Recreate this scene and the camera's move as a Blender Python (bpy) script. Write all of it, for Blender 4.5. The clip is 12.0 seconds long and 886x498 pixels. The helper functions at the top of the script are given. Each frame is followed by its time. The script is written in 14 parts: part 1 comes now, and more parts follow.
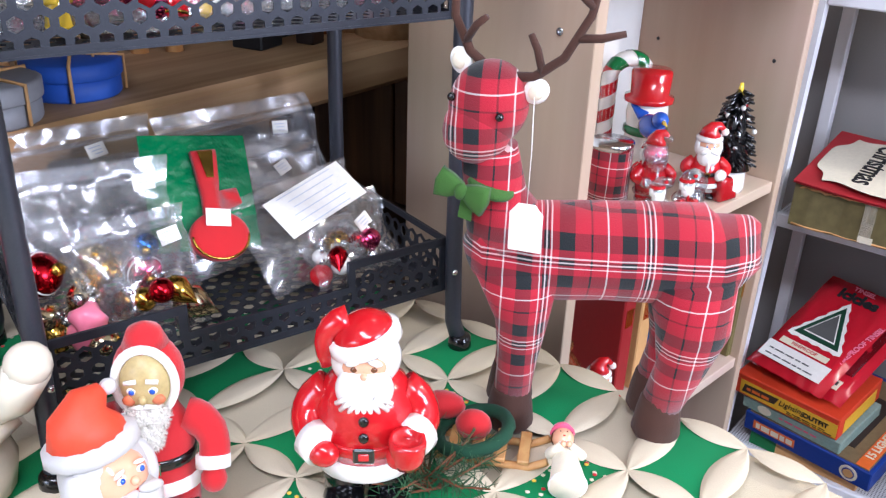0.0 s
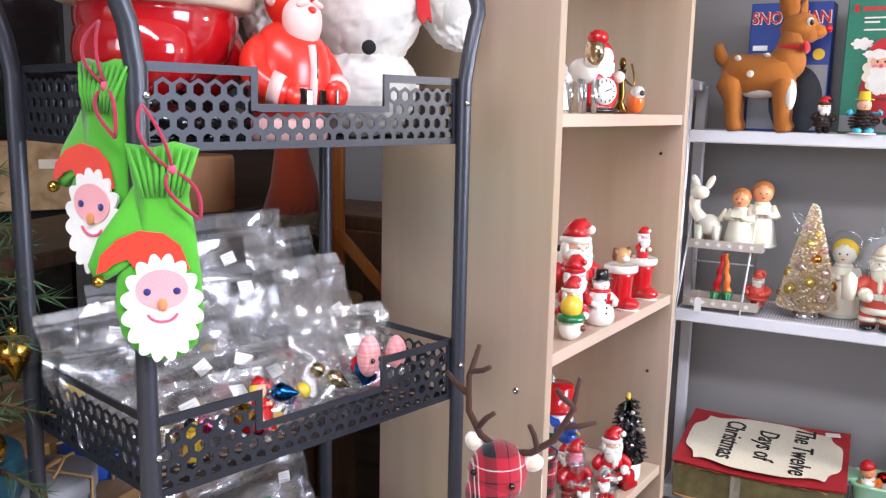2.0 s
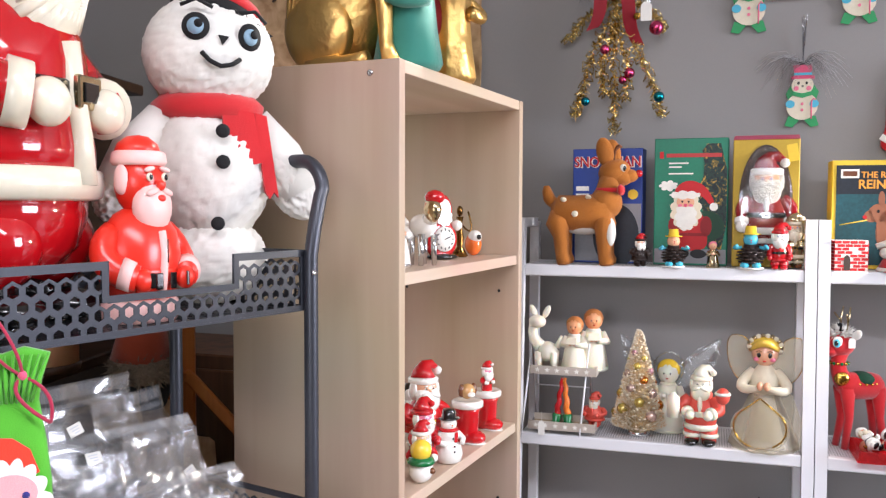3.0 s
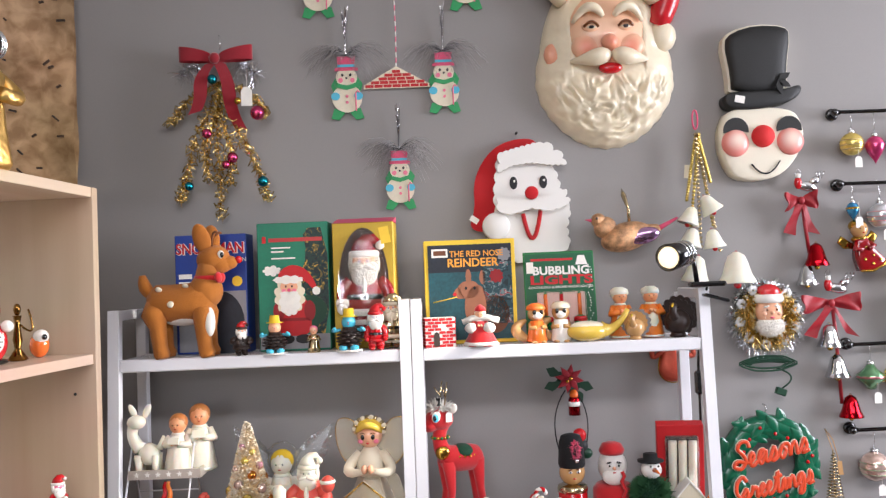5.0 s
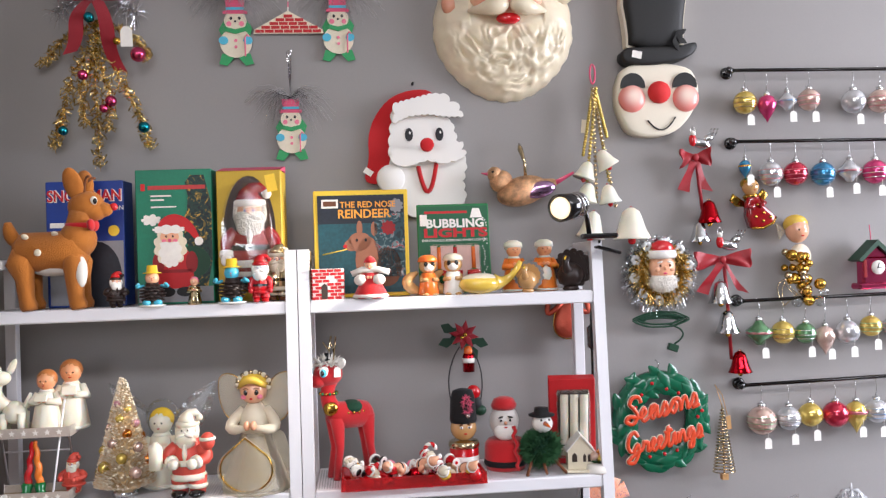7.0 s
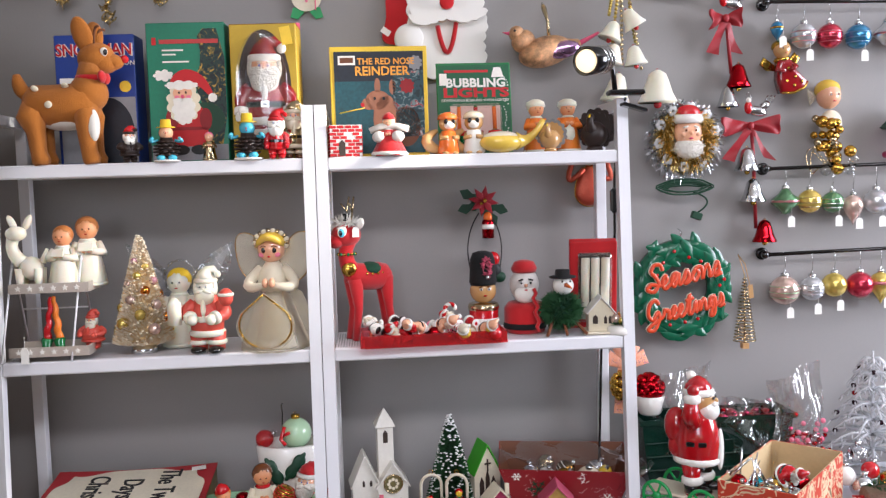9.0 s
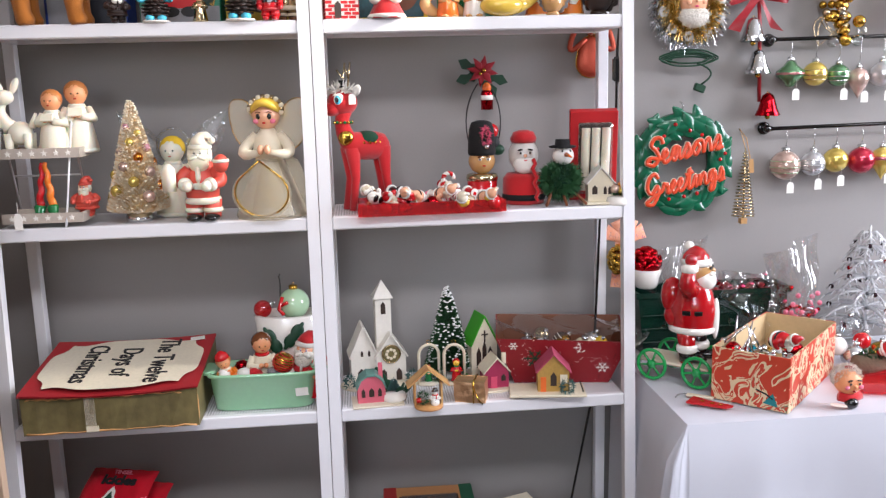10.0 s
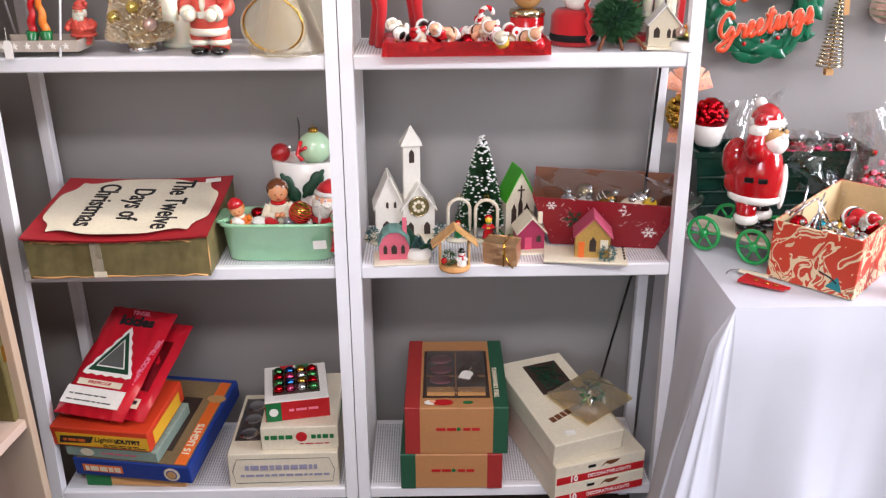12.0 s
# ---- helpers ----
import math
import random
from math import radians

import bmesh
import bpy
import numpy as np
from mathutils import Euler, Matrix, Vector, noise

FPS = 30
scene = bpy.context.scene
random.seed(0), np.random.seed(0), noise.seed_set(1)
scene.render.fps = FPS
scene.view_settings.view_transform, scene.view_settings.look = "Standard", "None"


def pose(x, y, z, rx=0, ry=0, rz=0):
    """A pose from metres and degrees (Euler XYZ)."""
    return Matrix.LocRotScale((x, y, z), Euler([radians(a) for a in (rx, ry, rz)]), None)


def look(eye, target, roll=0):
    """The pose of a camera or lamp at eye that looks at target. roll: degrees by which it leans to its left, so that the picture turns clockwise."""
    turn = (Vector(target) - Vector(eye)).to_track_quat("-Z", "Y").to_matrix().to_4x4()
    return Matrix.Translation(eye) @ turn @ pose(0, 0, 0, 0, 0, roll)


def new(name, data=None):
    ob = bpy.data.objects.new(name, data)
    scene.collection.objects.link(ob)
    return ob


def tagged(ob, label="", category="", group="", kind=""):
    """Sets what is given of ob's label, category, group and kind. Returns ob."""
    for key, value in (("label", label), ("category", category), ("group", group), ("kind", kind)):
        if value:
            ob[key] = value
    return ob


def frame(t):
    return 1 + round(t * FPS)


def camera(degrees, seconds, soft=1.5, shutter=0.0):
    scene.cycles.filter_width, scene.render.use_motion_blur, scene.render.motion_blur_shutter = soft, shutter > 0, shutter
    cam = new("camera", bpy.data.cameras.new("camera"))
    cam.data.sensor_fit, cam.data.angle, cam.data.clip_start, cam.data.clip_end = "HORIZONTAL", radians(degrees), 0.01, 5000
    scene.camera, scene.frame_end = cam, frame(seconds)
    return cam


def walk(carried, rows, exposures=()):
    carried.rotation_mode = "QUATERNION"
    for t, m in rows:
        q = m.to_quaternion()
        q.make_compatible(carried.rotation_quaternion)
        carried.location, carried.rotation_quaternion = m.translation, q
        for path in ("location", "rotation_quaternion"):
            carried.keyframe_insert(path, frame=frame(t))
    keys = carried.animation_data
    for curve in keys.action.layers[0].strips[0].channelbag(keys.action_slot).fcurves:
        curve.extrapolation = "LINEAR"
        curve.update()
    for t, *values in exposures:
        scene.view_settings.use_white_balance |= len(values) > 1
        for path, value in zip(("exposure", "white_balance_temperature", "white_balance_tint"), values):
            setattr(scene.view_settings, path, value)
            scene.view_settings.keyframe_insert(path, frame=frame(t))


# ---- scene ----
cam = camera(54.8, 12.0, 1.3)
PATH = [
    (0, (-0.034, 0.027, 1.222), (-1.162, 1.442, 0.369), 2.1),
    (0.5, (-0.043, -0.035, 1.28), (-1.188, 1.429, 0.541), 2.3),
    (1, (-0.071, -0.136, 1.338), (-1.166, 1.423, 0.729), 2.0),
    (1.5, (-0.1, -0.199, 1.379), (-1.078, 1.485, 0.926), 1.9),
    (2, (-0.087, -0.247, 1.436), (-0.988, 1.508, 1.107), 1.2),
    (2.5, (-0.085, -0.273, 1.492), (-0.841, 1.559, 1.225), 1.0),
    (3, (-0.056, -0.297, 1.524), (-0.657, 1.608, 1.424), 0.2),
    (3.5, (-0.02, -0.286, 1.548), (-0.426, 1.672, 1.498), -0.4),
    (5.5, (0.239, -0.189, 1.53), (0.376, 1.804, 1.621), -2.4),
    (6, (0.256, -0.177, 1.518), (0.468, 1.81, 1.609), -2.1),
    (6.5, (0.257, -0.163, 1.491), (0.472, 1.824, 1.569), -2.0),
    (7, (0.256, -0.16, 1.468), (0.458, 1.829, 1.497), -1.9),
    (7.5, (0.238, -0.136, 1.428), (0.429, 1.854, 1.37), -1.9),
    (9.5, (0.235, -0.121, 1.313), (0.404, 1.859, 1.083), -1.6),
    (10, (0.222, -0.113, 1.273), (0.405, 1.844, 0.902), -1.5),
    (10.5, (0.206, -0.098, 1.255), (0.385, 1.83, 0.756), -1.1),
    (11, (0.215, -0.067, 1.271), (0.322, 1.846, 0.696), -1.0),
    (11.5, (0.228, -0.017, 1.271), (0.257, 1.855, 0.569), -0.9),
    (12, (0.29, 0.051, 1.291), (0.319, 1.895, 0.518), -0.3),
]
EXPOSURE = [(0, 0.56, 5500, 11), (1.5, 0.5, 5750, 11), (2.5, 0.32, 5900, 11), (3.5, 0.21, 6100, 10), (5.5, 0.16, 6200, 10), (7.5, 0.08, 6100, 10), (9.5, 0.08, 6050, 10), (10, 0.23, 6150, 10), (10.5, 0.28, 6250, 11), (11, 0.22, 6300, 11), (11.5, 0.43, 6350, 12), (12, 0.53, 6350, 12)]
walk(cam, [(t, look(eye, target, roll)) for t, eye, target, roll in PATH], EXPOSURE)


# ---- light ----
world = bpy.data.worlds.new("world")
scene.world = world
world.use_nodes = True
sky = world.node_tree.nodes.new("ShaderNodeTexSky")
sky.sky_type, sky.sun_disc = "NISHITA", False
sky.sun_elevation, sky.sun_rotation = radians(38), radians(150)
world.node_tree.links.new(sky.outputs[0], world.node_tree.nodes["Background"].inputs[0])
world.node_tree.nodes["Background"].inputs[1].default_value = 0.12


def lamp(name, kind, power, matrix, color=(1, 1, 1), size=None, size_y=None, **more):
    data = bpy.data.lights.new(name, kind)
    data.energy, data.color = power, color
    if kind == "AREA":
        data.shape, data.size, data.size_y = "RECTANGLE", size, size_y or size
    if kind in ("POINT", "SPOT"):
        data.shadow_soft_size = size or 0.02
    if kind == "SPOT":
        data.spot_size, data.spot_blend = more["cone"], more["blend"]
    ob = new(name, data)
    ob.matrix_world = matrix
    return ob


# daylight in the two shop windows, behind and beside the camera
lamp("daylight_south", "AREA", 23, look((-0.5, -2.94, 1.9), (0.2, 1.7, 1.2)), (0.96, 0.93, 1.0), 1.1, 1.1)
lamp("daylight_east", "AREA", 80, look((3.16, 0.7, 1.75), (0.0, 1.0, 1.2)), (0.95, 0.93, 1.0), 1.3, 1.2)
# added fill lamp below the ceiling over the aisle, no known fixture
lamp("ceiling_fill", "AREA", 52, look((0.75, -0.7, 2.66), (0.75, -0.65, 0)), (1.0, 0.94, 0.95), 2.4, 0.4)


# ---- materials ----
def nodes_of(name):
    m = bpy.data.materials.new(name)
    m.use_nodes = True
    t = m.node_tree
    return m, t, t.nodes, t.links, t.nodes["Principled BSDF"]


def rgb(h):
    """A linear colour from sRGB bytes written as one number."""
    v = [((h >> s) & 255) / 255 for s in (16, 8, 0)]
    return tuple(c / 12.92 if c < 0.04045 else ((c + 0.055) / 1.055) ** 2.4 for c in v) + (1.0,)


def mat(name, color, rough=0.5, metal=0.0, vary=0.12, scale=30.0, bump=0.15, bscale=None, coat=0.0, sub=0.0, depth=0.002, sheen=0.0, rand=0.0, emit=0.0):
    """A surface with uneven colour at two scales, uneven gloss and a fine relief."""
    m, t, n, l, p = nodes_of(name)
    color = rgb(color) if isinstance(color, int) else (*color, 1.0)
    co = n.new("ShaderNodeTexCoord")
    n1, n2 = n.new("ShaderNodeTexNoise"), n.new("ShaderNodeTexNoise")
    n1.inputs["Scale"].default_value, n1.inputs["Detail"].default_value = scale * 0.2, 4
    n2.inputs["Scale"].default_value, n2.inputs["Detail"].default_value = bscale or scale * 6, 3
    l.new(co.outputs["Object"], n1.inputs["Vector"]), l.new(co.outputs["Object"], n2.inputs["Vector"])
    mix = n.new("ShaderNodeMix")
    mix.data_type, mix.blend_type = "RGBA", "MIX"
    dark = tuple(c * (1 - 1.6 * vary) for c in color[:3]) + (1,)
    light = tuple(min(1, c * (1 + vary) + 0.01 * vary) for c in color[:3]) + (1,)
    mix.inputs["A"].default_value, mix.inputs["B"].default_value = dark, light
    add = n.new("ShaderNodeMath")
    add.operation = "MULTIPLY_ADD"
    l.new(n2.outputs[0], add.inputs[0])
    add.inputs[1].default_value = 0.35
    l.new(n1.outputs[0], add.inputs[2])
    ramp = n.new("ShaderNodeMapRange")
    ramp.inputs["From Min"].default_value, ramp.inputs["From Max"].default_value = 0.4, 0.95
    l.new(add.outputs[0], ramp.inputs["Value"])
    l.new(ramp.outputs[0], mix.inputs["Factor"])
    out = mix.outputs["Result"]
    if rand:
        info, hsv, mr = n.new("ShaderNodeObjectInfo"), n.new("ShaderNodeHueSaturation"), n.new("ShaderNodeMapRange")
        mr.inputs["To Min"].default_value, mr.inputs["To Max"].default_value = 1 - rand, 1 + rand
        l.new(info.outputs["Random"], mr.inputs["Value"]), l.new(mr.outputs[0], hsv.inputs["Value"])
        l.new(out, hsv.inputs["Color"])
        out = hsv.outputs[0]
    l.new(out, p.inputs["Base Color"])
    rr = n.new("ShaderNodeMapRange")
    rr.inputs["To Min"].default_value, rr.inputs["To Max"].default_value = max(0.02, rough * 0.8), min(1, rough * 1.25)
    l.new(n1.outputs[0], rr.inputs["Value"]), l.new(rr.outputs[0], p.inputs["Roughness"])
    p.inputs["Metallic"].default_value = metal
    p.inputs["Coat Weight"].default_value = coat
    p.inputs["Coat Roughness"].default_value = 0.06
    p.inputs["Sheen Weight"].default_value = sheen
    if sub:
        p.inputs["Subsurface Weight"].default_value = sub
        p.inputs["Subsurface Radius"].default_value = (0.02, 0.012, 0.008)
        p.inputs["Subsurface Scale"].default_value = 0.3
    if emit:
        p.inputs["Emission Color"].default_value, p.inputs["Emission Strength"].default_value = color, emit
    if bump:
        b = n.new("ShaderNodeBump")
        b.inputs["Strength"].default_value, b.inputs["Distance"].default_value = bump, depth
        l.new(n2.outputs[0], b.inputs["Height"]), l.new(b.outputs[0], p.inputs["Normal"])
    return m


def glossy(name, h, **k):
    return mat(name, h, **{**dict(rough=0.16, coat=0.6, vary=0.06, bump=0.05, scale=20), **k})


def felt(name, h, **k):
    return mat(name, h, **{**dict(rough=0.95, vary=0.12, bump=0.5, scale=60, bscale=900, depth=0.001, sheen=0.3), **k})


def paper(name, h, **k):
    return mat(name, h, **{**dict(rough=0.55, vary=0.1, bump=0.08, scale=25), **k})


def metal(name, h, **k):
    return mat(name, h, **{**dict(rough=0.16, metal=1.0, vary=0.1, bump=0.04, scale=30), **k})


def clear(name, tint=(1, 1, 1), gloss=0.10, rough=0.05, crumple=0.6, scale=22, top=0.45, haze=0.0, tone=(0.85, 0.86, 0.88)):
    """Thin clear film or glass: light passes straight on, with a mirror gloss that grows at grazing angles."""
    m, t, n, l, p = nodes_of(name)
    n.remove(p)
    out = n["Material Output"]
    tr, gl, mx, lw = n.new("ShaderNodeBsdfTransparent"), n.new("ShaderNodeBsdfGlossy"), n.new("ShaderNodeMixShader"), n.new("ShaderNodeLayerWeight")
    tr.inputs[0].default_value = (*tint, 1)
    gl.inputs["Roughness"].default_value = rough
    lw.inputs[0].default_value = 0.35
    mr = n.new("ShaderNodeMapRange")
    mr.inputs["To Min"].default_value, mr.inputs["To Max"].default_value = gloss, top
    l.new(lw.outputs["Facing"], mr.inputs["Value"]), l.new(mr.outputs[0], mx.inputs[0])
    l.new(gl.outputs[0], mx.inputs[2]), l.new(mx.outputs[0], out.inputs[0])
    base = tr
    if haze:
        di, hm = n.new("ShaderNodeBsdfDiffuse"), n.new("ShaderNodeMixShader")
        di.inputs[0].default_value = (*tone, 1)
        hm.inputs[0].default_value = haze
        l.new(tr.outputs[0], hm.inputs[1]), l.new(di.outputs[0], hm.inputs[2])
        base = hm
    l.new(base.outputs[0], mx.inputs[1])
    if crumple:
        co, nz, b = n.new("ShaderNodeTexCoord"), n.new("ShaderNodeTexNoise"), n.new("ShaderNodeBump")
        nz.inputs["Scale"].default_value, nz.inputs["Detail"].default_value = scale, 1.5
        nz.inputs["Distortion"].default_value = 1.2
        b.inputs["Strength"].default_value, b.inputs["Distance"].default_value = crumple, 0.02
        l.new(co.outputs["Object"], nz.inputs["Vector"]), l.new(nz.outputs[0], b.inputs["Height"])
        l.new(b.outputs[0], gl.inputs["Normal"])
    return m


def wood(name, a, b_, scale=3.0, rough=0.5, axis=2, dist=4.0):
    m, t, n, l, p = nodes_of(name)
    co, mp, wv, nz = n.new("ShaderNodeTexCoord"), n.new("ShaderNodeMapping"), n.new("ShaderNodeTexNoise"), n.new("ShaderNodeTexNoise")
    s = [scale * 14] * 3
    s[axis] = scale
    mp.inputs["Scale"].default_value = s
    l.new(co.outputs["Object"], mp.inputs["Vector"]), l.new(mp.outputs[0], wv.inputs["Vector"])
    wv.inputs["Scale"].default_value, wv.inputs["Detail"].default_value, wv.inputs["Distortion"].default_value = 1.0, 6, dist * 0.1
    l.new(co.outputs["Object"], nz.inputs["Vector"])
    nz.inputs["Scale"].default_value = 4
    ramp, mx = n.new("ShaderNodeValToRGB"), n.new("ShaderNodeMix")
    ramp.color_ramp.elements[0].color, ramp.color_ramp.elements[1].color = rgb(a), rgb(b_)
    ramp.color_ramp.elements[0].position, ramp.color_ramp.elements[1].position = 0.36, 0.64
    l.new(wv.outputs[0], ramp.inputs[0])
    mx.data_type, mx.blend_type = "RGBA", "MULTIPLY"
    mx.inputs["Factor"].default_value = 0.25
    l.new(ramp.outputs[0], mx.inputs["A"]), l.new(nz.outputs["Color"], mx.inputs["B"])
    l.new(mx.outputs["Result"], p.inputs["Base Color"])
    p.inputs["Roughness"].default_value = rough
    bp = n.new("ShaderNodeBump")
    bp.inputs["Strength"].default_value, bp.inputs["Distance"].default_value = 0.12, 0.002
    l.new(wv.outputs[0], bp.inputs["Height"]), l.new(bp.outputs[0], p.inputs["Normal"])
    return m


def dotted(name, ground, dot, pitch, share, rough=0.5, bump=-0.5, metallic=0.0):
    """A sheet punched or printed with a fine square grid of dots, on local x and y."""
    m, t, n, l, p = nodes_of(name)
    co, mp, fr, ln = n.new("ShaderNodeTexCoord"), n.new("ShaderNodeVectorMath"), n.new("ShaderNodeVectorMath"), n.new("ShaderNodeVectorMath")
    mp.operation, fr.operation, ln.operation = "MULTIPLY", "FRACTION", "DISTANCE"
    mp.inputs[1].default_value = (1 / pitch, 1 / pitch, 0)
    l.new(co.outputs["Object"], mp.inputs[0]), l.new(mp.outputs[0], fr.inputs[0]), l.new(fr.outputs[0], ln.inputs[0])
    ln.inputs[1].default_value = (0.5, 0.5, 0)
    lt, mx, nz = n.new("ShaderNodeMapRange"), n.new("ShaderNodeMix"), n.new("ShaderNodeTexNoise")
    lt.inputs["From Min"].default_value, lt.inputs["From Max"].default_value = share, share + 0.1
    l.new(ln.outputs["Value"], lt.inputs["Value"])
    mx.data_type = "RGBA"
    l.new(lt.outputs[0], mx.inputs["Factor"])
    mx.inputs["A"].default_value, mx.inputs["B"].default_value = rgb(dot), rgb(ground)
    l.new(mx.outputs["Result"], p.inputs["Base Color"])
    nz.inputs["Scale"].default_value = 14
    l.new(co.outputs["Object"], nz.inputs["Vector"])
    rr = n.new("ShaderNodeMapRange")
    rr.inputs["To Min"].default_value, rr.inputs["To Max"].default_value = rough * 0.7, rough * 1.3
    l.new(nz.outputs[0], rr.inputs["Value"]), l.new(rr.outputs[0], p.inputs["Roughness"])
    p.inputs["Metallic"].default_value = metallic
    return m


def plaid(name, period, ground, dark, dark2, pale):
    """Woven tartan: the same sett of stripes across and along, crossed in a fine twill."""
    m, t, n, l, p = nodes_of(name)
    co, mp = n.new("ShaderNodeTexCoord"), n.new("ShaderNodeMapping")
    mp.inputs["Rotation"].default_value = (0, 0, 0)
    mp.inputs["Location"].default_value = (0.013, 0, 0.021)
    l.new(co.outputs["Object"], mp.inputs["Vector"])
    sep = n.new("ShaderNodeSeparateXYZ")
    nz, ad = n.new("ShaderNodeTexNoise"), n.new("ShaderNodeVectorMath")
    nz.inputs["Scale"].default_value = 9
    ad.operation = "MULTIPLY_ADD"
    ad.inputs[1].default_value = (0.006, 0.006, 0.006)
    l.new(co.outputs["Object"], nz.inputs["Vector"]), l.new(nz.outputs["Color"], ad.inputs[0]), l.new(mp.outputs[0], ad.inputs[2])
    l.new(ad.outputs[0], sep.inputs[0])
    stops = [(0.0, ground), (0.04, pale), (0.056, ground), (0.18, dark), (0.33, ground), (0.4, pale), (0.414, ground), (0.43, dark2), (0.45, pale), (0.466, dark2), (0.49, ground), (0.5, pale), (0.514, ground), (0.58, dark), (0.73, ground), (0.88, dark2), (0.9, ground)]
    cols = []
    for ax in ("X", "Z"):
        dv, fr, cr = n.new("ShaderNodeMath"), n.new("ShaderNodeMath"), n.new("ShaderNodeValToRGB")
        dv.operation, fr.operation = "DIVIDE", "FRACT"
        dv.inputs[1].default_value = period
        l.new(sep.outputs[ax], dv.inputs[0]), l.new(dv.outputs[0], fr.inputs[0]), l.new(fr.outputs[0], cr.inputs[0])
        cr.color_ramp.interpolation = "CONSTANT"
        e = cr.color_ramp.elements
        while len(e) > 1:
            e.remove(e[-1])
        e[0].position, e[0].color = 0, rgb(ground)
        for pos, c in stops[1:]:
            e.new(pos).color = rgb(c)
        cols.append(cr)
    mx = n.new("ShaderNodeMix")
    mx.data_type = "RGBA"
    mx.inputs["Factor"].default_value = 0.5
    l.new(cols[0].outputs[0], mx.inputs["A"]), l.new(cols[1].outputs[0], mx.inputs["B"])
    l.new(mx.outputs["Result"], p.inputs["Base Color"])
    p.inputs["Roughness"].default_value, p.inputs["Sheen Weight"].default_value = 0.9, 0.25
    wv, bp = n.new("ShaderNodeTexNoise"), n.new("ShaderNodeBump")
    wv.inputs["Scale"].default_value = 900
    l.new(co.outputs["Object"], wv.inputs["Vector"]), l.new(wv.outputs[0], bp.inputs["Height"])
    bp.inputs["Strength"].default_value, bp.inputs["Distance"].default_value = 0.5, 0.001
    l.new(bp.outputs[0], p.inputs["Normal"])
    return m


def airbrushed(name, base, tint, spots, reach):
    """Moulded plastic with soft sprayed patches of a second colour; spots in local x, z."""
    m, t, n, l, p = nodes_of(name)
    co, flat_ = n.new("ShaderNodeTexCoord"), n.new("ShaderNodeVectorMath")
    flat_.operation = "MULTIPLY"
    flat_.inputs[1].default_value = (1, 0, 1)
    l.new(co.outputs["Object"], flat_.inputs[0])
    last = None
    for x, z in spots:
        d, r = n.new("ShaderNodeVectorMath"), n.new("ShaderNodeMapRange")
        d.operation, r.interpolation_type = "DISTANCE", "SMOOTHSTEP"
        d.inputs[1].default_value = (x, 0, z)
        r.inputs["From Min"].default_value, r.inputs["From Max"].default_value = 0.0, reach
        r.inputs["To Min"].default_value, r.inputs["To Max"].default_value = 0.9, 0.0
        l.new(flat_.outputs[0], d.inputs[0]), l.new(d.outputs["Value"], r.inputs["Value"])
        if last:
            k = n.new("ShaderNodeMath")
            k.operation = "MAXIMUM"
            l.new(last, k.inputs[0]), l.new(r.outputs[0], k.inputs[1])
            last = k.outputs[0]
        else:
            last = r.outputs[0]
    mx = n.new("ShaderNodeMix")
    mx.data_type = "RGBA"
    mx.inputs["A"].default_value, mx.inputs["B"].default_value = rgb(base), rgb(tint)
    l.new(last, mx.inputs["Factor"]), l.new(mx.outputs["Result"], p.inputs["Base Color"])
    p.inputs["Roughness"].default_value, p.inputs["Coat Weight"].default_value = 0.34, 0.2
    return m


def blotch(name, stops, scale, rough=0.5):
    """Printed card with irregular splashes of colour."""
    m, t, n, l, p = nodes_of(name)
    co, nz, cr = n.new("ShaderNodeTexCoord"), n.new("ShaderNodeTexNoise"), n.new("ShaderNodeValToRGB")
    nz.inputs["Scale"].default_value, nz.inputs["Detail"].default_value, nz.inputs["Distortion"].default_value = scale, 2.5, 1.6
    l.new(co.outputs["Object"], nz.inputs["Vector"]), l.new(nz.outputs[0], cr.inputs[0])
    e = cr.color_ramp.elements
    cr.color_ramp.interpolation = "CONSTANT"
    e[1].position, e[1].color = stops[1][0], rgb(stops[1][1])
    e[0].position, e[0].color = 0, rgb(stops[0][1])
    for pos, c in stops[2:]:
        e.new(pos).color = rgb(c)
    l.new(cr.outputs[0], p.inputs["Base Color"])
    p.inputs["Roughness"].default_value = rough
    return m


M = {}
for key, h in dict(red=0xC0141C, deepred=0x8E0F16, white=0xF2EFE8, cream=0xE9DFC6, black=0x0E0E10, green=0x16713A, darkgreen=0x0E3F28, blue=0x2B57B8, teal=0x1C7F86, pink=0xF0809A, yellow=0xF2CB3A, orange=0xE8702A, skin=0xEDB28E, brown=0x6E3F22, tan=0xC79A63, hair=0xE8C24A, grey=0x8C8C90, lime=0x55B024, lilac=0xC89AD8, cyan=0x53B9D6, rose=0xE0557A).items():
    M["g_" + key] = glossy("glazed_" + key, h)
    M["f_" + key] = felt("felt_" + key, h, sheen=0.04 if sum(rgb(h)[:3]) < 0.25 else 0.3)
    M["p_" + key] = paper("card_" + key, h)
for key, h in dict(gold=0xC9A045, silver=0xD8DADC, red=0xB3131F, pink=0xD8527E, blue=0x2A66B0, green=0x4E8F56, teal=0x2A8FA0, bronze=0x7A5A2C, champagne=0xCDBB96, lilac=0xB58FB8).items():
    M["m_" + key] = metal("mirror_" + key, h)
M["wax"] = mat("wax_white", 0xEFE9D6, rough=0.4, sub=0.35, vary=0.05, scale=12)
M["waxred"] = mat("wax_red", 0xD9584A, rough=0.4, sub=0.25, vary=0.06, scale=12)
M["waxskin"] = mat("wax_skin", 0xEDA374, rough=0.42, sub=0.3, vary=0.05, scale=12)
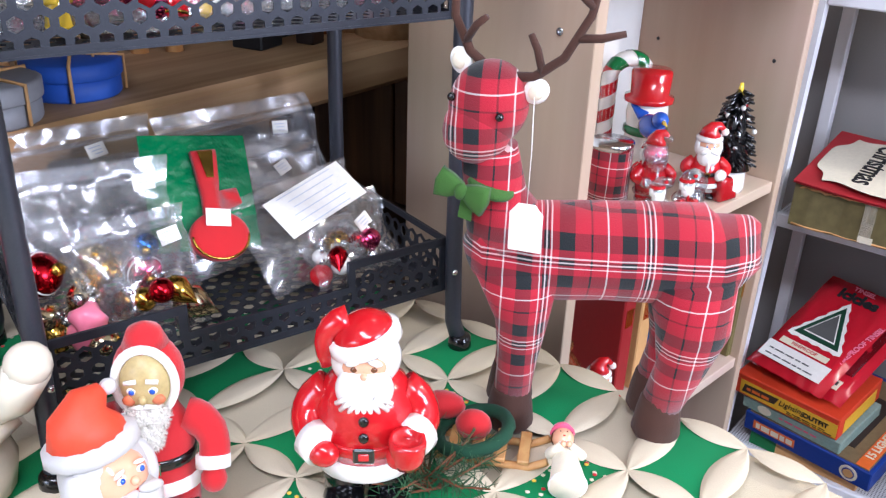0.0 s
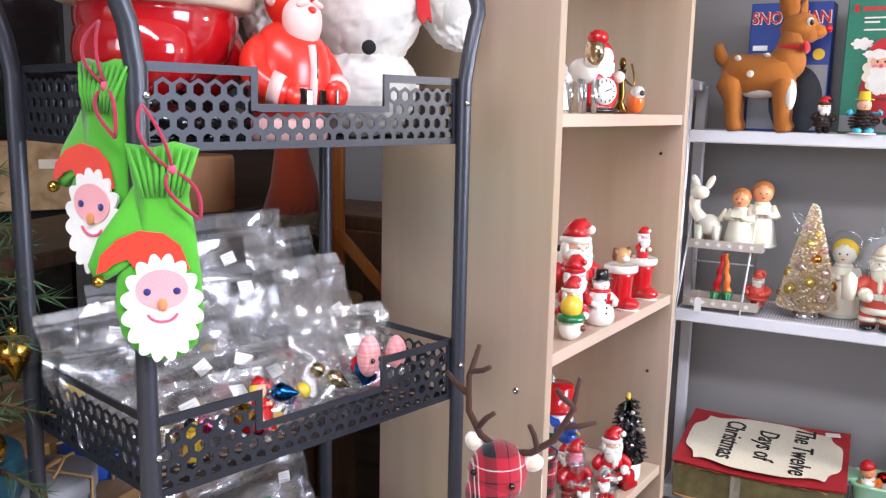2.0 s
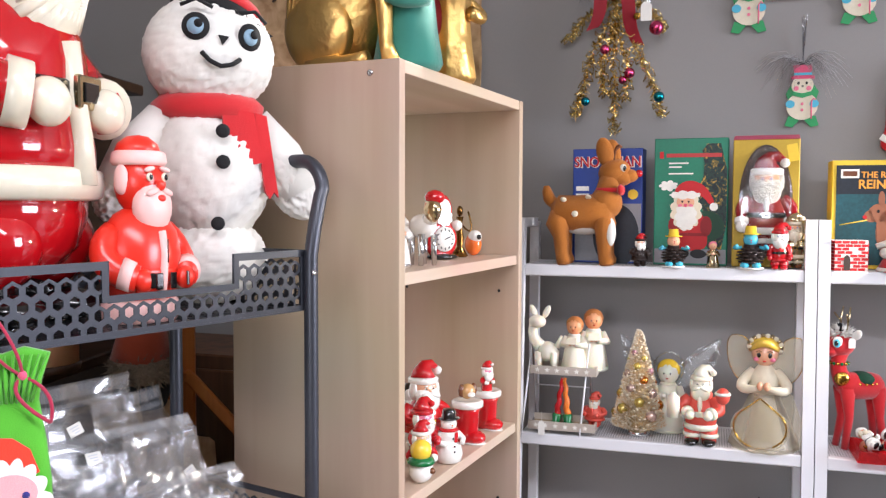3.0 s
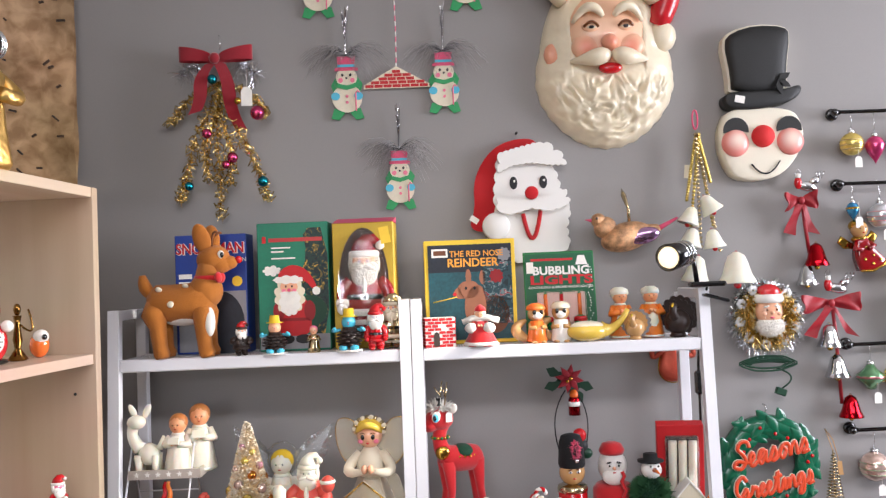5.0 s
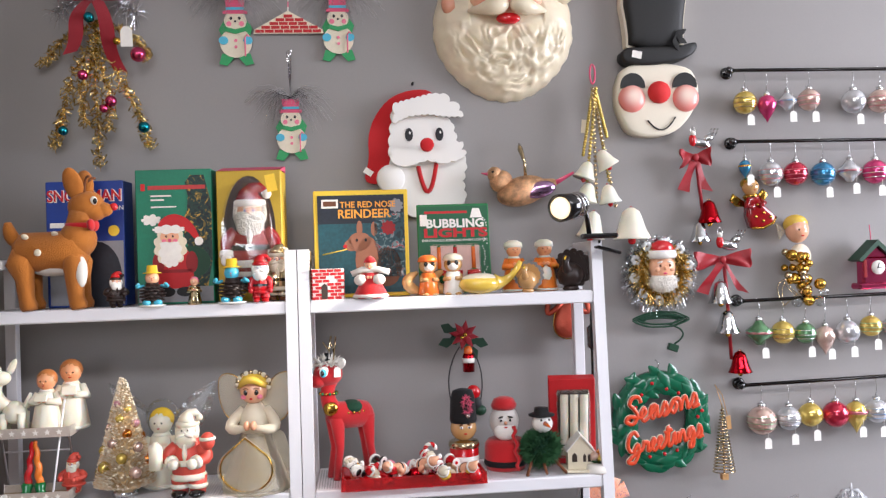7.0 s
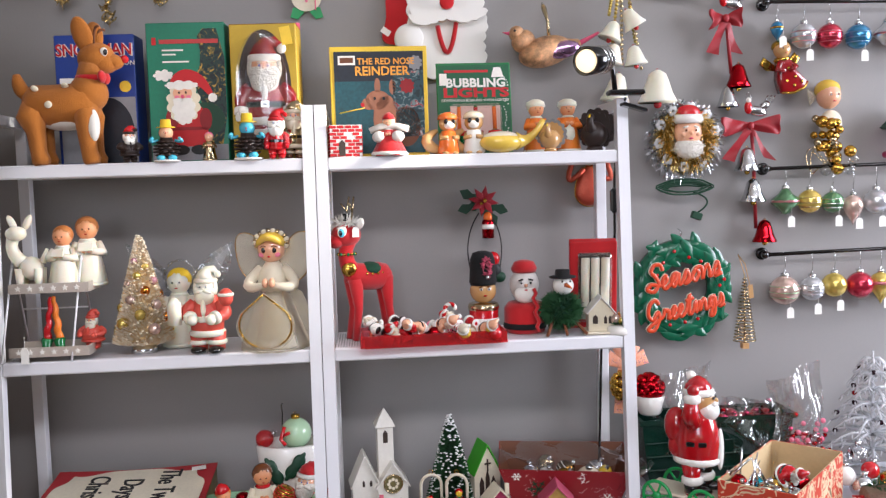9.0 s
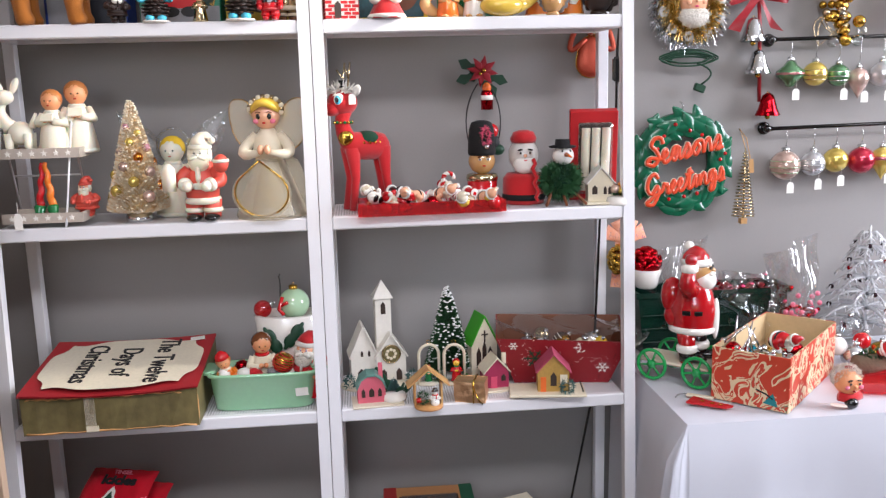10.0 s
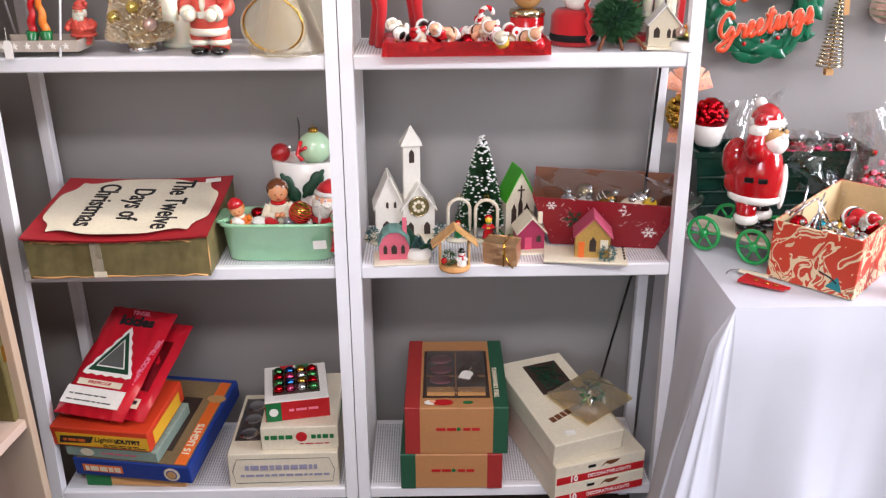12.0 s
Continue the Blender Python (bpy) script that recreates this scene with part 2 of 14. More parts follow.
M["waxorange"] = mat("wax_orange", 0xE9812C, rough=0.4, sub=0.3, vary=0.06, scale=12)
M["waxhair"] = mat("wax_auburn", 0xC47C44, rough=0.42, sub=0.2, vary=0.1, scale=12)
M["waxdark"] = mat("wax_dark_brown", 0x2A1B16, rough=0.45, vary=0.2, scale=20)
M["plush_white"] = mat("plush_white", 0xDEDBD4, rough=1.0, vary=0.05, bump=0.15, scale=30, bscale=160, depth=0.002, sheen=0.2)
M["plush_brown"] = mat("plush_brown", 0xB46C20, rough=1.0, vary=0.2, bump=0.9, scale=40, bscale=520, depth=0.003, sheen=0.1)
M["beard"] = mat("fleecy_beard", 0xE0DBD0, rough=1.0, vary=0.08, bump=1.0, scale=50, bscale=260, depth=0.004, sheen=0.2)
M["redplastic"] = glossy("moulded_red_plastic", 0xE0301F, rough=0.28, coat=0.2, sub=0.1)
M["shinyred"] = glossy("moulded_shiny_red", 0xB00C16, rough=0.1, coat=0.9)
M["ivoryplastic"] = glossy("moulded_ivory", 0xDED5C0, rough=0.25, coat=0.3, sub=0.1)
M["wall"] = mat("taupe_wall_paint", 0x969391, rough=0.7, vary=0.05, bump=0.12, scale=8, bscale=420, depth=0.0008)
M["ceiling"] = mat("white_ceiling_paint", 0xDAD7D0, rough=0.9, vary=0.04, bump=0.2, scale=10, bscale=200)
M["floor"] = wood("worn_floor_boards", 0x3A2B20, 0x574334, 1.2, 0.45, axis=0)
M["shelfwhite"] = mat("white_powder_coat", 0xEDEDF1, rough=0.38, vary=0.04, bump=0.06, scale=18, bscale=600)
M["shelfmesh"] = dotted("white_punched_sheet", 0xE6E6EA, 0x77787C, 0.0052, 0.22)
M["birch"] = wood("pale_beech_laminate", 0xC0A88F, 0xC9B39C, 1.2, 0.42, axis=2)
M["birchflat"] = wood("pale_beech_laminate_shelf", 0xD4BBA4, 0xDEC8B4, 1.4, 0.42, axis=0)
M["backboard"] = mat("white_back_board", 0xE8E6E0, rough=0.6, vary=0.05, scale=10)
M["steel"] = mat("dark_grey_steel", 0x33353C, rough=0.38, metal=0.55, vary=0.12, bump=0.12, scale=25, bscale=500)
M["tube"] = mat("dark_grey_tube", 0x44464E, rough=0.34, metal=0.5, vary=0.12, bump=0.1, scale=25, bscale=500)
M["linen"] = mat("white_cloth", 0xC8CAD3, rough=0.9, vary=0.05, bump=0.4, scale=12, bscale=1100, depth=0.0006, sheen=0.2)
M["quiltcream"] = mat("cream_cotton", 0xCFC3A9, rough=0.95, vary=0.06, bump=0.4, scale=30, bscale=700, depth=0.001)
M["quiltgreen"] = mat("green_cotton", 0x148048, rough=0.95, vary=0.1, bump=0.4, scale=30, bscale=700, depth=0.001)
M["bag"] = clear("clear_bag_film", (0.985, 0.985, 0.99), 0.1, 0.17, 0.5, 6, 0.7, 0.05)
M["bagband"] = clear("ribbed_bag_closure", (0.95, 0.95, 0.97), 0.16, 0.12, 0.3, 12, 0.6, 0.2)
M["cello"] = clear("stiff_cellophane", (0.98, 0.98, 0.98), 0.08, 0.03, 0.5, 16, 0.6)
M["acrylic"] = clear("clear_acrylic", (0.9, 0.93, 0.95), 0.16, 0.08, 0.3, 60, 0.7)
M["redclear"] = clear("clear_red_plastic", (0.95, 0.16, 0.18), 0.06, 0.06, 0.1, 30, 0.24, 0.24, (0.8, 0.06, 0.07))
M["clearflat"] = clear("flat_clear_film", (0.98, 0.98, 0.98), 0.03, 0.04, 0.06, 6, 0.4)
M["net"] = clear("gauzy_net", (0.96, 0.94, 0.88), 0.08, 0.5, 0.2, 300, 0.25, 0.2, (0.86, 0.79, 0.62))
M["frostclear"] = clear("milky_clear_plastic", (0.93, 0.95, 0.97), 0.2, 0.16, 0.4, 80, 0.7, 0.6, (0.88, 0.9, 0.92))
M["g_darkgreen"] = mat("dull_dark_green", 0x0E3F28, rough=0.5)
M["goldtinsel"] = metal("gold_tinsel", 0xEBD08C, rough=0.24, rand=0.15)
M["silvertinsel"] = metal("silver_tinsel", 0xD9DCE0, rough=0.15)
M["spray"] = mat("stiff_green_needles", 0x2C5B34, rough=0.7, vary=0.3, scale=40)
M["spruce"] = mat("soft_green_needles", 0x42603A, rough=0.7, vary=0.3, scale=40)
M["oldgold"] = metal("gilded_resin", 0xE6BE74, rough=0.4, bump=0.6, bscale=34, depth=0.008)
M["plaid"] = plaid("red_tartan", 0.078, 0xA81029, 0x0A1216, 0x0A0A10, 0xF0E4E0)
M["darkwood"] = wood("dark_brown_wood", 0x2A1A10, 0x4A3220, 2.0, 0.45, axis=0)
M["midwood"] = wood("brown_stained_wood", 0x54361F, 0x7A5232, 2.0, 0.5, axis=2)
M["slab"] = wood("rough_brown_slab", 0x9A764E, 0xC8A47A, 2.0, 0.6, axis=1)
M["olive"] = mat("worn_olive_card", 0x6C6136, rough=0.6, vary=0.25, bump=0.2, scale=40)
M["jadeite"] = glossy("jade_green_glass", 0x9ED1A8, rough=0.12, coat=0.8, sub=0.1)
M["kraft"] = paper("kraft_card", 0xD9A468)
M["fur"] = mat("grey_brown_fur", 0x8C7A66, rough=1.0, vary=0.35, bump=1.0, scale=60, bscale=300, depth=0.004)
M["ink"] = paper("black_ink", 0x17161A, rough=0.6)
M["cork"] = wood("turned_pine", 0xC98D52, 0xE0AE72, 4.0, 0.5)
M["waxpeach"] = mat("wax_peach", 0xD9A277, rough=0.4, sub=0.3, vary=0.06, scale=12)
M["hot"] = mat("hot_lamp_face", (1.0, 0.78, 0.5), rough=0.4, emit=1.25, bump=0)


# ---- mesh tools ----
class Form:
    """Gathers simple solids into one mesh; each call takes the key of its material."""

    def __init__(self):
        self.v, self.f, self.m, self.s, self.keys = [], [], [], [], []
        self.at = Matrix.Identity(4)

    def slot(self, key):
        if key not in self.keys:
            self.keys.append(key)
        return self.keys.index(key)

    def add(self, verts, faces, key, smooth=True, m=None):
        base, k = len(self.v), self.slot(key)
        w = self.at @ m if m is not None else self.at
        self.v += [tuple(w @ Vector(p)) for p in verts]
        for f in faces:
            self.f.append(tuple(i + base for i in f))
            self.m.append(k)
            self.s.append(smooth)
        return self

    def sph(self, c, r, key, seg=14, ring=9, rot=(0, 0, 0)):
        r = (r, r, r) if isinstance(r, (int, float)) else r
        vs, fs = [(0, 0, 1)], []
        for i in range(1, ring):
            a = math.pi * i / ring
            vs += [(math.sin(a) * math.cos(2 * math.pi * j / seg), math.sin(a) * math.sin(2 * math.pi * j / seg), math.cos(a)) for j in range(seg)]
        vs.append((0, 0, -1))
        last = len(vs) - 1
        for j in range(seg):
            k = (j + 1) % seg
            fs.append((0, 1 + j, 1 + k))
            fs.append((last, last - seg + k, last - seg + j))
            for i in range(ring - 2):
                a = 1 + i * seg
                fs.append((a + j, a + seg + j, a + seg + k, a + k))
        vs = [(x * r[0], y * r[1], z * r[2]) for x, y, z in vs]
        return self.add(vs, fs, key, True, pose(*c, *rot))

    def lathe(self, profile, key, c=(0, 0, 0), seg=18, rot=(0, 0, 0), squash=1.0, flute=0.0, flutes=8, smooth=True):
        """A turned solid: profile of (radius, height) from bottom to top."""
        vs, fs = [], []
        for r, z in profile:
            for j in range(seg):
                a = 2 * math.pi * j / seg
                rr = r * (1 + flute * math.cos(flutes * a))
                vs.append((rr * math.cos(a), rr * math.sin(a) * squash, z))
        n = len(profile)
        for i in range(n - 1):
            for j in range(seg):
                k = (j + 1) % seg
                fs.append((i * seg + j, i * seg + k, (i + 1) * seg + k, (i + 1) * seg + j))
        if profile[0][0] > 1e-5:
            fs.append(tuple(reversed(range(seg))))
        if profile[-1][0] > 1e-5:
            fs.append(tuple(range((n - 1) * seg, n * seg)))
        return self.add(vs, fs, key, smooth, pose(*c, *rot))

    def tube(self, pts, r, key, seg=8, closed=False, caps=True):
        pts = [Vector(p) for p in pts]
        n = len(pts)
        rs = r if isinstance(r, (list, tuple)) else [r] * n
        vs, fs = [], []
        side = None
        for i, p in enumerate(pts):
            a, b = pts[(i - 1) % n if closed else max(i - 1, 0)], pts[(i + 1) % n if closed else min(i + 1, n - 1)]
            d = (b - a).normalized() if (b - a).length > 1e-9 else Vector((0, 0, 1))
            if side is None:
                side = d.orthogonal().normalized()
            side = (side - d * side.dot(d)).normalized() if (side - d * side.dot(d)).length > 1e-6 else d.orthogonal().normalized()
            up = d.cross(side)
            vs += [tuple(p + (side * math.cos(2 * math.pi * j / seg) + up * math.sin(2 * math.pi * j / seg)) * rs[i]) for j in range(seg)]
        for i in range(n if closed else n - 1):
            k = (i + 1) % n
            for j in range(seg):
                j2 = (j + 1) % seg
                fs.append((i * seg + j, i * seg + j2, k * seg + j2, k * seg + j))
        if caps and not closed:
            fs.append(tuple(reversed(range(seg))))
            fs.append(tuple(range((n - 1) * seg, n * seg)))
        return self.add(vs, fs, key)

    def cone(self, p0, p1, r0, r1, key, seg=12):
        return self.tube([p0, p1], [r0, r1], key, seg)

    def box(self, c, size, key, rot=(0, 0, 0), bev=0.0):
        hx, hy, hz = (s / 2 for s in size)
        b = min(bev, hx * 0.9, hy * 0.9, hz * 0.9)
        m = pose(*c, *rot)
        if b <= 0:
            vs = [(x, y, z) for x in (-hx, hx) for y in (-hy, hy) for z in (-hz, hz)]
            fs = [(0, 1, 3, 2), (4, 6, 7, 5), (0, 4, 5, 1), (2, 3, 7, 6), (0, 2, 6, 4), (1, 5, 7, 3)]
            return self.add(vs, fs, key, False, m)
        vs, ix = [], {}
        for sx in (-1, 1):
            for sy in (-1, 1):
                for sz in (-1, 1):
                    for ax in range(3):
                        ix[sx, sy, sz, ax] = len(vs)
                        vs.append((sx * (hx - (ax != 0) * b), sy * (hy - (ax != 1) * b), sz * (hz - (ax != 2) * b)))
        fs = []
        for s in (-1, 1):
            q = [(-1, -1), (1, -1), (1, 1), (-1, 1)]
            fs.append([ix[s, a, c2, 0] for a, c2 in q][::s])
            fs.append([ix[a, s, c2, 1] for a, c2 in q][::-s])
            fs.append([ix[a, c2, s, 2] for a, c2 in q][::s])
        for a in (-1, 1):
            for c2 in (-1, 1):
                fs.append([ix[a, c2, -1, 0], ix[a, c2, -1, 1], ix[a, c2, 1, 1], ix[a, c2, 1, 0]][:: a * c2])
                fs.append([ix[a, -1, c2, 0], ix[a, 1, c2, 0], ix[a, 1, c2, 2], ix[a, -1, c2, 2]][:: a * c2])
                fs.append([ix[-1, a, c2, 1], ix[-1, a, c2, 2], ix[1, a, c2, 2], ix[1, a, c2, 1]][:: a * c2])
                for d in (-1, 1):
                    fs.append([ix[a, c2, d, 0], ix[a, c2, d, 1], ix[a, c2, d, 2]][:: a * c2 * d])
        return self.add(vs, fs, key, False, m)

    def plate(self, poly, thick, key, m=None, dome=0.0):
        """A flat cut-out: poly in local x, z; it faces -y and is thick along +y. dome: how far its face swells."""
        n = len(poly)
        vs = [(x, 0, z) for x, z in poly] + [(x, thick, z) for x, z in poly]
        fs = [tuple(range(n)), tuple(reversed(range(n, 2 * n)))]
        if dome:
            cx, cz = sum(p[0] for p in poly) / n, sum(p[1] for p in poly) / n
            fs = fs[1:]
            rings = [(1.0, 0.0), (0.93, 0.45), (0.78, 0.75), (0.5, 0.95)]
            for s, d in rings[1:]:
                vs += [(cx + (x - cx) * s, -dome * d, cz + (z - cz) * s) for x, z in poly]
            vs.append((cx, -dome, cz))
            starts = [0] + [2 * n + i * n for i in range(len(rings) - 1)]
            for a, b in zip(starts, starts[1:]):
                fs += [(a + i, a + (i + 1) % n, b + (i + 1) % n, b + i) for i in range(n)]
            fs += [(starts[-1] + i, starts[-1] + (i + 1) % n, len(vs) - 1) for i in range(n)]
        fs += [(i, i + n, (i + 1) % n + n, (i + 1) % n) for i in range(n)]
        return self.add(vs, fs, key, bool(dome), m)

    def grid(self, fn, nu, nv, key, wrap=False, smooth=True):
        vs = [fn(i / nu, j / nv) for j in range(nv + 1) for i in range(nu + (0 if wrap else 1))]
        w = nu if wrap else nu + 1
        fs = [(j * w + i, j * w + (i + 1) % w, (j + 1) * w + (i + 1) % w, (j + 1) * w + i) for j in range(nv) for i in range(nu)]
        return self.add(vs, fs, key, smooth)

    def mesh(self, name):
        me = bpy.data.meshes.new(name)
        me.from_pydata(self.v, [], self.f)
        for k in self.keys:
            me.materials.append(M[k])
        me.polygons.foreach_set("material_index", self.m)
        me.polygons.foreach_set("use_smooth", self.s)
        me.update()
        return me


def part(name, form, parent, label="", m=None):
    ob = new(name, form.mesh(name) if isinstance(form, Form) else form)
    ob.parent = parent
    if m is not None:
        ob.matrix_basis = m
    return tagged(ob, label)


WHERE = Matrix()  # where a group of things stands as a whole


def thing(name, m, label, category, form=None, group="", kind=""):
    """A top-level thing: a mesh, or an Empty at its base for its parts."""
    ob = new(name, form.mesh(name) if form else None)
    ob.matrix_basis = WHERE @ m
    return tagged(ob, label, category, group, kind)


def soft(poly, k=2):
    """Corners cut k times, so that an outline flows."""
    for _ in range(k):
        out = []
        for (a, b), (c, d) in zip(poly, poly[1:] + poly[:1]):
            out += [(a * 0.75 + c * 0.25, b * 0.75 + d * 0.25), (a * 0.25 + c * 0.75, b * 0.25 + d * 0.75)]
        poly = out
    return poly


def circle(cx, cz, rx, rz=None, n=20, a0=0, a1=360):
    rz = rz or rx
    full = abs(a1 - a0) >= 360
    k = n if full else n + 1
    return [(cx + rx * math.cos(radians(a0 + (a1 - a0) * i / n)), cz + rz * math.sin(radians(a0 + (a1 - a0) * i / n))) for i in range(k)]


def scallop(cx, cz, rx, rz, waves, amp, n=72, a0=0, a1=360):
    return [(cx + (rx + amp * abs(math.sin(waves * math.pi * i / n))) * math.cos(radians(a0 + (a1 - a0) * i / n)), cz + (rz + amp * abs(math.sin(waves * math.pi * i / n))) * math.sin(radians(a0 + (a1 - a0) * i / n))) for i in range(n)]


def lettering(text, size, key, parent, m, name="lettering", thick=0.0006, align="CENTER", shear=0.0, bold=0.0, stretch=1.0, label=""):
    """Raised print in the built-in font, on local x and z, facing -y."""
    cu = bpy.data.curves.new(name, "FONT")
    cu.body, cu.size, cu.align_x, cu.align_y, cu.extrude, cu.shear, cu.offset = text, size, align, "CENTER", thick, shear, bold
    cu.resolution_u = 3
    tmp = new(name, cu)
    me = bpy.data.meshes.new_from_object(tmp.evaluated_get(bpy.context.evaluated_depsgraph_get()))
    bpy.data.objects.remove(tmp)
    bpy.data.curves.remove(cu)
    me.materials.clear()
    me.materials.append(M[key])
    me.name = name
    me.transform(pose(0, 0, 0, 90, 0, 0) @ Matrix.Diagonal((stretch, 1, 1, 1)))
    return part(name, me, parent, label, m)


# ---- the room ----
WALL_Y = 1.73


def slab(name, x0, x1, y0, y1, z0, z1, key):
    f = Form().box(((x0 + x1) / 2, (y0 + y1) / 2, (z0 + z1) / 2), (x1 - x0, y1 - y0, z1 - z0), key)
    return tagged(new(name, f.mesh(name)), kind="structure")


slab("wall_north", -2.9, 3.2, WALL_Y, WALL_Y + 0.14, -0.02, 2.7, "wall")
slab("wall_west", -3.04, -2.9, -3.0, WALL_Y + 0.14, -0.02, 2.7, "wall")
tagged(bpy.data.objects["wall_north"], "flat taupe-grey painted wall full of hanging ornaments", "wall")
tagged(bpy.data.objects["wall_west"], "plain taupe-grey painted wall", "wall")
tagged(slab("floor", -3.1, 3.3, -3.1, WALL_Y + 0.14, -0.08, -0.02, "floor"), "worn brown wooden floor boards", "floor")
tagged(slab("ceiling", -3.1, 3.3, -3.1, WALL_Y + 0.14, 2.7, 2.78, "ceiling"), "flat white painted ceiling", "ceiling")


def pierced_wall(name, along, place, thick, a0, a1, w0, w1, z0, z1, key):
    f = Form()
    for s, e, lo, hi in ((a0, w0, -0.02, 2.7), (w1, a1, -0.02, 2.7), (w0, w1, -0.02, z0), (w0, w1, z1, 2.7)):
        c, size = ((s + e) / 2, place, (lo + hi) / 2), (e - s, thick, hi - lo)
        if along == "y":
            c, size = (place, (s + e) / 2, (lo + hi) / 2), (thick, e - s, hi - lo)
        f.box(c, size, key)
    return tagged(new(name, f.mesh(name)), "plain painted wall with a wide shop window", "wall", kind="structure")


pierced_wall("wall_south", "x", -3.05, 0.12, -3.04, 3.34, -1.9, 0.9, 0.7, 2.4, "wall")
pierced_wall("wall_east", "y", 3.27, 0.12, -2.99, WALL_Y + 0.14, -0.1, 1.5, 0.9, 2.4, "wall")


# ---- white shelf units ----
def front_y(z):
    return 1.42 + 0.062 * z


SHELF_Z = (1.401, 1.04, 0.667, 0.2)


def shelf_unit(x0, label):
    root = thing("shelf_unit", pose(x0, 0, 0), label, "shelf unit", group="white shelf units")
    w = 0.604
    for x in (0.011, w - 0.011):
        ya, yb = front_y(0), front_y(1.5)
        leg = Form()
        vs = [(x + sx * 0.011, y + sy, z) for y, z in ((ya, -0.02), (yb, 1.5)) for sx, sy in ((-1, 0), (1, 0), (1, 0.022), (-1, 0.022))]
        leg.add(vs, [(0, 1, 5, 4), (1, 2, 6, 5), (2, 3, 7, 6), (3, 0, 4, 7), (4, 5, 6, 7), (3, 2, 1, 0)], "shelfwhite", False)
        part("front_leg", leg, root)
        part("back_leg", Form().box((x, 1.682, 0.735), (0.022, 0.022, 1.51), "shelfwhite", bev=0.0015), root)
        part("top_rail", Form().box((x, (front_y(1.49) + 0.022 + 1.671) / 2, 1.489), (0.018, 1.671 - front_y(1.49) - 0.024, 0.02), "shelfwhite", bev=0.0015), root)
        part("foot", Form().box((x, front_y(0) + 0.011, -0.012), (0.026, 0.026, 0.016), "g_grey", bev=0.002), root)
    for z in SHELF_Z:
        ya = front_y(z) + 0.001
        f = Form()
        f.box((w / 2, (ya + 1.668) / 2, z - 0.004), (w - 0.046, 1.668 - ya - 0.006, 0.006), "shelfmesh")
        f.box((w / 2, ya + 0.008, z - 0.0125), (w - 0.045, 0.016, 0.025), "shelfwhite", bev=0.0025)
        f.box((w / 2, 1.662, z - 0.0125), (w - 0.045, 0.016, 0.025), "shelfwhite", bev=0.0025)
        for x in (0.031, w - 0.031):
            f.box((x, (ya + 1.668) / 2, z - 0.013), (0.016, 1.668 - ya - 0.034, 0.022), "shelfwhite", bev=0.002)
        part("shelf", f, root, "white punched sheet shelf")
    return root


shelf_unit(-0.464, "white metal shelf unit with leaning front legs and punched shelves, loaded")
shelf_unit(0.142, "white metal shelf unit beside a cloth-covered table, with a clip lamp")


# ---- beech bookcase ----
BK = pose(-0.467, 0.806, 0, 0, 0, 83.8)
BK_W, BK_D, BK_TOP, BK_Z = 0.532, 0.282, 1.726, (1.43, 1.103, 0.77, 0.45, 0.13)


def bookcase():
    """Local x runs along its open front, local y into its depth."""
    root = thing("bookcase", BK, "tall pale beech laminate bookcase with adjustable shelves, full of figurines", "bookcase")
    for x in (0.009, BK_W - 0.009):
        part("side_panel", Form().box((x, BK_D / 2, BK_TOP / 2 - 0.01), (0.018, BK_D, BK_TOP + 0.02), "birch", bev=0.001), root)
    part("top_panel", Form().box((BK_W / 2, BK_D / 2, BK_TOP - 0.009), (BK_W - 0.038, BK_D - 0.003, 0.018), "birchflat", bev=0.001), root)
    part("back_panel", Form().box((BK_W / 2, BK_D - 0.004, BK_TOP / 2 - 0.01), (BK_W - 0.038, 0.006, BK_TOP), "backboard"), root, "thin white back board")
    part("plinth", Form().box((BK_W / 2, 0.03, 0.035), (BK_W - 0.038, 0.016, 0.1), "birchflat", bev=0.001), root)
    for z in BK_Z:
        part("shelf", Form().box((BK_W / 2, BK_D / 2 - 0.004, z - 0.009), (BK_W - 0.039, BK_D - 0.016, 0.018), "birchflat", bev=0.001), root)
    for x, y in ((-0.001, 0.045), (-0.001, 0.22)):
        for z in (BK_TOP - 0.018, 1.05, 0.21):
            part("screw", Form().lathe([(0.0045, 0), (0.0045, 0.0008), (0.0015, 0.0009), (0.0015, 0.0004)], "m_silver", (x, y, z), 10, (0, -90, 0)), root, "small steel connector screw")
    for z in (1.36, 0.95):
        for y in (0.04, 0.24):
            part("peg_hole", Form().lathe([(0.003, 0), (0.003, 0.0006)], "ink", (BK_W - 0.0185, y, z), 8, (0, -90, 0)), root)
    return root


bookcase()


def on_case(u, d, level, rz=0.0):
    """A pose on a shelf of the bookcase: u along the front, d into the depth; rz 0 faces out of the case."""
    return BK @ pose(u * 1.22, d, BK_Z[level], 0, 0, rz)


# ---- the display table with its quilted tree skirt ----
# the table, the stand on it and the things behind it are laid out about one corner of the stand
CORNER = Matrix.Translation((-0.65, 0.284, 0.716)) @ pose(0, 0, 0, 0, 0, -0.9) @ Matrix.Scale(1.065, 4) @ Matrix.Translation((0.545, -0.28, -0.716))
WHERE = CORNER
TABLE_Z = 0.71


def rounded(x0, x1, y0, y1, r, n=8):
    pts = []
    for cx, cy, a in ((x1 - r, y1 - r, 0), (x0 + r, y1 - r, 90), (x0 + r, y0 + r, 180), (x1 - r, y0 + r, 270)):
        pts += [(cx + r * math.cos(radians(a + 90 * i / n)), cy + r * math.sin(radians(a + 90 * i / n))) for i in range(n + 1)]
    return pts


FLAT = pose(0, 0, 0, -90, 0, 0)  # turns a plate's x, z into x, y with its face up

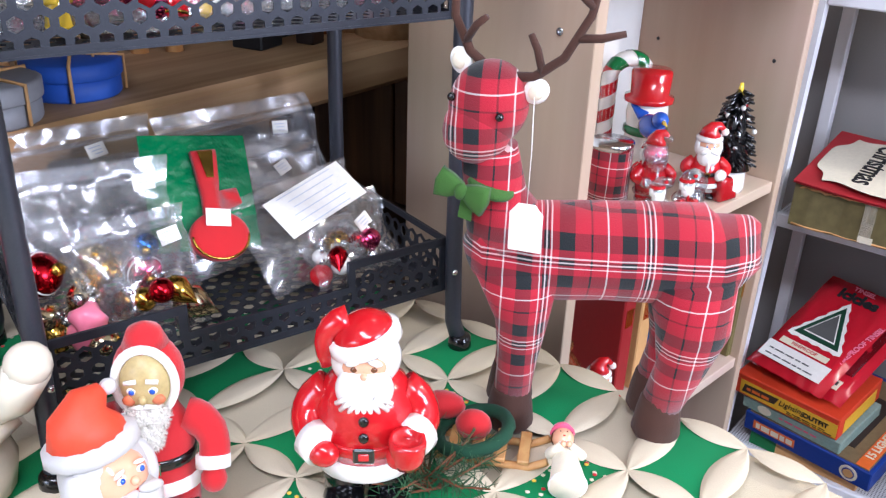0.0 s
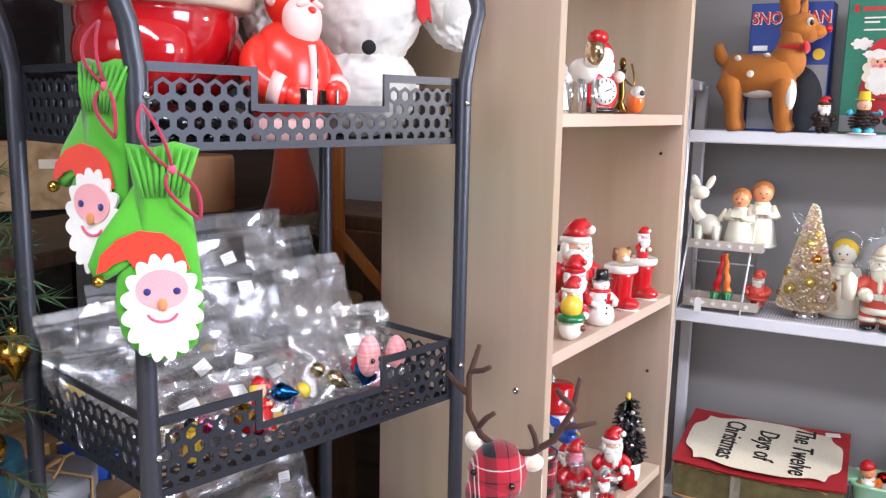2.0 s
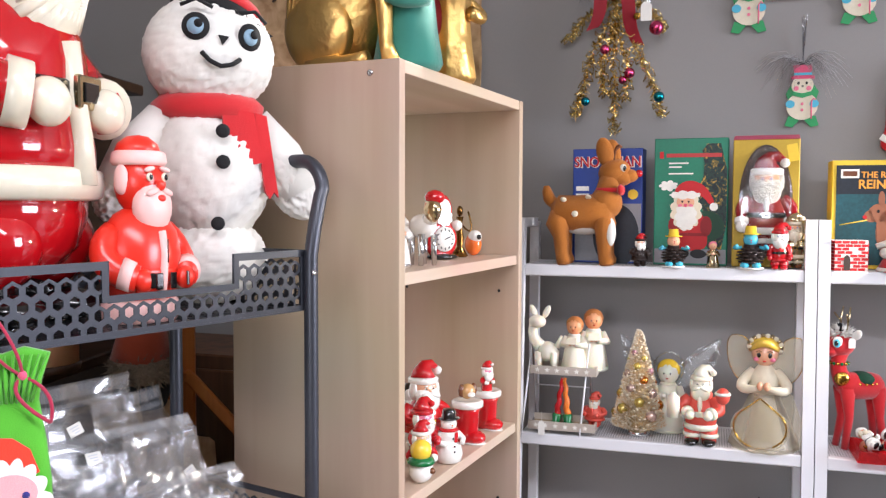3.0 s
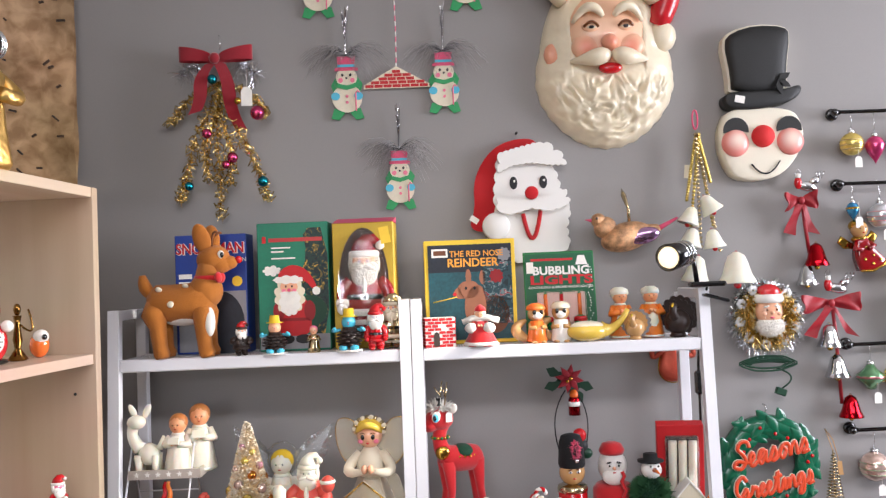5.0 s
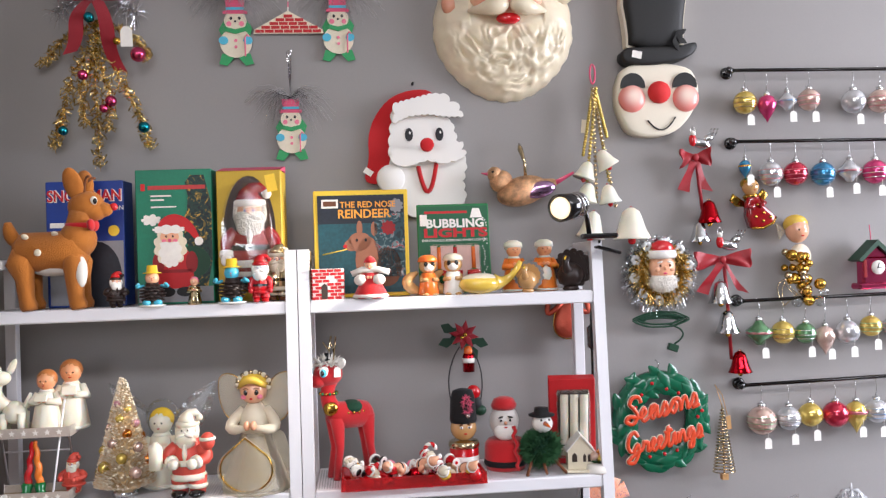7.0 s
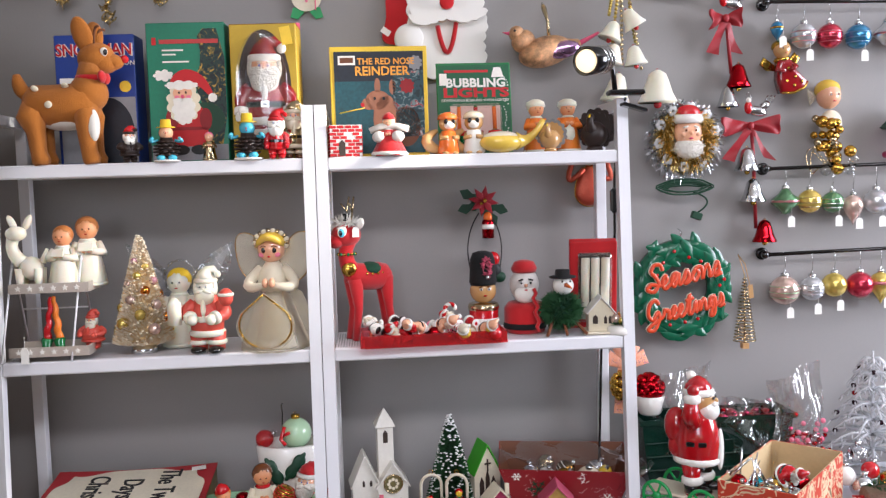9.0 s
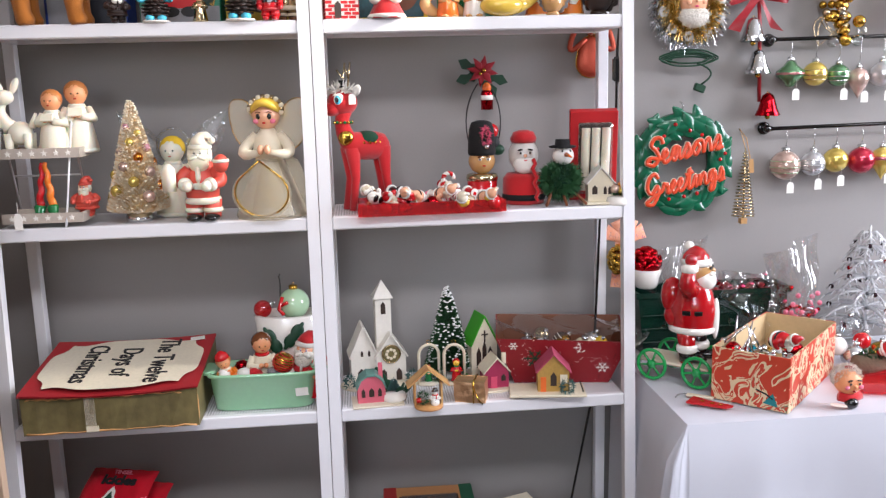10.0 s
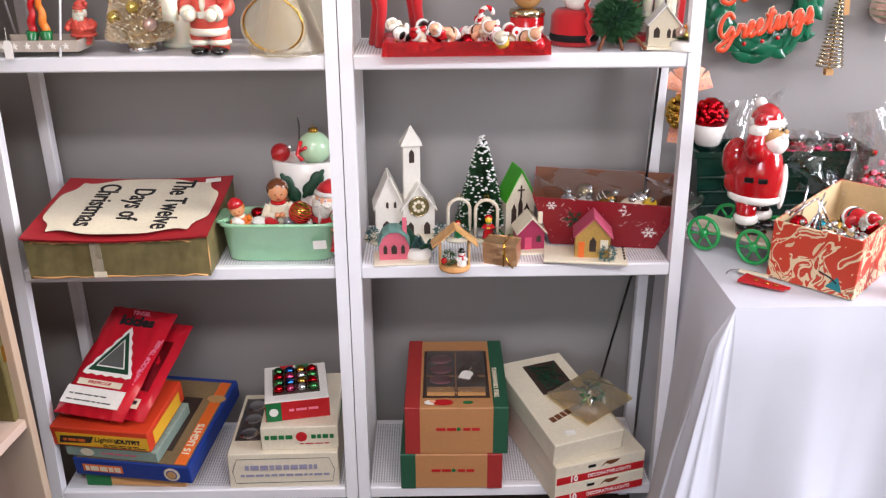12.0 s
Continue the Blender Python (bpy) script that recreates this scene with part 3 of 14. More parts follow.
table = thing("display_table", pose(0, 0, 0), "wooden display table under a quilted holiday skirt", "table")
part("tabletop", Form().plate([(x, y) for x, y in rounded(-0.86, 0.1, -0.62, 0.685, 0.17)], 0.03, "darkwood", Matrix.Translation((0, 0, TABLE_Z - 0.012)) @ FLAT), table)
for x in (-0.74, 0.0):
    for y in (-0.5, 0.58):
        part("leg", Form().lathe([(0.022, 0.025), (0.03, 0.3), (0.026, 0.5), (0.036, TABLE_Z - 0.043)], "darkwood", (x, y, 0), 14), table)
skirt = thing("tree_skirt", pose(0, 0, TABLE_Z), "quilted tree skirt of green and cream cotton petals", "tree skirt")
part("ground_cloth", Form().plate(rounded(-0.88, 0.12, -0.64, 0.705, 0.18), 0.007, "quiltcream", Matrix.Translation((0, 0, -0.004)) @ FLAT), skirt)


def quilt():
    """Squares of plain and printed green, each framed by four folded cream petals."""
    pitch, x0, y0 = 0.066, -0.436, 0.648
    deep = 0.098
    rng = random.Random(4)
    h, hd = pitch / 2, deep / 2
    sq = Form()
    sq.grid(lambda u, v: ((u - 0.5) * pitch, (v - 0.5) * deep, 0.0015 + 0.003 * math.sin(math.pi * u) * math.sin(math.pi * v)), 6, 6, "quiltgreen")
    me_sq = sq.mesh("green_square")
    pr = Form()
    pr.grid(lambda u, v: ((u - 0.5) * pitch, (v - 0.5) * deep, 0.0015 + 0.003 * math.sin(math.pi * u) * math.sin(math.pi * v)), 6, 6, "quiltgreen")
    for _ in range(26):
        x, y = rng.uniform(-0.026, 0.026), rng.uniform(-0.04, 0.04)
        pr.sph((x, y, 0.0042), (0.0022, 0.0022, 0.0006), rng.choice(["f_red", "f_cream", "f_yellow"]), 6, 4)
    me_pr = pr.mesh("printed_square")
    pt = Form()
    n = 10

    def petal(u, v):
        x = (u - 0.5) * pitch * 1.02
        w = 0.013 * math.sin(math.pi * min(max(u, 0.0), 1.0)) ** 0.8
        y = (v - 0.5) * 2 * w
        return (x, y, 0.0035 + 0.004 * math.cos((v - 0.5) * math.pi) * math.sin(math.pi * u) + (0.0008 if 0.05 < v < 0.3 or 0.7 < v < 0.95 else 0))

    pt.grid(petal, n, 8, "quiltcream")
    me_pt = pt.mesh("petal")
    lg = Form()
    lg.grid(lambda u, v: (petal(u, v)[0] * deep / pitch, petal(u, v)[1] * 1.15, petal(u, v)[2]), n, 8, "quiltcream")
    me_long = lg.mesh("petal")
    for i in range(-6, 9):
        for j in range(-9, 1):
            x, y = x0 + i * pitch, y0 + j * deep
            if not (-0.85 < x < 0.09 and -0.62 < y < 0.69):
                continue
            if (i + j) % 2 == 0 and x < 0.06 and (x < -0.07 or y < 0.6):
                part("patch", me_sq if j % 2 == 0 else me_pr, skirt, "green cotton patch" if j % 2 == 0 else "printed green cotton patch", pose(x, y, 0.0035))
            for dx, dy, a in ((0, hd, 0), (h, 0, 90)):
                px, py = x + dx, y + dy
                if px < 0.06 and py < 0.7 and (px < -0.05 or py < 0.57):
                    part("petal", me_pt if a == 0 else me_long, skirt, "", pose(px, py, 0.0035, 0, 0, a + rng.uniform(-3, 3)))


quilt()

# ---- perforated three-tier stand ----
CART = pose(-0.545, 0.28, TABLE_Z + 0.006, 0, 0, math.degrees(math.atan2(0.968, 0.252)))
CW, CD = 0.38, 0.235


def pierced(f, inside, s0, s1, t0, t1, put, pitch=0.0162, hole=0.36, thick=0.0014):
    """Sheet steel with hexagonal holes, over the cells whose middles lie inside."""
    row = pitch * 0.866
    rr, rh = pitch / math.sqrt(3), pitch * hole
    j = 0
    t = t0 + row * 0.55
    while t < t1 - row * 0.3:
        s = s0 + pitch * (0.5 if j % 2 == 0 else 1.0)
        while s < s1 - pitch * 0.25:
            if inside(s, t):
                vs = []
                for r, d in ((rr, 0), (rh, 0), (rh, thick), (rr, thick)):
                    vs += [put(s + r * math.cos(radians(30 + 60 * k)), t + r * math.sin(radians(30 + 60 * k)), d) for k in range(6)]
                fs = []
                for k in range(6):
                    q = (k + 1) % 6
                    fs += [(k, q, 6 + q, 6 + k), (6 + k, 6 + q, 12 + q, 12 + k), (12 + k, 12 + q, 18 + q, 18 + k)]
                f.add(vs, fs, "steel", False)
            s += pitch
        t += row
        j += 1


def tray(root, z0, height, drop):
    """A tray with perforated base and sides; its front is cut down between two wings."""
    base = Form()
    pierced(base, lambda s, t: True, 0.008, CW - 0.008, 0.006, CD - 0.006, lambda s, t, d: (s, t, z0 + d))
    for c, size in (((CW / 2, 0.007, z0), (CW - 0.01, 0.012, 0.002)), ((CW / 2, CD - 0.007, z0), (CW - 0.01, 0.012, 0.002)), ((0.008, CD / 2, z0), (0.012, CD - 0.028, 0.002)), ((CW - 0.008, CD / 2, z0), (0.012, CD - 0.028, 0.002))):
        base.box(c, size, "steel")
    part("tray_base", base, root, "dark grey perforated sheet base")
    n0, n1 = 0.113, 0.267

    def lip(s):
        return height - (drop if n0 < s < n1 else 0)

    for name, span, put, cut in (
        ("tray_front", CW, lambda s, t, d: (s, 0.002 + d, z0 + t), True),
        ("tray_back", CW, lambda s, t, d: (s, CD - 0.002 - d, z0 + t), False),
        ("tray_side", CD, lambda s, t, d: (0.002 + d, s, z0 + t), False),
        ("tray_side", CD, lambda s, t, d: (CW - 0.002 - d, s, z0 + t), False),
    ):
        f = Form()
        top = lip if cut else (lambda s: height)
        pierced(f, lambda s, t: t < top(s) - 0.009 and (not cut or t < top(s + 0.008) - 0.006 and t < top(s - 0.008) - 0.006), 0.006, span - 0.006, 0.0, height, put)

        def strip(sa, sb, ta, tb):
            vs = [put(a, b, d) for d in (-0.0006, 0.002) for a, b in ((sa, ta), (sb, ta), (sb, tb), (sa, tb))]
            f.add(vs, [(0, 1, 2, 3), (7, 6, 5, 4), (0, 4, 5, 1), (1, 5, 6, 2), (2, 6, 7, 3), (3, 7, 4, 0)], "steel", False)

        strip(0.001, span - 0.001, -0.001, 0.006)
        strip(0.001, 0.009, 0.006, height - 0.003)
        strip(span - 0.009, span - 0.001, 0.006, height - 0.003)
        if cut:
            strip(0.001, n0, height - 0.008, height)
            strip(n1, span - 0.001, height - 0.008, height)
            strip(n0 - 0.007, n0, height - drop - 0.006, height - 0.008)
            strip(n1, n1 + 0.007, height - drop - 0.006, height - 0.008)
            strip(n0, n1, height - drop - 0.007, height - drop)
            for s in (n0, n1):
                f.tube([put(s, height - drop, 0.0007), put(s, height, 0.0007)], 0.0014, "steel", 6)
        else:
            strip(0.001, span - 0.001, height - 0.007, height)
        part(name, f, root, "dark grey sheet steel with hexagonal holes")


def stand():
    root = thing("tiered_stand", CART, "dark grey steel three-tier stand with perforated trays and tube handles", "tiered stand")
    for z0, h in ((0.066, 0.058), (0.338, 0.072), (0.636, 0.071)):
        tray(root, z0, h, 0.026 if h < 0.06 else 0.032)
    for x in (-0.004, CW + 0.004):
        out = -1 if x < 0 else 1
        r = 0.0085
        pts = [(x + out * 0.006, -0.012, 0.004), (x + out * 0.002, -0.004, 0.03), (x, -0.003, 0.12), (x, -0.003, 0.70), (x + out * 0.006, -0.004, 0.735), (x + out * 0.018, -0.002, 0.77)]
        for a in range(0, 91, 15):
            pts.append((x + out * 0.022, 0.030 - 0.032 * math.cos(radians(a)), 0.778 + 0.035 * math.sin(radians(a))))
        back = [(p[0], CD - p[1], p[2]) for p in reversed(pts)]
        part("side_frame", Form().tube(pts + back, r, "tube", 14), root, "bent dark grey steel tube with handle")
        for y in (-0.012, CD + 0.012):
            part("foot", Form().lathe([(0.0115, -0.002), (0.0125, 0.004), (0.0115, 0.014), (0.009, 0.016)], "g_black", (x + out * 0.006, y, 0), 14), root, "black plastic foot cap")
        for z in (0.07, 0.36, 0.66):
            for y in (-0.011, CD + 0.011):
                part("bolt", Form().sph((x - out * 0.004, y, z + 0.02), 0.0035, "m_silver", 8, 6), root, "small bolt head")
    return root


stand()


def on_stand(u, v, tier, rz=0.0, lift=0.0):
    return CART @ pose(u, v, (0.068, 0.340, 0.638)[tier] + lift, 0, 0, rz)


# ---- table with the white cloth ----
WHERE = Matrix()
CLOTH_Z = 0.69
side = thing("trestle_table", pose(0, 0, 0), "folding trestle table under a white cloth", "table")
part("tabletop", Form().box((1.56, 1.455, CLOTH_Z - 0.02), (1.58, 0.42, 0.03), "p_grey", bev=0.004), side)
for x in (0.86, 2.26):
    for y in (1.32, 1.6):
        part("leg", Form().cone((x, y, -0.02), (x, y, CLOTH_Z - 0.036), 0.012, 0.012, "tube"), side)


def cloth():
    f = Form()
    x0, x1, y0, y1 = 0.766, 2.36, 1.238, 1.672
    f.grid(lambda u, v: (x0 + (x1 - x0) * u, y0 + (y1 - y0) * v, CLOTH_Z - 0.002 + 0.0012 * noise.noise((u * 9, v * 4, 1))), 60, 16, "linen")

    def drop(path, n):
        def fn(u, v):
            s = u * (len(path) - 1)
            i = min(int(s), len(path) - 2)
            a, b = path[i], path[i + 1]
            x, y, nx, ny, k = (a[q] + (b[q] - a[q]) * (s - i) for q in range(5))
            z = CLOTH_Z - 0.002 - 0.69 * v
            w = v ** 1.1
            s2 = u * 150 + 5 * noise.noise((u * 14, v * 0.8, 9))
            fold = k * w * (math.sin(u * 31) * 0.6 + math.sin(u * 67 + 1.3) * 0.3 + 0.5 * noise.noise((u * 12, v * 1.5, 3)))
            fold += v ** 0.6 * (0.003 * math.sin(s2) * (0.5 + noise.noise((u * 9, 2, 2))) + 0.005 * abs(math.sin(s2 * 0.37 + v)) + 0.002 * noise.noise((u * 60, v * 9, 5)))
            fold = fold / max(1, 8 * abs(nx)) + 0.007 * v ** 0.5 * noise.noise((u * 22, v * 3.2, 7))
            edge = 0.012 * min(1, v * 12)
            out = edge + 0.05 * w + fold
            return (x + nx * out, y + ny * out, z)
        f.grid(fn, n, 22, "linen")

    path = [(x0, y1, -0.3, 0, 0.012), (x0, (y0 + y1) / 2, -0.7, 0, 0.014), (x0, y0 + 0.06, -1.8, 0, 0.014)]
    path += [(x0, y0, -2.4 * math.cos(radians(a)) ** 0.8, -0.9 - 0.5 * math.sin(radians(2 * a)) if a > 20 else -0.02 * a, 0.01) for a in range(0, 90, 15)]
    path += [(x0, y0, 0, -0.9, 0.03)]
    path += [(x0 + (x1 - x0) * i / 12, y0, 0, -0.9, 0.055) for i in range(1, 13)]
    drop(path, 420)
    return f


thing("tablecloth", pose(0, 0, 0), "white cotton tablecloth hanging in soft folds to the floor", "tablecloth", cloth())


# ---- figurines and small shapes ----
def fuzz(f, c, r, count, length, key, seed=1, rot=(0, 0, 0)):
    """Short tufts of pile standing out of an ellipsoid."""
    rng = random.Random(seed)
    r = (r, r, r) if isinstance(r, (int, float)) else r
    m = pose(*c, *rot)
    vs, fs = [], []
    for _ in range(count):
        d = Vector((rng.gauss(0, 1), rng.gauss(0, 1), rng.gauss(0, 1))).normalized()
        p = Vector((d.x * r[0], d.y * r[1], d.z * r[2]))
        n = Vector((d.x / r[0], d.y / r[1], d.z / r[2])).normalized()
        s = n.orthogonal().normalized()
        s = (Matrix.Rotation(rng.uniform(0, 6.28), 3, n) @ s) * length * 0.22
        tip = p + (n + Vector((rng.gauss(0, 0.5), rng.gauss(0, 0.5), rng.gauss(0, 0.5) - 0.2))).normalized() * length * rng.uniform(0.6, 1.2)
        b = len(vs)
        p = p - n * length * 0.2
        vs += [tuple(p + s), tuple(p - s), tuple(tip)]
        fs.append((b, b + 1, b + 2))
    f.add(vs, fs, key, True, m)


def fleece(f, c, r, key, grain=0.009, depth=0.003, rot=(0, 0, 0)):
    """An ellipsoid of curly pile: rounded tufts all over."""
    m = pose(*c, *rot)

    def fn(u, v):
        a, b = 2 * math.pi * u, math.pi * (v - 0.5)
        d = Vector((math.cos(b) * math.cos(a), math.cos(b) * math.sin(a), math.sin(b)))
        p = Vector((d.x * r[0], d.y * r[1], d.z * r[2]))
        k = depth * (1 - 2 * abs(noise.noise(p / grain + Vector(c) * 50))) + depth * 0.5 * noise.noise(p / grain * 2.3)
        return tuple(m @ (p + d * (k - depth * 1.2)))
    f.grid(fn, 90, 60, key)


def face(f, y, z, s, eye="g_blue", brow="beard", mouth="g_deepred", cheeks=None, nose=None, white=True):
    for k in (-1, 1):
        if white:
            f.sph((k * s * 0.36, y, z + s * 0.12), (s * 0.17, s * 0.08, s * 0.12), "g_white", 8, 6)
        f.sph((k * s * 0.36, y - s * 0.07, z + s * 0.12), (s * 0.09, s * 0.05, s * 0.1), eye, 8, 6)
        if brow:
            f.sph((k * s * 0.38, y - s * 0.02, z + s * 0.36), (s * 0.22, s * 0.09, s * 0.07), brow, 8, 6, (0, k * 14, 0))
        if cheeks:
            f.sph((k * s * 0.55, y + s * 0.02, z - s * 0.16), (s * 0.2, s * 0.1, s * 0.17), cheeks, 8, 6)
    if nose:
        f.sph((0, y - s * 0.1, z - s * 0.08), s * 0.15, nose, 8, 6)
    if mouth:
        f.sph((0, y - s * 0.04, z - s * 0.45), (s * 0.17, s * 0.08, s * 0.07), mouth, 8, 6)


def bend(pts, n):
    """A smooth curve from the first point to the last, drawn towards the middle one."""
    a, b, c = (Vector(p) for p in pts)
    return [tuple(a * (1 - t) ** 2 + (b * 2 - (a + c) / 2) * 2 * t * (1 - t) + c * t * t) for t in (i / n for i in range(n + 1))]


def santa(h, coat="g_red", trim="g_white", skin="g_skin", beard="beard", boot="g_black", belt="g_black", arms="front", gold="m_gold", hat=None, eye="g_blue", full=1.0, legs=True, seg=18, head=1.2):
    """A standing gift-bringer figure of height h that faces -y."""
    f = Form()
    f.at = Matrix.Diagonal((h, h, h, 1))
    hat = hat or coat
    w = full
    if legs:
        for k in (-1, 1):
            f.sph((k * 0.1, -0.05, 0.045), (0.085, 0.13, 0.05), boot)
            f.cone((k * 0.1, 0, 0.04), (k * 0.095, 0, 0.24), 0.085, 0.11, boot if legs == "boots" else coat)
            f.lathe([(0.1, 0.1), (0.115, 0.115), (0.115, 0.14), (0.1, 0.155)], trim, (k * 0.098, 0, 0), 12)
        z = 0
    else:
        z = -0.18
        f.lathe([(0.2 * w, 0), (0.25 * w, 0.02), (0.25 * w, 0.1)], coat, seg=seg, squash=0.85)
    f.lathe([(0.2 * w, 0.2 + z), (0.26 * w, 0.23 + z), (0.275 * w, 0.34 + z), (0.25 * w, 0.46), (0.2 * w, 0.56), (0.13, 0.64), (0.08, 0.68)], coat, seg=seg, squash=0.85)
    f.lathe([(0.255 * w, 0.195 + z), (0.29 * w, 0.21 + z), (0.295 * w, 0.245 + z), (0.27 * w, 0.27 + z)], trim, seg=seg, squash=0.87)
    f.lathe([(0.262 * w, 0.37), (0.278 * w, 0.375), (0.272 * w, 0.425), (0.255 * w, 0.43)], belt, seg=seg, squash=0.86)
    f.box((0, -0.238 * w, 0.4), (0.09, 0.02, 0.07), gold, bev=0.008)
    f.box((0, -0.246 * w, 0.4), (0.05, 0.02, 0.035), belt)
    f.sph((0, -0.2 * w, 0.52), (0.03, 0.05, 0.1), trim, 8, 6)
    for k in (-1, 1):
        sh = (k * 0.19 * w, 0, 0.57)
        if arms == "up" or (arms == "wave" and k == 1):
            pts = [sh, (k * 0.3 * w, -0.03, 0.62), (k * 0.29 * w, -0.08, 0.76)]
        elif arms == "down":
            pts = [sh, (k * 0.3 * w, -0.02, 0.46), (k * 0.31 * w, -0.08, 0.33)]
        else:
            pts = [sh, (k * 0.31 * w, -0.06, 0.45), (k * 0.2 * w, -0.25 * w, 0.42)]
        f.tube(bend(pts, 8), [0.07 + 0.02 * math.sin(math.pi * min(1, i / 6)) - 0.002 * i for i in range(9)], coat, 12)
        a, b = Vector(pts[1]), Vector(pts[2])
        d = (b - a).normalized()
        f.cone(tuple(b - d * 0.03), tuple(b + d * 0.02), 0.078, 0.078, trim)
        f.sph(tuple(b + d * 0.06), 0.062, boot if arms == "mitt" else ("g_white" if trim == "g_white" else trim), 10, 8)
    f.at = f.at @ Matrix.Translation((0, 0, 0.66)) @ Matrix.Scale(head, 4) @ Matrix.Translation((0, 0, -0.66))
    f.sph((0, -0.01, 0.745), (0.125, 0.12, 0.13), skin)
    f.sph((0, -0.09, 0.645), (0.125, 0.075, 0.115), beard, 12, 8)
    f.sph((0, -0.075, 0.70), (0.135, 0.07, 0.08), beard, 12, 8)
    for k in (-1, 1):
        f.sph((k * 0.05, -0.135, 0.705), (0.06, 0.03, 0.025), beard, 10, 6, (0, k * 18, 0))
        f.sph((k * 0.115, -0.02, 0.74), (0.035, 0.06, 0.09), beard, 8, 6)
    face(f, -0.118, 0.752, 0.1, eye, beard, None, None, skin)
    f.lathe([(0.12, 0.8), (0.142, 0.812), (0.142, 0.845), (0.12, 0.86)], trim, seg=seg)
    f.tube([(0, 0, 0.84), (0.01, 0.01, 0.9), (0.04, 0.02, 0.95), (0.09, 0.02, 0.965), (0.14, 0.0, 0.93)], [0.125, 0.105, 0.07, 0.045, 0.025], hat, 12)
    f.sph((0.15, -0.005, 0.905), 0.042, trim, 10, 8)
    return f


def snowman(h, body="g_white", hat="g_black", scarf="g_red", nose="g_orange"):
    f = Form()
    f.at = Matrix.Diagonal((h, h, h, 1))
    f.lathe([(0.16, 0), (0.24, 0.03), (0.27, 0.17), (0.23, 0.33), (0.15, 0.4), (0.2, 0.48), (0.19, 0.58), (0.11, 0.66)], body, seg=18)
    f.sph((0, 0, 0.72), (0.155, 0.15, 0.14), body)
    f.lathe([(0.2, 0.82), (0.21, 0.83), (0.13, 0.845), (0.12, 0.98), (0.11, 1.0)], hat, seg=16)
    f.lathe([(0.14, 0.585), (0.185, 0.6), (0.185, 0.64), (0.14, 0.655)], scarf, seg=16)
    f.box((0.06, -0.19, 0.5), (0.07, 0.02, 0.2), scarf, (8, 0, 6), 0.005)
    face(f, -0.14, 0.73, 0.11, "g_black", None, "g_black", None, nose, False)
    for z in (0.25, 0.35, 0.48):
        f.sph((0, -0.255 if z < 0.4 else -0.19, z), 0.022, "g_black", 8, 6)
    for k in (-1, 1):
        f.tube([(k * 0.18, 0, 0.54), (k * 0.28, -0.06, 0.42), (k * 0.17, -0.22, 0.4)], [0.06, 0.055, 0.05], body, 8)
    return f


def boot_mug(h, coat="g_red", trim="g_white"):
    f = Form()
    f.at = Matrix.Diagonal((h, h, h, 1))
    f.lathe([(0.25, 0.02), (0.27, 0.1), (0.26, 0.3), (0.28, 0.7), (0.33, 0.86), (0.3, 0.86)], coat, seg=18)
    f.sph((0, -0.2, 0.14), (0.25, 0.3, 0.16), coat)
    f.sph((0, -0.15, 0.02), (0.27, 0.36, 0.03), trim, 14, 6)
    f.lathe([(0.33, 0.82), (0.38, 0.85), (0.38, 0.97), (0.33, 1.0), (0.28, 0.97)], trim, seg=18)
    return f


def toy_person(h, robe, skin, hair, trim="g_white", apron=None, book=None, cap=None):
    """A small robed figure with a round head."""
    f = Form()
    f.at = Matrix.Diagonal((h, h, h, 1))
    f.lathe([(0.22, 0), (0.235, 0.03), (0.19, 0.3), (0.15, 0.52), (0.13, 0.62), (0.06, 0.68)], robe, seg=16, flute=0.05, flutes=7)
    f.lathe([(0.2, 0.005), (0.245, 0.015), (0.24, 0.05), (0.2, 0.06)], trim, seg=16)
    for k in (-1, 1):
        f.tube([(k * 0.13, 0, 0.6), (k * 0.2, -0.06, 0.47), (k * 0.06, -0.19, 0.5)], [0.065, 0.07, 0.05], robe, 8)
        f.sph((k * 0.035, -0.2, 0.52), 0.04, skin, 8, 6)
    f.sph((0, 0, 0.8), (0.145, 0.14, 0.155), skin)
    f.sph((0, 0.03, 0.83), (0.16, 0.15, 0.155), hair, 12, 8)
    face(f, -0.125, 0.79, 0.12, "g_black", None, "g_red", None, skin, False)
    f.lathe([(0.08, 0.62), (0.12, 0.635), (0.1, 0.67)], trim, seg=12)
    if apron:
        f.sph((0, -0.1, 0.28), (0.13, 0.11, 0.26), apron, 12, 8)
        f.lathe([(0.15, 0.82), (0.185, 0.85), (0.17, 0.93), (0.08, 0.98)], apron, (0, 0.045, 0), 14)
    if book:
        f.box((0.0, -0.225, 0.56), (0.2, 0.03, 0.13), book, (-30, 0, 0), 0.01)
    if cap:
        f.lathe([(0.15, 0.89), (0.165, 0.9), (0.12, 0.99), (0.03, 1.06)], cap, seg=12)
    return f


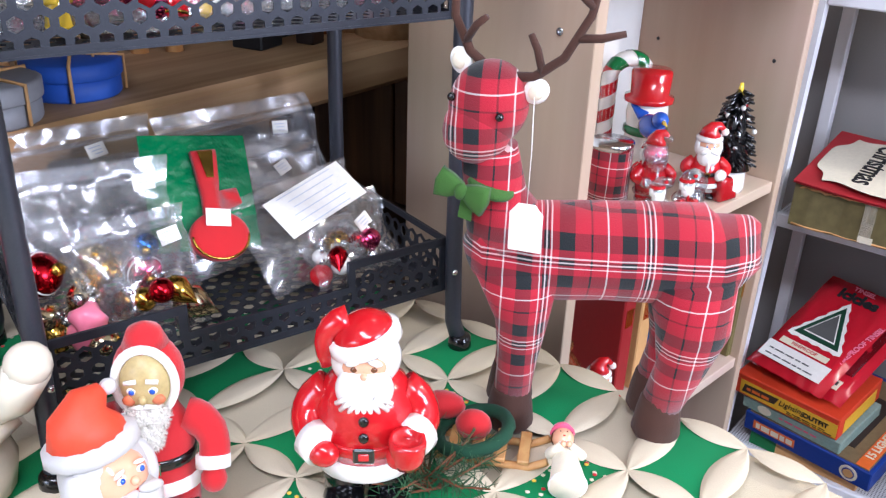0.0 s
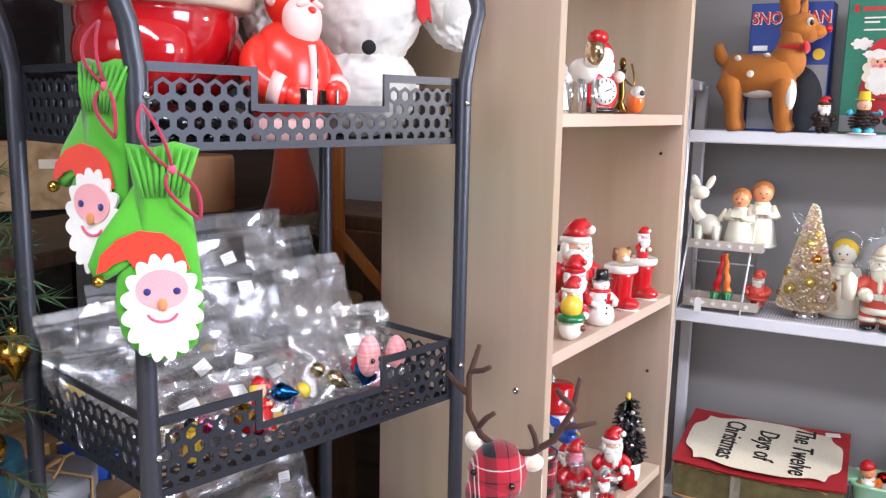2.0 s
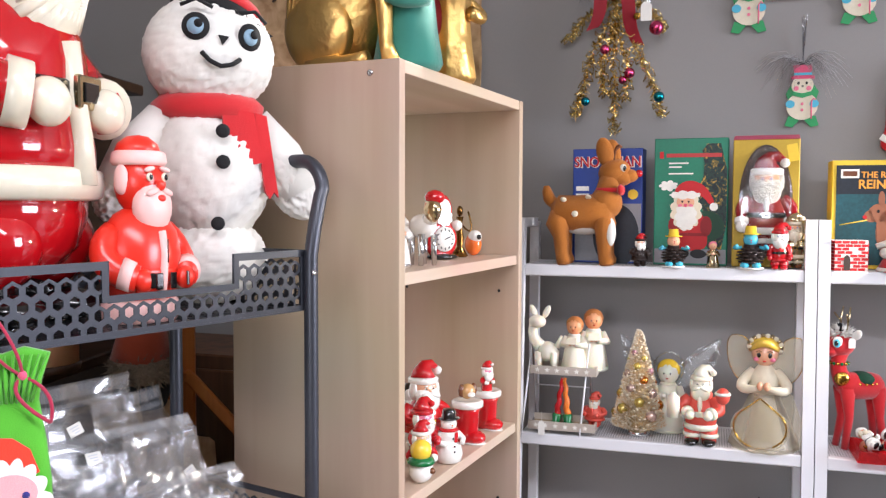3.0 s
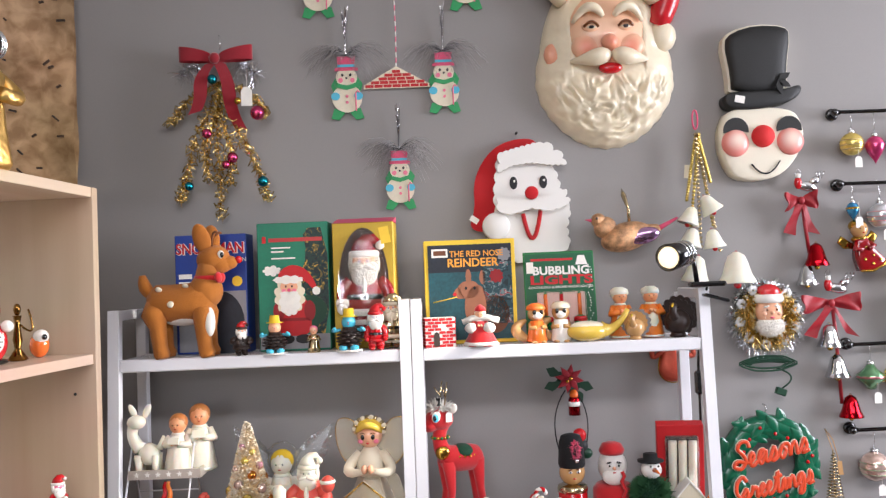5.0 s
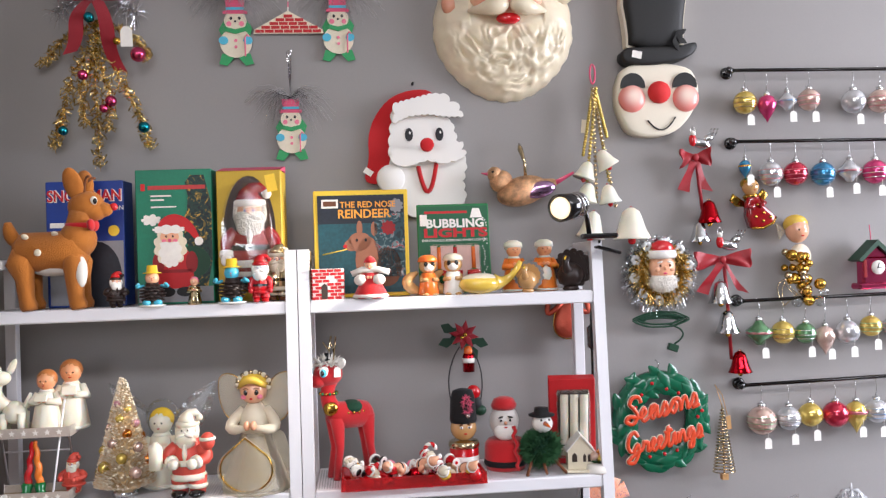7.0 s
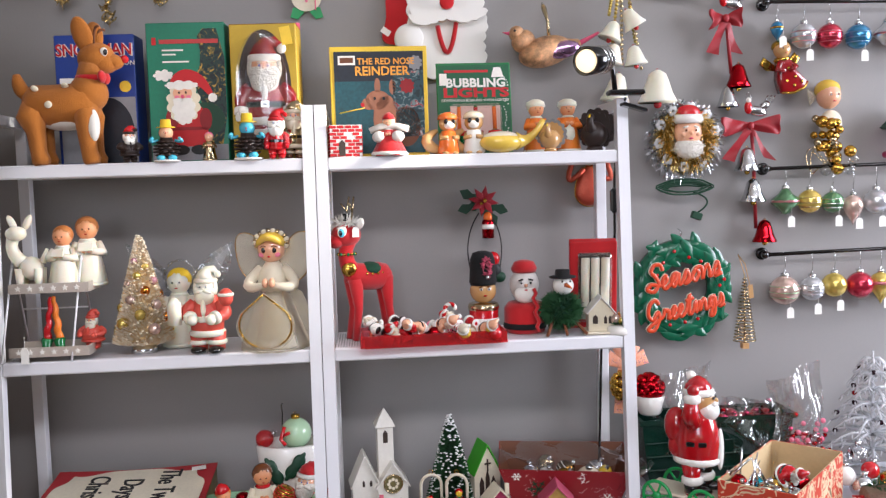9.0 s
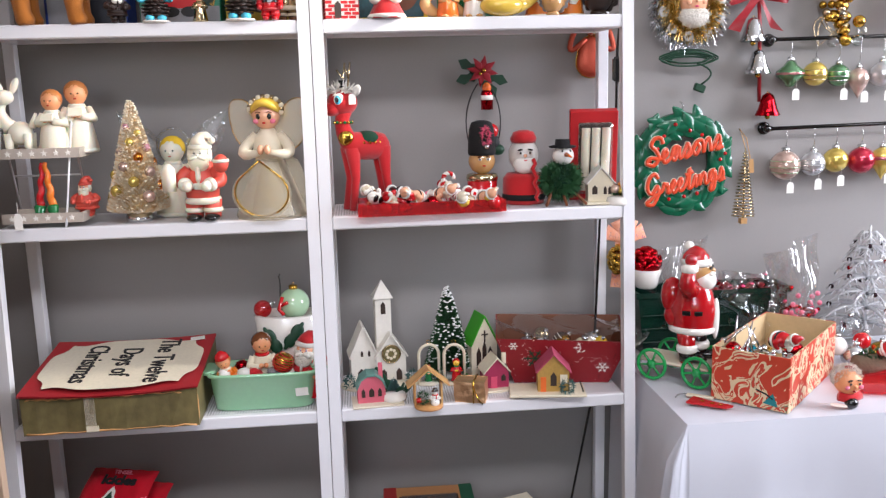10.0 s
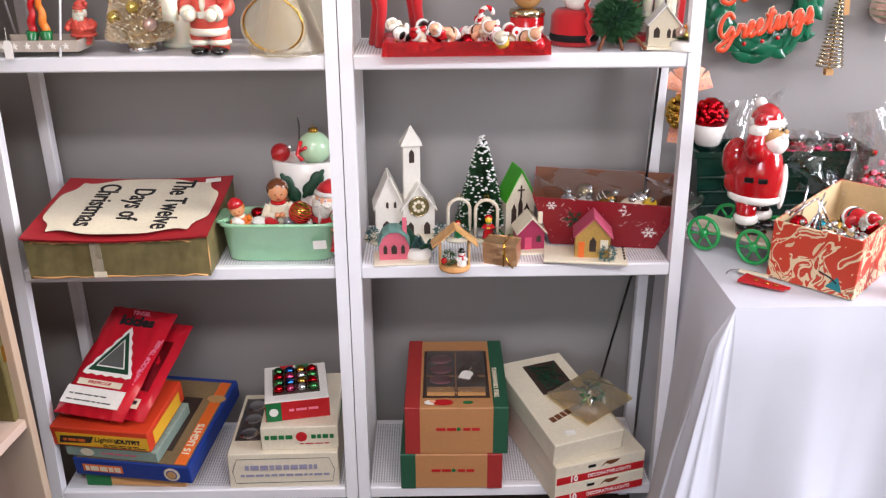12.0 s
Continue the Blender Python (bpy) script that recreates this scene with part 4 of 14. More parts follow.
def bauble(r, key, cap="m_gold", stripe=None, kind="ball"):
    """A blown-glass bauble that hangs from the origin."""
    f = Form()
    if kind == "ball":
        f.sph((0, 0, -r - 0.009), r, key, 18, 12)
        if stripe:
            for z, s in ((0.3, 1), (-0.1, 1), (-0.45, 1)):
                rr = math.sqrt(1 - z * z)
                f.lathe([(r * rr * 0.98, -0.0012), (r * rr * 1.008, -0.0006), (r * rr * 1.008, 0.0006), (r * rr * 0.98, 0.0012)], stripe, (0, 0, -r - 0.009 + z * r), 18)
    elif kind == "drop":
        f.lathe([(0, -2.9 * r - 0.009), (r * 0.2, -2.5 * r - 0.009), (r * 0.75, -1.7 * r - 0.009), (r, -r - 0.009), (r * 0.7, -0.3 * r - 0.009), (r * 0.2, -0.009)], key, seg=18)
        if stripe:
            f.lathe([(r * 0.95, -1.1 * r - 0.009), (r * 1.02, -1.05 * r - 0.009), (r * 1.02, -0.85 * r - 0.009), (r * 0.95, -0.8 * r - 0.009)], stripe, seg=18)
    else:
        f.lathe([(0, -2 * r - 0.009), (r * 0.3, -1.95 * r - 0.009), (r * 0.5, -1.6 * r - 0.009), (r, -1.2 * r - 0.009), (r, -0.8 * r - 0.009), (r * 0.5, -0.4 * r - 0.009), (r * 0.25, -0.009)], key, seg=18, flute=0.03, flutes=9)
        if stripe:
            f.lathe([(r * 0.98, -1.1 * r - 0.009), (r * 1.03, -1.06 * r - 0.009), (r * 1.03, -0.94 * r - 0.009), (r * 0.98, -0.9 * r - 0.009)], stripe, seg=18)
    f.lathe([(r * 0.28, -0.012), (r * 0.28, -0.003), (r * 0.1, -0.002)], cap, seg=10)
    f.tube([(0.002 * math.cos(a), 0, 0.001 + 0.002 * math.sin(a)) for a in (i * math.pi / 4 for i in range(8))], 0.0005, cap, 5, True)
    return f


def price_tag(parent, m, w=0.016, h=0.024, cord=0.02, name="price_tag"):
    f = Form()
    f.plate([(-w / 2, -h), (w / 2, -h), (w / 2, -h * 0.2), (w * 0.25, 0), (-w * 0.25, 0), (-w / 2, -h * 0.2)], 0.0008, "p_white")
    t = part(name, f, parent, "white paper price tag on thread", m)
    part("thread", Form().tube([(0, 0.0004, -h * 0.08), (0.001, 0, cord * 0.5), (0, 0.002, cord)], 0.0004, "p_white", 4), t)
    return t


def zip_bag(m, w, h, d, seed, label="clear plastic zip bag with small ornaments and a price sticker", tagpos=(0.2, 0.7), sticker=True, sag=0.3):
    """A crumpled clear bag that stands on its bottom edge and faces -y."""
    root = thing("zip_bag", m, label, "plastic bag", group="clear zip bags")
    off = seed * 7.13

    def sheet(side):
        def fn(u, v):
            bul = math.sin(math.pi * u) ** 0.6 * math.sin(math.pi * min(v * 1.15, 1.0)) ** 0.6 * d * 0.5
            cr = noise.noise((u * 3.1 + off, v * 3.3, side * 2.0)) * 0.009 + abs(noise.noise((u * 4 + off, v * 3.5, side * 5.0))) * 0.006
            lean = sag * h * 0.35 * v * v * math.sin(off)
            return ((u - 0.5) * w + 0.01 * noise.noise((v * 3, off, 1)), side * bul + cr * (0.4 + v) + lean * 0.5, v * h)
        return fn

    film = Form()
    film.grid(sheet(-1), 20, 20, "bag")
    film.grid(sheet(1), 20, 20, "bag")
    part("film", film, root)
    for v0, v1 in ((0.85, 0.885), (0.91, 0.985)):
        part("zip_strip", Form().grid(lambda u, v: tuple(Vector(sheet(-1)(u, v0 + (v1 - v0) * v)) + Vector((0, -0.0008, 0))), 20, 2, "bagband"), root)
    if sticker:
        p = Vector(sheet(-1)(*tagpos))
        f = Form().box((0, 0, 0), (0.019, 0.0006, 0.014), "p_white")
        for i, q in enumerate((0.0035, 0.0, -0.0035)):
            f.box((0.001 * (i - 1), -0.0005, q), (0.012 - 0.002 * i, 0.0004, 0.0009), "faintblue")
        part("price_sticker", f, root, "white price sticker with faint blue writing", pose(p.x, p.y - 0.0015, p.z, random.Random(seed).uniform(-12, 12), random.Random(seed + 5).uniform(-25, 25), 0))
    return root


M["faintblue"] = paper("faint_blue_ink", 0xC6CCDA)
# ---- on the tiered stand ----
WHERE = CORNER
rng = random.Random(11)
def big_santa():
    f, R, W = Form(), "shinyred", "ivoryplastic"
    for k in (-1, 1):
        f.tube([(k * 0.05, 0, 0.012), (k * 0.05, 0, 0.06)], [0.046, 0.044], "g_black", 18)
        f.sph((k * 0.052, -0.03, 0.02), (0.042, 0.06, 0.02), "g_black", 18, 10)
        f.sph((k * 0.05, -0.004, 0.09), (0.058, 0.074, 0.055), R, 22, 14)
    f.lathe([(0.07, 0.06), (0.096, 0.085), (0.104, 0.12), (0.104, 0.15)], R, seg=32, squash=0.84)
    f.lathe([(0.112, 0.134), (0.123, 0.137), (0.127, 0.15), (0.124, 0.166), (0.114, 0.17)], W, seg=36, squash=0.84)
    f.lathe([(0.116, 0.164), (0.116, 0.19), (0.109, 0.225), (0.105, 0.25), (0.107, 0.28), (0.1, 0.31), (0.08, 0.338), (0.05, 0.355)], R, seg=36, squash=0.84)
    f.lathe([(0.105, 0.234), (0.1095, 0.237), (0.1095, 0.258), (0.105, 0.261)], "g_black", seg=36, squash=0.85)
    f.tube([(0.01, -0.098, 0.15), (0.01, -0.095, 0.2), (0.008, -0.088, 0.25), (0.004, -0.086, 0.3)], [0.017, 0.015, 0.014, 0.013], W, 12)
    f.box((0.02, -0.098, 0.248), (0.046, 0.012, 0.036), "m_champagne", bev=0.002)
    f.box((0.02, -0.1035, 0.248), (0.028, 0.006, 0.021), "g_black", bev=0.001)
    for k in (-1, 1):
        f.tube(bend([(k * 0.078, 0.0, 0.315), (k * 0.126, -0.02, 0.262), (k * 0.07, -0.085, 0.236)], 12), [0.03, 0.032, 0.034, 0.035, 0.035, 0.035, 0.034, 0.034, 0.033, 0.032, 0.031, 0.03, 0.028], R, 18)
        f.tube([(k * 0.09, -0.07, 0.24), (k * 0.072, -0.088, 0.236)], [0.035, 0.034], W, 18)
        f.sph((k * 0.055, -0.1, 0.232), (0.03, 0.022, 0.025), W, 18, 12)
    f.sph((0, -0.004, 0.4), (0.066, 0.06, 0.062), W, 26, 18)
    f.sph((0, -0.03, 0.405), (0.046, 0.036, 0.04), "g_skin", 22, 14)
    f.sph((0, -0.05, 0.345), (0.062, 0.042, 0.062), W, 24, 16)
    for i in range(11):
        q = radians(190 + 16 * i)
        f.tube([(0.03 * math.cos(q), -0.084, 0.355 + 0.02 * math.sin(q)), (0.06 * math.cos(q), -0.062, 0.345 + 0.06 * math.sin(q))], [0.011, 0.006], W, 10)
    face(f, -0.065, 0.408, 0.046, "g_black", W, "g_red", None, "g_skin")
    f.lathe([(0.06, 0.43), (0.068, 0.436), (0.066, 0.456), (0.056, 0.462)], W, seg=28)
    f.tube([(0, 0, 0.45), (0.006, 0, 0.49), (0.03, 0, 0.52), (0.06, 0, 0.51)], [0.057, 0.042, 0.022, 0.01], R, 18)
    f.sph((0.068, 0, 0.505), 0.017, W, 14, 10)
    return f


thing("santa_figure", on_stand(0.1, 0.145, 2, 22) @ Matrix.Diagonal((0.82, 0.82, 0.93, 1)), "large shiny red moulded plastic figure with ivory trim", "figurine", big_santa())
M["frost"] = glossy("pale_pink_frosting", 0xF0C2BC, rough=0.4, coat=0.1)


def seated_figure():
    f, R = Form(), "redplastic"
    f.lathe([(0.05, 0), (0.053, 0.004), (0.054, 0.022), (0.048, 0.026)], "frost", seg=24, squash=0.8)
    f.lathe([(0.048, 0.022), (0.054, 0.05), (0.058, 0.075), (0.052, 0.1), (0.036, 0.118), (0.024, 0.124)], R, seg=24, squash=0.8)
    for k in (-1, 1):
        f.tube(bend([(k * 0.044, 0, 0.1), (k * 0.064, -0.008, 0.07), (k * 0.042, -0.042, 0.05)], 8), [0.014, 0.016, 0.017, 0.017, 0.017, 0.017, 0.016, 0.016, 0.015], R, 14)
        f.tube([(k * 0.056, -0.028, 0.057), (k * 0.047, -0.039, 0.052)], [0.0178, 0.017], "frost", 14)
        f.sph((k * 0.036, -0.046, 0.048), (0.015, 0.011, 0.013), R, 12, 8)
        f.box((k * 0.012, -0.0485, 0.046), (0.01, 0.004, 0.018), "g_black", (0, 0, k * 12), 0.001)
        f.box((k * 0.03, -0.0565, 0.048), (0.007, 0.003, 0.016), "g_black", (0, 0, k * 30), 0.001)
        f.sph((k * 0.0125, -0.034, 0.159), (0.0055, 0.003, 0.005), "g_cream", 10, 8)
        f.sph((k * 0.0125, -0.0365, 0.159), (0.003, 0.002, 0.0035), "g_black", 8, 6)
        f.sph((k * 0.013, -0.034, 0.1675), (0.009, 0.004, 0.003), "frost", 10, 6, (0, k * 12, 0))
        f.sph((k * 0.011, -0.038, 0.143), (0.012, 0.005, 0.004), "frost", 10, 6, (0, k * 16, 0))
        f.sph((k * 0.031, -0.002, 0.156), (0.007, 0.012, 0.017), "frost", 10, 8)
    f.tube([(0, -0.0395, 0.026), (0, -0.0425, 0.05), (0, -0.045, 0.075), (0, -0.04, 0.1)], [0.0055, 0.006, 0.006, 0.006], "frost", 10)
    f.lathe([(0.0535, 0.043), (0.0555, 0.046), (0.0555, 0.057), (0.0545, 0.06)], R, seg=24, squash=0.81)
    f.tube([(0.001, -0.0505, 0.066), (0.001, -0.0505, 0.092)], 0.0009, "g_black", 6)
    f.sph((0, -0.002, 0.152), (0.033, 0.033, 0.036), R, 22, 14)
    f.sph((0, -0.024, 0.126), (0.029, 0.02, 0.03), "frost", 18, 12)
    f.sph((0, -0.04, 0.15), (0.006, 0.006, 0.006), R, 10, 8)
    f.sph((0, -0.0415, 0.136), (0.007, 0.004, 0.004), R, 10, 6)
    f.lathe([(0.033, 0.172), (0.036, 0.176), (0.034, 0.186), (0.03, 0.188)], "frost", seg=22)
    f.lathe([(0.031, 0.184), (0.026, 0.196), (0.014, 0.204), (0.002, 0.206)], R, (0, 0.002, 0), 20)
    return f


thing("santa_figure", on_stand(0.2, 0.07, 2, 4) @ Matrix.Diagonal((0.78, 0.8, 0.94, 1)), "small orange-red moulded plastic figure with pale pink beard", "figurine", seated_figure())
M["irisblue"] = paper("grey_blue_felt", 0x8AA8BE)


def plush_snowman(root):
    HD = Matrix.Translation((0, -0.005, 0.3)) @ pose(0, 0, 0, 0, 7, 0) @ Matrix.Scale(0.84, 4) @ Matrix.Translation((0, 0.005, -0.285))
    f = Form()
    W = "plush_white"
    for c, r in (((0, 0, 0.056), (0.07, 0.062, 0.056)), ((0, 0, 0.165), (0.076, 0.07, 0.095)), ((0, -0.005, 0.3), (0.078, 0.073, 0.072))):
        fleece(f, c, r, W)
    for k in (-1, 1):
        f.tube([(k * 0.05, 0, 0.22), (k * 0.085, -0.005, 0.18), (k * 0.108, -0.015, 0.135)], [0.027, 0.03, 0.028], W, 14)
        fleece(f, (k * 0.096, -0.01, 0.152), (0.031, 0.031, 0.056), W, rot=(0, k * -30, 0))
    part("body", f, root, "white plush body with stubby arms")
    f = Form()
    f.at = Matrix.Translation((0, 0.006, 0.036)) @ Matrix.Diagonal((0.86, 0.9, 0.9, 1))
    f.lathe([(0.062, 0.203), (0.076, 0.21), (0.077, 0.228), (0.064, 0.24)], "f_red", seg=24)
    f.plate([(0.004, 0.22), (0.05, 0.215), (0.06, 0.15), (0.048, 0.148), (0.044, 0.155), (0.036, 0.143), (0.03, 0.152), (0.022, 0.142), (0.012, 0.15)], 0.004, "f_red", pose(0, -0.09, 0, -4, 0, 8))
    f.plate([(0.052, 0.215), (0.07, 0.212), (0.086, 0.105), (0.079, 0.112), (0.073, 0.103), (0.066, 0.112)], 0.004, "f_red", pose(0, -0.082, 0, -2, 0, 12))
    part("scarf", f, root, "red felt scarf with fringed ends")
    for x, z in ((0.0, 0.205), (0.0, 0.17), (-0.004, 0.1)):
        part("button", Form().lathe([(0.008, 0), (0.008, 0.002), (0.003, 0.003)], "f_black", (x, -0.0735 if z > 0.12 else -0.062, z), 14, (90, 0, 0)), root)
    for k in (-1, 1):
        f = Form()
        f.at = HD
        f.lathe([(0.0185, 0), (0.0185, 0.002)], "f_black", (k * 0.036, -0.082, 0.305), 20, (90, 0, k * 24))
        f.lathe([(0.0112, 0.002), (0.0112, 0.0035)], "irisblue", (k * 0.036, -0.082, 0.305), 18, (90, 0, k * 24))
        f.lathe([(0.006, 0.0035), (0.006, 0.005)], "f_black", (k * 0.036 + 0.004, -0.0825, 0.309), 12, (90, 0, k * 24))
        f.tube([(k * 0.058, -0.076, 0.33), (k * 0.04, -0.083, 0.341), (k * 0.018, -0.088, 0.333)], 0.0026, "f_black", 6)
        part("eye", f, root, "black and grey-blue felt eye")
    f = Form()
    f.at = HD
    f.plate([(-0.007, 0.298), (0.007, 0.298), (0, 0.286)], 0.004, "f_black", pose(0, -0.093, 0))
    f.tube([(-0.026, -0.088, 0.272), (-0.015, -0.092, 0.262), (0, -0.094, 0.257), (0.015, -0.092, 0.262), (0.026, -0.088, 0.272)], 0.0032, "f_black", 8)
    part("smile", f, root, "black felt nose and smile")
    f = Form()
    f.at = HD @ Matrix.Translation((0.006, 0, 0.336)) @ pose(0, 0, 0, 0, 14, 0)
    f.lathe([(0.068, 0.0), (0.07, 0.006), (0.05, 0.03), (0.02, 0.036)], "f_black", seg=24)
    for i in range(6):
        f.plate([(-0.018, 0), (0.018, 0), (0.004, -0.02)], 0.003, "f_black", pose(-0.06 + 0.024 * i, -0.066 + 0.0042 * abs(i - 2.5) ** 2, 0.008, 22, 0, -30 + 12 * i))
    f.lathe([(0.058, 0.018), (0.062, 0.024), (0.05, 0.036), (0.04, 0.038)], "f_red", seg=24)
    f.lathe([(0.034, 0.034), (0.022, 0.044), (0.019, 0.056), (0.026, 0.07), (0.022, 0.073)], "f_black", (0.004, 0, 0), 20)
    f.sph((0.022, -0.014, 0.07), (0.026, 0.016, 0.008), "f_black", 12, 6, (0, 18, 0))
    part("hat", f, root, "black felt hat with a red band")


thing("plush_snowman", on_stand(0.34, 0.12, 2, -30), "white plush snowman with red felt scarf and black felt hat", "plush toy")
plush_snowman(bpy.data.objects["plush_snowman"])

M["f_blush"], M["f_capred"], M["f_eye"], M["f_nose"] = felt("blush_felt", 0xEFA9AE), felt("bright_red_felt", 0xE23A20), felt("violet_blue_felt", 0x2C2C78), felt("apricot_felt", 0xD08A58)
M["f_cord"] = felt("crimson_cord", 0xA81F42)
# felt boots that hang from the front post
PX = 0.00047


def px(*pts):
    return [(x * PX, z * PX) for x, z in pts]


def felt_boot(m, label):
    root = thing("felt_boot", m, label, "stocking", group="green felt boots")
    outline = px((0, -122), (-45, -108), (-76, -66), (-86, -10), (-82, 45), (-72, 82), (-88, 70), (-100, 42), (-122, 44), (-132, 72), (-112, 122), (-76, 172), (-46, 222), (-42, 240), (-58, 300), (-8, 292), (30, 304), (76, 290), (60, 240), (54, 200), (66, 120), (74, 40), (76, -40), (62, -92), (34, -116))
    b = Form()
    b.plate(outline, 0.010, "f_lime", pose(0, 0.0, 0), dome=0.007)
    bt = part("boot", b, root, "lime green felt boot with curled toe")
    for i in range(9):
        x = (-40 + i * 12) * PX
        part("gather", Form().tube([(x * 0.7, -0.008, 200 * PX), (x * 0.9, -0.0095, 236 * PX), (x * 1.3, -0.005, 292 * PX)], [0.0012, 0.0022, 0.0012], "f_lime", 6), bt)
    fr = pose(0, -0.0095, 0)
    part("beard", Form().plate([(x * PX, z * PX) for x, z in scallop(0, -12, 62, 92, 16, 15, 160)], 0.003, "f_white", pose(0, -0.0112, 0)), root, "scalloped white felt beard")
    part("face", Form().plate([(x * PX, z * PX) for x, z in circle(0, 26, 48, 38, 24)], 0.002, "f_blush", pose(0, -0.0128, 0)), root, "pale pink felt face")
    part("hat", Form().plate(px((-116, 58), (-108, 92), (-78, 122), (-38, 138), (6, 132), (36, 108), (52, 62), (30, 52), (4, 62), (-18, 52), (-44, 60), (-60, 84), (-84, 76), (-100, 62)), 0.002, "f_capred", pose(0, -0.0094, 0)), root, "orange-red felt cap")
    for k in (-1, 1):
        part("eye", Form().lathe([(7 * PX, 0), (7 * PX, 0.001)], "f_eye", (k * 27 * PX, -0.0128, 22 * PX), 14, (90, 0, 0)), root, "purple-blue felt eye")
    part("nose", Form().sph((0, -0.0138, -4 * PX), (10 * PX, 0.003, 13 * PX), "f_nose", 12, 8), root)
    part("mouth", Form().tube([(x * PX, -0.0118, z * PX) for x, z in circle(0, -12, 30, 26, 8, 205, 335)], 0.0014, "f_rose", 6), root)
    part("bell", Form().sph((-112 * PX, -0.010, 44 * PX), 0.0055, "m_gold", 14, 10), root, "small gold jingle bell")
    cord = Form()
    for k in (-1, 1):
        cord.tube(bend([(0.012, -0.006, 250 * PX), (0.020 + k * 0.012, -0.016, 215 * PX), (0.034, -0.017, 160 * PX)], 10), 0.0018, "f_cord", 6)
        cord.tube(bend([(0.012, -0.006, 250 * PX), (-0.004 + k * 0.009, -0.012, 310 * PX), (-0.012, 0.006, 372 * PX)], 10), 0.0016, "f_cord", 6)
    cord.sph((0.012, -0.008, 252 * PX), 0.0045, "f_rose", 10, 8)
    part("cord", cord, root, "crimson drawstring cord")
    return root


felt_boot(CART @ pose(0.0, -0.026, 0.519, 0, 0, -30) @ Matrix.Scale(0.88, 4), "lime green felt elf boot with appliqued bearded face")
felt_boot(CART @ pose(-0.02, 0.03, 0.583, 0, 4, -74) @ Matrix.Scale(0.88, 4), "lime green felt elf boot with bearded face, turned aside")

# clear bags in the middle and bottom trays, with small ornaments in them
KINDS = ["m_gold", "m_red", "m_pink", "m_silver", "m_blue", "g_red", "g_white", "m_green", "g_pink", "m_champagne", "g_yellow"]


def fill(m, w, count, size, seed, keys=KINDS, spread=0.03, label="small shiny glass ornament in a clear bag"):
    r2 = random.Random(seed)
    for i in range(count):
        r = size * r2.uniform(0.7, 1.2)
        fm = bauble(r, r2.choice(keys), "m_silver", None, r2.choice(["ball", "ball", "drop", "top"]))
        thing("small_ornament", m @ pose(r2.uniform(-0.38, 0.38) * w, r2.uniform(-0.006, 0.006), 2 * r + 0.004 + r2.uniform(0, spread) , r2.uniform(-60, 60), r2.uniform(-60, 60), 0), label, "ornament", fm, group="bagged ornaments")


MID = [(0.085, 0.19, 0.13, 0.10, 6, -18), (0.14, 0.2, 0.12, 0.115, -10, -22), (0.235, 0.205, 0.15, 0.165, 2, -14), (0.325, 0.2, 0.1, 0.145, 12, -16), (0.09, 0.13, 0.14, 0.085, -4, -34), (0.165, 0.14, 0.12, 0.095, 14, -34), (0.27, 0.145, 0.15, 0.13, -8, -30), (0.33, 0.13, 0.09, 0.12, 10, -26), (0.085, 0.075, 0.13, 0.078, 8, -36), (0.15, 0.075, 0.12, 0.09, -12, -40), (0.22, 0.07, 0.11, 0.085, 8, -42), (0.3, 0.07, 0.13, 0.1, -6, -34), (0.085, 0.035, 0.11, 0.07, -8, -30), (0.16, 0.035, 0.1, 0.075, 12, -36)]
for i, (u, v, w, h, turn, lean) in enumerate(MID):
    m = on_stand(u, v, 1, turn, 0.003) @ pose(0, 0, 0, lean, 0, 0)
    zip_bag(m, w * (1.3 if i < 8 else 1.12), h * (1.25 if i < 8 else 1.1), 0.03, i + 1, tagpos=(rng.uniform(0.2, 0.8), rng.uniform(0.55, 0.85)))
    fill(m, w, 4 if i < 8 else 7, 0.0115, i + 50)
M["gingham"] = plaid("pink_gingham", 0.012, 0xF3A9A8, 0xE88A90, 0xF3A9A8, 0xF6E3DE)
for u, s in ((0.292, 0.74), (0.335, 0.62)):
    fm = Form()
    fm.sph((0, 0, 0.035 * s), (0.02 * s, 0.012, 0.033 * s), "gingham", 16, 12)
    fm.sph((-0.006, -0.012, 0.032 * s), (0.003, 0.002, 0.003), "g_black", 8, 6)
    fm.sph((0.006, -0.012, 0.032 * s), (0.003, 0.002, 0.003), "g_black", 8, 6)
    thing("fabric_ornament", on_stand(u, 0.05, 1, 5, 0.03), "pink gingham stuffed fabric ornament in a clear bag", "ornament", fm)
doll = toy_person(0.055, "g_red", "g_skin", "g_yellow", "m_gold", cap="g_red")
thing("small_doll", on_stand(0.135, 0.03, 1, 10, 0.012) @ pose(0, 0, 0, -20, 12, 0), "tiny red and gold robed doll in a clear bag", "figurine", doll)
fm = toy_person(0.04, "g_yellow", "g_yellow", "g_black", "g_yellow")
thing("small_doll", on_stand(0.055, 0.03, 1, 10, 0.01), "tiny yellow doll in a clear bag", "figurine", fm)

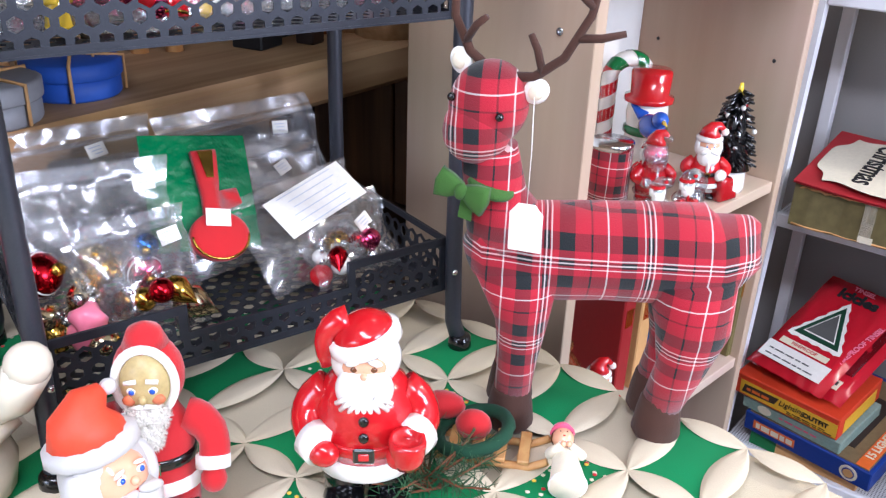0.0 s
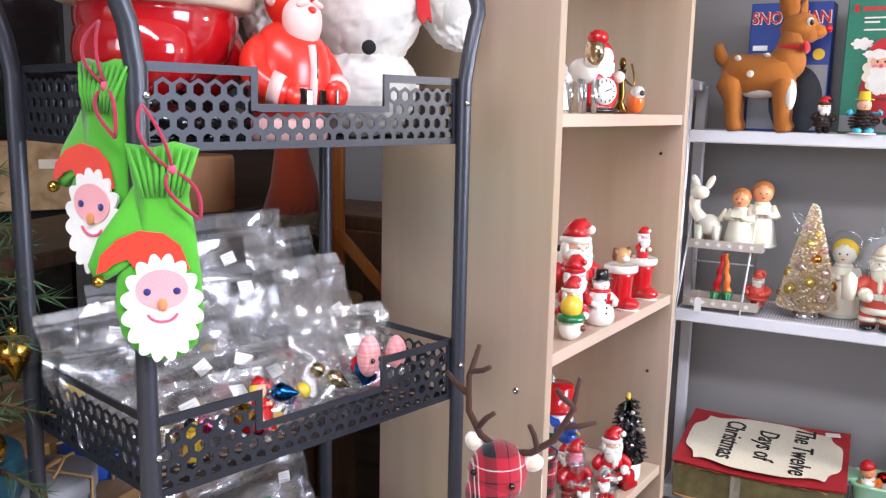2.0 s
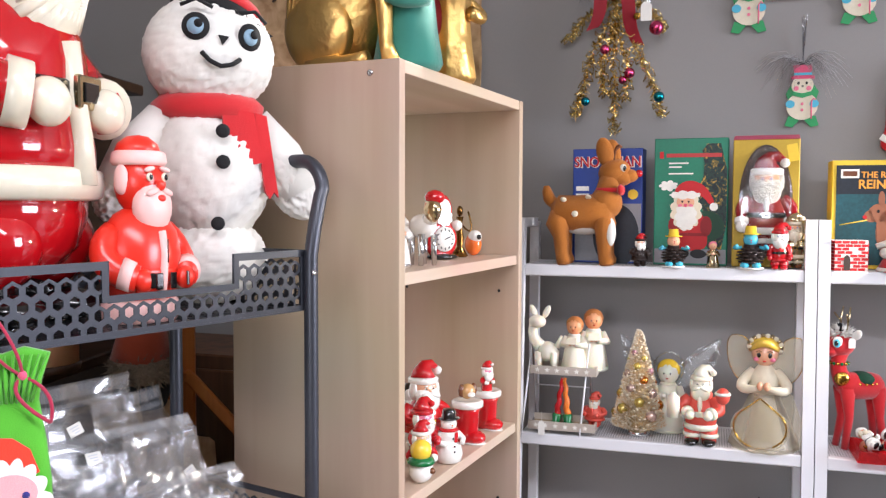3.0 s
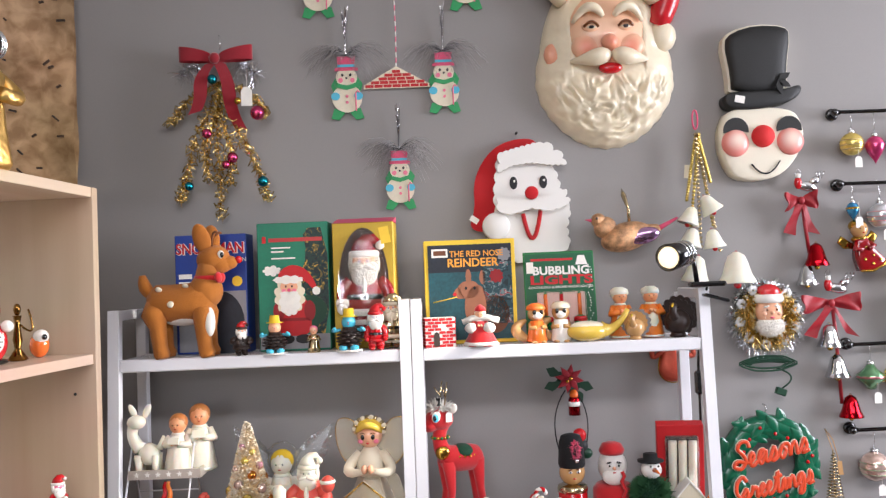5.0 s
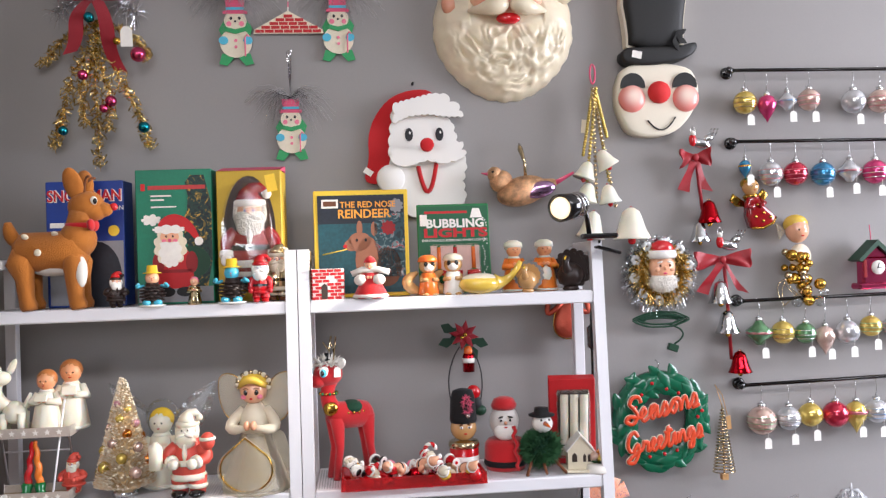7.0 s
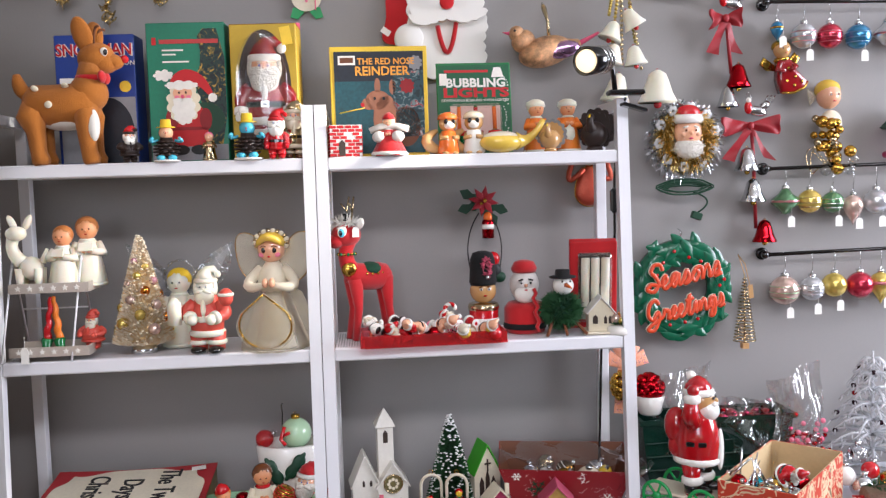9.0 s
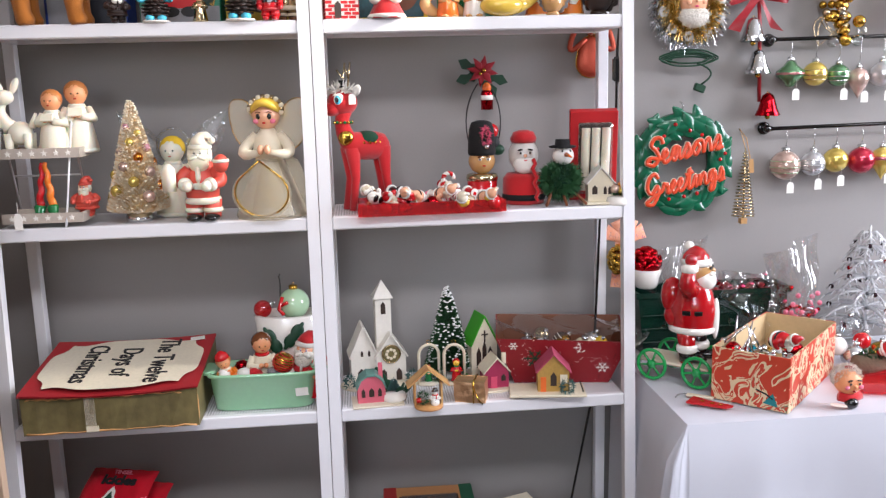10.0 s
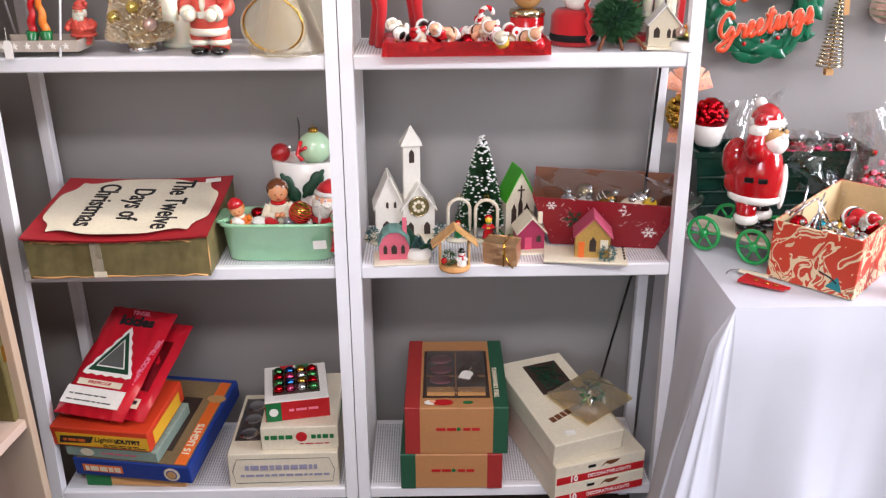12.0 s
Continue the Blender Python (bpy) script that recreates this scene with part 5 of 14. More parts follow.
BOT = [(0.09, 0.19, 0.15, 0.125, 4, -22), (0.13, 0.185, 0.12, 0.10, -8, -26), (0.275, 0.205, 0.16, 0.12, 8, -20), (0.27, 0.16, 0.17, 0.10, 14, -38), (0.072, 0.085, 0.115, 0.12, -6, -22), (0.1, 0.05, 0.09, 0.09, 8, -20), (0.3, 0.09, 0.14, 0.085, 20, -38), (0.315, 0.06, 0.09, 0.07, 10, -30)]
for i, (u, v, w, h, turn, lean) in enumerate(BOT):
    m = on_stand(u, v, 0, turn, 0.003) @ pose(0, 0, 0, lean, 0, 0)
    zip_bag(m, w * 1.2, h * 1.25, 0.04, i + 31, tagpos=(rng.uniform(0.55, 0.85), rng.uniform(0.6, 0.85)))
m = on_stand(0.068, 0.072, 0, -6, 0.004)
for i, (x, z, r, k) in enumerate([(-0.045, 0.016, 0.016, "m_gold"), (-0.015, 0.014, 0.014, "m_champagne"), (-0.03, 0.042, 0.02, "m_red"), (0.012, 0.036, 0.016, "m_gold"), (0.04, 0.018, 0.017, "m_pink"), (0.038, 0.05, 0.013, "m_blue"), (-0.005, 0.062, 0.013, "m_champagne"), (0.015, 0.012, 0.012, "m_bronze")]):
    thing("glass_bauble", m @ pose(x, 0.006 * (i % 3 - 1), z + r + 0.01, 20 * i, 30 * i, 0), "old glass bauble inside a clear plastic bag", "bauble", bauble(r, k, stripe="g_white" if i in (2, 4) else None), group="bagged baubles")
fill(on_stand(0.3, 0.075, 0, 15), 0.12, 8, 0.011, 77)
fill(on_stand(0.07, 0.05, 0, 0), 0.13, 13, 0.0145, 78, ["m_champagne", "m_gold", "g_pink", "m_red", "m_bronze"], 0.04)
# green card with the red felt stocking
M["foilgreen"] = glossy("crinkled_green_foil", 0x0E7040, rough=0.25, coat=0.4, bump=0.8, bscale=50, depth=0.006)
card = thing("gift_card_pack", on_stand(0.172, 0.1, 0, -2, 0.05) @ pose(0, 0, 0, -36, 8, 0), "green foil card pack with a red felt horn-shaped ornament", "gift card")
part("card", Form().box((0, 0, 0.06), (0.105, 0.003, 0.115), "foilgreen", bev=0.001), card, "crinkled green foil card")
st = Form()
st.plate(px((-22, 210), (30, 214), (26, 150), (18, 108), (62, 128), (70, 96), (24, 78), (30, 60), (-14, 60), (-12, 110)), 0.006, "f_red", pose(0.004, -0.008, 0), dome=0.004)
part("stocking", st, card, "red felt ornament")
part("bowl", Form().plate([(x * PX, z * PX) for x, z in circle(12, 28, 62, 52, 28)], 0.007, "f_red", pose(0.004, -0.009, 0), dome=0.005), card, "red felt round end with gold trim")
part("trim", Form().tube([(0.004 + x * PX, -0.011, z * PX) for x, z in circle(12, 28, 58, 48, 24, 180, 360)], 0.0014, "m_gold", 6), card)
part("gold_insert", Form().plate(px((-12, 206), (20, 208), (14, 150), (0, 150)), 0.002, "m_gold", pose(0.004, -0.0135, 0)), card)
part("price_sticker", Form().box((0.008, -0.0155, 0.03), (0.024, 0.0006, 0.017), "p_white", (0, 6, 0)), card)
# white printed leaflet
leaf = thing("printed_leaflet", on_stand(0.285, 0.1, 0, 12, 0.082) @ pose(0, 0, 0.0, -58, -14, 0), "white printed leaflet lying on clear bags", "leaflet")
part("sheet", Form().box((0, 0, 0), (0.098, 0.0012, 0.048), "p_white", bev=0.0004), leaf)
for i in range(6):
    part("line", Form().box((0.004 * (i % 2), -0.0011, 0.02 - 0.008 * i), (0.07 - 0.01 * (i % 3), 0.0005, 0.0007), "faintblue"), leaf)

# ---- on the quilted table ----
def ceramic_santa():
    f = Form()
    for k in (-1, 1):
        f.sph((k * 0.024, -0.012, 0.011), (0.023, 0.034, 0.012), "g_black", 16, 8)
        f.tube([(k * 0.024, 0, 0.008), (k * 0.024, 0, 0.055)], [0.022, 0.024], "g_black", 16)
    f.at = Matrix.Translation((0, 0, 0.034))
    f.lathe([(0.046, 0.014), (0.054, 0.018), (0.055, 0.032), (0.05, 0.036)], "g_white", seg=28, squash=0.86)
    f.lathe([(0.05, 0.034), (0.054, 0.05), (0.055, 0.066), (0.052, 0.088), (0.042, 0.108), (0.024, 0.122)], "g_red", seg=28, squash=0.86)
    f.lathe([(0.0545, 0.046), (0.0565, 0.048), (0.0565, 0.057), (0.0548, 0.059)], "g_red", seg=28, squash=0.87)
    f.box((0, -0.0495, 0.0525), (0.022, 0.004, 0.017), "g_black", bev=0.002)
    f.box((0, -0.051, 0.0525), (0.011, 0.004, 0.008), "g_red", bev=0.001)
    for z, y in ((0.072, -0.0485), (0.088, -0.0455)):
        f.sph((0, y, z), (0.0055, 0.0035, 0.0055), "g_black", 12, 8)
    for k in (-1, 1):
        f.tube(bend([(k * 0.04, 0.0, 0.1), (k * 0.06, -0.008, 0.072), (k * 0.044, -0.042, 0.056)], 10), [0.016, 0.017, 0.018, 0.018, 0.018, 0.018, 0.018, 0.017, 0.017, 0.016, 0.015], "g_red", 16)
    f.tube([(-0.055, -0.03, 0.06), (-0.043, -0.044, 0.057)], [0.0205, 0.0195], "g_white", 16)
    f.sph((-0.04, -0.048, 0.054), (0.016, 0.012, 0.013), "g_red", 14, 10)
    f.tube([(0.058, -0.026, 0.066), (0.05, -0.038, 0.064)], [0.0205, 0.0195], "g_white", 16)
    f.lathe([(0.014, -0.002), (0.018, 0.006), (0.0195, 0.022), (0.018, 0.028), (0.0145, 0.026), (0.012, 0.02)], "g_red", (0.044, -0.054, 0.05), 20)
    f.sph((0.034, -0.058, 0.058), (0.012, 0.01, 0.012), "g_red", 12, 8)
    f.sph((0, 0.0, 0.132), (0.037, 0.033, 0.031), "g_white", 24, 16)
    f.sph((0, -0.018, 0.134), (0.025, 0.018, 0.017), "g_skin", 20, 12)
    for k in (-1, 1):
        f.sph((k * 0.0095, -0.0335, 0.1365), (0.004, 0.002, 0.003), "g_brown", 8, 6)
        f.sph((k * 0.011, -0.033, 0.1435), (0.008, 0.004, 0.0032), "g_white", 10, 6, (0, k * 14, 0))
        f.sph((k * 0.009, -0.036, 0.1235), (0.011, 0.005, 0.0042), "g_white", 10, 6, (0, k * 20, 0))
    f.sph((0, -0.0365, 0.131), (0.0042, 0.004, 0.004), "g_skin", 8, 6)
    f.sph((0, -0.026, 0.112), (0.03, 0.018, 0.026), "g_white", 20, 14)
    for i in range(9):
        a = radians(200 + 17.5 * i)
        f.tube([(0.012 * math.cos(a), -0.043, 0.118 + 0.01 * math.sin(a)), (0.03 * math.cos(a), -0.036, 0.112 + 0.028 * math.sin(a))], [0.0035, 0.0024], "g_white", 8)
    f.at = Matrix.Translation((0, 0, 0.184)) @ pose(0, 0, 0, 0, -16, 0)
    f.lathe([(0.034, -0.006), (0.0385, -0.002), (0.0375, 0.008), (0.032, 0.011)], "g_white", seg=24)
    f.lathe([(0.034, 0.006), (0.029, 0.016), (0.018, 0.024), (0.008, 0.028), (0.001, 0.029)], "g_red", seg=22)
    f.tube(bend([(-0.01, 0, 0.026), (-0.036, -0.004, 0.018), (-0.043, -0.006, -0.012)], 6), [0.013, 0.013, 0.012, 0.011, 0.01, 0.009, 0.008], "g_red", 12)
    return f


sf = thing("santa_figure", pose(-0.346, 0.428, TABLE_Z + 0.006, 0, 0, 42), "glossy red and white ceramic figure with black buttons holding a cup", "figurine", ceramic_santa())
sf.scale = (0.77, 0.79, 0.85)
M["maskface"] = mat("aged_yellow_face", 0xC4AE76, rough=0.4, vary=0.2, scale=40)


def mask_doll():
    f = Form()
    for k in (-1, 1):
        f.tube([(k * 0.02, 0, 0.0), (k * 0.018, 0, 0.05)], [0.014, 0.018], "f_red", 12)
        f.sph((k * 0.02, -0.01, 0.008), (0.015, 0.024, 0.01), "g_black", 12, 8)
        f.tube(bend([(k * 0.028, 0, 0.1), (k * 0.05, -0.006, 0.085), (k * 0.052, -0.022, 0.06)], 8), [0.015, 0.016, 0.016, 0.015, 0.015, 0.014, 0.014, 0.014, 0.013], "f_red", 12)
        f.tube([(k * 0.052, -0.018, 0.068), (k * 0.052, -0.023, 0.058)], 0.0158, "f_white", 12)
        f.sph((k * 0.052, -0.026, 0.048), (0.012, 0.012, 0.013), "f_red", 12, 8)
    f.lathe([(0.034, 0.03), (0.038, 0.036), (0.034, 0.06), (0.034, 0.09), (0.022, 0.112)], "f_red", seg=22, squash=0.8)
    f.lathe([(0.035, 0.03), (0.041, 0.034), (0.04, 0.043), (0.035, 0.046)], "f_white", seg=22, squash=0.82)
    f.lathe([(0.0345, 0.058), (0.0365, 0.06), (0.036, 0.067), (0.0345, 0.069)], "g_black", seg=22, squash=0.82)
    f.box((0, -0.031, 0.064), (0.016, 0.004, 0.013), "m_silver", bev=0.001)
    f.sph((0, 0.006, 0.139), (0.031, 0.026, 0.037), "f_red", 22, 14)
    f.lathe([(0.02, 0.168), (0.014, 0.182), (0.003, 0.188)], "f_red", (0, 0.006, 0), 16)
    f.sph((0, -0.008, 0.14), (0.022, 0.02, 0.029), "maskface", 22, 16)
    f.tube([(0.025 * math.cos(a), -0.012, 0.14 + 0.032 * math.sin(a)) for a in (i * math.pi / 14 for i in range(28))], 0.0042, "f_white", 8, True)
    for k in (-1, 1):
        f.sph((k * 0.0085, -0.0255, 0.141), (0.0048, 0.0025, 0.0035), "g_white", 10, 8)
        f.sph((k * 0.0085, -0.0275, 0.141), (0.0026, 0.0014, 0.0028), "g_blue", 8, 6)
        f.tube([(k * 0.004, -0.0275, 0.151), (k * 0.014, -0.0255, 0.149)], 0.0022, "g_white", 6)
        f.sph((k * 0.012, -0.0235, 0.131), (0.0062, 0.0035, 0.005), "cheekorange", 10, 8)
        f.tube([(0, -0.0285, 0.1275), (k * 0.012, -0.0255, 0.1245)], [0.0028, 0.0014], "g_white", 6)
    f.sph((0, -0.0285, 0.1335), (0.0038, 0.004, 0.0042), "maskface", 8, 6)
    for c, r in (((0, -0.02, 0.112), (0.019, 0.012, 0.016)), ((0, -0.026, 0.098), (0.014, 0.009, 0.017))):
        f.sph(c, r, "beard", 16, 12)
        fuzz(f, c, r, 700, 0.004, "beard", 5)
    return f


M["cheekorange"] = mat("faded_orange_cheek", 0xC97048, rough=0.5)
thing("cloth_santa_doll", pose(-0.455, 0.314, TABLE_Z + 0.006, 0, 0, 48), "red felt doll with a yellowed mask face and white beard", "doll", mask_doll())
bpy.data.objects["cloth_santa_doll"].scale = (0.88, 0.88, 0.92)


M["rubbercap"] = mat("soft_orange_red_rubber", 0xE24A2C, rough=0.55, vary=0.1, scale=30)
M["rubberpale"] = mat("soft_pale_rubber", 0xC9C6C4, rough=0.55, vary=0.05, scale=30)


def rubber_head():
    f = Form()
    f.lathe([(0.03, 0), (0.04, 0.03), (0.042, 0.06), (0.03, 0.08)], "rubbercap", seg=18)
    f.sph((0, 0, 0.108), (0.043, 0.041, 0.046), "rubberpale", 18, 12)
    f.sph((0, -0.018, 0.108), (0.031, 0.028, 0.034), "g_skin", 18, 12)
    face(f, -0.044, 0.112, 0.032, "g_blue", "g_white", "g_red", None, "g_skin")
    f.sph((0, -0.03, 0.078), (0.034, 0.022, 0.03), "rubberpale", 14, 10)
    for k in (-1, 1):
        f.sph((k * 0.014, -0.047, 0.094), (0.015, 0.007, 0.006), "rubberpale", 10, 6, (0, k * 18, 0))
        f.sph((k * 0.036, -0.008, 0.1), (0.014, 0.02, 0.032), "rubberpale", 10, 8)
    f.lathe([(0.038, 0.132), (0.046, 0.138), (0.045, 0.15), (0.036, 0.155)], "rubberpale", (0, 0.004, 0), 18)
    f.tube([(0, 0.004, 0.145), (0.002, 0.006, 0.17), (0.012, 0.004, 0.186), (0.026, 0, 0.19)], [0.041, 0.033, 0.019, 0.008], "rubbercap", 16)
    f.sph((0.033, 0, 0.189), 0.0085, "rubberpale")
    return f


thing("santa_head_toy", pose(-0.42, 0.266, TABLE_Z + 0.005, 0, 0, 100) @ pose(0, 0, 0, -14, 0, 0), "soft rubber head of a bearded figure in a red cap", "figurine", rubber_head())
bpy.data.objects["santa_head_toy"].scale = (0.76, 0.76, 0.74)
f = snowman(0.205, "ivoryplastic", "g_black", "g_red")
f.at = Matrix.Identity(4)
f.tube([(0.04, -0.01, 0.1), (0.072, -0.03, 0.125), (0.09, -0.04, 0.162)], [0.016, 0.018, 0.021], "ivoryplastic", 14)
f.sph((0.091, -0.041, 0.166), 0.021, "ivoryplastic")
thing("snowman_figure", pose(-0.58, 0.215, TABLE_Z + 0.006, 0, 0, 55) @ Matrix.Scale(0.8, 4), "ivory plastic snowman with a black top hat and raised arm", "figurine", f)
f = santa(0.345, "f_red", "plush_white", "g_skin", "beard", "g_black", "g_black", "down", "m_gold", full=0.9)
thing("cloth_santa_doll", pose(-0.752, 0.162, TABLE_Z + 0.006, 0, 0, 45), "tall red felt doll with white fur trim and bare mitts", "doll", f)

# plaid reindeer
DEER = pose(-0.267, 0.648, TABLE_Z + 0.006, 0, 0, 36) @ Matrix.Scale(1.05, 4)


def plaid_reindeer():
    root = thing("plush_reindeer", DEER, "red tartan stuffed reindeer with wire antlers and green bow", "stuffed toy")
    f = Form()
    f.tube([(-0.118, 0, 0.15), (-0.106, 0, 0.155), (-0.068, 0, 0.158), (-0.01, 0, 0.162), (0.045, 0, 0.163), (0.078, 0, 0.167), (0.094, 0, 0.178), (0.104, 0, 0.196)], [0.016, 0.034, 0.041, 0.0405, 0.0415, 0.04, 0.028, 0.006], "plaid", 24)
    f.tube([(-0.086, 0, 0.17), (-0.1, -0.002, 0.205), (-0.107, -0.004, 0.245)], [0.036, 0.025, 0.022], "plaid", 20)
    TURN = Matrix.Translation((-0.112, -0.006, 0.272)) @ pose(0, 0, 0, 0, 13, -24)
    H = TURN @ Matrix.Scale(0.84, 4)  # head, turned to its left; faces local -y
    f.at = H
    f.sph((0, 0.004, 0.008), (0.036, 0.037, 0.04), "plaid", 24, 18, (-12, 0, 0))
    f.sph((0, -0.007, -0.014), (0.031, 0.033, 0.031), "plaid", 22, 16, (20, 0, 0))
    part("body", f, root, "red tartan cotton body and head")
    for x, x1, x2, r in ((-0.078, -0.072, -0.076, (0.036, 0.022, 0.0165, 0.0155)), (0.06, 0.066, 0.05, (0.036, 0.03, 0.02, 0.0165))):
        for k in (-1, 1):
            y = k * 0.019
            leg = Form().tube([(x, k * 0.014, 0.15), (x1, y, 0.105), (x1 * 0.7 + x2 * 0.3, y, 0.066), (x2, y, 0.028)], r, "plaid", 18)
            lg = part("leg", leg, root)
            part("hoof", Form().lathe([(0.018, 0), (0.021, 0.005), (0.019, 0.022), (0.0165, 0.036), (0.0155, 0.039)], "f_hoof", (x2, y, 0), 18), lg, "dark brown felt hoof")
    for k in (-1, 1):
        e = Form()
        e.at = H
        e.sph((k * 0.038, 0.008, 0.034), (0.011, 0.005, 0.013), "f_white", 14, 10, (0, k * 40, 0))
        e.sph((k * 0.039, 0.0045, 0.034), (0.007, 0.003, 0.008), "f_cream", 10, 8, (0, k * 40, 0))
        part("ear", e, root, "white felt ear")
        ey = Form()
        ey.at = H
        ey.sph((k * 0.024, -0.0255, 0.012), 0.004, "g_black", 10, 8)
        part("eye", ey, root, "black bead eye")
        a = Form()
        a.at = TURN @ Matrix.Scale(0.9, 4)
        b = lambda y, x, z: (k * x, 0.008 + y, 0.034 + z)
        a.tube([b(0, 0.008, 0), b(0, 0.03, 0.008), b(-0.002, 0.05, 0.032), b(0.0, 0.06, 0.07), b(0.004, 0.058, 0.108)], [0.0042, 0.0042, 0.0038, 0.0034, 0.0026], "f_hoof", 10)
        a.tube([b(-0.001, 0.036, 0.014), b(-0.006, 0.028, 0.032), b(-0.008, 0.02, 0.042)], [0.0036, 0.0034, 0.0028], "f_hoof", 8)
        a.tube([b(-0.001, 0.056, 0.05), b(0.004, 0.072, 0.055), b(0.008, 0.088, 0.064)], [0.0036, 0.0034, 0.0026], "f_hoof", 8)
        a.tube([b(0.0, 0.06, 0.076), b(-0.006, 0.046, 0.084), b(-0.01, 0.038, 0.092)], [0.0034, 0.0032, 0.0026], "f_hoof", 8)
        part("antler", a, root, "brown chenille-wrapped wire antler")
    bow = Form()
    bow.at = Matrix.Translation((-0.124, -0.03, 0.219)) @ pose(0, 0, 0, 0, 16, -20) @ Matrix.Scale(0.68, 4)
    for k in (-1, 1):
        bow.plate([(0, -0.006), (k * 0.014, -0.015), (k * 0.03, -0.018), (k * 0.033, 0.0), (k * 0.029, 0.017), (k * 0.014, 0.013), (0, 0.006)][::k], 0.007, "f_green", pose(0, -0.004, 0, 0, 0, k * -10), 0.006)
    bow.plate([(-0.004, 0), (0.01, 0), (0.016, -0.028), (0.0, -0.03)], 0.003, "f_green", pose(0.004, -0.002, -0.004))
    bow.sph((0, -0.009, 0), (0.008, 0.006, 0.01), "f_green", 10, 8)
    bow.lathe([(0.026, -0.004), (0.028, 0), (0.026, 0.005)], "f_green", (0.022, 0.026, 0.004), 20)
    part("bow", bow, root, "moss green felt bow")
    price_tag(root, pose(-0.077, -0.056, 0.22, 4, 0, -14), 0.025, 0.039, 0.08, "swing_tag")
    return root


M["f_green"] = felt("moss_green_felt", 0x38601F, sheen=0.1)
M["f_hoof"] = felt("dark_brown_felt", 0x45281C, sheen=0.1)
plaid_reindeer()
# sprigs, small sledge and the knee-hugger doll
sp = Form()
rs = random.Random(3)
for i in range(16):
    a = rs.uniform(0, 6.28)
    p0 = Vector((rs.uniform(-0.01, 0.01), rs.uniform(-0.01, 0.01), 0.006))
    p1 = p0 + Vector((math.cos(a) * 0.05, math.sin(a) * 0.05, rs.uniform(0.008, 0.04)))
    sp.tube([p0, p1], [0.0014, 0.0008], "f_brown", 5)
    for j in range(34):
        q = p0.lerp(p1, 0.1 + 0.9 * j / 34)
        d = Vector((rs.gauss(0, 1), rs.gauss(0, 1), rs.gauss(0, 1))).normalized() * 0.014 + (p1 - p0) * 0.1
        sp.tube([q, q + d], [0.0006, 0.0002], "spray", 3, caps=False)
thing("pine_sprig", pose(-0.312, 0.468, TABLE_Z + 0.007), "bundle of stiff dark green artificial pine sprigs", "pine sprig", sp)
sl = thing("wooden_sledge", pose(-0.3, 0.538, TABLE_Z + 0.008, 0, 0, 30), "small wooden sledge ornament with a green wreath and red ribbon", "ornament")
for k in (-1, 1):
    part("runner", Form().tube([(-0.05, k * 0.016, 0.004), (0.03, k * 0.016, 0.004), (0.045, k * 0.016, 0.012)], 0.0035, "cork", 8), sl)
for i in range(4):
    part("slat", Form().box((-0.035 + 0.02 * i, 0, 0.011), (0.01, 0.042, 0.004), "cork", bev=0.0008), sl)
wr = Form()
wr.tube([(-0.02 + 0.03 * math.cos(a), 0.03 * math.sin(a), 0.022 + 0.008 * math.cos(a)) for a in (i * math.pi / 12 for i in range(24))], 0.006, "f_darkgreen", 8, True)
part("wreath", wr, sl, "dark green felt ring")
rb = Form()
rb.sph((-0.05, 0.02, 0.03), (0.02, 0.014, 0.012), "f_red", 12, 8)
rb.sph((-0.02, 0.0, 0.028), (0.016, 0.012, 0.014), "f_red", 12, 8)
part("ribbon", rb, sl, "red felt ribbon")
f = toy_person(0.066, "f_cream", "g_skin", "g_brown", "f_white", cap="f_rose")
thing("elf_doll", pose(-0.222, 0.53, TABLE_Z + 0.022, 0, 0, 38) @ pose(0, 0, 0, -82, 0, 0), "small lying elf doll with a smiling face and striped cap", "doll", f)


# ---- in the bookcase ----
WHERE = Matrix()
def small_santa_mug(h):
    return santa(h, "g_red", "g_white", "g_skin", "g_white", "g_red", "g_red", "front", "g_yellow", full=0.95, eye="g_black", head=1.3)


def place(level, u, d, rz, name, label, cat, form):
    return thing(name, on_case(u, d, level, rz), label, cat, form)


FACE = -35  # the way most figures on these shelves are turned
place(0, 0.105, 0.07, FACE, "angel_figure", "white glazed angel with grey wings", "figurine", toy_person(0.10, "g_white", "g_skin", "g_white", "m_silver"))
place(0, 0.155, 0.11, FACE, "horse_figure", "white porcelain horse rider figurine", "figurine", toy_person(0.125, "g_white", "g_white", "g_cream", "g_white", cap="g_red"))
fb = Form()
for k in (-1, 1):
    for y in (-0.015, 0.015):
        fb.cone((k * 0.012, y, 0), (k * 0.012, y, 0.05), 0.004, 0.006, "m_silver", 8)
fb.sph((0, 0, 0.062), (0.02, 0.03, 0.02), "g_white")
fb.sph((0, -0.03, 0.088), (0.013, 0.018, 0.02), "m_champagne")
fb.tube([(0, -0.02, 0.07), (0, -0.028, 0.085)], [0.012, 0.011], "g_white")
fb.sph((0.004, -0.03, 0.108), (0.016, 0.016, 0.012), "g_red")
place(0, 0.15, 0.05, FACE, "horse_figure", "silvered white horse figurine with a red plume", "figurine", fb)
fc = Form()
fc.plate([(x, z) for x, z in circle(0, 0.035, 0.032, 0.035, 24)], 0.02, "g_red", dome=0.004)
fc.plate([(x, z) for x, z in circle(0, 0.085, 0.021, 0.03, 24)], 0.018, "g_red", dome=0.004)
fc.plate([(x, z) for x, z in circle(0, 0.088, 0.014, 0.018, 20)], 0.004, "g_skin", pose(0, -0.006, 0))
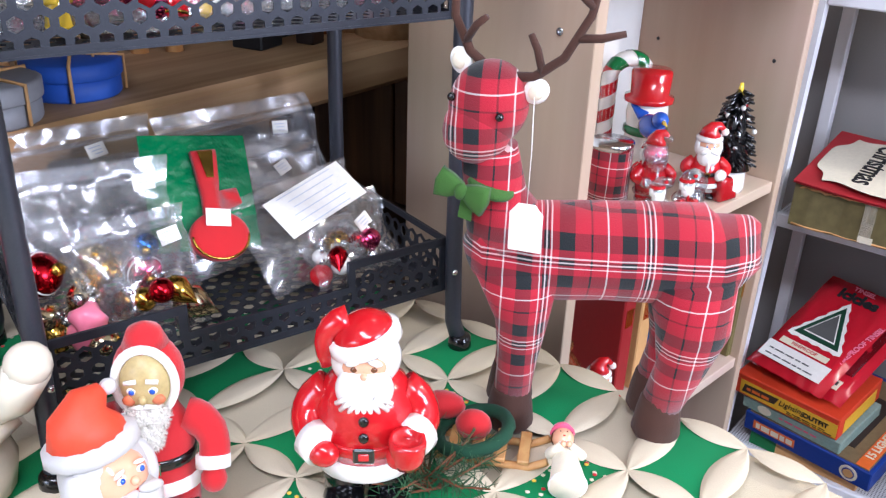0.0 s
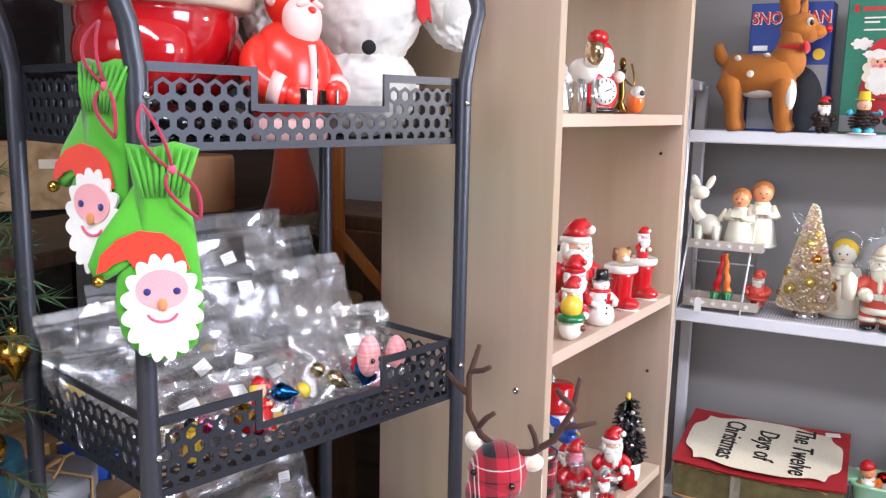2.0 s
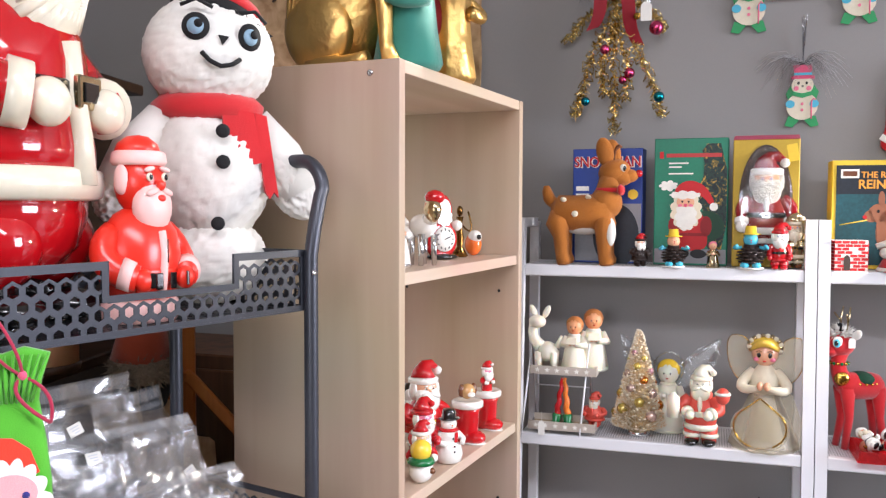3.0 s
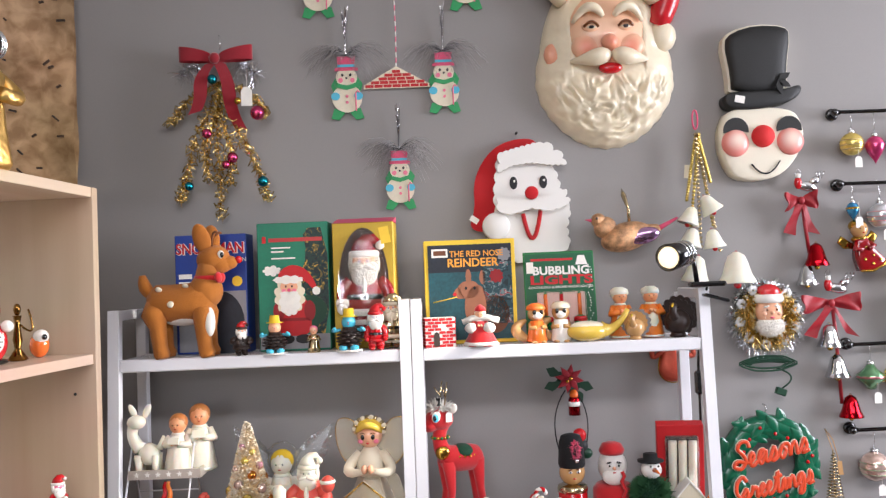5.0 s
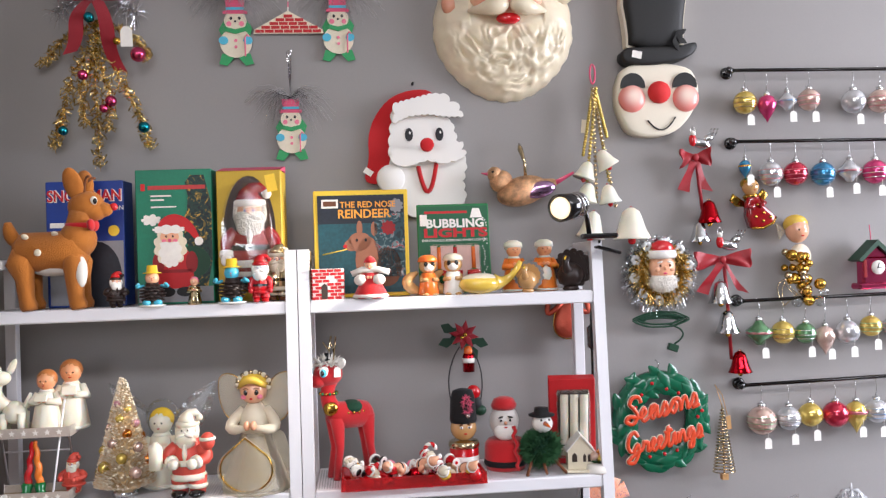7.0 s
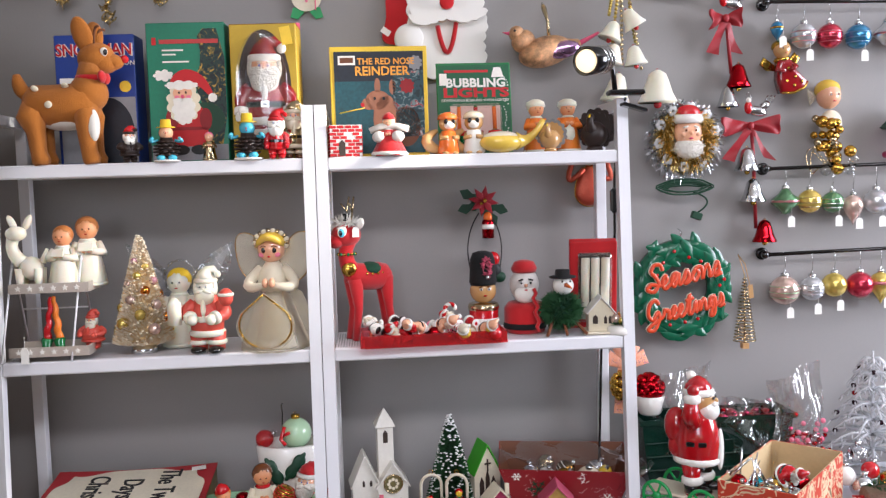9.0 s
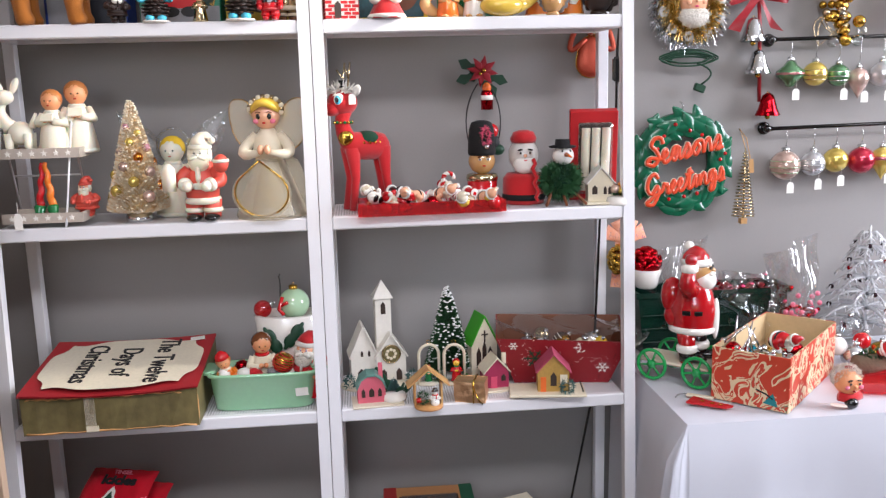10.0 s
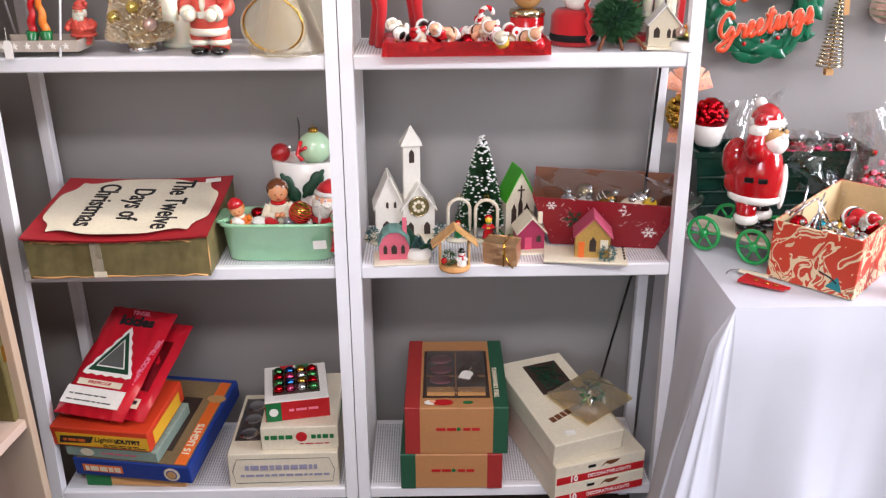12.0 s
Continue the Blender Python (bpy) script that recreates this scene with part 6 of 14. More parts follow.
fc.plate([(x, z) for x, z in scallop(0, 0.074, 0.014, 0.013, 9, 0.003, 54)], 0.004, "g_white", pose(0, -0.007, 0))
fc.lathe([(0.022, 0), (0.022, 0.004)], "p_white", (0, -0.004, 0.036), 24, (90, 0, 0))
for i in range(12):
    a = radians(30 * i)
    fc.box((0.017 * math.sin(a), -0.0085, 0.036 + 0.017 * math.cos(a)), (0.0016, 0.001, 0.004), "ink", (0, -math.degrees(a), 0))
fc.box((0.005, -0.009, 0.038), (0.013, 0.001, 0.0018), "ink", (0, -20, 0))
fc.sph((0, 0, 0.005), (0.034, 0.018, 0.006), "g_black", 14, 6)
for k in (-1, 1):
    fc.sph((k * 0.03, -0.002, 0.06), (0.01, 0.01, 0.01), "g_white")
place(0, 0.27, 0.08, FACE + 5, "novelty_clock", "red and white bearded-figure novelty clock", "clock", fc)
fd = Form()
fd.lathe([(0.012, 0), (0.016, 0.003), (0.005, 0.02), (0.008, 0.035), (0.004, 0.06), (0.007, 0.075)], "m_bronze", seg=12)
fd.tube(bend([(0.004, 0, 0.06), (0.022, -0.004, 0.05), (0.018, 0, 0.085)], 8), 0.0018, "m_bronze", 6)
fd.sph((0, 0, 0.085), (0.006, 0.006, 0.01), "m_bronze")
place(0, 0.335, 0.08, FACE, "candle_holder", "small bronze figure candle holder", "candle holder", fd)
fe = Form()
fe.sph((0, 0, 0.022), (0.016, 0.018, 0.022), "g_orange")
fe.sph((0, -0.006, 0.036), (0.013, 0.014, 0.013), "g_white")
fe.sph((0, -0.02, 0.036), (0.005, 0.004, 0.005), "g_black", 8, 6)
place(0, 0.38, 0.075, FACE, "bird_figure", "tiny orange and white glazed bird figure", "figurine", fe)
fp = Form().box((0, 0, 0.05), (0.07, 0.012, 0.095), "slab", bev=0.002)
place(0, 0.17, 0.22, FACE, "picture_block", "brown wooden picture block with a dark print", "picture block", fp)
place(0, 0.235, 0.19, FACE, "snowman_figure", "white fluffy snowman ornament with red hat", "figurine", snowman(0.12, "plush_white", "f_red", "f_red"))

place(1, 0.214, 0.085, FACE, "santa_figure", "red and white glazed ceramic figure with gold details", "figurine", small_santa_mug(0.142))
place(1, 0.158, 0.055, FACE + 10, "santa_figure", "glossy red bottle-shaped bearded figure", "figurine", santa(0.1, "g_red", "g_red", "g_pink", "g_white", "g_red", "g_deepred", "front", "g_red", full=0.75, head=1.3))
place(1, 0.11, 0.03, FACE, "santa_figure", "small white and red glazed bearded figure", "figurine", santa(0.078, "g_red", "g_white", "g_skin", "g_white", full=0.9, head=1.4))
place(1, 0.185, 0.022, FACE - 5, "snowman_figure", "slim white ceramic snowman with black hat and red scarf", "figurine", snowman(0.088, "g_white", "g_black", "g_red"))
place(1, 0.288, 0.04, FACE + 20, "boot_mug", "glossy red ceramic boot with white fur rim and a puppy", "boot ornament", boot_mug(0.076))
fm = Form()
fm.sph((0, 0, 0.018), (0.015, 0.014, 0.014), "g_tan")
for k in (-1, 1):
    fm.sph((k * 0.013, 0, 0.02), (0.006, 0.006, 0.012), "g_brown")
fm.sph((0, -0.013, 0.014), (0.007, 0.006, 0.005), "g_white")
thing("puppy_figure", on_case(0.288, 0.04, 1, FACE) @ pose(0, 0, 0.073), "tan puppy head peeping out of a boot", "figurine", fm)
place(1, 0.372, 0.042, FACE + 15, "boot_mug", "glossy red ceramic boot with a small bearded head", "boot ornament", boot_mug(0.074))
thing("bearded_ornament", on_case(0.372, 0.042, 1, FACE) @ pose(0, 0, 0.068), "small pink and red bearded head in a boot", "figurine", santa(0.05, "g_red", "g_white", "g_pink", "g_white", full=0.8, legs=False, head=1.6))
place(1, 0.28, 0.15, FACE, "angel_figure", "white glazed figure with black details", "figurine", toy_person(0.10, "g_white", "g_white", "g_black", "g_white"))
fy = Form()
fy.sph((0, 0, 0.018), (0.019, 0.017, 0.018), "g_white")
fy.lathe([(0.021, 0.03), (0.022, 0.034), (0.018, 0.04)], "g_green", seg=16)
fy.sph((0, 0, 0.05), (0.017, 0.016, 0.017), "g_yellow")
fy.sph((0.012, -0.014, 0.02), (0.005, 0.005, 0.005), "g_brown", 8, 6)
place(1, 0.09, 0.018, FACE, "duckling_figure", "tiny yellow and white figurine with a green brim", "figurine", fy)
place(1, 0.15, 0.15, FACE, "reindeer_figure", "brown glazed reindeer figurine behind the others", "figurine", toy_person(0.11, "g_tan", "g_tan", "g_brown", "g_cream"))

place(2, 0.2, 0.125, FACE, "tartan_tin", "round red tartan tin with a grey lid", "tin", Form().lathe([(0.03, 0), (0.03, 0.082)], "plaid", seg=24).lathe([(0.031, 0.082), (0.031, 0.09), (0.028, 0.092)], "m_silver", seg=24))
def cane(t, h, r):
    return Vector((0, 0, h * t / 0.6)) if t < 0.6 else Vector((r - r * math.cos(math.pi * (t - 0.6) / 0.4), 0, h + r * math.sin(math.pi * (t - 0.6) / 0.4)))


def candy_cane(m, h, r, thick, turns, label, tip="g_red", group=""):
    """A bent white stick wound with one coloured stripe."""
    root = thing("candy_cane", m, label, "ornament", Form().tube([cane(i / 30, h, r) for i in range(31)], thick, "g_white", 12), group=group)

    def stripe(t0, t1, key):
        def fn(u, v):
            t = t0 + (t1 - t0) * u
            p, d = cane(t, h, r), (cane(min(t + 0.01, 1), h, r) - cane(t - 0.01, h, r)).normalized()
            y = Vector((0, 1, 0))
            a = turns * 2 * math.pi * t + math.pi * v
            return tuple(p + (y * math.cos(a) + d.cross(y) * math.sin(a)) * thick * 1.04)
        part("stripe", Form().grid(fn, 120, 6, key), root)
    stripe(0.02, 0.66, "g_red")
    stripe(0.66, 0.99, tip)


candy_cane(on_case(0.30, 0.225, 2, FACE), 0.14, 0.03, 0.0125, 6, "red, white and green ceramic candy cane", "g_green")
jar = thing("snowman_jar", on_case(0.318, 0.165, 2, FACE), "white ceramic snowman jar with a wide red hat", "jar")
fs = Form().lathe([(0.024, 0), (0.03, 0.006), (0.033, 0.04), (0.029, 0.07), (0.032, 0.095), (0.029, 0.118)], "g_white", seg=22)
face(fs, -0.03, 0.094, 0.03, "g_black", None, "g_black", None, "g_red", False)
part("body", fs, jar)
part("scarf", Form().lathe([(0.029, 0.063), (0.034, 0.066), (0.034, 0.074), (0.03, 0.077)], "g_green", seg=22), jar, "green painted scarf")
part("hat", Form().lathe([(0.031, 0.112), (0.038, 0.115), (0.037, 0.122), (0.029, 0.125), (0.031, 0.158), (0.028, 0.163)], "g_red", seg=24), jar, "wide red hat lid")
fb = Form()
fb.sph((0, 0, 0.03), (0.018, 0.03, 0.018), "g_blue")
fb.sph((0, -0.026, 0.048), (0.012, 0.013, 0.012), "g_blue")
fb.cone((0, -0.036, 0.048), (0, -0.05, 0.046), 0.004, 0.0005, "g_yellow")
fb.plate([(-0.008, 0), (0.008, 0), (0.012, 0.03), (-0.012, 0.03)], 0.004, "g_blue", pose(0, 0.03, 0.035, -60, 0, 0))
thing("bird_figure", on_case(0.272, 0.12, 2, FACE) @ pose(0, 0, 0.064), "blue glass bird perched over the figurines", "figurine", fb)
place(2, 0.272, 0.12, FACE, "santa_figure", "small dark red bearded figure with white specks", "figurine", santa(0.068, "g_red", "g_white", "g_skin", "g_white", full=0.9, head=1.3))
place(2, 0.225, 0.075, FACE, "glass_figure", "speckled red glass figure with a clear base", "figurine", santa(0.104, "shinyred", "acrylic", "g_pink", "acrylic", "acrylic", "g_deepred", "front", "g_red", full=0.8, head=1.2))
for u, d in ((0.185, 0.035), (0.228, 0.022)):
    place(2, u, d, FACE, "glass_figure", "small clear glass figure with red bands", "figurine", santa(0.062, "acrylic", "g_red", "acrylic", "g_white", "acrylic", "g_red", full=0.8, head=1.2))
fr = Form()
fr.lathe([(0.014, 0), (0.02, 0.004), (0.018, 0.03)], "acrylic", seg=16)
fr.sph((0, 0, 0.04), 0.02, "acrylic")
place(2, 0.255, 0.03, FACE, "snow_globe", "small clear glass figure standing on the shelf edge", "ornament", fr)
place(2, 0.3, 0.045, FACE - 15, "santa_figure", "white and red glazed figure holding a dark tree", "figurine", santa(0.102, "g_red", "g_white", "g_skin", "g_white", full=0.9, head=1.3))
ft = Form()
rs = random.Random(8)
ft.lathe([(0.021, 0), (0.022, 0.006), (0.021, 0.026), (0.017, 0.028)], "g_white", seg=18)
ft.lathe([(0.026, 0.028), (0.014, 0.07), (0.004, 0.112)], "g_black", seg=14)
for i in range(150):
    t = rs.random()
    a = rs.uniform(0, 6.28)
    r = 0.03 * (1 - t) + 0.003
    p = Vector((r * math.cos(a) * 0.6, r * math.sin(a) * 0.6, 0.03 + 0.085 * t))
    q = p + Vector((math.cos(a) * 0.013, math.sin(a) * 0.013, -0.004))
    ft.tube([p, q], [0.0032, 0.0012], "g_black", 5)
for i in range(16):
    t, a = rs.random() * 0.85, rs.uniform(0, 6.28)
    r = 0.033 * (1 - t) + 0.004
    ft.sph((r * math.cos(a), r * math.sin(a), 0.034 + 0.08 * t), 0.003, rs.choice(["g_red", "g_white", "m_silver"]), 8, 6)
ft.cone((0, 0, 0.11), (0, 0, 0.124), 0.004, 0.002, "g_yellow", 8)
thing("black_tinsel_tree", on_case(0.348, 0.04, 2, FACE) @ Matrix.Scale(1.3, 4), "little black tinsel tree with white stars in a white cup", "ornament", ft)
fk = Form()
fk.plate(px((-22, 60), (22, 60), (24, 20), (50, 6), (52, -14), (-20, -16)), 0.016, "shinyred", pose(0, 0, 0.009), dome=0.006)
place(2, 0.305, 0.012, FACE + 20, "red_stocking_ornament", "shiny red plastic stocking ornament lying on the shelf", "ornament", fk)

# books and tins on the lower shelves
for i, (u, d, w, h, dep, key, lab) in enumerate([(0.33, 0.12, 0.028, 0.19, 0.15, "p_darkgreen", "dark green cloth-bound book"), (0.368, 0.1, 0.03, 0.2, 0.16, "p_brown", "brown cloth-bound book standing upright"), (0.422, 0.085, 0.026, 0.185, 0.14, "olive", "olive green hardback book"), (0.29, 0.15, 0.03, 0.215, 0.16, "p_blue", "blue hardback book standing upright"), (0.255, 0.15, 0.03, 0.2, 0.16, "p_tan", "tan hardback book standing upright"), (0.215, 0.15, 0.03, 0.205, 0.16, "p_deepred", "deep red hardback book")]):
    bk = thing("book", on_case(u, d, 3, 0), lab, "book", group="standing books")
    part("cover", Form().box((0, 0, h / 2), (w, dep, h), key, bev=0.002), bk)
    part("pages", Form().box((0, 0.002, h / 2 + 0.0025), (w - 0.006, dep - 0.01, h), "p_cream"), bk)
    part("title_bar", Form().box((0, -dep / 2 - 0.0004, h * 0.7), (w * 0.6, 0.0008, 0.03), "m_gold"), bk)
place(3, 0.15, 0.06, FACE, "santa_figure", "small red bearded figure among the books", "figurine", small_santa_mug(0.1))
place(3, 0.09, 0.1, FACE, "dark_jar", "dark brown glazed jar on the shelf", "jar", Form().lathe([(0.04, 0), (0.055, 0.05), (0.05, 0.11), (0.03, 0.14), (0.034, 0.15)], "g_brown", seg=20))
for i, (u, key) in enumerate(((0.1, "p_deepred"), (0.2, "p_green"), (0.31, "p_blue"))):
    place(4, u, 0.13, 0, "storage_box", "closed cardboard ornament box on the lowest shelf", "box", Form().box((0, 0, 0.06), (0.085, 0.18, 0.12), key, bev=0.003))

# ---- on top of the bookcase ----
fg2 = Form()
fg2.sph((-0.03, 0, 0.085), (0.075, 0.06, 0.092), "oldgold", 24, 16, (0, 24, 0))
fg2.sph((0.035, 0, 0.165), (0.06, 0.055, 0.095), "oldgold", 24, 16, (0, 34, 0))
for k in (-1, 1):
    fg2.sph((-0.045, k * 0.045, 0.062), (0.07, 0.03, 0.062), "oldgold", 20, 12, (0, 35, 0))
    fg2.tube(bend([(-0.05, k * 0.05, 0.016), (0.01, k * 0.055, 0.008), (0.06, k * 0.05, 0.012)], 8), [0.016, 0.015, 0.014, 0.013, 0.012, 0.011, 0.011, 0.011, 0.01], "oldgold", 10)
    fg2.tube([(0.055, k * 0.028, 0.21), (0.07, k * 0.032, 0.14), (0.076, k * 0.034, 0.09), (0.082, k * 0.036, 0.03), (0.092, k * 0.036, 0.004)], [0.03, 0.02, 0.012, 0.0095, 0.013], "oldgold", 12)
    for i in range(5):
        t = i / 4
        fg2.tube(bend([(-0.02 + 0.02 * t, k * 0.052, 0.17 - 0.035 * t), (-0.075 + 0.02 * t, k * (0.068 - 0.006 * t), 0.12 - 0.025 * t), (-0.09 + 0.035 * t, k * 0.05, 0.04)], 8), [0.001, 0.003, 0.0045, 0.005, 0.005, 0.005, 0.0045, 0.003, 0.001], "oldgold", 7)
fg2.tube(bend([(0.05, 0, 0.22), (0.075, 0, 0.29), (0.06, 0, 0.37)], 6), [0.056, 0.052, 0.047, 0.042, 0.04, 0.038, 0.036], "oldgold", 16)
fg2.sph((0.08, 0, 0.39), (0.058, 0.034, 0.034), "oldgold", 16, 10, (0, 20, 0))
thing("gilded_deer", pose(-0.575, 0.932, BK_TOP, 0, 0, -22) @ Matrix.Scale(1.05, 4), "large seated gilded resin deer with worn shine", "statue", fg2)
M["f_teal"] = felt("weathered_teal", 0x2F7A6C)
gw = Form()
gw.lathe([(0.045, 0), (0.05, 0.01), (0.042, 0.06), (0.036, 0.12), (0.03, 0.16), (0.018, 0.19)], "f_teal", seg=20, flute=0.07, flutes=9)
gw.sph((0, 0, 0.205), (0.022, 0.022, 0.026), "f_teal")
gw.tube(bend([(-0.03, 0, 0.15), (-0.05, -0.03, 0.1), (0.0, -0.05, 0.1)], 8), 0.013, "f_teal", 10)
thing("robed_figure", BK @ pose(0.108, 0.04, BK_TOP, 0, 0, -30), "teal green robed resin figure", "statue", gw)
gk = Form()
gk.lathe([(0.036, 0), (0.04, 0.008), (0.033, 0.06), (0.03, 0.1), (0.032, 0.14), (0.016, 0.165)], "oldgold", seg=20, flute=0.08, flutes=8)
gk.sph((0, 0, 0.185), (0.019, 0.019, 0.024), "oldgold")
gk.sph((0, -0.012, 0.172), (0.013, 0.01, 0.02), "m_bronze")
gk.sph((-0.025, 0.012, 0.1), (0.016, 0.022, 0.07), "f_deepred")
gk.tube(bend([(0.026, 0, 0.14), (0.045, -0.02, 0.11), (0.01, -0.036, 0.11)], 8), 0.011, "oldgold", 10)
thing("robed_figure", BK @ pose(0.25, 0.03, BK_TOP, 0, 0, -30), "gilded bearded robed figure with a dark red cloak", "statue", gk)


def clip_lamp(m, label, arm=0.05):
    root = thing("clip_lamp", m, label, "clip lamp")
    part("shade", Form().lathe([(0.012, 0.058), (0.018, 0.05), (0.024, 0.02), (0.027, -0.03), (0.025, -0.03), (0.022, 0.018), (0.01, 0.05)], "g_black", seg=24), root, "black metal spot shade with vents")
    for i in range(3):
        part("vent_ring", Form().lathe([(0.0235, 0), (0.0262, 0.001), (0.0262, 0.003), (0.0235, 0.004)], "m_silver", (0, 0, 0.008 + 0.012 * i), 24), root)
    part("bulb_face", Form().lathe([(0.0215, -0.026), (0.019, -0.033), (0.01, -0.037), (0.0, -0.038)], "hot", seg=24), root, "glowing warm white reflector bulb")
    return root


clip_lamp(look((-0.433, 0.991, 1.898), (-0.05, -0.6, 1.66)), "lit clip spotlight between the gilded statues")
lamp("statue_spot", "SPOT", 5, look((-0.424, 0.945, 1.891), (0.1, -0.4, 1.7)), (1.0, 0.93, 0.82), 0.02, cone=radians(158), blend=0.25)
st = thing("lamp_stand", BK @ pose(0.18, 0.1, BK_TOP), "thin black stand that carries the clip spotlight", "lamp stand")
part("base", Form().lathe([(0.03, 0), (0.03, 0.005), (0.008, 0.009)], "g_black", seg=20), st)
part("rod", Form().cone((0, 0, 0.008), (0.03, -0.05, 0.165), 0.003, 0.003, "g_black", 8), st)

# ---- behind the stand: side table, crates and their things ----
WHERE = CORNER
SIDE_Z = 0.93
sb = thing("slab_table", pose(-1.05, 0.62, 0, 0, 0, 4), "rough brown wooden slab table behind the stand", "table")
part("slab_top", Form().box((0, 0, SIDE_Z - 0.03), (0.52, 1.28, 0.06), "slab", bev=0.008), sb, "thick live-edge brown wooden top")
for x in (-0.2, 0.2):
    for y in (-0.55, 0.55):
        part("leg", Form().box((x, y, 0.4475), (0.07, 0.07, 0.845), "darkwood", bev=0.004), sb)
part("lower_board", Form().box((0, 0, 0.55), (0.46, 1.1, 0.03), "darkwood", bev=0.003), sb)
hut = thing("dark_shelf", pose(-1.14, 0.72, SIDE_Z, 0, 0, 12), "dark brown wooden shelf on the slab table", "shelf")
for z in (0.255, 0.78):
    part("board", Form().box((0, 0, z), (0.24, 1.0, 0.022), "darkwood", bev=0.003), hut)
for y in (-0.48, 0.48):
    part("upright", Form().box((-0.02, y, 0.385), (0.2, 0.022, 0.77), "darkwood", bev=0.003), hut)
dk = thing("low_cupboard", pose(-1.12, 1.42, 0), "low dark brown wooden cupboard in the corner", "cupboard")
part("carcass", Form().box((0, 0, 0.58), (0.62, 0.26, 1.16), "midwood", bev=0.004), dk)
for k in (-1, 1):
    part("door", Form().box((k * 0.152, -0.136, 0.58), (0.296, 0.012, 1.1), "midwood", bev=0.003), dk)
cb = thing("black_cabinet", pose(-1.66, 0.74, 0.025, 0, 0, 57), "tall glossy black cabinet standing behind the slab table", "cabinet")
part("carcass", Form().box((0, 0.1, 1.0), (0.56, 0.2, 2.0), "g_black", bev=0.004), cb)
for k in (-1, 1):
    part("door", Form().box((k * 0.139, -0.006, 1.0), (0.27, 0.012, 1.96), "g_black", bev=0.004), cb)
    part("knob", Form().sph((k * 0.02, -0.018, 1.1), 0.009, "m_silver", 12, 8), cb)


def tin(m, key, label, r=0.055, h=0.042):
    root = thing("round_tin", m, label, "tin")
    part("body", Form().lathe([(r - 0.002, 0), (r, 0.003), (r, h * 0.6)], key, seg=32), root)
    part("lid", Form().lathe([(r + 0.002, h * 0.55), (r + 0.003, h * 0.6), (r + 0.003, h * 0.95), (r - 0.002, h), (0.0, h + 0.001)], key, seg=32), root)
    tw = Form()
    for a in (20, 110):
        c, s = math.cos(radians(a)), math.sin(radians(a))
        tw.tube([(c * (r + 0.004), s * (r + 0.004), 0.002), (c * (r + 0.005), s * (r + 0.005), h), (0, 0, h + 0.004), (-c * (r + 0.005), -s * (r + 0.005), h), (-c * (r + 0.004), -s * (r + 0.004), 0.002)], 0.002, "p_tan", 6)
    for k in (-1, 1):
        tw.tube(bend([(0, 0, h + 0.004), (k * 0.02, 0.012, h + 0.02), (k * 0.028, -0.008, h + 0.003)], 8), 0.0018, "p_tan", 6)
    part("twine", tw, root, "jute twine tied in a bow")
    return root


tin(pose(-0.835, 0.385, SIDE_Z), "p_grey", "slate grey round tin tied with jute twine")
tin(pose(-0.872, 0.50, SIDE_Z, 0, 0, 40), "p_blue", "cobalt blue round tin tied with jute twine", 0.05, 0.04)
thing("kraft_box", pose(-0.95, 0.36, SIDE_Z, 0, 0, 12), "flat brown cardboard box lying on the slab table", "box", Form().box((0, 0, 0.02), (0.12, 0.16, 0.04), "kraft", bev=0.002))
for x, y, w, h, key in ((-0.93, 0.80, 0.05, 0.085, "p_black"), (-0.9, 0.87, 0.03, 0.075, "waxdark"), (-0.98, 0.88, 0.05, 0.1, "p_black"), (-0.95, 0.95, 0.06, 0.06, "g_brown")):
    thing("dark_box", pose(x, y, SIDE_Z, 0, 0, 15), "small upright black gift box on the slab table", "box", Form().box((0, 0, h / 2), (w, w, h), key, bev=0.002))
for x, y, r, h in ((-1.0, 0.66, 0.012, 0.1), (-0.98, 0.7, 0.012, 0.08)):
    thing("wooden_spool", pose(x, y, SIDE_Z), "small pale turned wooden peg", "peg", Form().lathe([(r, 0), (r * 0.8, h * 0.3), (r, h * 0.8), (r * 0.6, h)], "cork", seg=14))
thing("log_block", pose(-0.87, 1.0, SIDE_Z, 0, 0, 30), "rough orange-brown log block with bark", "log", Form().lathe([(0.05, 0), (0.055, 0.04), (0.05, 0.13)], "slab", seg=9))
cn = thing("pillar_candle", pose(-1.075, 0.888, SIDE_Z + 0.266), "peach pillar candle on a dark wooden base", "candle")
part("candle", Form().lathe([(0.06, 0.012), (0.061, 0.1), (0.058, 0.106), (0.02, 0.1)], "waxpeach", seg=28), cn)
part("base", Form().lathe([(0.062, 0), (0.064, 0.01), (0.06, 0.013)], "darkwood", seg=28), cn)
gn = thing("gnome", pose(-0.965, 1.005, SIDE_Z + 0.2, 0, 0, 35), "standing gnome with tall rust felt hat and grey fur", "gnome")
g1 = Form()
g1.sph((0, 0, 0.02), (0.05, 0.045, 0.06), "f_black", 16, 12)
part("body", g1, gn)
g2 = Form()
g2.sph((0, -0.012, 0.055), (0.055, 0.045, 0.035), "fur", 16, 10)
fuzz(g2, (0, -0.012, 0.055), (0.055, 0.045, 0.035), 500, 0.014, "fur", 9)
part("beard", g2, gn, "grey-brown fur trim")
M["rust"] = felt("rust_felt", 0xA8401C)
part("hat", Form().tube([(0, 0, 0.07), (0.004, 0, 0.12), (0.0, 0, 0.18), (0.012, 0, 0.24), (0.03, 0, 0.27)], [0.052, 0.042, 0.03, 0.017, 0.006], "rust", 18), gn, "tall rust-coloured felt hat")
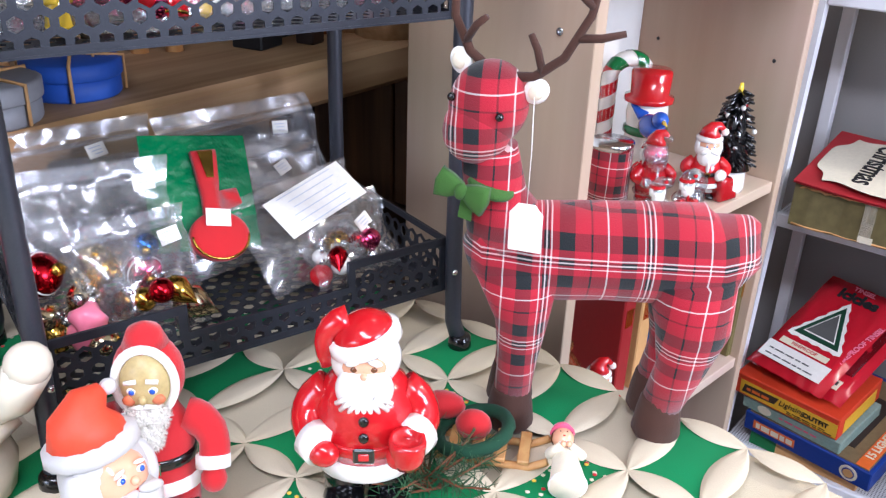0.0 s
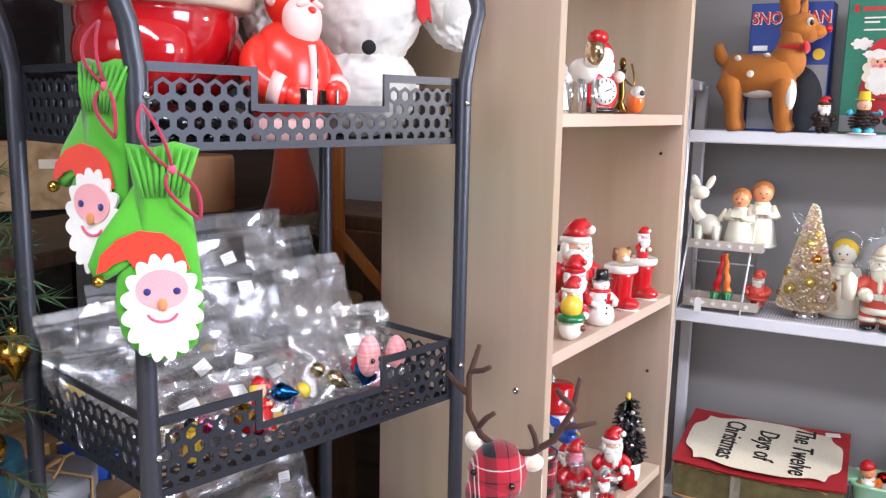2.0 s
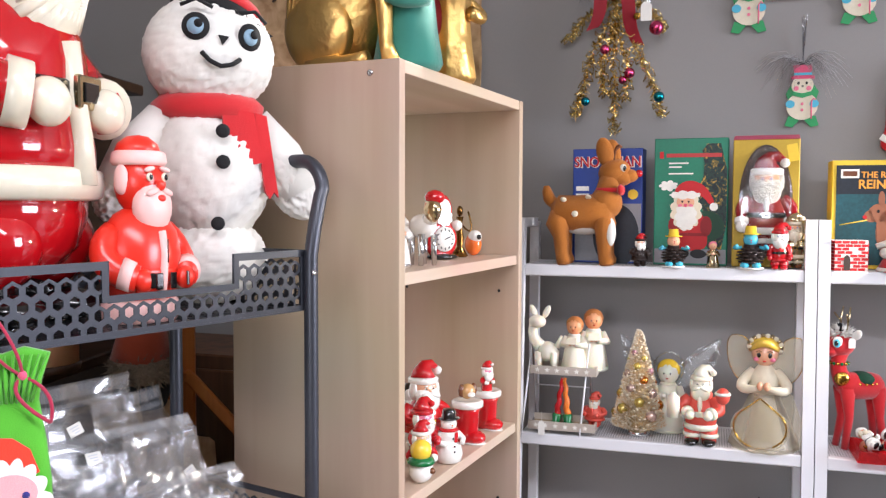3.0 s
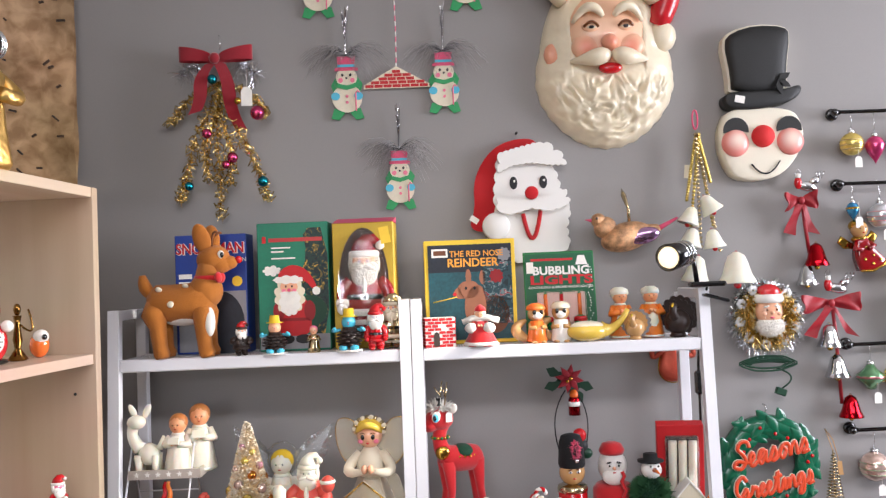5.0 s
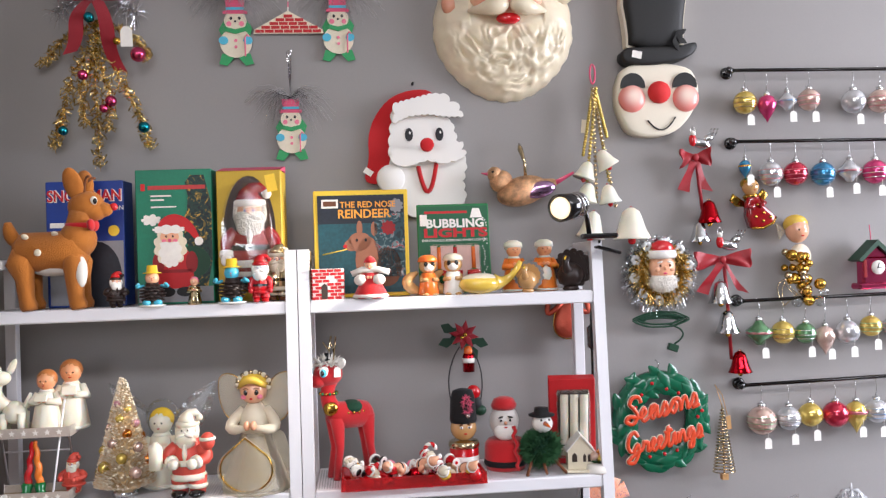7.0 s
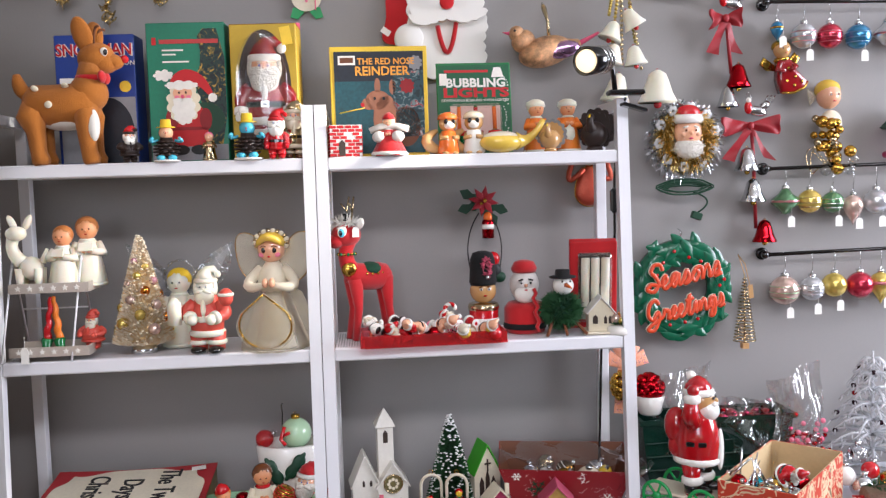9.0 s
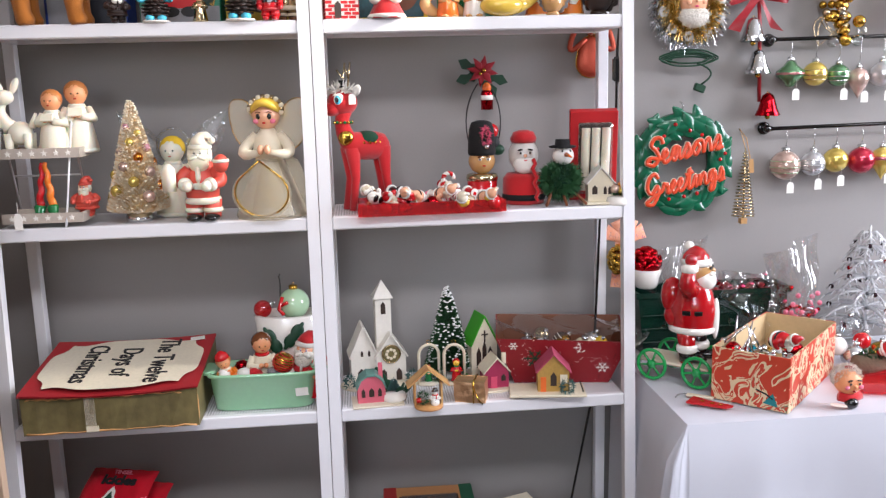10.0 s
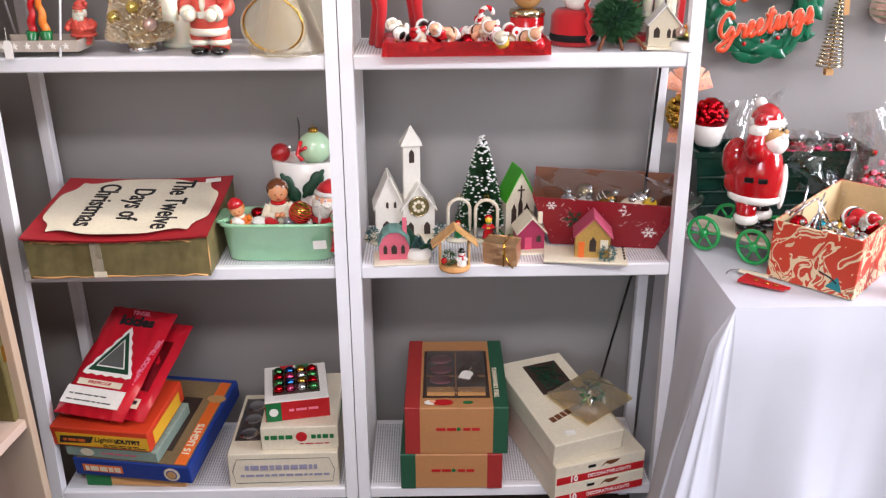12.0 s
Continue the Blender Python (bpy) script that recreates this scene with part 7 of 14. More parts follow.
thing("gnome_stump", pose(-0.965, 1.005, SIDE_Z, 0, 0, 35), "tree stump block under the gnome", "stump", Form().lathe([(0.07, 0), (0.075, 0.1), (0.07, 0.185)], "slab", seg=12))
M["pine_orange"] = wood("orange_pine", 0xC9702C, 0xE08A3C, 3.0, 0.5)
pf = thing("pine_cabin", pose(-0.98, 1.16, SIDE_Z, 0, 0, 30), "small orange pine house frame", "ornament")
part("post", Form().box((0, 0, 0.24), (0.035, 0.03, 0.46), "pine_orange", bev=0.002), pf)
for k in (-1, 1):
    part("rafter", Form().box((k * 0.05, -0.01, 0.16), (0.022, 0.02, 0.16), "pine_orange", (0, k * -40, 0), 0.002), pf)
sg = thing("word_sign", pose(-1.3, 0.80, SIDE_Z + 0.27, 0, 0, 62), "dark wooden sign with pale script and greenery", "sign")
part("board", Form().box((0, 0, 0.06), (0.24, 0.014, 0.12), "slab", bev=0.002), sg)
part("script_bar", Form().box((0.02, -0.0085, 0.08), (0.13, 0.002, 0.016), "p_cream"), sg)

# potted artificial spruce with gold ornaments
pt = thing("potted_spruce", pose(-0.872, 0.285, SIDE_Z), "small artificial spruce in a teal pot hung with gold ornaments", "potted tree")
M["tealpot"] = glossy("teal_glazed_pot", 0x2A5566, rough=0.35, coat=0.2)
part("pot", Form().lathe([(0.05, 0), (0.075, 0.02), (0.09, 0.06), (0.085, 0.085), (0.078, 0.088), (0.07, 0.08)], "tealpot", seg=28), pt)
part("trunk", Form().cone((0, 0, 0.07), (0, 0, 0.52), 0.012, 0.004, "f_brown", 8), pt)
nd = Form()
rs = random.Random(21)
for i in range(70):
    t = i / 70
    a = i * 2.4
    L = 0.15 * (1 - t) + 0.03
    p0 = Vector((0, 0, 0.12 + 0.40 * t))
    p1 = p0 + Vector((math.cos(a) * L, math.sin(a) * L, -0.03 + 0.06 * t))
    nd.tube([p0, p1], [0.002, 0.001], "f_brown", 4, caps=False)
    for j in range(70):
        q = p0.lerp(p1, 0.15 + 0.85 * j / 70)
        d = Vector((rs.gauss(0, 1), rs.gauss(0, 1), rs.gauss(0, 0.7))).normalized() * 0.019 + (p1 - p0) * 0.08
        s = d.orthogonal().normalized() * 0.0014
        nd.add([q + s, q - s, q + d], [(0, 1, 2)], "spruce")
part("needles", nd, pt, "soft green artificial needles")
for x, y, z, kd, r in ((0.11, -0.06, 0.30, "drop", 0.022), (0.12, -0.02, 0.16, "ball", 0.02), (0.1, 0.03, 0.24, "drop", 0.018), (0.06, -0.1, 0.2, "top", 0.022), (0.125, -0.045, 0.4, "ball", 0.016)):
    part("gold_ornament", bauble(r, "m_gold", "m_gold", None, kd), pt, "gold blown-glass ornament", pose(x, y, z))

WHERE = Matrix()
# baskets high on the wall behind the statues
bs = Form()
for i in range(14):
    r = 0.13 - 0.008 * i
    bs.tube([(r * math.cos(a), -0.008 * i, r * math.sin(a)) for a in (k * math.pi / 20 for k in range(40))], 0.006, "slab", 6, True)
thing("wicker_basket", pose(-1.38, 1.69, 1.9, 0, 0, 0), "round brown woven basket hung on the wall", "basket", bs)
pw = Form()
rs = random.Random(5)
pw.grid(lambda u, v: ((u - 0.5) * 0.62, 0.02 * noise.noise((u * 5, v * 5, 2)), (v - 0.5) * 0.5), 24, 20, "slab")
pw.grid(lambda u, v: ((0.5 - u) * 0.62, 0.02 + 0.02 * noise.noise((u * 5, v * 5, 2)), (v - 0.5) * 0.5), 24, 20, "slab")
for i in range(90):
    pw.box((rs.uniform(-0.29, 0.29), -0.014, rs.uniform(-0.23, 0.23)), (rs.uniform(0.006, 0.018), 0.006, 0.004), "darkwood", (0, rs.uniform(-50, 50), 0))
thing("bark_art", pose(-0.90, 1.655, 1.98, 0, 0, 6), "rough tan bark panel with dark flecks leaning on the wall", "wall panel", pw)


# ---- hanging on the north wall; local y runs out of the wall towards -y ----
def hang(x, z, off=0.0, ry=0.0):
    return pose(x, WALL_Y - 0.001 - off, z, 0, ry, 0)


def nail(parent, x, z, key="m_silver", y=0.0):
    part("nail", Form().cone((x, 0.002, z), (x, -0.012 + y, z + 0.001), 0.0012, 0.0018, key, 8), parent)


def tinsel(f, pts, length, per, key, seed, wide=0.0007):
    """Thin foil strips standing out all round a wire."""
    rs = random.Random(seed)
    vs, fs = [], []
    for a, b in zip(pts, pts[1:]):
        a, b = Vector(a), Vector(b)
        for _ in range(per):
            p = a.lerp(b, rs.random())
            d = Vector((rs.gauss(0, 1), rs.gauss(0, 1) * 0.8, rs.gauss(0, 1))).normalized()
            t = d.orthogonal().normalized()
            t = Matrix.Rotation(rs.uniform(0, 6.28), 3, d) @ t * wide
            m = p + d * length * rs.uniform(0.5, 0.7) + Vector((0, 0, -0.1 * length))
            e = p + d * length * rs.uniform(0.85, 1.1) + Vector((0, 0, -0.3 * length)) + t * 2
            k = len(vs)
            vs += [p + t, p - t, m - t, m + t, e]
            fs += [(k, k + 1, k + 2, k + 3), (k + 3, k + 2, k + 4)]
    f.add(vs, fs, key, False)


def tinsel_spray():
    root = thing("tinsel_spray", hang(-0.275, 1.878), "gold tinsel wire spray with a crimson velvet bow and small baubles", "wall spray")
    f = Form()
    arms = [[(0, -0.03, 0.12), (-0.004, -0.04, 0.02), (0.0, -0.035, -0.09), (0.0, -0.03, -0.18)], [(0, -0.03, 0.1), (-0.05, -0.04, 0.0), (-0.075, -0.03, -0.09), (-0.09, -0.03, -0.14)], [(0, -0.03, 0.1), (0.05, -0.045, 0.0), (0.085, -0.035, -0.08), (0.105, -0.03, -0.145)], [(0, -0.03, 0.12), (-0.07, -0.03, 0.08), (-0.11, -0.03, 0.03)], [(0, -0.03, 0.12), (0.06, -0.035, 0.1), (0.1, -0.04, 0.06), (0.1, -0.04, 0.04)], [(0, -0.04, 0.06), (-0.03, -0.05, -0.03), (-0.02, -0.045, -0.1)], [(0, -0.04, 0.06), (0.03, -0.05, -0.03), (0.025, -0.045, -0.11)]]
    for i, arm in enumerate(arms):
        pts = [arm[0]]
        for a, b in zip(arm, arm[1:]):
            pts += [tuple(Vector(a).lerp(Vector(b), t)) for t in (0.34, 0.67, 1)]
        coil = []
        for j in range(len(pts) * 8):
            t = j / 8
            k = min(int(t), len(pts) - 2)
            p = Vector(pts[k]).lerp(Vector(pts[k + 1]), min(1, t - k))
            coil.append((p.x + 0.013 * math.cos(j * 1.1) + 0.005 * math.sin(j * 0.37), p.y + 0.011 * math.sin(j * 1.1), p.z + 0.008 * math.sin(j * 2.3)))
        f.tube(coil, 0.0015, "goldtinsel", 5)
        tinsel(f, pts, 0.016, 34, "goldtinsel", i + 1, 0.0012)
    part("tinsel", f, root, "gold tinsel strands")
    silver = Form()
    for k in (-1, 1):
        tinsel(silver, [(k * 0.04, -0.02, 0.17), (k * 0.085, -0.02, 0.14)], 0.036, 170, "foilstrand", 30 + k, 0.0005)
    part("net_ribbon", silver, root, "silver net ribbon behind the bow")
    bow = Form()
    V = "velvet"
    for k in (-1, 1):
        def loop(u, v, k=k):
            a = math.pi * 2 * u
            return (k * (0.006 + 0.038 * (1 - math.cos(a))), -0.045 - 0.012 * math.sin(a), 0.168 + 0.014 * math.sin(a * 0.5) * 1.0 + (v - 0.5) * 0.034 * (0.4 + 0.6 * math.sin(a / 2)))
        bow.grid(loop, 20, 4, V)
        def tail(u, v, k=k):
            return (k * (0.008 + 0.045 * u + 0.006 * math.sin(u * 6)) + (v - 0.5) * 0.03, -0.05 - 0.012 * math.sin(u * 4), 0.165 - (0.15 if k > 0 else 0.11) * u - 0.008 * (v if k > 0 else 1 - v))
        bow.grid(tail, 14, 3, V)
    bow.sph((0, -0.058, 0.168), (0.012, 0.009, 0.013), V, 12, 8)
    part("bow", bow, root, "crimson velvet ribbon bow")
    for x, z, r, key in ((-0.005, 0.12, 0.011, "m_teal"), (0.092, 0.042, 0.016, "m_pink"), (-0.02, 0.0, 0.011, "m_pink"), (0.035, -0.055, 0.012, "m_pink"), (0.02, -0.07, 0.009, "m_pink"), (-0.062, -0.115, 0.01, "m_teal"), (0.1, -0.11, 0.012, "m_teal"), (0.05, 0.07, 0.008, "m_gold")):
        part("bauble", Form().sph((x, -0.062, z), r, key, 14, 10), root)
    price_tag(root, pose(0.07, -0.064, 0.1), 0.024, 0.042, 0.03)
    part("wire_hook", Form().tube(bend([(0, -0.005, 0.2), (0.003, -0.012, 0.22), (-0.002, -0.002, 0.235)], 6), 0.001, "m_silver", 5), root)


M["velvet"] = felt("crimson_velvet", 0x960F22, sheen=0.5)
M["foilstrand"] = mat("bright_silver_foil", 0xD9DADF, rough=0.16, metal=1.0)
tinsel_spray()


M["mint"] = paper("mint_green_print", 0x2C9C5A)


def card_snowman(root, x, z, s=1.0, name="card_snowman"):
    """A printed cut-out snowman with a pink hat, about 14 cm high."""
    p = new(name)
    p.parent = root
    p.matrix_basis = pose(x, 0, z) @ Matrix.Scale(s, 4)
    part("body", Form().plate(circle(0, 0.045, 0.034, 0.032, 28), 0.003, "p_cream", pose(0, -0.006, 0)), p)
    part("head", Form().plate(circle(0, 0.093, 0.024, 0.022, 24), 0.003, "p_cream", pose(0, -0.007, 0)), p)
    for k in (-1, 1):
        part("boot", Form().plate([(k * 0.037, 0.0), (k * 0.02, -0.004), (k * 0.006, 0.012), (k * 0.004, 0.022), (k * 0.03, 0.022)][::-k], 0.003, "mint", pose(0, -0.0045, 0)), p, "green printed boot")
    part("cape", Form().plate([(-0.036, 0.075), (-0.022, 0.098), (0.022, 0.098), (0.036, 0.078), (0.03, 0.06), (-0.03, 0.06)], 0.003, "mint", pose(0, -0.0035, 0)), p)
    part("scarf", Form().plate([(-0.022, 0.07), (0, 0.064), (0.022, 0.07), (0.02, 0.079), (0, 0.074), (-0.02, 0.079)], 0.002, "mint", pose(0, -0.009, 0)), p)
    part("hat", Form().plate([(-0.026, 0.108), (0.026, 0.108), (0.026, 0.114), (0.018, 0.115), (0.021, 0.14), (-0.021, 0.14), (-0.018, 0.115), (-0.026, 0.114)], 0.003, "p_rose", pose(0, -0.008, 0)), p, "pink printed top hat")
    part("hat_band", Form().plate([(-0.019, 0.116), (0.019, 0.116), (0.019, 0.122), (-0.019, 0.122)], 0.001, "p_cyan", pose(0, -0.0095, 0)), p)
    for k in (-1, 1):
        part("mitten", Form().plate(circle(k * 0.026, 0.05, 0.01, 0.009, 14), 0.002, "p_cyan", pose(0, -0.0085, 0)), p)
        part("cheek", Form().plate(circle(k * 0.0135, 0.086, 0.0055, 0.0055, 12), 0.001, "p_pink", pose(0, -0.0085, 0)), p)
        part("eye", Form().plate(circle(k * 0.009, 0.098, 0.003, 0.0035, 10), 0.001, "ink", pose(0, -0.0088, 0)), p)
    part("nose", Form().plate(circle(0, 0.091, 0.0025, 0.0025, 10), 0.001, "ink", pose(0, -0.009, 0)), p)
    for zz in (0.036, 0.05):
        part("button", Form().plate(circle(0, zz, 0.0035, 0.0035, 10), 0.001, "p_pink", pose(0, -0.0075, 0)), p)
    part("cane", Form().tube([(0.02, -0.0095, 0.015), (0.02, -0.0095, 0.055), (0.024, -0.0095, 0.062), (0.029, -0.0095, 0.058)], 0.0018, "p_pink", 6), p)
    burst = Form()
    rs = random.Random(int((x + 5) * 1000 + z * 100))
    vs, fs = [], []
    for j in range(150):
        up = j > 118
        a = rs.uniform(radians(85), radians(95)) if up else rs.uniform(radians(150), radians(390))
        L = rs.uniform(0.03, 0.11)
        c = Vector((0, -0.006, 0.145))
        sag = 0 if up else 0.03
        pts = [c + Vector((math.cos(a) * L * t, -0.012 * t + rs.uniform(-0.004, 0.004), math.sin(a) * L * t * (1 if up else 0.7) + 0.02 * math.sin(t * 3) - sag * t * t)) for t in (0, 0.4, 0.75, 1)]
        t = Vector((1, 0.3, 0) if up else (0, 0.3, 1)).normalized() * rs.uniform(0.0003, 0.0008)
        k = len(vs)
        for q in pts:
            vs += [q + t, q - t]
        fs += [(k + 2 * i, k + 2 * i + 1, k + 2 * i + 3, k + 2 * i + 2) for i in range(3)]
    burst.add(vs, fs, "foilstrand", False)
    part("tinsel_burst", burst, p, "fine silver foil strands")
    return p


def mobile():
    root = thing("snowman_mobile", hang(0.124, 1.914, 0.004), "hanging card mobile of snowmen with a red brick roof", "mobile")
    for x, z, s in ((-0.113, -0.003, 1.0), (0.108, 0.004, 0.97), (0.0, -0.212, 0.93), (-0.172, 0.232, 1.0), (0.165, 0.238, 1.0)):
        card_snowman(root, x, z, s)
    roof = part("roof", Form().plate([(-0.075, 0.062), (0.075, 0.062), (0.074, 0.07), (0.0, 0.112), (-0.074, 0.07)], 0.004, "p_cream", pose(0, -0.006, 0)), root, "white card roof")
    me = Form().box((0, 0, 0), (0.0185, 0.0012, 0.0065), "p_red").mesh("brick")
    for j in range(5):
        n = 7 - int(j * 1.5)
        for i in range(max(n, 1)):
            part("brick", me, roof, "", pose((i - (n - 1) / 2) * 0.0205 + (0.003 if j % 2 else 0), -0.0065, 0.067 + j * 0.0082))
    cord = Form()
    for i in range(30):
        cord.tube([(0.002 * math.sin(i * 0.2), -0.004, 0.108 + 0.012 * i), (0.002 * math.sin(i * 0.2 + 0.2), -0.004, 0.108 + 0.012 * (i + 1))], 0.0015, "p_pink" if i % 2 else "p_white", 6)
    part("cord", cord, root, "pink and white twisted cord")


mobile()


def relief_face():
    """A vacuum-formed bearded face, one deep shell."""
    f = Form()
    outline = []
    for i in range(96):
        a = 2 * math.pi * i / 96
        x, z = 0.150 * math.cos(a), (0.245 if i < 48 else 0.175) * math.sin(a)
        if z < 0.05:
            k = 1 + 0.025 * abs(math.sin(i * 0.9)) - 0.0 * z
            x, z = x * (1.0 + 0.06 * math.sin(math.pi * min(1, -z / 0.18 + 0.2))) * k, z * k
        outline.append((x, z))
    rings = 72

    def fn(u, v):
        i = u * 96
        x0, z0 = outline[int(i) % 96]
        r = 1 - v
        x, z = x0 * r, z0 * r
        d = 0.055 * (1 - r ** 2.6) ** 0.6
        if z < -0.015 and r > 0.02:
            wob = noise.noise((x * 46 + 3 * noise.noise((x * 24, z * 18, 0)), z * 34, 4)) * 0.012 + abs(math.sin(z * 112 + 9 * noise.noise((x * 26, z * 18, 7)) + abs(x) * 60)) * 0.011
            d += wob * min(1, (-0.015 - z) / 0.03) * min(1, (1 - r) * 6)
        elif abs(x) > 0.082:
            d += abs(math.sin(z * 55 + x * 10)) * 0.006 * min(1, (1 - r) * 6)
        return (x, -d, z)

    f.grid(fn, 96, rings, "facebeard", wrap=True)
    f.sph((0.0, -0.035, 0.075), (0.088, 0.03, 0.10), "facetone", 28, 20)
    for k in (-1, 1):
        f.sph((k * 0.048, -0.05, 0.045), (0.034, 0.0155, 0.03), "facetone", 22, 14)
        f.tube(bend([(k * 0.012, -0.07, 0.108), (k * 0.045, -0.075, 0.128), (k * 0.078, -0.055, 0.098)], 10), [0.005, 0.008, 0.010, 0.011, 0.011, 0.011, 0.01, 0.009, 0.008, 0.006, 0.004], "facebeard", 10)
        f.sph((k * 0.038, -0.06, 0.088), (0.021, 0.008, 0.012), "facetone", 14, 8)
        f.sph((k * 0.038, -0.066, 0.085), (0.011, 0.004, 0.0036), "g_cream", 12, 8)
        f.sph((k * 0.038, -0.069, 0.085), (0.006, 0.0025, 0.0038), "ink", 10, 8)
        f.tube(bend([(k * 0.055, -0.066, 0.086), (k * 0.038, -0.073, 0.096), (k * 0.022, -0.066, 0.086)], 8), 0.0032, "g_brown", 6)
        f.tube(bend([(k * 0.004, -0.078, 0.022), (k * 0.04, -0.085, 0.012), (k * 0.085, -0.055, 0.012)], 10), [0.008, 0.014, 0.018, 0.019, 0.019, 0.018, 0.016, 0.013, 0.01, 0.007, 0.004], "facebeard", 12)
    f.sph((0, -0.07, 0.05), (0.019, 0.018, 0.018), "facetone", 14, 10)
    f.sph((0, -0.068, -0.008), (0.027, 0.012, 0.013), "g_red", 16, 10)
    # cap with its fur band and hanging tail
    f.tube(bend([(-0.12, -0.03, 0.165), (0.0, -0.075, 0.215), (0.12, -0.03, 0.165)], 14), 0.03, "facebeard", 14)
    f.sph((0.0, -0.02, 0.225), (0.125, 0.035, 0.075), "capred", 24, 14)
    f.tube(bend([(0.06, -0.02, 0.27), (0.14, -0.03, 0.2), (0.118, -0.02, 0.095)], 10), [0.05, 0.05, 0.05, 0.048, 0.045, 0.04, 0.036, 0.032, 0.03, 0.028, 0.026], "capred", 14)
    f.sph((0.128, -0.022, 0.07), (0.034, 0.028, 0.036), "facebeard", 18, 12)
    f.sph((-0.122, -0.03, 0.035), (0.02, 0.012, 0.026), "facecheek", 12, 8)
    return f


M["facebeard"] = glossy("cream_moulded_shell", 0xE9DCC0, rough=0.3, coat=0.25, sub=0.05)
M["facetone"] = airbrushed("peach_moulded_shell", 0xEBBE9C, 0xDC7F66, [(-0.05, 0.042), (0.05, 0.042), (0.0, 0.048)], 0.036)
M["facecheek"] = glossy("rosy_moulded_shell", 0xE6A283, rough=0.32, coat=0.25)
M["capred"] = glossy("red_moulded_shell", 0xC21B26, rough=0.25, coat=0.4)
thing("wall_mask", hang(0.60, 1.998), "large cream moulded plastic bearded face with red cap", "wall decoration", relief_face())


def lobed(poly, step, depth):
    """The outline with a row of small rounded lobes along it."""
    out = []
    for a, b in zip(poly, poly[1:] + poly[:1]):
        d = Vector(b) - Vector(a)
        n = max(1, round(d.length / step))
        for i in range(n * 6):
            q = Vector(a) + d * (i / (n * 6))
            o = abs(math.sin(math.pi * i / 6)) * depth / max(d.length, 1e-6)
            out.append((q.x + d.y * o, q.y - d.x * o))
    return out


def foam_santa():
    root = thing("foam_santa_face", hang(0.391, 1.704, 0.001), "layered foam bearded face cut-out with a red cap", "wall decoration")
    part("cap", Form().plate(soft([(-0.116, -0.055), (-0.1, -0.01), (-0.102, 0.045), (-0.085, 0.09), (-0.05, 0.13), (0.0, 0.146), (0.045, 0.143), (0.05, 0.1), (-0.02, 0.05), (-0.04, 0.0), (-0.05, -0.05), (-0.08, -0.065)]), 0.012, "f_red", pose(0, -0.012, 0)), root, "dark red foam cap")
    part("face", Form().plate(lobed([(-0.045, 0.1), (-0.055, 0.02), (-0.05, -0.06), (-0.02, -0.13), (0.06, -0.14), (0.108, -0.1), (0.103, -0.06), (0.112, -0.02), (0.092, 0.03), (0.082, 0.07), (0.03, 0.1)], 0.024, 0.005), 0.012, "foamwhite", pose(0, -0.02, 0)), root, "white foam face and beard")
    brim = [(-0.048, 0.068), (-0.042, 0.088), (-0.046, 0.108), (-0.01, 0.118), (0.04, 0.13), (0.074, 0.128), (0.078, 0.112), (0.098, 0.108), (0.098, 0.094), (0.108, 0.082), (0.07, 0.082), (0.03, 0.088), (-0.012, 0.084)]
    part("brim", Form().plate(lobed(brim[::-1], 0.014, 0.003), 0.012, "foamwhite", pose(0, -0.036, 0)), root, "white foam hat brim with ragged ends")
    part("moustache", Form().plate(lobed([(-0.035, -0.026), (-0.01, -0.024), (0.025, -0.014), (0.06, -0.022), (0.094, -0.014), (0.112, 0.0), (0.1, 0.006), (0.104, 0.024), (0.08, 0.014), (0.05, 0.004), (0.025, 0.012), (-0.01, 0.002), (-0.03, 0.006), (-0.05, 0.012), (-0.05, -0.004), (-0.055, -0.012)], 0.02, 0.003), 0.01, "foamwhite", pose(0, -0.042, 0)), root)
    part("pompom", Form().lathe([(0.031, 0), (0.031, 0.012), (0.027, 0.016)], "foamwhite", (-0.055, -0.012, -0.052), 28, (90, 0, 0)), root)
    for x in (-0.012, 0.055):
        part("eye", Form().plate(circle(x, 0.044, 0.0088, 0.0145, 18), 0.002, "ink", pose(0, -0.022, 0)), root)
        part("eye_glint", Form().plate(circle(x + 0.002, 0.048, 0.0022, 0.003, 10), 0.001, "p_white", pose(0, -0.0232, 0)), root)
    part("nose", Form().lathe([(0.015, 0), (0.015, 0.006), (0.012, 0.008)], "f_red", (0.025, -0.042, 0.018), 20, (90, 0, 0)), root)
    part("mouth", Form().tube(bend([(0.006, -0.023, -0.026), (0.026, -0.023, -0.082), (0.046, -0.023, -0.02)], 12), 0.005, "f_red", 8), root)
    part("price_sticker", Form().box((-0.103, -0.0135, -0.035), (0.02, 0.001, 0.013), "p_white", (0, 35, 0)), root)
    part("nail", Form().cone((0, 0.001, 0.158), (0, -0.016, 0.158), 0.002, 0.003, "ink", 8), root)


M["foamwhite"] = mat("white_craft_foam", 0xEDEBE6, rough=0.75, vary=0.04, bump=0.3, scale=20, bscale=500, depth=0.0008)
foam_santa()


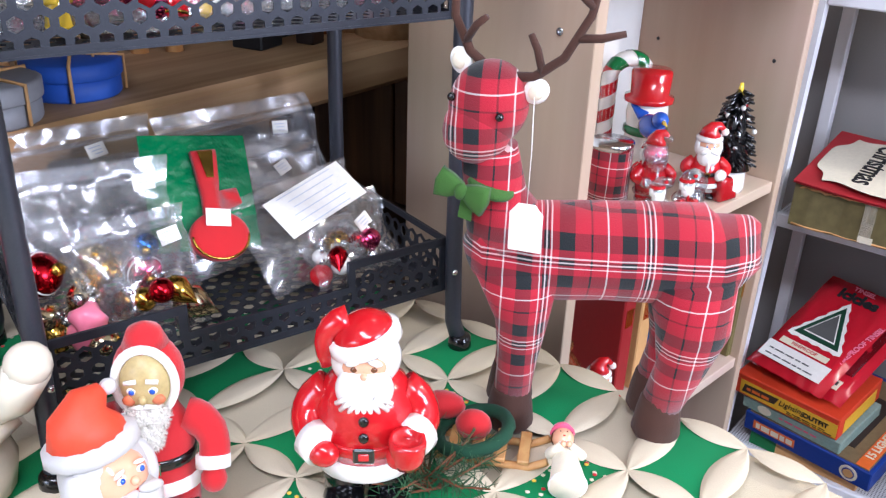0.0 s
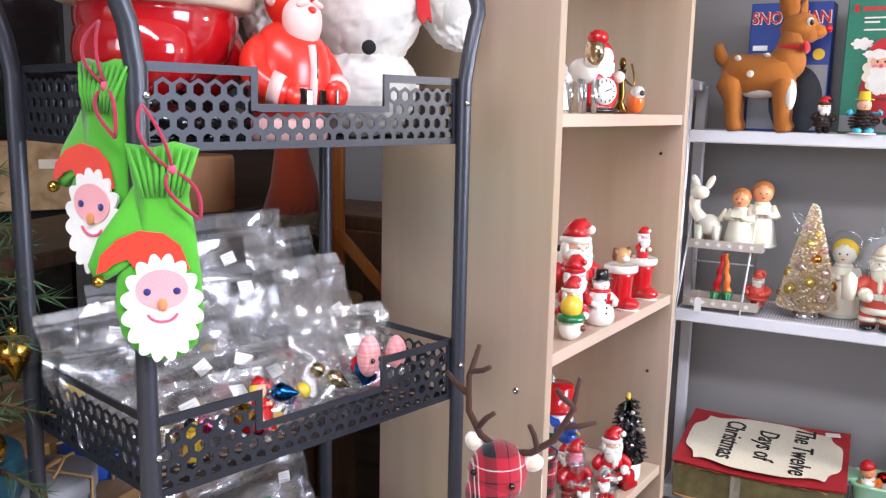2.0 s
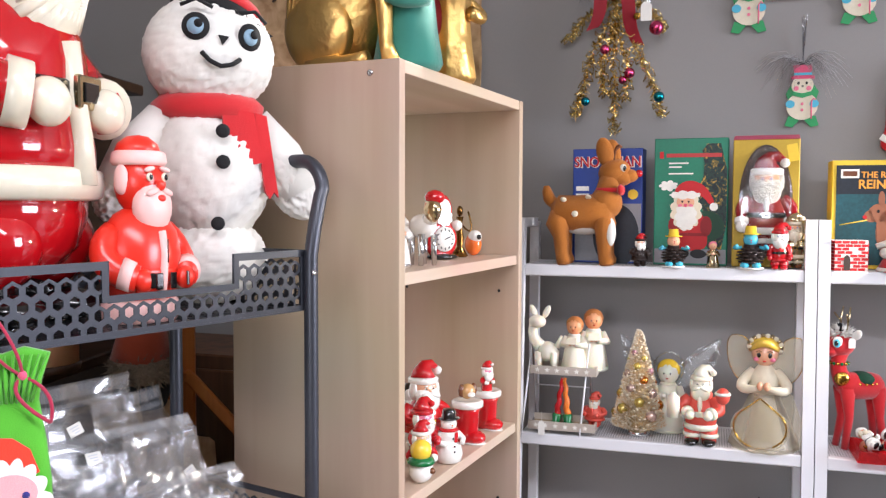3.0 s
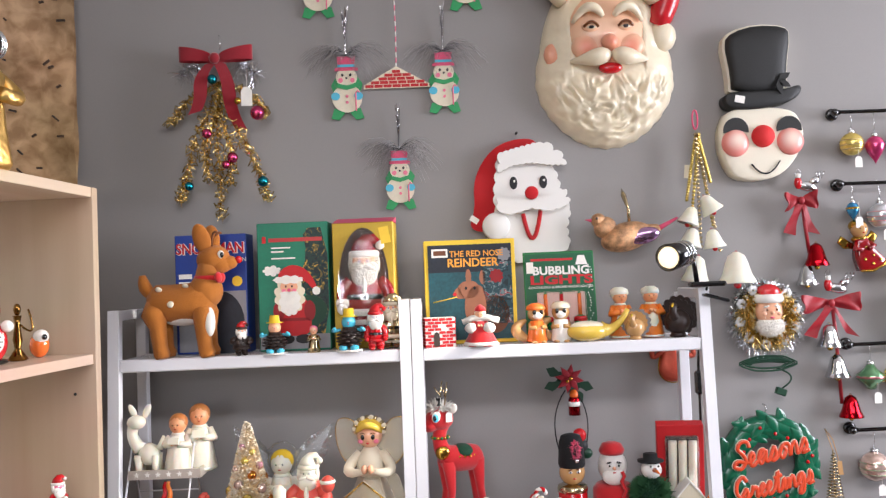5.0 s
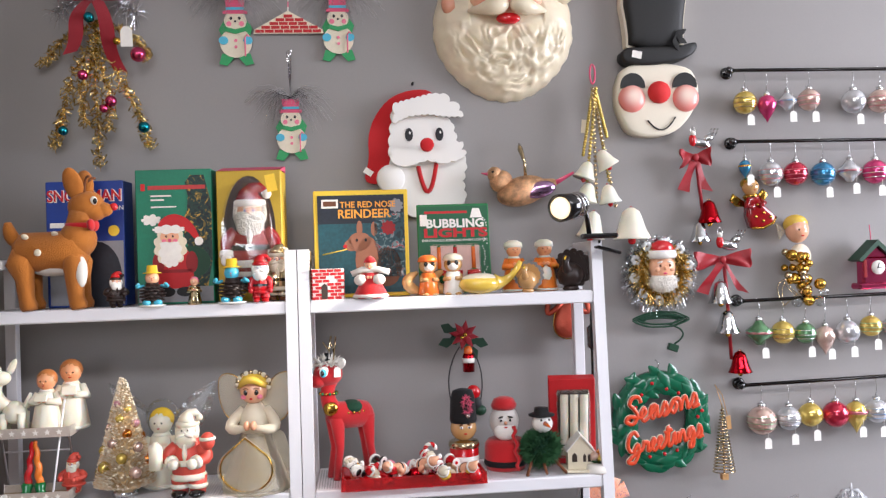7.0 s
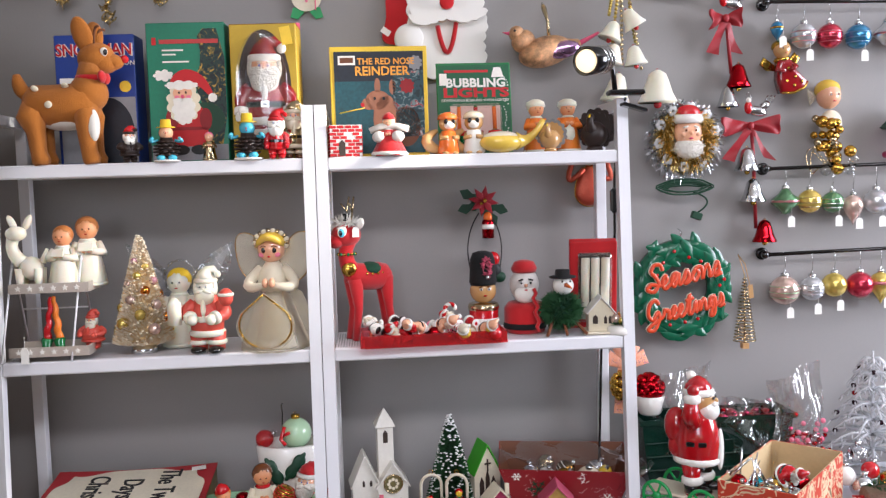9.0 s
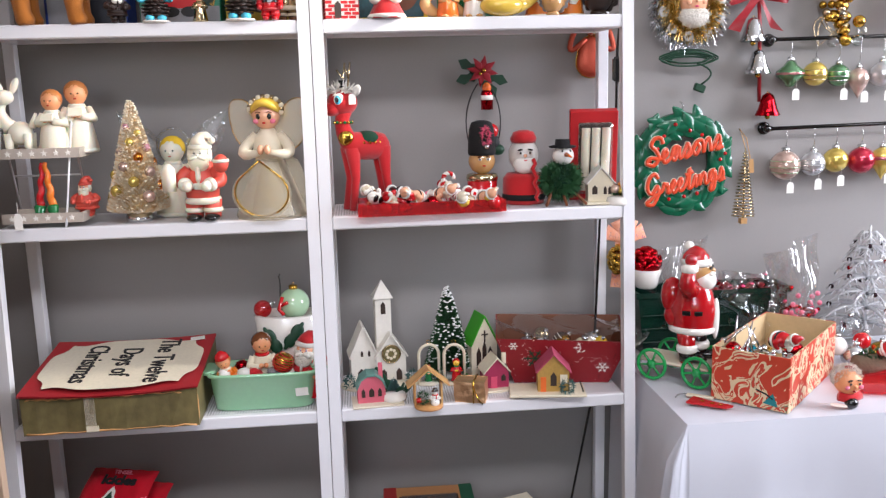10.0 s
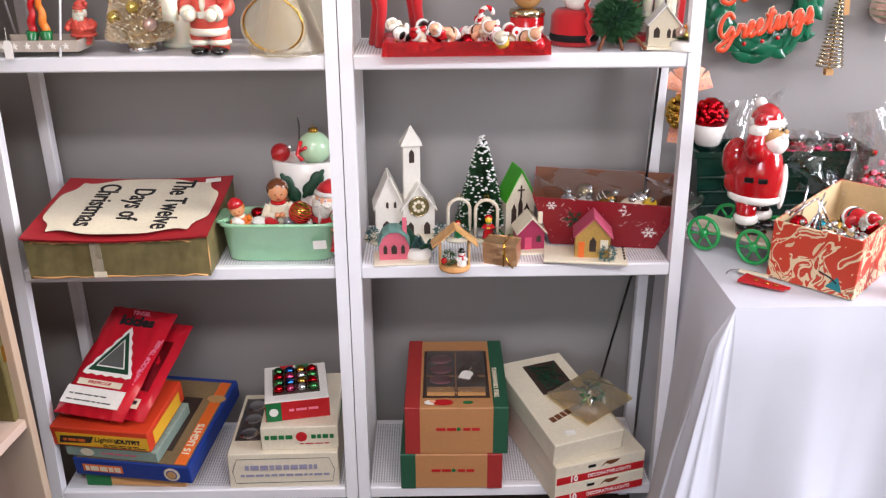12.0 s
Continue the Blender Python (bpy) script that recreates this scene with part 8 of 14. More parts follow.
def snow_head():
    root = thing("snowman_head_plaque", hang(0.941, 1.734), "padded cream snowman head with airbrushed black top hat", "wall decoration")
    part("face", Form().plate([(x, z) for x, z in soft([(-0.062, 0.0), (0.02, -0.002), (0.066, 0.03), (0.096, 0.085), (0.092, 0.125), (0.07, 0.16), (-0.07, 0.165), (-0.092, 0.125), (-0.096, 0.08), (-0.086, 0.04)])], 0.034, "padcream", pose(0, -0.034, 0), dome=0.006), root, "cream padded face")
    part("hat_brim", Form().plate(soft([(-0.08, 0.165), (-0.084, 0.19), (-0.06, 0.2), (0.06, 0.2), (0.09, 0.212), (0.094, 0.194), (0.07, 0.172), (0.0, 0.158), (-0.05, 0.158)]), 0.036, "padblack", pose(0, -0.040, 0), dome=0.006), root, "black padded hat brim")
    part("hat_crown", Form().plate(soft([(-0.062, 0.196), (-0.062, 0.24), (-0.074, 0.315), (-0.055, 0.335), (0.0, 0.349), (0.062, 0.344), (0.075, 0.328), (0.062, 0.25), (0.062, 0.198)], 1), 0.034, "padblack", pose(0, -0.036, 0), dome=0.012), root, "black padded hat crown")
    part("hat_backing", Form().plate(soft([(-0.067, 0.19), (-0.068, 0.24), (-0.08, 0.316), (-0.058, 0.341), (0.0, 0.354), (0.065, 0.349), (0.08, 0.33), (0.067, 0.25), (0.067, 0.19)], 1), 0.026, "padcream", pose(0, -0.027, 0)), root, "cream padded backing of the hat")
    for k in (-1, 1):
        part("cheek", Form().sph((k * 0.062, -0.038, 0.083), (0.031, 0.016, 0.031), "padcheek", 24, 16), root, "round padded cheek sprayed pink round the rim")
        part("eyebrow", Form().plate([(k * x, z) for x, z in [(0.032, 0.106)] + circle(0.06, 0.112, 0.028, 0.028, 10, 175, 5) + [(0.088, 0.106), (0.06, 0.112)]][::k], 0.004, "padblack", pose(0, -0.043, 0)), root)
    part("nose", Form().sph((0, -0.042, 0.096), (0.026, 0.02, 0.025), "padred", 20, 14), root, "round red nose")
    part("mouth", Form().tube(bend([(-0.028, -0.041, 0.034), (0.004, -0.042, 0.012), (0.036, -0.041, 0.04)], 10), 0.0017, "ink", 6), root)
    for k, s in ((-1, 30), (1, -30), (1, 80)):
        part("holly_leaf", Form().plate([(0, 0), (0.01, 0.008), (0.022, 0.006), (0.032, 0.0), (0.022, -0.006), (0.01, -0.008)], 0.003, "padblack", pose(0.038, -0.05, 0.22, 0, s, 0)), root)
    part("price_sticker", Form().box((-0.05, -0.048, 0.18), (0.022, 0.001, 0.016), "p_white", (0, 12, 0)), root)


M["padcream"] = mat("cream_padded_cloth", 0xE8E0CC, rough=0.8, vary=0.05, bump=0.3, scale=14, bscale=500)
M["padblack"] = mat("black_padded_cloth", 0x101111, rough=0.5, vary=0.5, bump=0.3, scale=14, bscale=500)
M["padcheek"] = airbrushed("blush_padded_cheek", 0xE4827A, 0xF0DCCB, [(-0.06, 0.088), (0.06, 0.088)], 0.036)
M["padred"] = mat("red_padded_cloth", 0xDC2B2C, rough=0.7, vary=0.08, bump=0.3, scale=14, bscale=500)
snow_head()

AGED = dict(m_gold=0xE3C866, m_pink=0xD8407C, m_silver=0xD9DBDE, m_champagne=0xE3C6B8, m_red=0xC92C48, m_blue=0x3C8DBB, m_green=0x6C9C70)
for key, tone in AGED.items():
    M["aged" + key] = mat("worn_mirror_glass_" + key[2:], tone, rough=0.14, metal=0.6, vary=0.25, bump=0.05, scale=60, coat=0.6)

# glitter bird
br = thing("glitter_bird", hang(0.625, 1.61, 0.03), "gold glitter glass bird with a pink tail hung by ribbon", "ornament")
M["glitter"] = mat("gold_glitter", 0xE4AC80, rough=0.34, metal=0.7, vary=0.4, bump=0.8, scale=340, bscale=420, depth=0.004)
part("body", Form().sph((-0.004, -0.02, 0.006), (0.058, 0.034, 0.032), "glitter", 24, 16, (0, -14, 0)).sph((-0.05, -0.02, 0.028), (0.026, 0.02, 0.024), "glitter", 16, 12, (0, -30, 0)).cone((0.035, -0.02, 0.012), (0.07, -0.02, 0.024), 0.022, 0.008, "glitter", 14), br)
part("head", Form().sph((-0.064, -0.02, 0.044), 0.0165, "glitter", 16, 12).sph((-0.07, -0.034, 0.048), 0.003, "g_black", 8, 6), br)
part("beak", Form().cone((-0.075, -0.02, 0.044), (-0.094, -0.02, 0.047), 0.005, 0.0006, "g_rose", 10), br)
part("wing", Form().sph((0.03, -0.045, 0.006), (0.036, 0.009, 0.018), "m_lilac", 14, 8, (0, -12, 0)), br)
part("tail", Form().cone((0.066, -0.02, 0.02), (0.112, -0.02, 0.044), 0.006, 0.003, "g_rose", 10), br)
part("ribbon", Form().tube([(0.005, -0.02, 0.028), (0.003, -0.02, 0.07), (-0.004, -0.012, 0.1), (0.0, 0.02, 0.115)], [0.004, 0.003, 0.006, 0.002], "m_champagne", 6), br)


def bell(r, h, key, clapper="m_gold"):
    f = Form()
    f.lathe([(r, 0), (r * 1.02, h * 0.03), (r * 0.78, h * 0.3), (r * 0.6, h * 0.65), (r * 0.45, h * 0.88), (r * 0.15, h), (0.0, h)], key, seg=22)
    f.lathe([(r * 0.97, 0.0), (r * 0.7, h * 0.3), (r * 0.5, h * 0.7)], key, seg=22)
    f.sph((0, 0, -r * 0.1), r * 0.22, clapper, 10, 8)
    f.tube([(0.002 * math.cos(a), 0, h + 0.001 + 0.002 * math.sin(a)) for a in (i * math.pi / 4 for i in range(8))], 0.0006, clapper, 5, True)
    return f


bc = thing("bell_cluster", hang(0.79, 1.528, 0.02), "cluster of white plastic bells on gold bead strings", "bell cluster")
for i, (x, z) in enumerate(((-0.028, 0.16), (0.024, 0.2), (-0.03, 0.09), (0.03, 0.1), (0.045, 0.04), (0.0, 0.05))):
    bd = Form()
    for j in range(26):
        t = j / 26
        bd.sph((x * t + 0.004 * math.sin(i), -0.02 - 0.006 * (i % 3), 0.31 - (0.31 - z) * t), 0.0042, "agedm_gold" if i < 4 else "m_champagne", 6, 5)
    part("bead_string", bd, bc, "gold bead string")
for x, z, r, h, tilt in ((-0.032, 0.115, 0.026, 0.04, 20), (0.026, 0.14, 0.026, 0.042, -30), (-0.03, 0.065, 0.027, 0.042, 14), (0.026, 0.06, 0.026, 0.042, -8), (-0.022, -0.015, 0.032, 0.06, 10), (0.072, -0.02, 0.042, 0.07, 0)):
    part("bell", bell(r * 0.96, h * 0.98, "wax", "g_red"), bc, "white plastic bell", pose(x, -0.035, z - 0.004, 0, tilt, 0))
part("hanger", Form().tube([(0.006 * math.cos(a), -0.02, 0.345 + 0.022 * math.sin(a)) for a in (i * math.pi / 6 for i in range(12))], 0.002, "f_rose", 6, True), bc, "red ribbon hanger")
part("price_tag", Form().box((-0.02, -0.012, 0.23), (0.014, 0.001, 0.03), "p_cream", (0, 6, 0)), bc)

# tinsel ring with a bearded face
tw = thing("tinsel_wreath", hang(0.93, 1.43, 0.015), "gold and silver tinsel wreath light with a bearded face", "wreath")
ring = [(0.062 * math.cos(a), -0.012, 0.062 * math.sin(a)) for a in (i * math.pi / 14 for i in range(29))]
t1 = Form()
tinsel(t1, ring, 0.034, 70, "silvertinsel", 61, 0.0011)
t2 = Form()
tinsel(t2, [(x * 0.8, -0.026, z * 0.8) for x, y, z in ring], 0.028, 95, "goldtinsel", 62, 0.0012)
part("silver_tinsel", t1, tw)
part("gold_tinsel", t2, tw)
for i in range(10):
    a = i * math.pi / 5 + 0.2
    fl = Form()
    for k in range(6):
        b = k * math.pi / 3
        fl.sph((0.007 * math.cos(b), 0, 0.007 * math.sin(b)), (0.0055, 0.002, 0.0055), "frostclear", 6, 5)
    part("plastic_flower", fl, tw, "", pose(0.064 * math.cos(a), -0.032, 0.064 * math.sin(a)))
hd = Form()
hd.sph((0, -0.03, 0.008), (0.026, 0.018, 0.03), "g_skin", 18, 12)
hd.sph((0, -0.033, -0.021), (0.028, 0.016, 0.02), "beard", 18, 12)
fuzz(hd, (0, -0.033, -0.021), (0.028, 0.016, 0.02), 260, 0.006, "beard", 12)
hd.lathe([(0.026, 0.024), (0.03, 0.03), (0.027, 0.04)], "g_white", (0, -0.028, 0), 18)
hd.sph((0.002, -0.026, 0.044), (0.024, 0.016, 0.016), "g_red", 14, 8)
face(hd, -0.046, 0.008, 0.026, "g_brown", "beard", "g_rose", "g_skin", "g_skin", False)
part("face", hd, tw, "rosy moulded face with white beard", Matrix.Scale(1.16, 4))
gcord = Form()
for i in range(6):
    gcord.tube([(0.058 * math.cos(a + 0.12 * i) * (0.72 + 0.07 * i) + 0.004 * math.sin(5 * a + i), -0.01 - 0.003 * (i % 3), -0.112 + 0.002 * (i % 3) + (0.007 + 0.002 * i) * math.sin(a + 0.12 * i)) for a in (k * math.pi / 12 for k in range(24))], 0.002, "g_darkgreen", 6, True)
gcord.tube(bend([(0.02, -0.012, -0.12), (0.05, -0.016, -0.14), (0.03, -0.012, -0.165)], 8), 0.002, "g_darkgreen", 6)
gcord.box((0.026, -0.014, -0.172), (0.024, 0.012, 0.016), "g_darkgreen", (0, 20, 0), 0.002)
part("light_cord", gcord, tw, "coiled dark green light cord with a plug")


def flow(pts, n=5):
    """A smooth line through all the points."""
    p = [Vector(q) for q in (pts[0], *pts, pts[-1])]
    out = []
    for a, b, c, d in zip(p, p[1:], p[2:], p[3:]):
        for t in (i / n for i in range(n)):
            out.append(tuple(0.5 * (2 * b + (c - a) * t + (2 * a - 5 * b + 4 * c - d) * t * t + (3 * b - a - 3 * c + d) * t ** 3)))
    return out + [tuple(p[-1])]


# handwritten strokes of the greeting, in letter heights
SEASONS = [[(1.0, 1.35), (0.85, 1.75), (0.4, 1.85), (0.15, 1.45), (0.5, 1.0), (0.7, 0.5), (0.35, 0.05), (-0.15, 0.3), (0.1, 0.6), (0.9, 0.35), (1.3, 0.6), (1.2, 0.95), (0.98, 0.6), (1.15, 0.05), (1.6, 0.3)]
           + [(2.1, 0.85), (1.8, 0.9), (1.65, 0.4), (1.85, 0.05), (2.15, 0.6), (2.2, 0.9), (2.2, 0.15), (2.45, 0.2), (2.8, 0.95), (2.95, 0.4), (2.65, 0.03), (3.05, 0.2), (3.45, 0.9), (3.2, 0.45), (3.42, 0.04), (3.68, 0.5), (3.45, 0.88), (3.9, 0.85)]
           + [(3.98, 0.05), (4.1, 0.65), (4.35, 0.92), (4.48, 0.5), (4.52, 0.08), (4.75, 0.3), (5.05, 0.95), (5.2, 0.4), (4.9, 0.03), (5.4, 0.12)]]
GREETINGS = [[(1.0, 1.4), (0.7, 1.8), (0.25, 1.5), (0.15, 0.8), (0.5, 0.35), (0.95, 0.85), (1.0, 0.2), (0.6, -0.45), (0.1, -0.25), (0.7, 0.15), (1.3, 0.4), (1.5, 0.95), (1.55, 0.72), (1.8, 0.78), (1.78, 0.15), (2.05, 0.3), (2.35, 0.7), (2.25, 0.95), (2.05, 0.55), (2.25, 0.05)]
             + [(2.6, 0.3), (2.9, 0.7), (2.8, 0.95), (2.6, 0.55), (2.8, 0.05), (3.2, 0.4), (3.5, 1.55), (3.45, 0.15), (3.75, 0.2), (3.98, 0.92), (3.98, 0.1), (4.2, 0.4), (4.3, 0.9), (4.33, 0.08), (4.45, 0.65), (4.7, 0.9), (4.82, 0.12), (5.05, 0.25)]
             + [(5.5, 0.85), (5.2, 0.85), (5.1, 0.4), (5.35, 0.12), (5.55, 0.8), (5.5, -0.35), (5.2, -0.5), (5.3, -0.05), (5.9, 0.4), (6.05, 0.95), (6.2, 0.4), (5.9, 0.05), (6.35, 0.12)], [(3.15, 1.1), (3.8, 1.22)]]


def greeting_wreath():
    root = thing("greeting_wreath", hang(0.921, 1.099, 0.006), "green plastic foliage wreath with raised orange greeting script", "wreath")
    f = Form()
    f.tube([(0.085 * math.cos(a), -0.014, 0.085 * math.sin(a)) for a in (i * math.pi / 24 for i in range(48))], 0.024, "wreathgreen", 12, True)
    part("ring", f, root, "dark green moulded ring")
    rs = random.Random(17)
    leaf = Form()
    leaf.grid(lambda u, v: ((u - 0.5) * 0.05, -0.003 * math.sin(math.pi * v) - 0.002 * math.sin(math.pi * u), (v - 0.5) * 0.024 * math.sin(math.pi * min(max(u, 0.02), 0.98)) ** 0.7), 6, 4, "wreathgreen")
    me = leaf.mesh("leaf")
    for i in range(64):
        a = i * 2 * math.pi / 64 + rs.uniform(-0.05, 0.05)
        r = 0.085 + rs.uniform(-0.02, 0.022)
        part("leaf", me, root, "", pose(r * math.cos(a), -0.036 + abs(r - 0.085) * 0.4, r * math.sin(a), 0, -math.degrees(a) + rs.choice([50, 90, 130]) + rs.uniform(-20, 20), 0))
    for i in range(16):
        a = i * 0.41 + 0.2
        r = 0.085 + rs.uniform(-0.018, 0.02)
        part("berry", Form().sph((r * math.cos(a), -0.042, r * math.sin(a)), 0.0042, "g_red", 8, 6), root)
    for z, size, strokes in ((0.012, 0.031, SEASONS), (-0.058, 0.0285, GREETINGS)):
        wide = strokes[0][-1][0] / 2
        for pts in strokes:
            line = flow([((x - wide + 0.22 * y) * size, 0.0, y * size) for x, y in pts])
            for key, r, y in (("p_cream", 0.0052, -0.045), ("scriptred", 0.0042, -0.0485)):
                f = Form()
                f.at = pose(0.0, y, z, 0, -13, 0) @ Matrix.Diagonal((1, 0.6, 1, 1))
                part("script", f.tube(line, r, key, 8), root, "raised orange-red greeting script" if r < 0.005 else "")
    part("hook", Form().tube(bend([(0.0, -0.004, 0.108), (0.004, -0.012, 0.122), (0.0, -0.002, 0.13)], 6), 0.0014, "m_silver", 5), root)


M["scriptred"] = glossy("orange_red_script", 0xD9481E, rough=0.3)
M["wreathgreen"] = glossy("green_moulded_foliage", 0x0F6244, rough=0.25, coat=0.3, vary=0.2)
greeting_wreath()


def bell_drop(x, z, scale, label, bells):
    root = thing("bell_drop", hang(x - 0.012, z - 0.007, 0.012), label, "bell hanging")
    part("hook", Form().tube([(0.006 * math.cos(a), 0, 0.012 * math.sin(a)) for a in (i * math.pi / 6 for i in range(12))], 0.0012, "m_silver", 5, True), root)
    s = Form()
    s.sph((0.012, -0.012, -0.03), (0.026, 0.01, 0.012), "m_silver", 14, 8, (0, 14, 0))
    s.sph((0.03, -0.014, -0.018), (0.014, 0.008, 0.009), "m_silver", 10, 8, (0, -30, 0))
    s.sph((-0.008, -0.016, -0.022), (0.009, 0.008, 0.014), "g_red", 10, 8)
    s.sph((-0.008, -0.018, -0.006), 0.006, "g_white", 10, 8)
    for k in range(3):
        s.tube([(0.03 + 0.008 * k, -0.014, -0.012), (0.038 + 0.008 * k, -0.014, 0.004)], 0.0014, "m_silver", 5)
    part("sleigh", s, root, "silvered plastic sleigh and reindeer")
    b = Form()
    for k in (-1, 1):
        b.grid(lambda u, v, k=k: (k * 0.05 * scale * math.sin(u * 2.6) - 0.006 + 0.003 * math.sin(7 * v + k), -0.014 - 0.016 * math.sin(math.pi * u) * math.sin(math.pi * (0.2 + 0.6 * v)) + 0.004 * math.sin(14 * u + 5 * v), -0.062 + (v - 0.5) * (0.014 + 0.03 * math.sin(math.pi * u)) + k * 0.004 * u), 14, 8, "velvetbow")
        b.grid(lambda u, v, k=k: (k * (0.004 + 0.034 * u * scale) - 0.006 + (v - 0.5) * (0.014 + 0.01 * u), -0.018 - 0.006 * math.sin(u * 5 + 2 * v), -0.066 - 0.066 * u - 0.008 * v), 10, 4, "velvetbow")
    b.sph((-0.006, -0.024, -0.062), (0.008, 0.006, 0.009), "velvetbow", 10, 8)
    part("bow", b, root, "red satin ribbon bow")
    part("ribbon", Form().tube([(0.0, -0.014, -0.07), (0.004, -0.014, -0.12), (0.01, -0.014, bells[-1][1] + 0.03)], 0.004, "velvetbow", 6), root)
    for bx, bz, r, key in bells:
        part("bell", bell(r, r * 1.9, key), root, "shiny metal bell", pose(bx, -0.018, bz))


M["velvetbow"] = mat("red_satin", 0x9C1522, rough=0.45, vary=0.15, bump=0.2, scale=40, bscale=600)
bell_drop(1.04, 1.752, 0.7, "sleigh ornament with red ribbon and two bells", [(0.0, -0.252, 0.024, "m_silver"), (0.024, -0.21, 0.027, "m_red")])
bell_drop(1.095, 1.52, 1.3, "sleigh ornament with wide red bow and three bells", [(-0.012, -0.16, 0.027, "m_silver"), (0.002, -0.228, 0.027, "m_silver"), (0.028, -0.318, 0.026, "m_red")])

# paper angels among the rods
an = Form()
an.sph((0, -0.008, 0.092), (0.019, 0.018, 0.019), "g_tan", 16, 12)
an.sph((0, -0.003, 0.101), (0.02, 0.018, 0.014), "m_gold", 14, 10)
face(an, -0.026, 0.092, 0.018, "g_black", None, "g_red", None, None, False)
an.lathe([(0.014, 0.066), (0.018, 0.072), (0.012, 0.078)], "m_gold", seg=16)
an.plate([(-0.012, 0.072), (0.012, 0.072), (0.02, 0.05), (0.046, 0.016), (0.036, 0.004), (0.01, -0.004), (-0.016, 0.0), (-0.02, 0.03)], 0.02, "g_deepred", pose(0, -0.012, 0), 0.006)
an.tube([(0.046, -0.012, 0.016), (0.036, -0.014, 0.004), (0.01, -0.016, -0.004), (-0.016, -0.014, 0.0)], 0.0028, "m_gold", 6)
for x, z in ((0.004, 0.05), (0.016, 0.03), (-0.004, 0.024), (0.012, 0.012), (0.03, 0.018)):
    an.sph((x, -0.019, z), (0.0034, 0.0016, 0.0034), "m_gold", 8, 5)
for k in (-1, 1):
    an.plate([(k * x, z) for x, z in ((0.01, 0.06), (0.036, 0.084), (0.046, 0.07), (0.034, 0.054), (0.016, 0.05))][::-k], 0.003, "m_gold", pose(0, 0.008, 0), 0.003)
    an.tube([(k * 0.012, -0.008, 0.064), (k * 0.022, -0.018, 0.05), (k * 0.006, -0.024, 0.046)], [0.006, 0.0055, 0.005], "g_deepred", 8)
thing("angel_ornament", hang(1.16, 1.522, 0.03, -8), "dark red and gold winged angel ornament", "ornament", an)
an = Form()
an.sph((0, -0.03, 0.17), (0.026, 0.025, 0.029), "g_skin", 16, 12)
an.sph((0, -0.024, 0.184), (0.028, 0.026, 0.023), "g_hair", 16, 10)
face(an, -0.054, 0.168, 0.024, "g_black", None, "g_red", None, None, False)
an.plate([(-0.038, 0.15), (-0.045, 0.19), (-0.02, 0.17)], 0.002, "net", pose(0, -0.02, 0))
rs = random.Random(31)
an.sph((0.008, -0.024, 0.11), (0.026, 0.016, 0.03), "g_cream", 14, 10)
for i in range(6):
    an.tube(bend([(0, -0.03, 0.06), (rs.uniform(-0.05, 0.05), -0.03, 0.05), (rs.uniform(-0.05, 0.05), -0.03, 0.0)], 6), 0.0012, "m_champagne", 5)
an = thing("angel_ornament", hang(1.256, 1.342, 0.004), "blond angel head ornament with champagne glass beads", "ornament", an)
for i in range(34):
    t = rs.random()
    part("bead", Form().sph((rs.gauss(0, 0.02) + 0.02 * t, -0.032 + rs.gauss(0, 0.008), 0.125 - 0.12 * t), rs.uniform(0.007, 0.0135), rs.choice(["m_gold", "m_gold", "m_champagne", "acrylic"]), 12, 8), an)
ho = thing("house_ornament", hang(1.431, 1.38, 0.02), "pink glass cottage ornament with a green roof", "ornament")
part("cottage_body", Form().box((0, -0.02, 0.035), (0.065, 0.03, 0.065), "m_pink", bev=0.005), ho)
part("roof", Form().plate([(-0.048, 0.06), (0.0, 0.105), (0.048, 0.06), (0.04, 0.056), (0, 0.092), (-0.04, 0.056)], 0.045, "g_darkgreen", pose(0, -0.045, 0)), ho)
part("gable", Form().plate([(-0.034, 0.066), (0.034, 0.066), (0, 0.096)], 0.03, "m_pink", pose(0, -0.036, 0)), ho)
part("dial", Form().lathe([(0.016, 0), (0.016, 0.003)], "p_white", (0.002, -0.036, 0.042), 18, (90, 0, 0)).box((0.002, -0.0395, 0.046), (0.002, 0.001, 0.014), "ink", (0, 20, 0)).box((0.006, -0.0395, 0.042), (0.01, 0.001, 0.002), "ink"), ho, "white clock dial with dark pointers")
for x in (-0.028, 0.03):
    part("shutter", Form().box((x, -0.0362, 0.04), (0.008, 0.003, 0.04), "f_deepred", bev=0.001), ho)
part("base", Form().box((0, -0.022, 0.0), (0.09, 0.04, 0.014), "m_pink", bev=0.004), ho)
part("hook", Form().tube([(0, -0.018, 0.1), (0.002, -0.01, 0.14)], 0.0012, "f_rose", 5), ho)


# ---- black rods with rows of old baubles ----
def rod(z, x0, tilt):
    root = thing("display_rod", hang(x0, z), "thin black metal wall rod holding a row of baubles", "rod", group="black wall rods")
    part("bar", Form().tube([(0, -0.034, 0), (1.05, -0.034, tilt)], 0.0042, "g_black", 10), root)
    for x in (0.004, 1.0):
        part("bracket", Form().tube([(x, 0, x * tilt), (x, -0.034, x * tilt)], 0.006, "g_black", 10), root)
        part("wall_plate", Form().lathe([(0.014, 0), (0.014, 0.004), (0.009, 0.006)], "g_black", (x, 0, x * tilt), 16, (90, 0, 0)), root)
    part("knob", Form().sph((-0.004, -0.034, 0), 0.009, "g_black", 12, 8), root)


M["faderose"], M["fadeblue"], M["fadegreen"] = metal("faded_rose_band", 0xC9808A, rough=0.3), metal("faded_blue_band", 0x86A0C0, rough=0.3), metal("faded_green_band", 0x8FAE8A, rough=0.3)


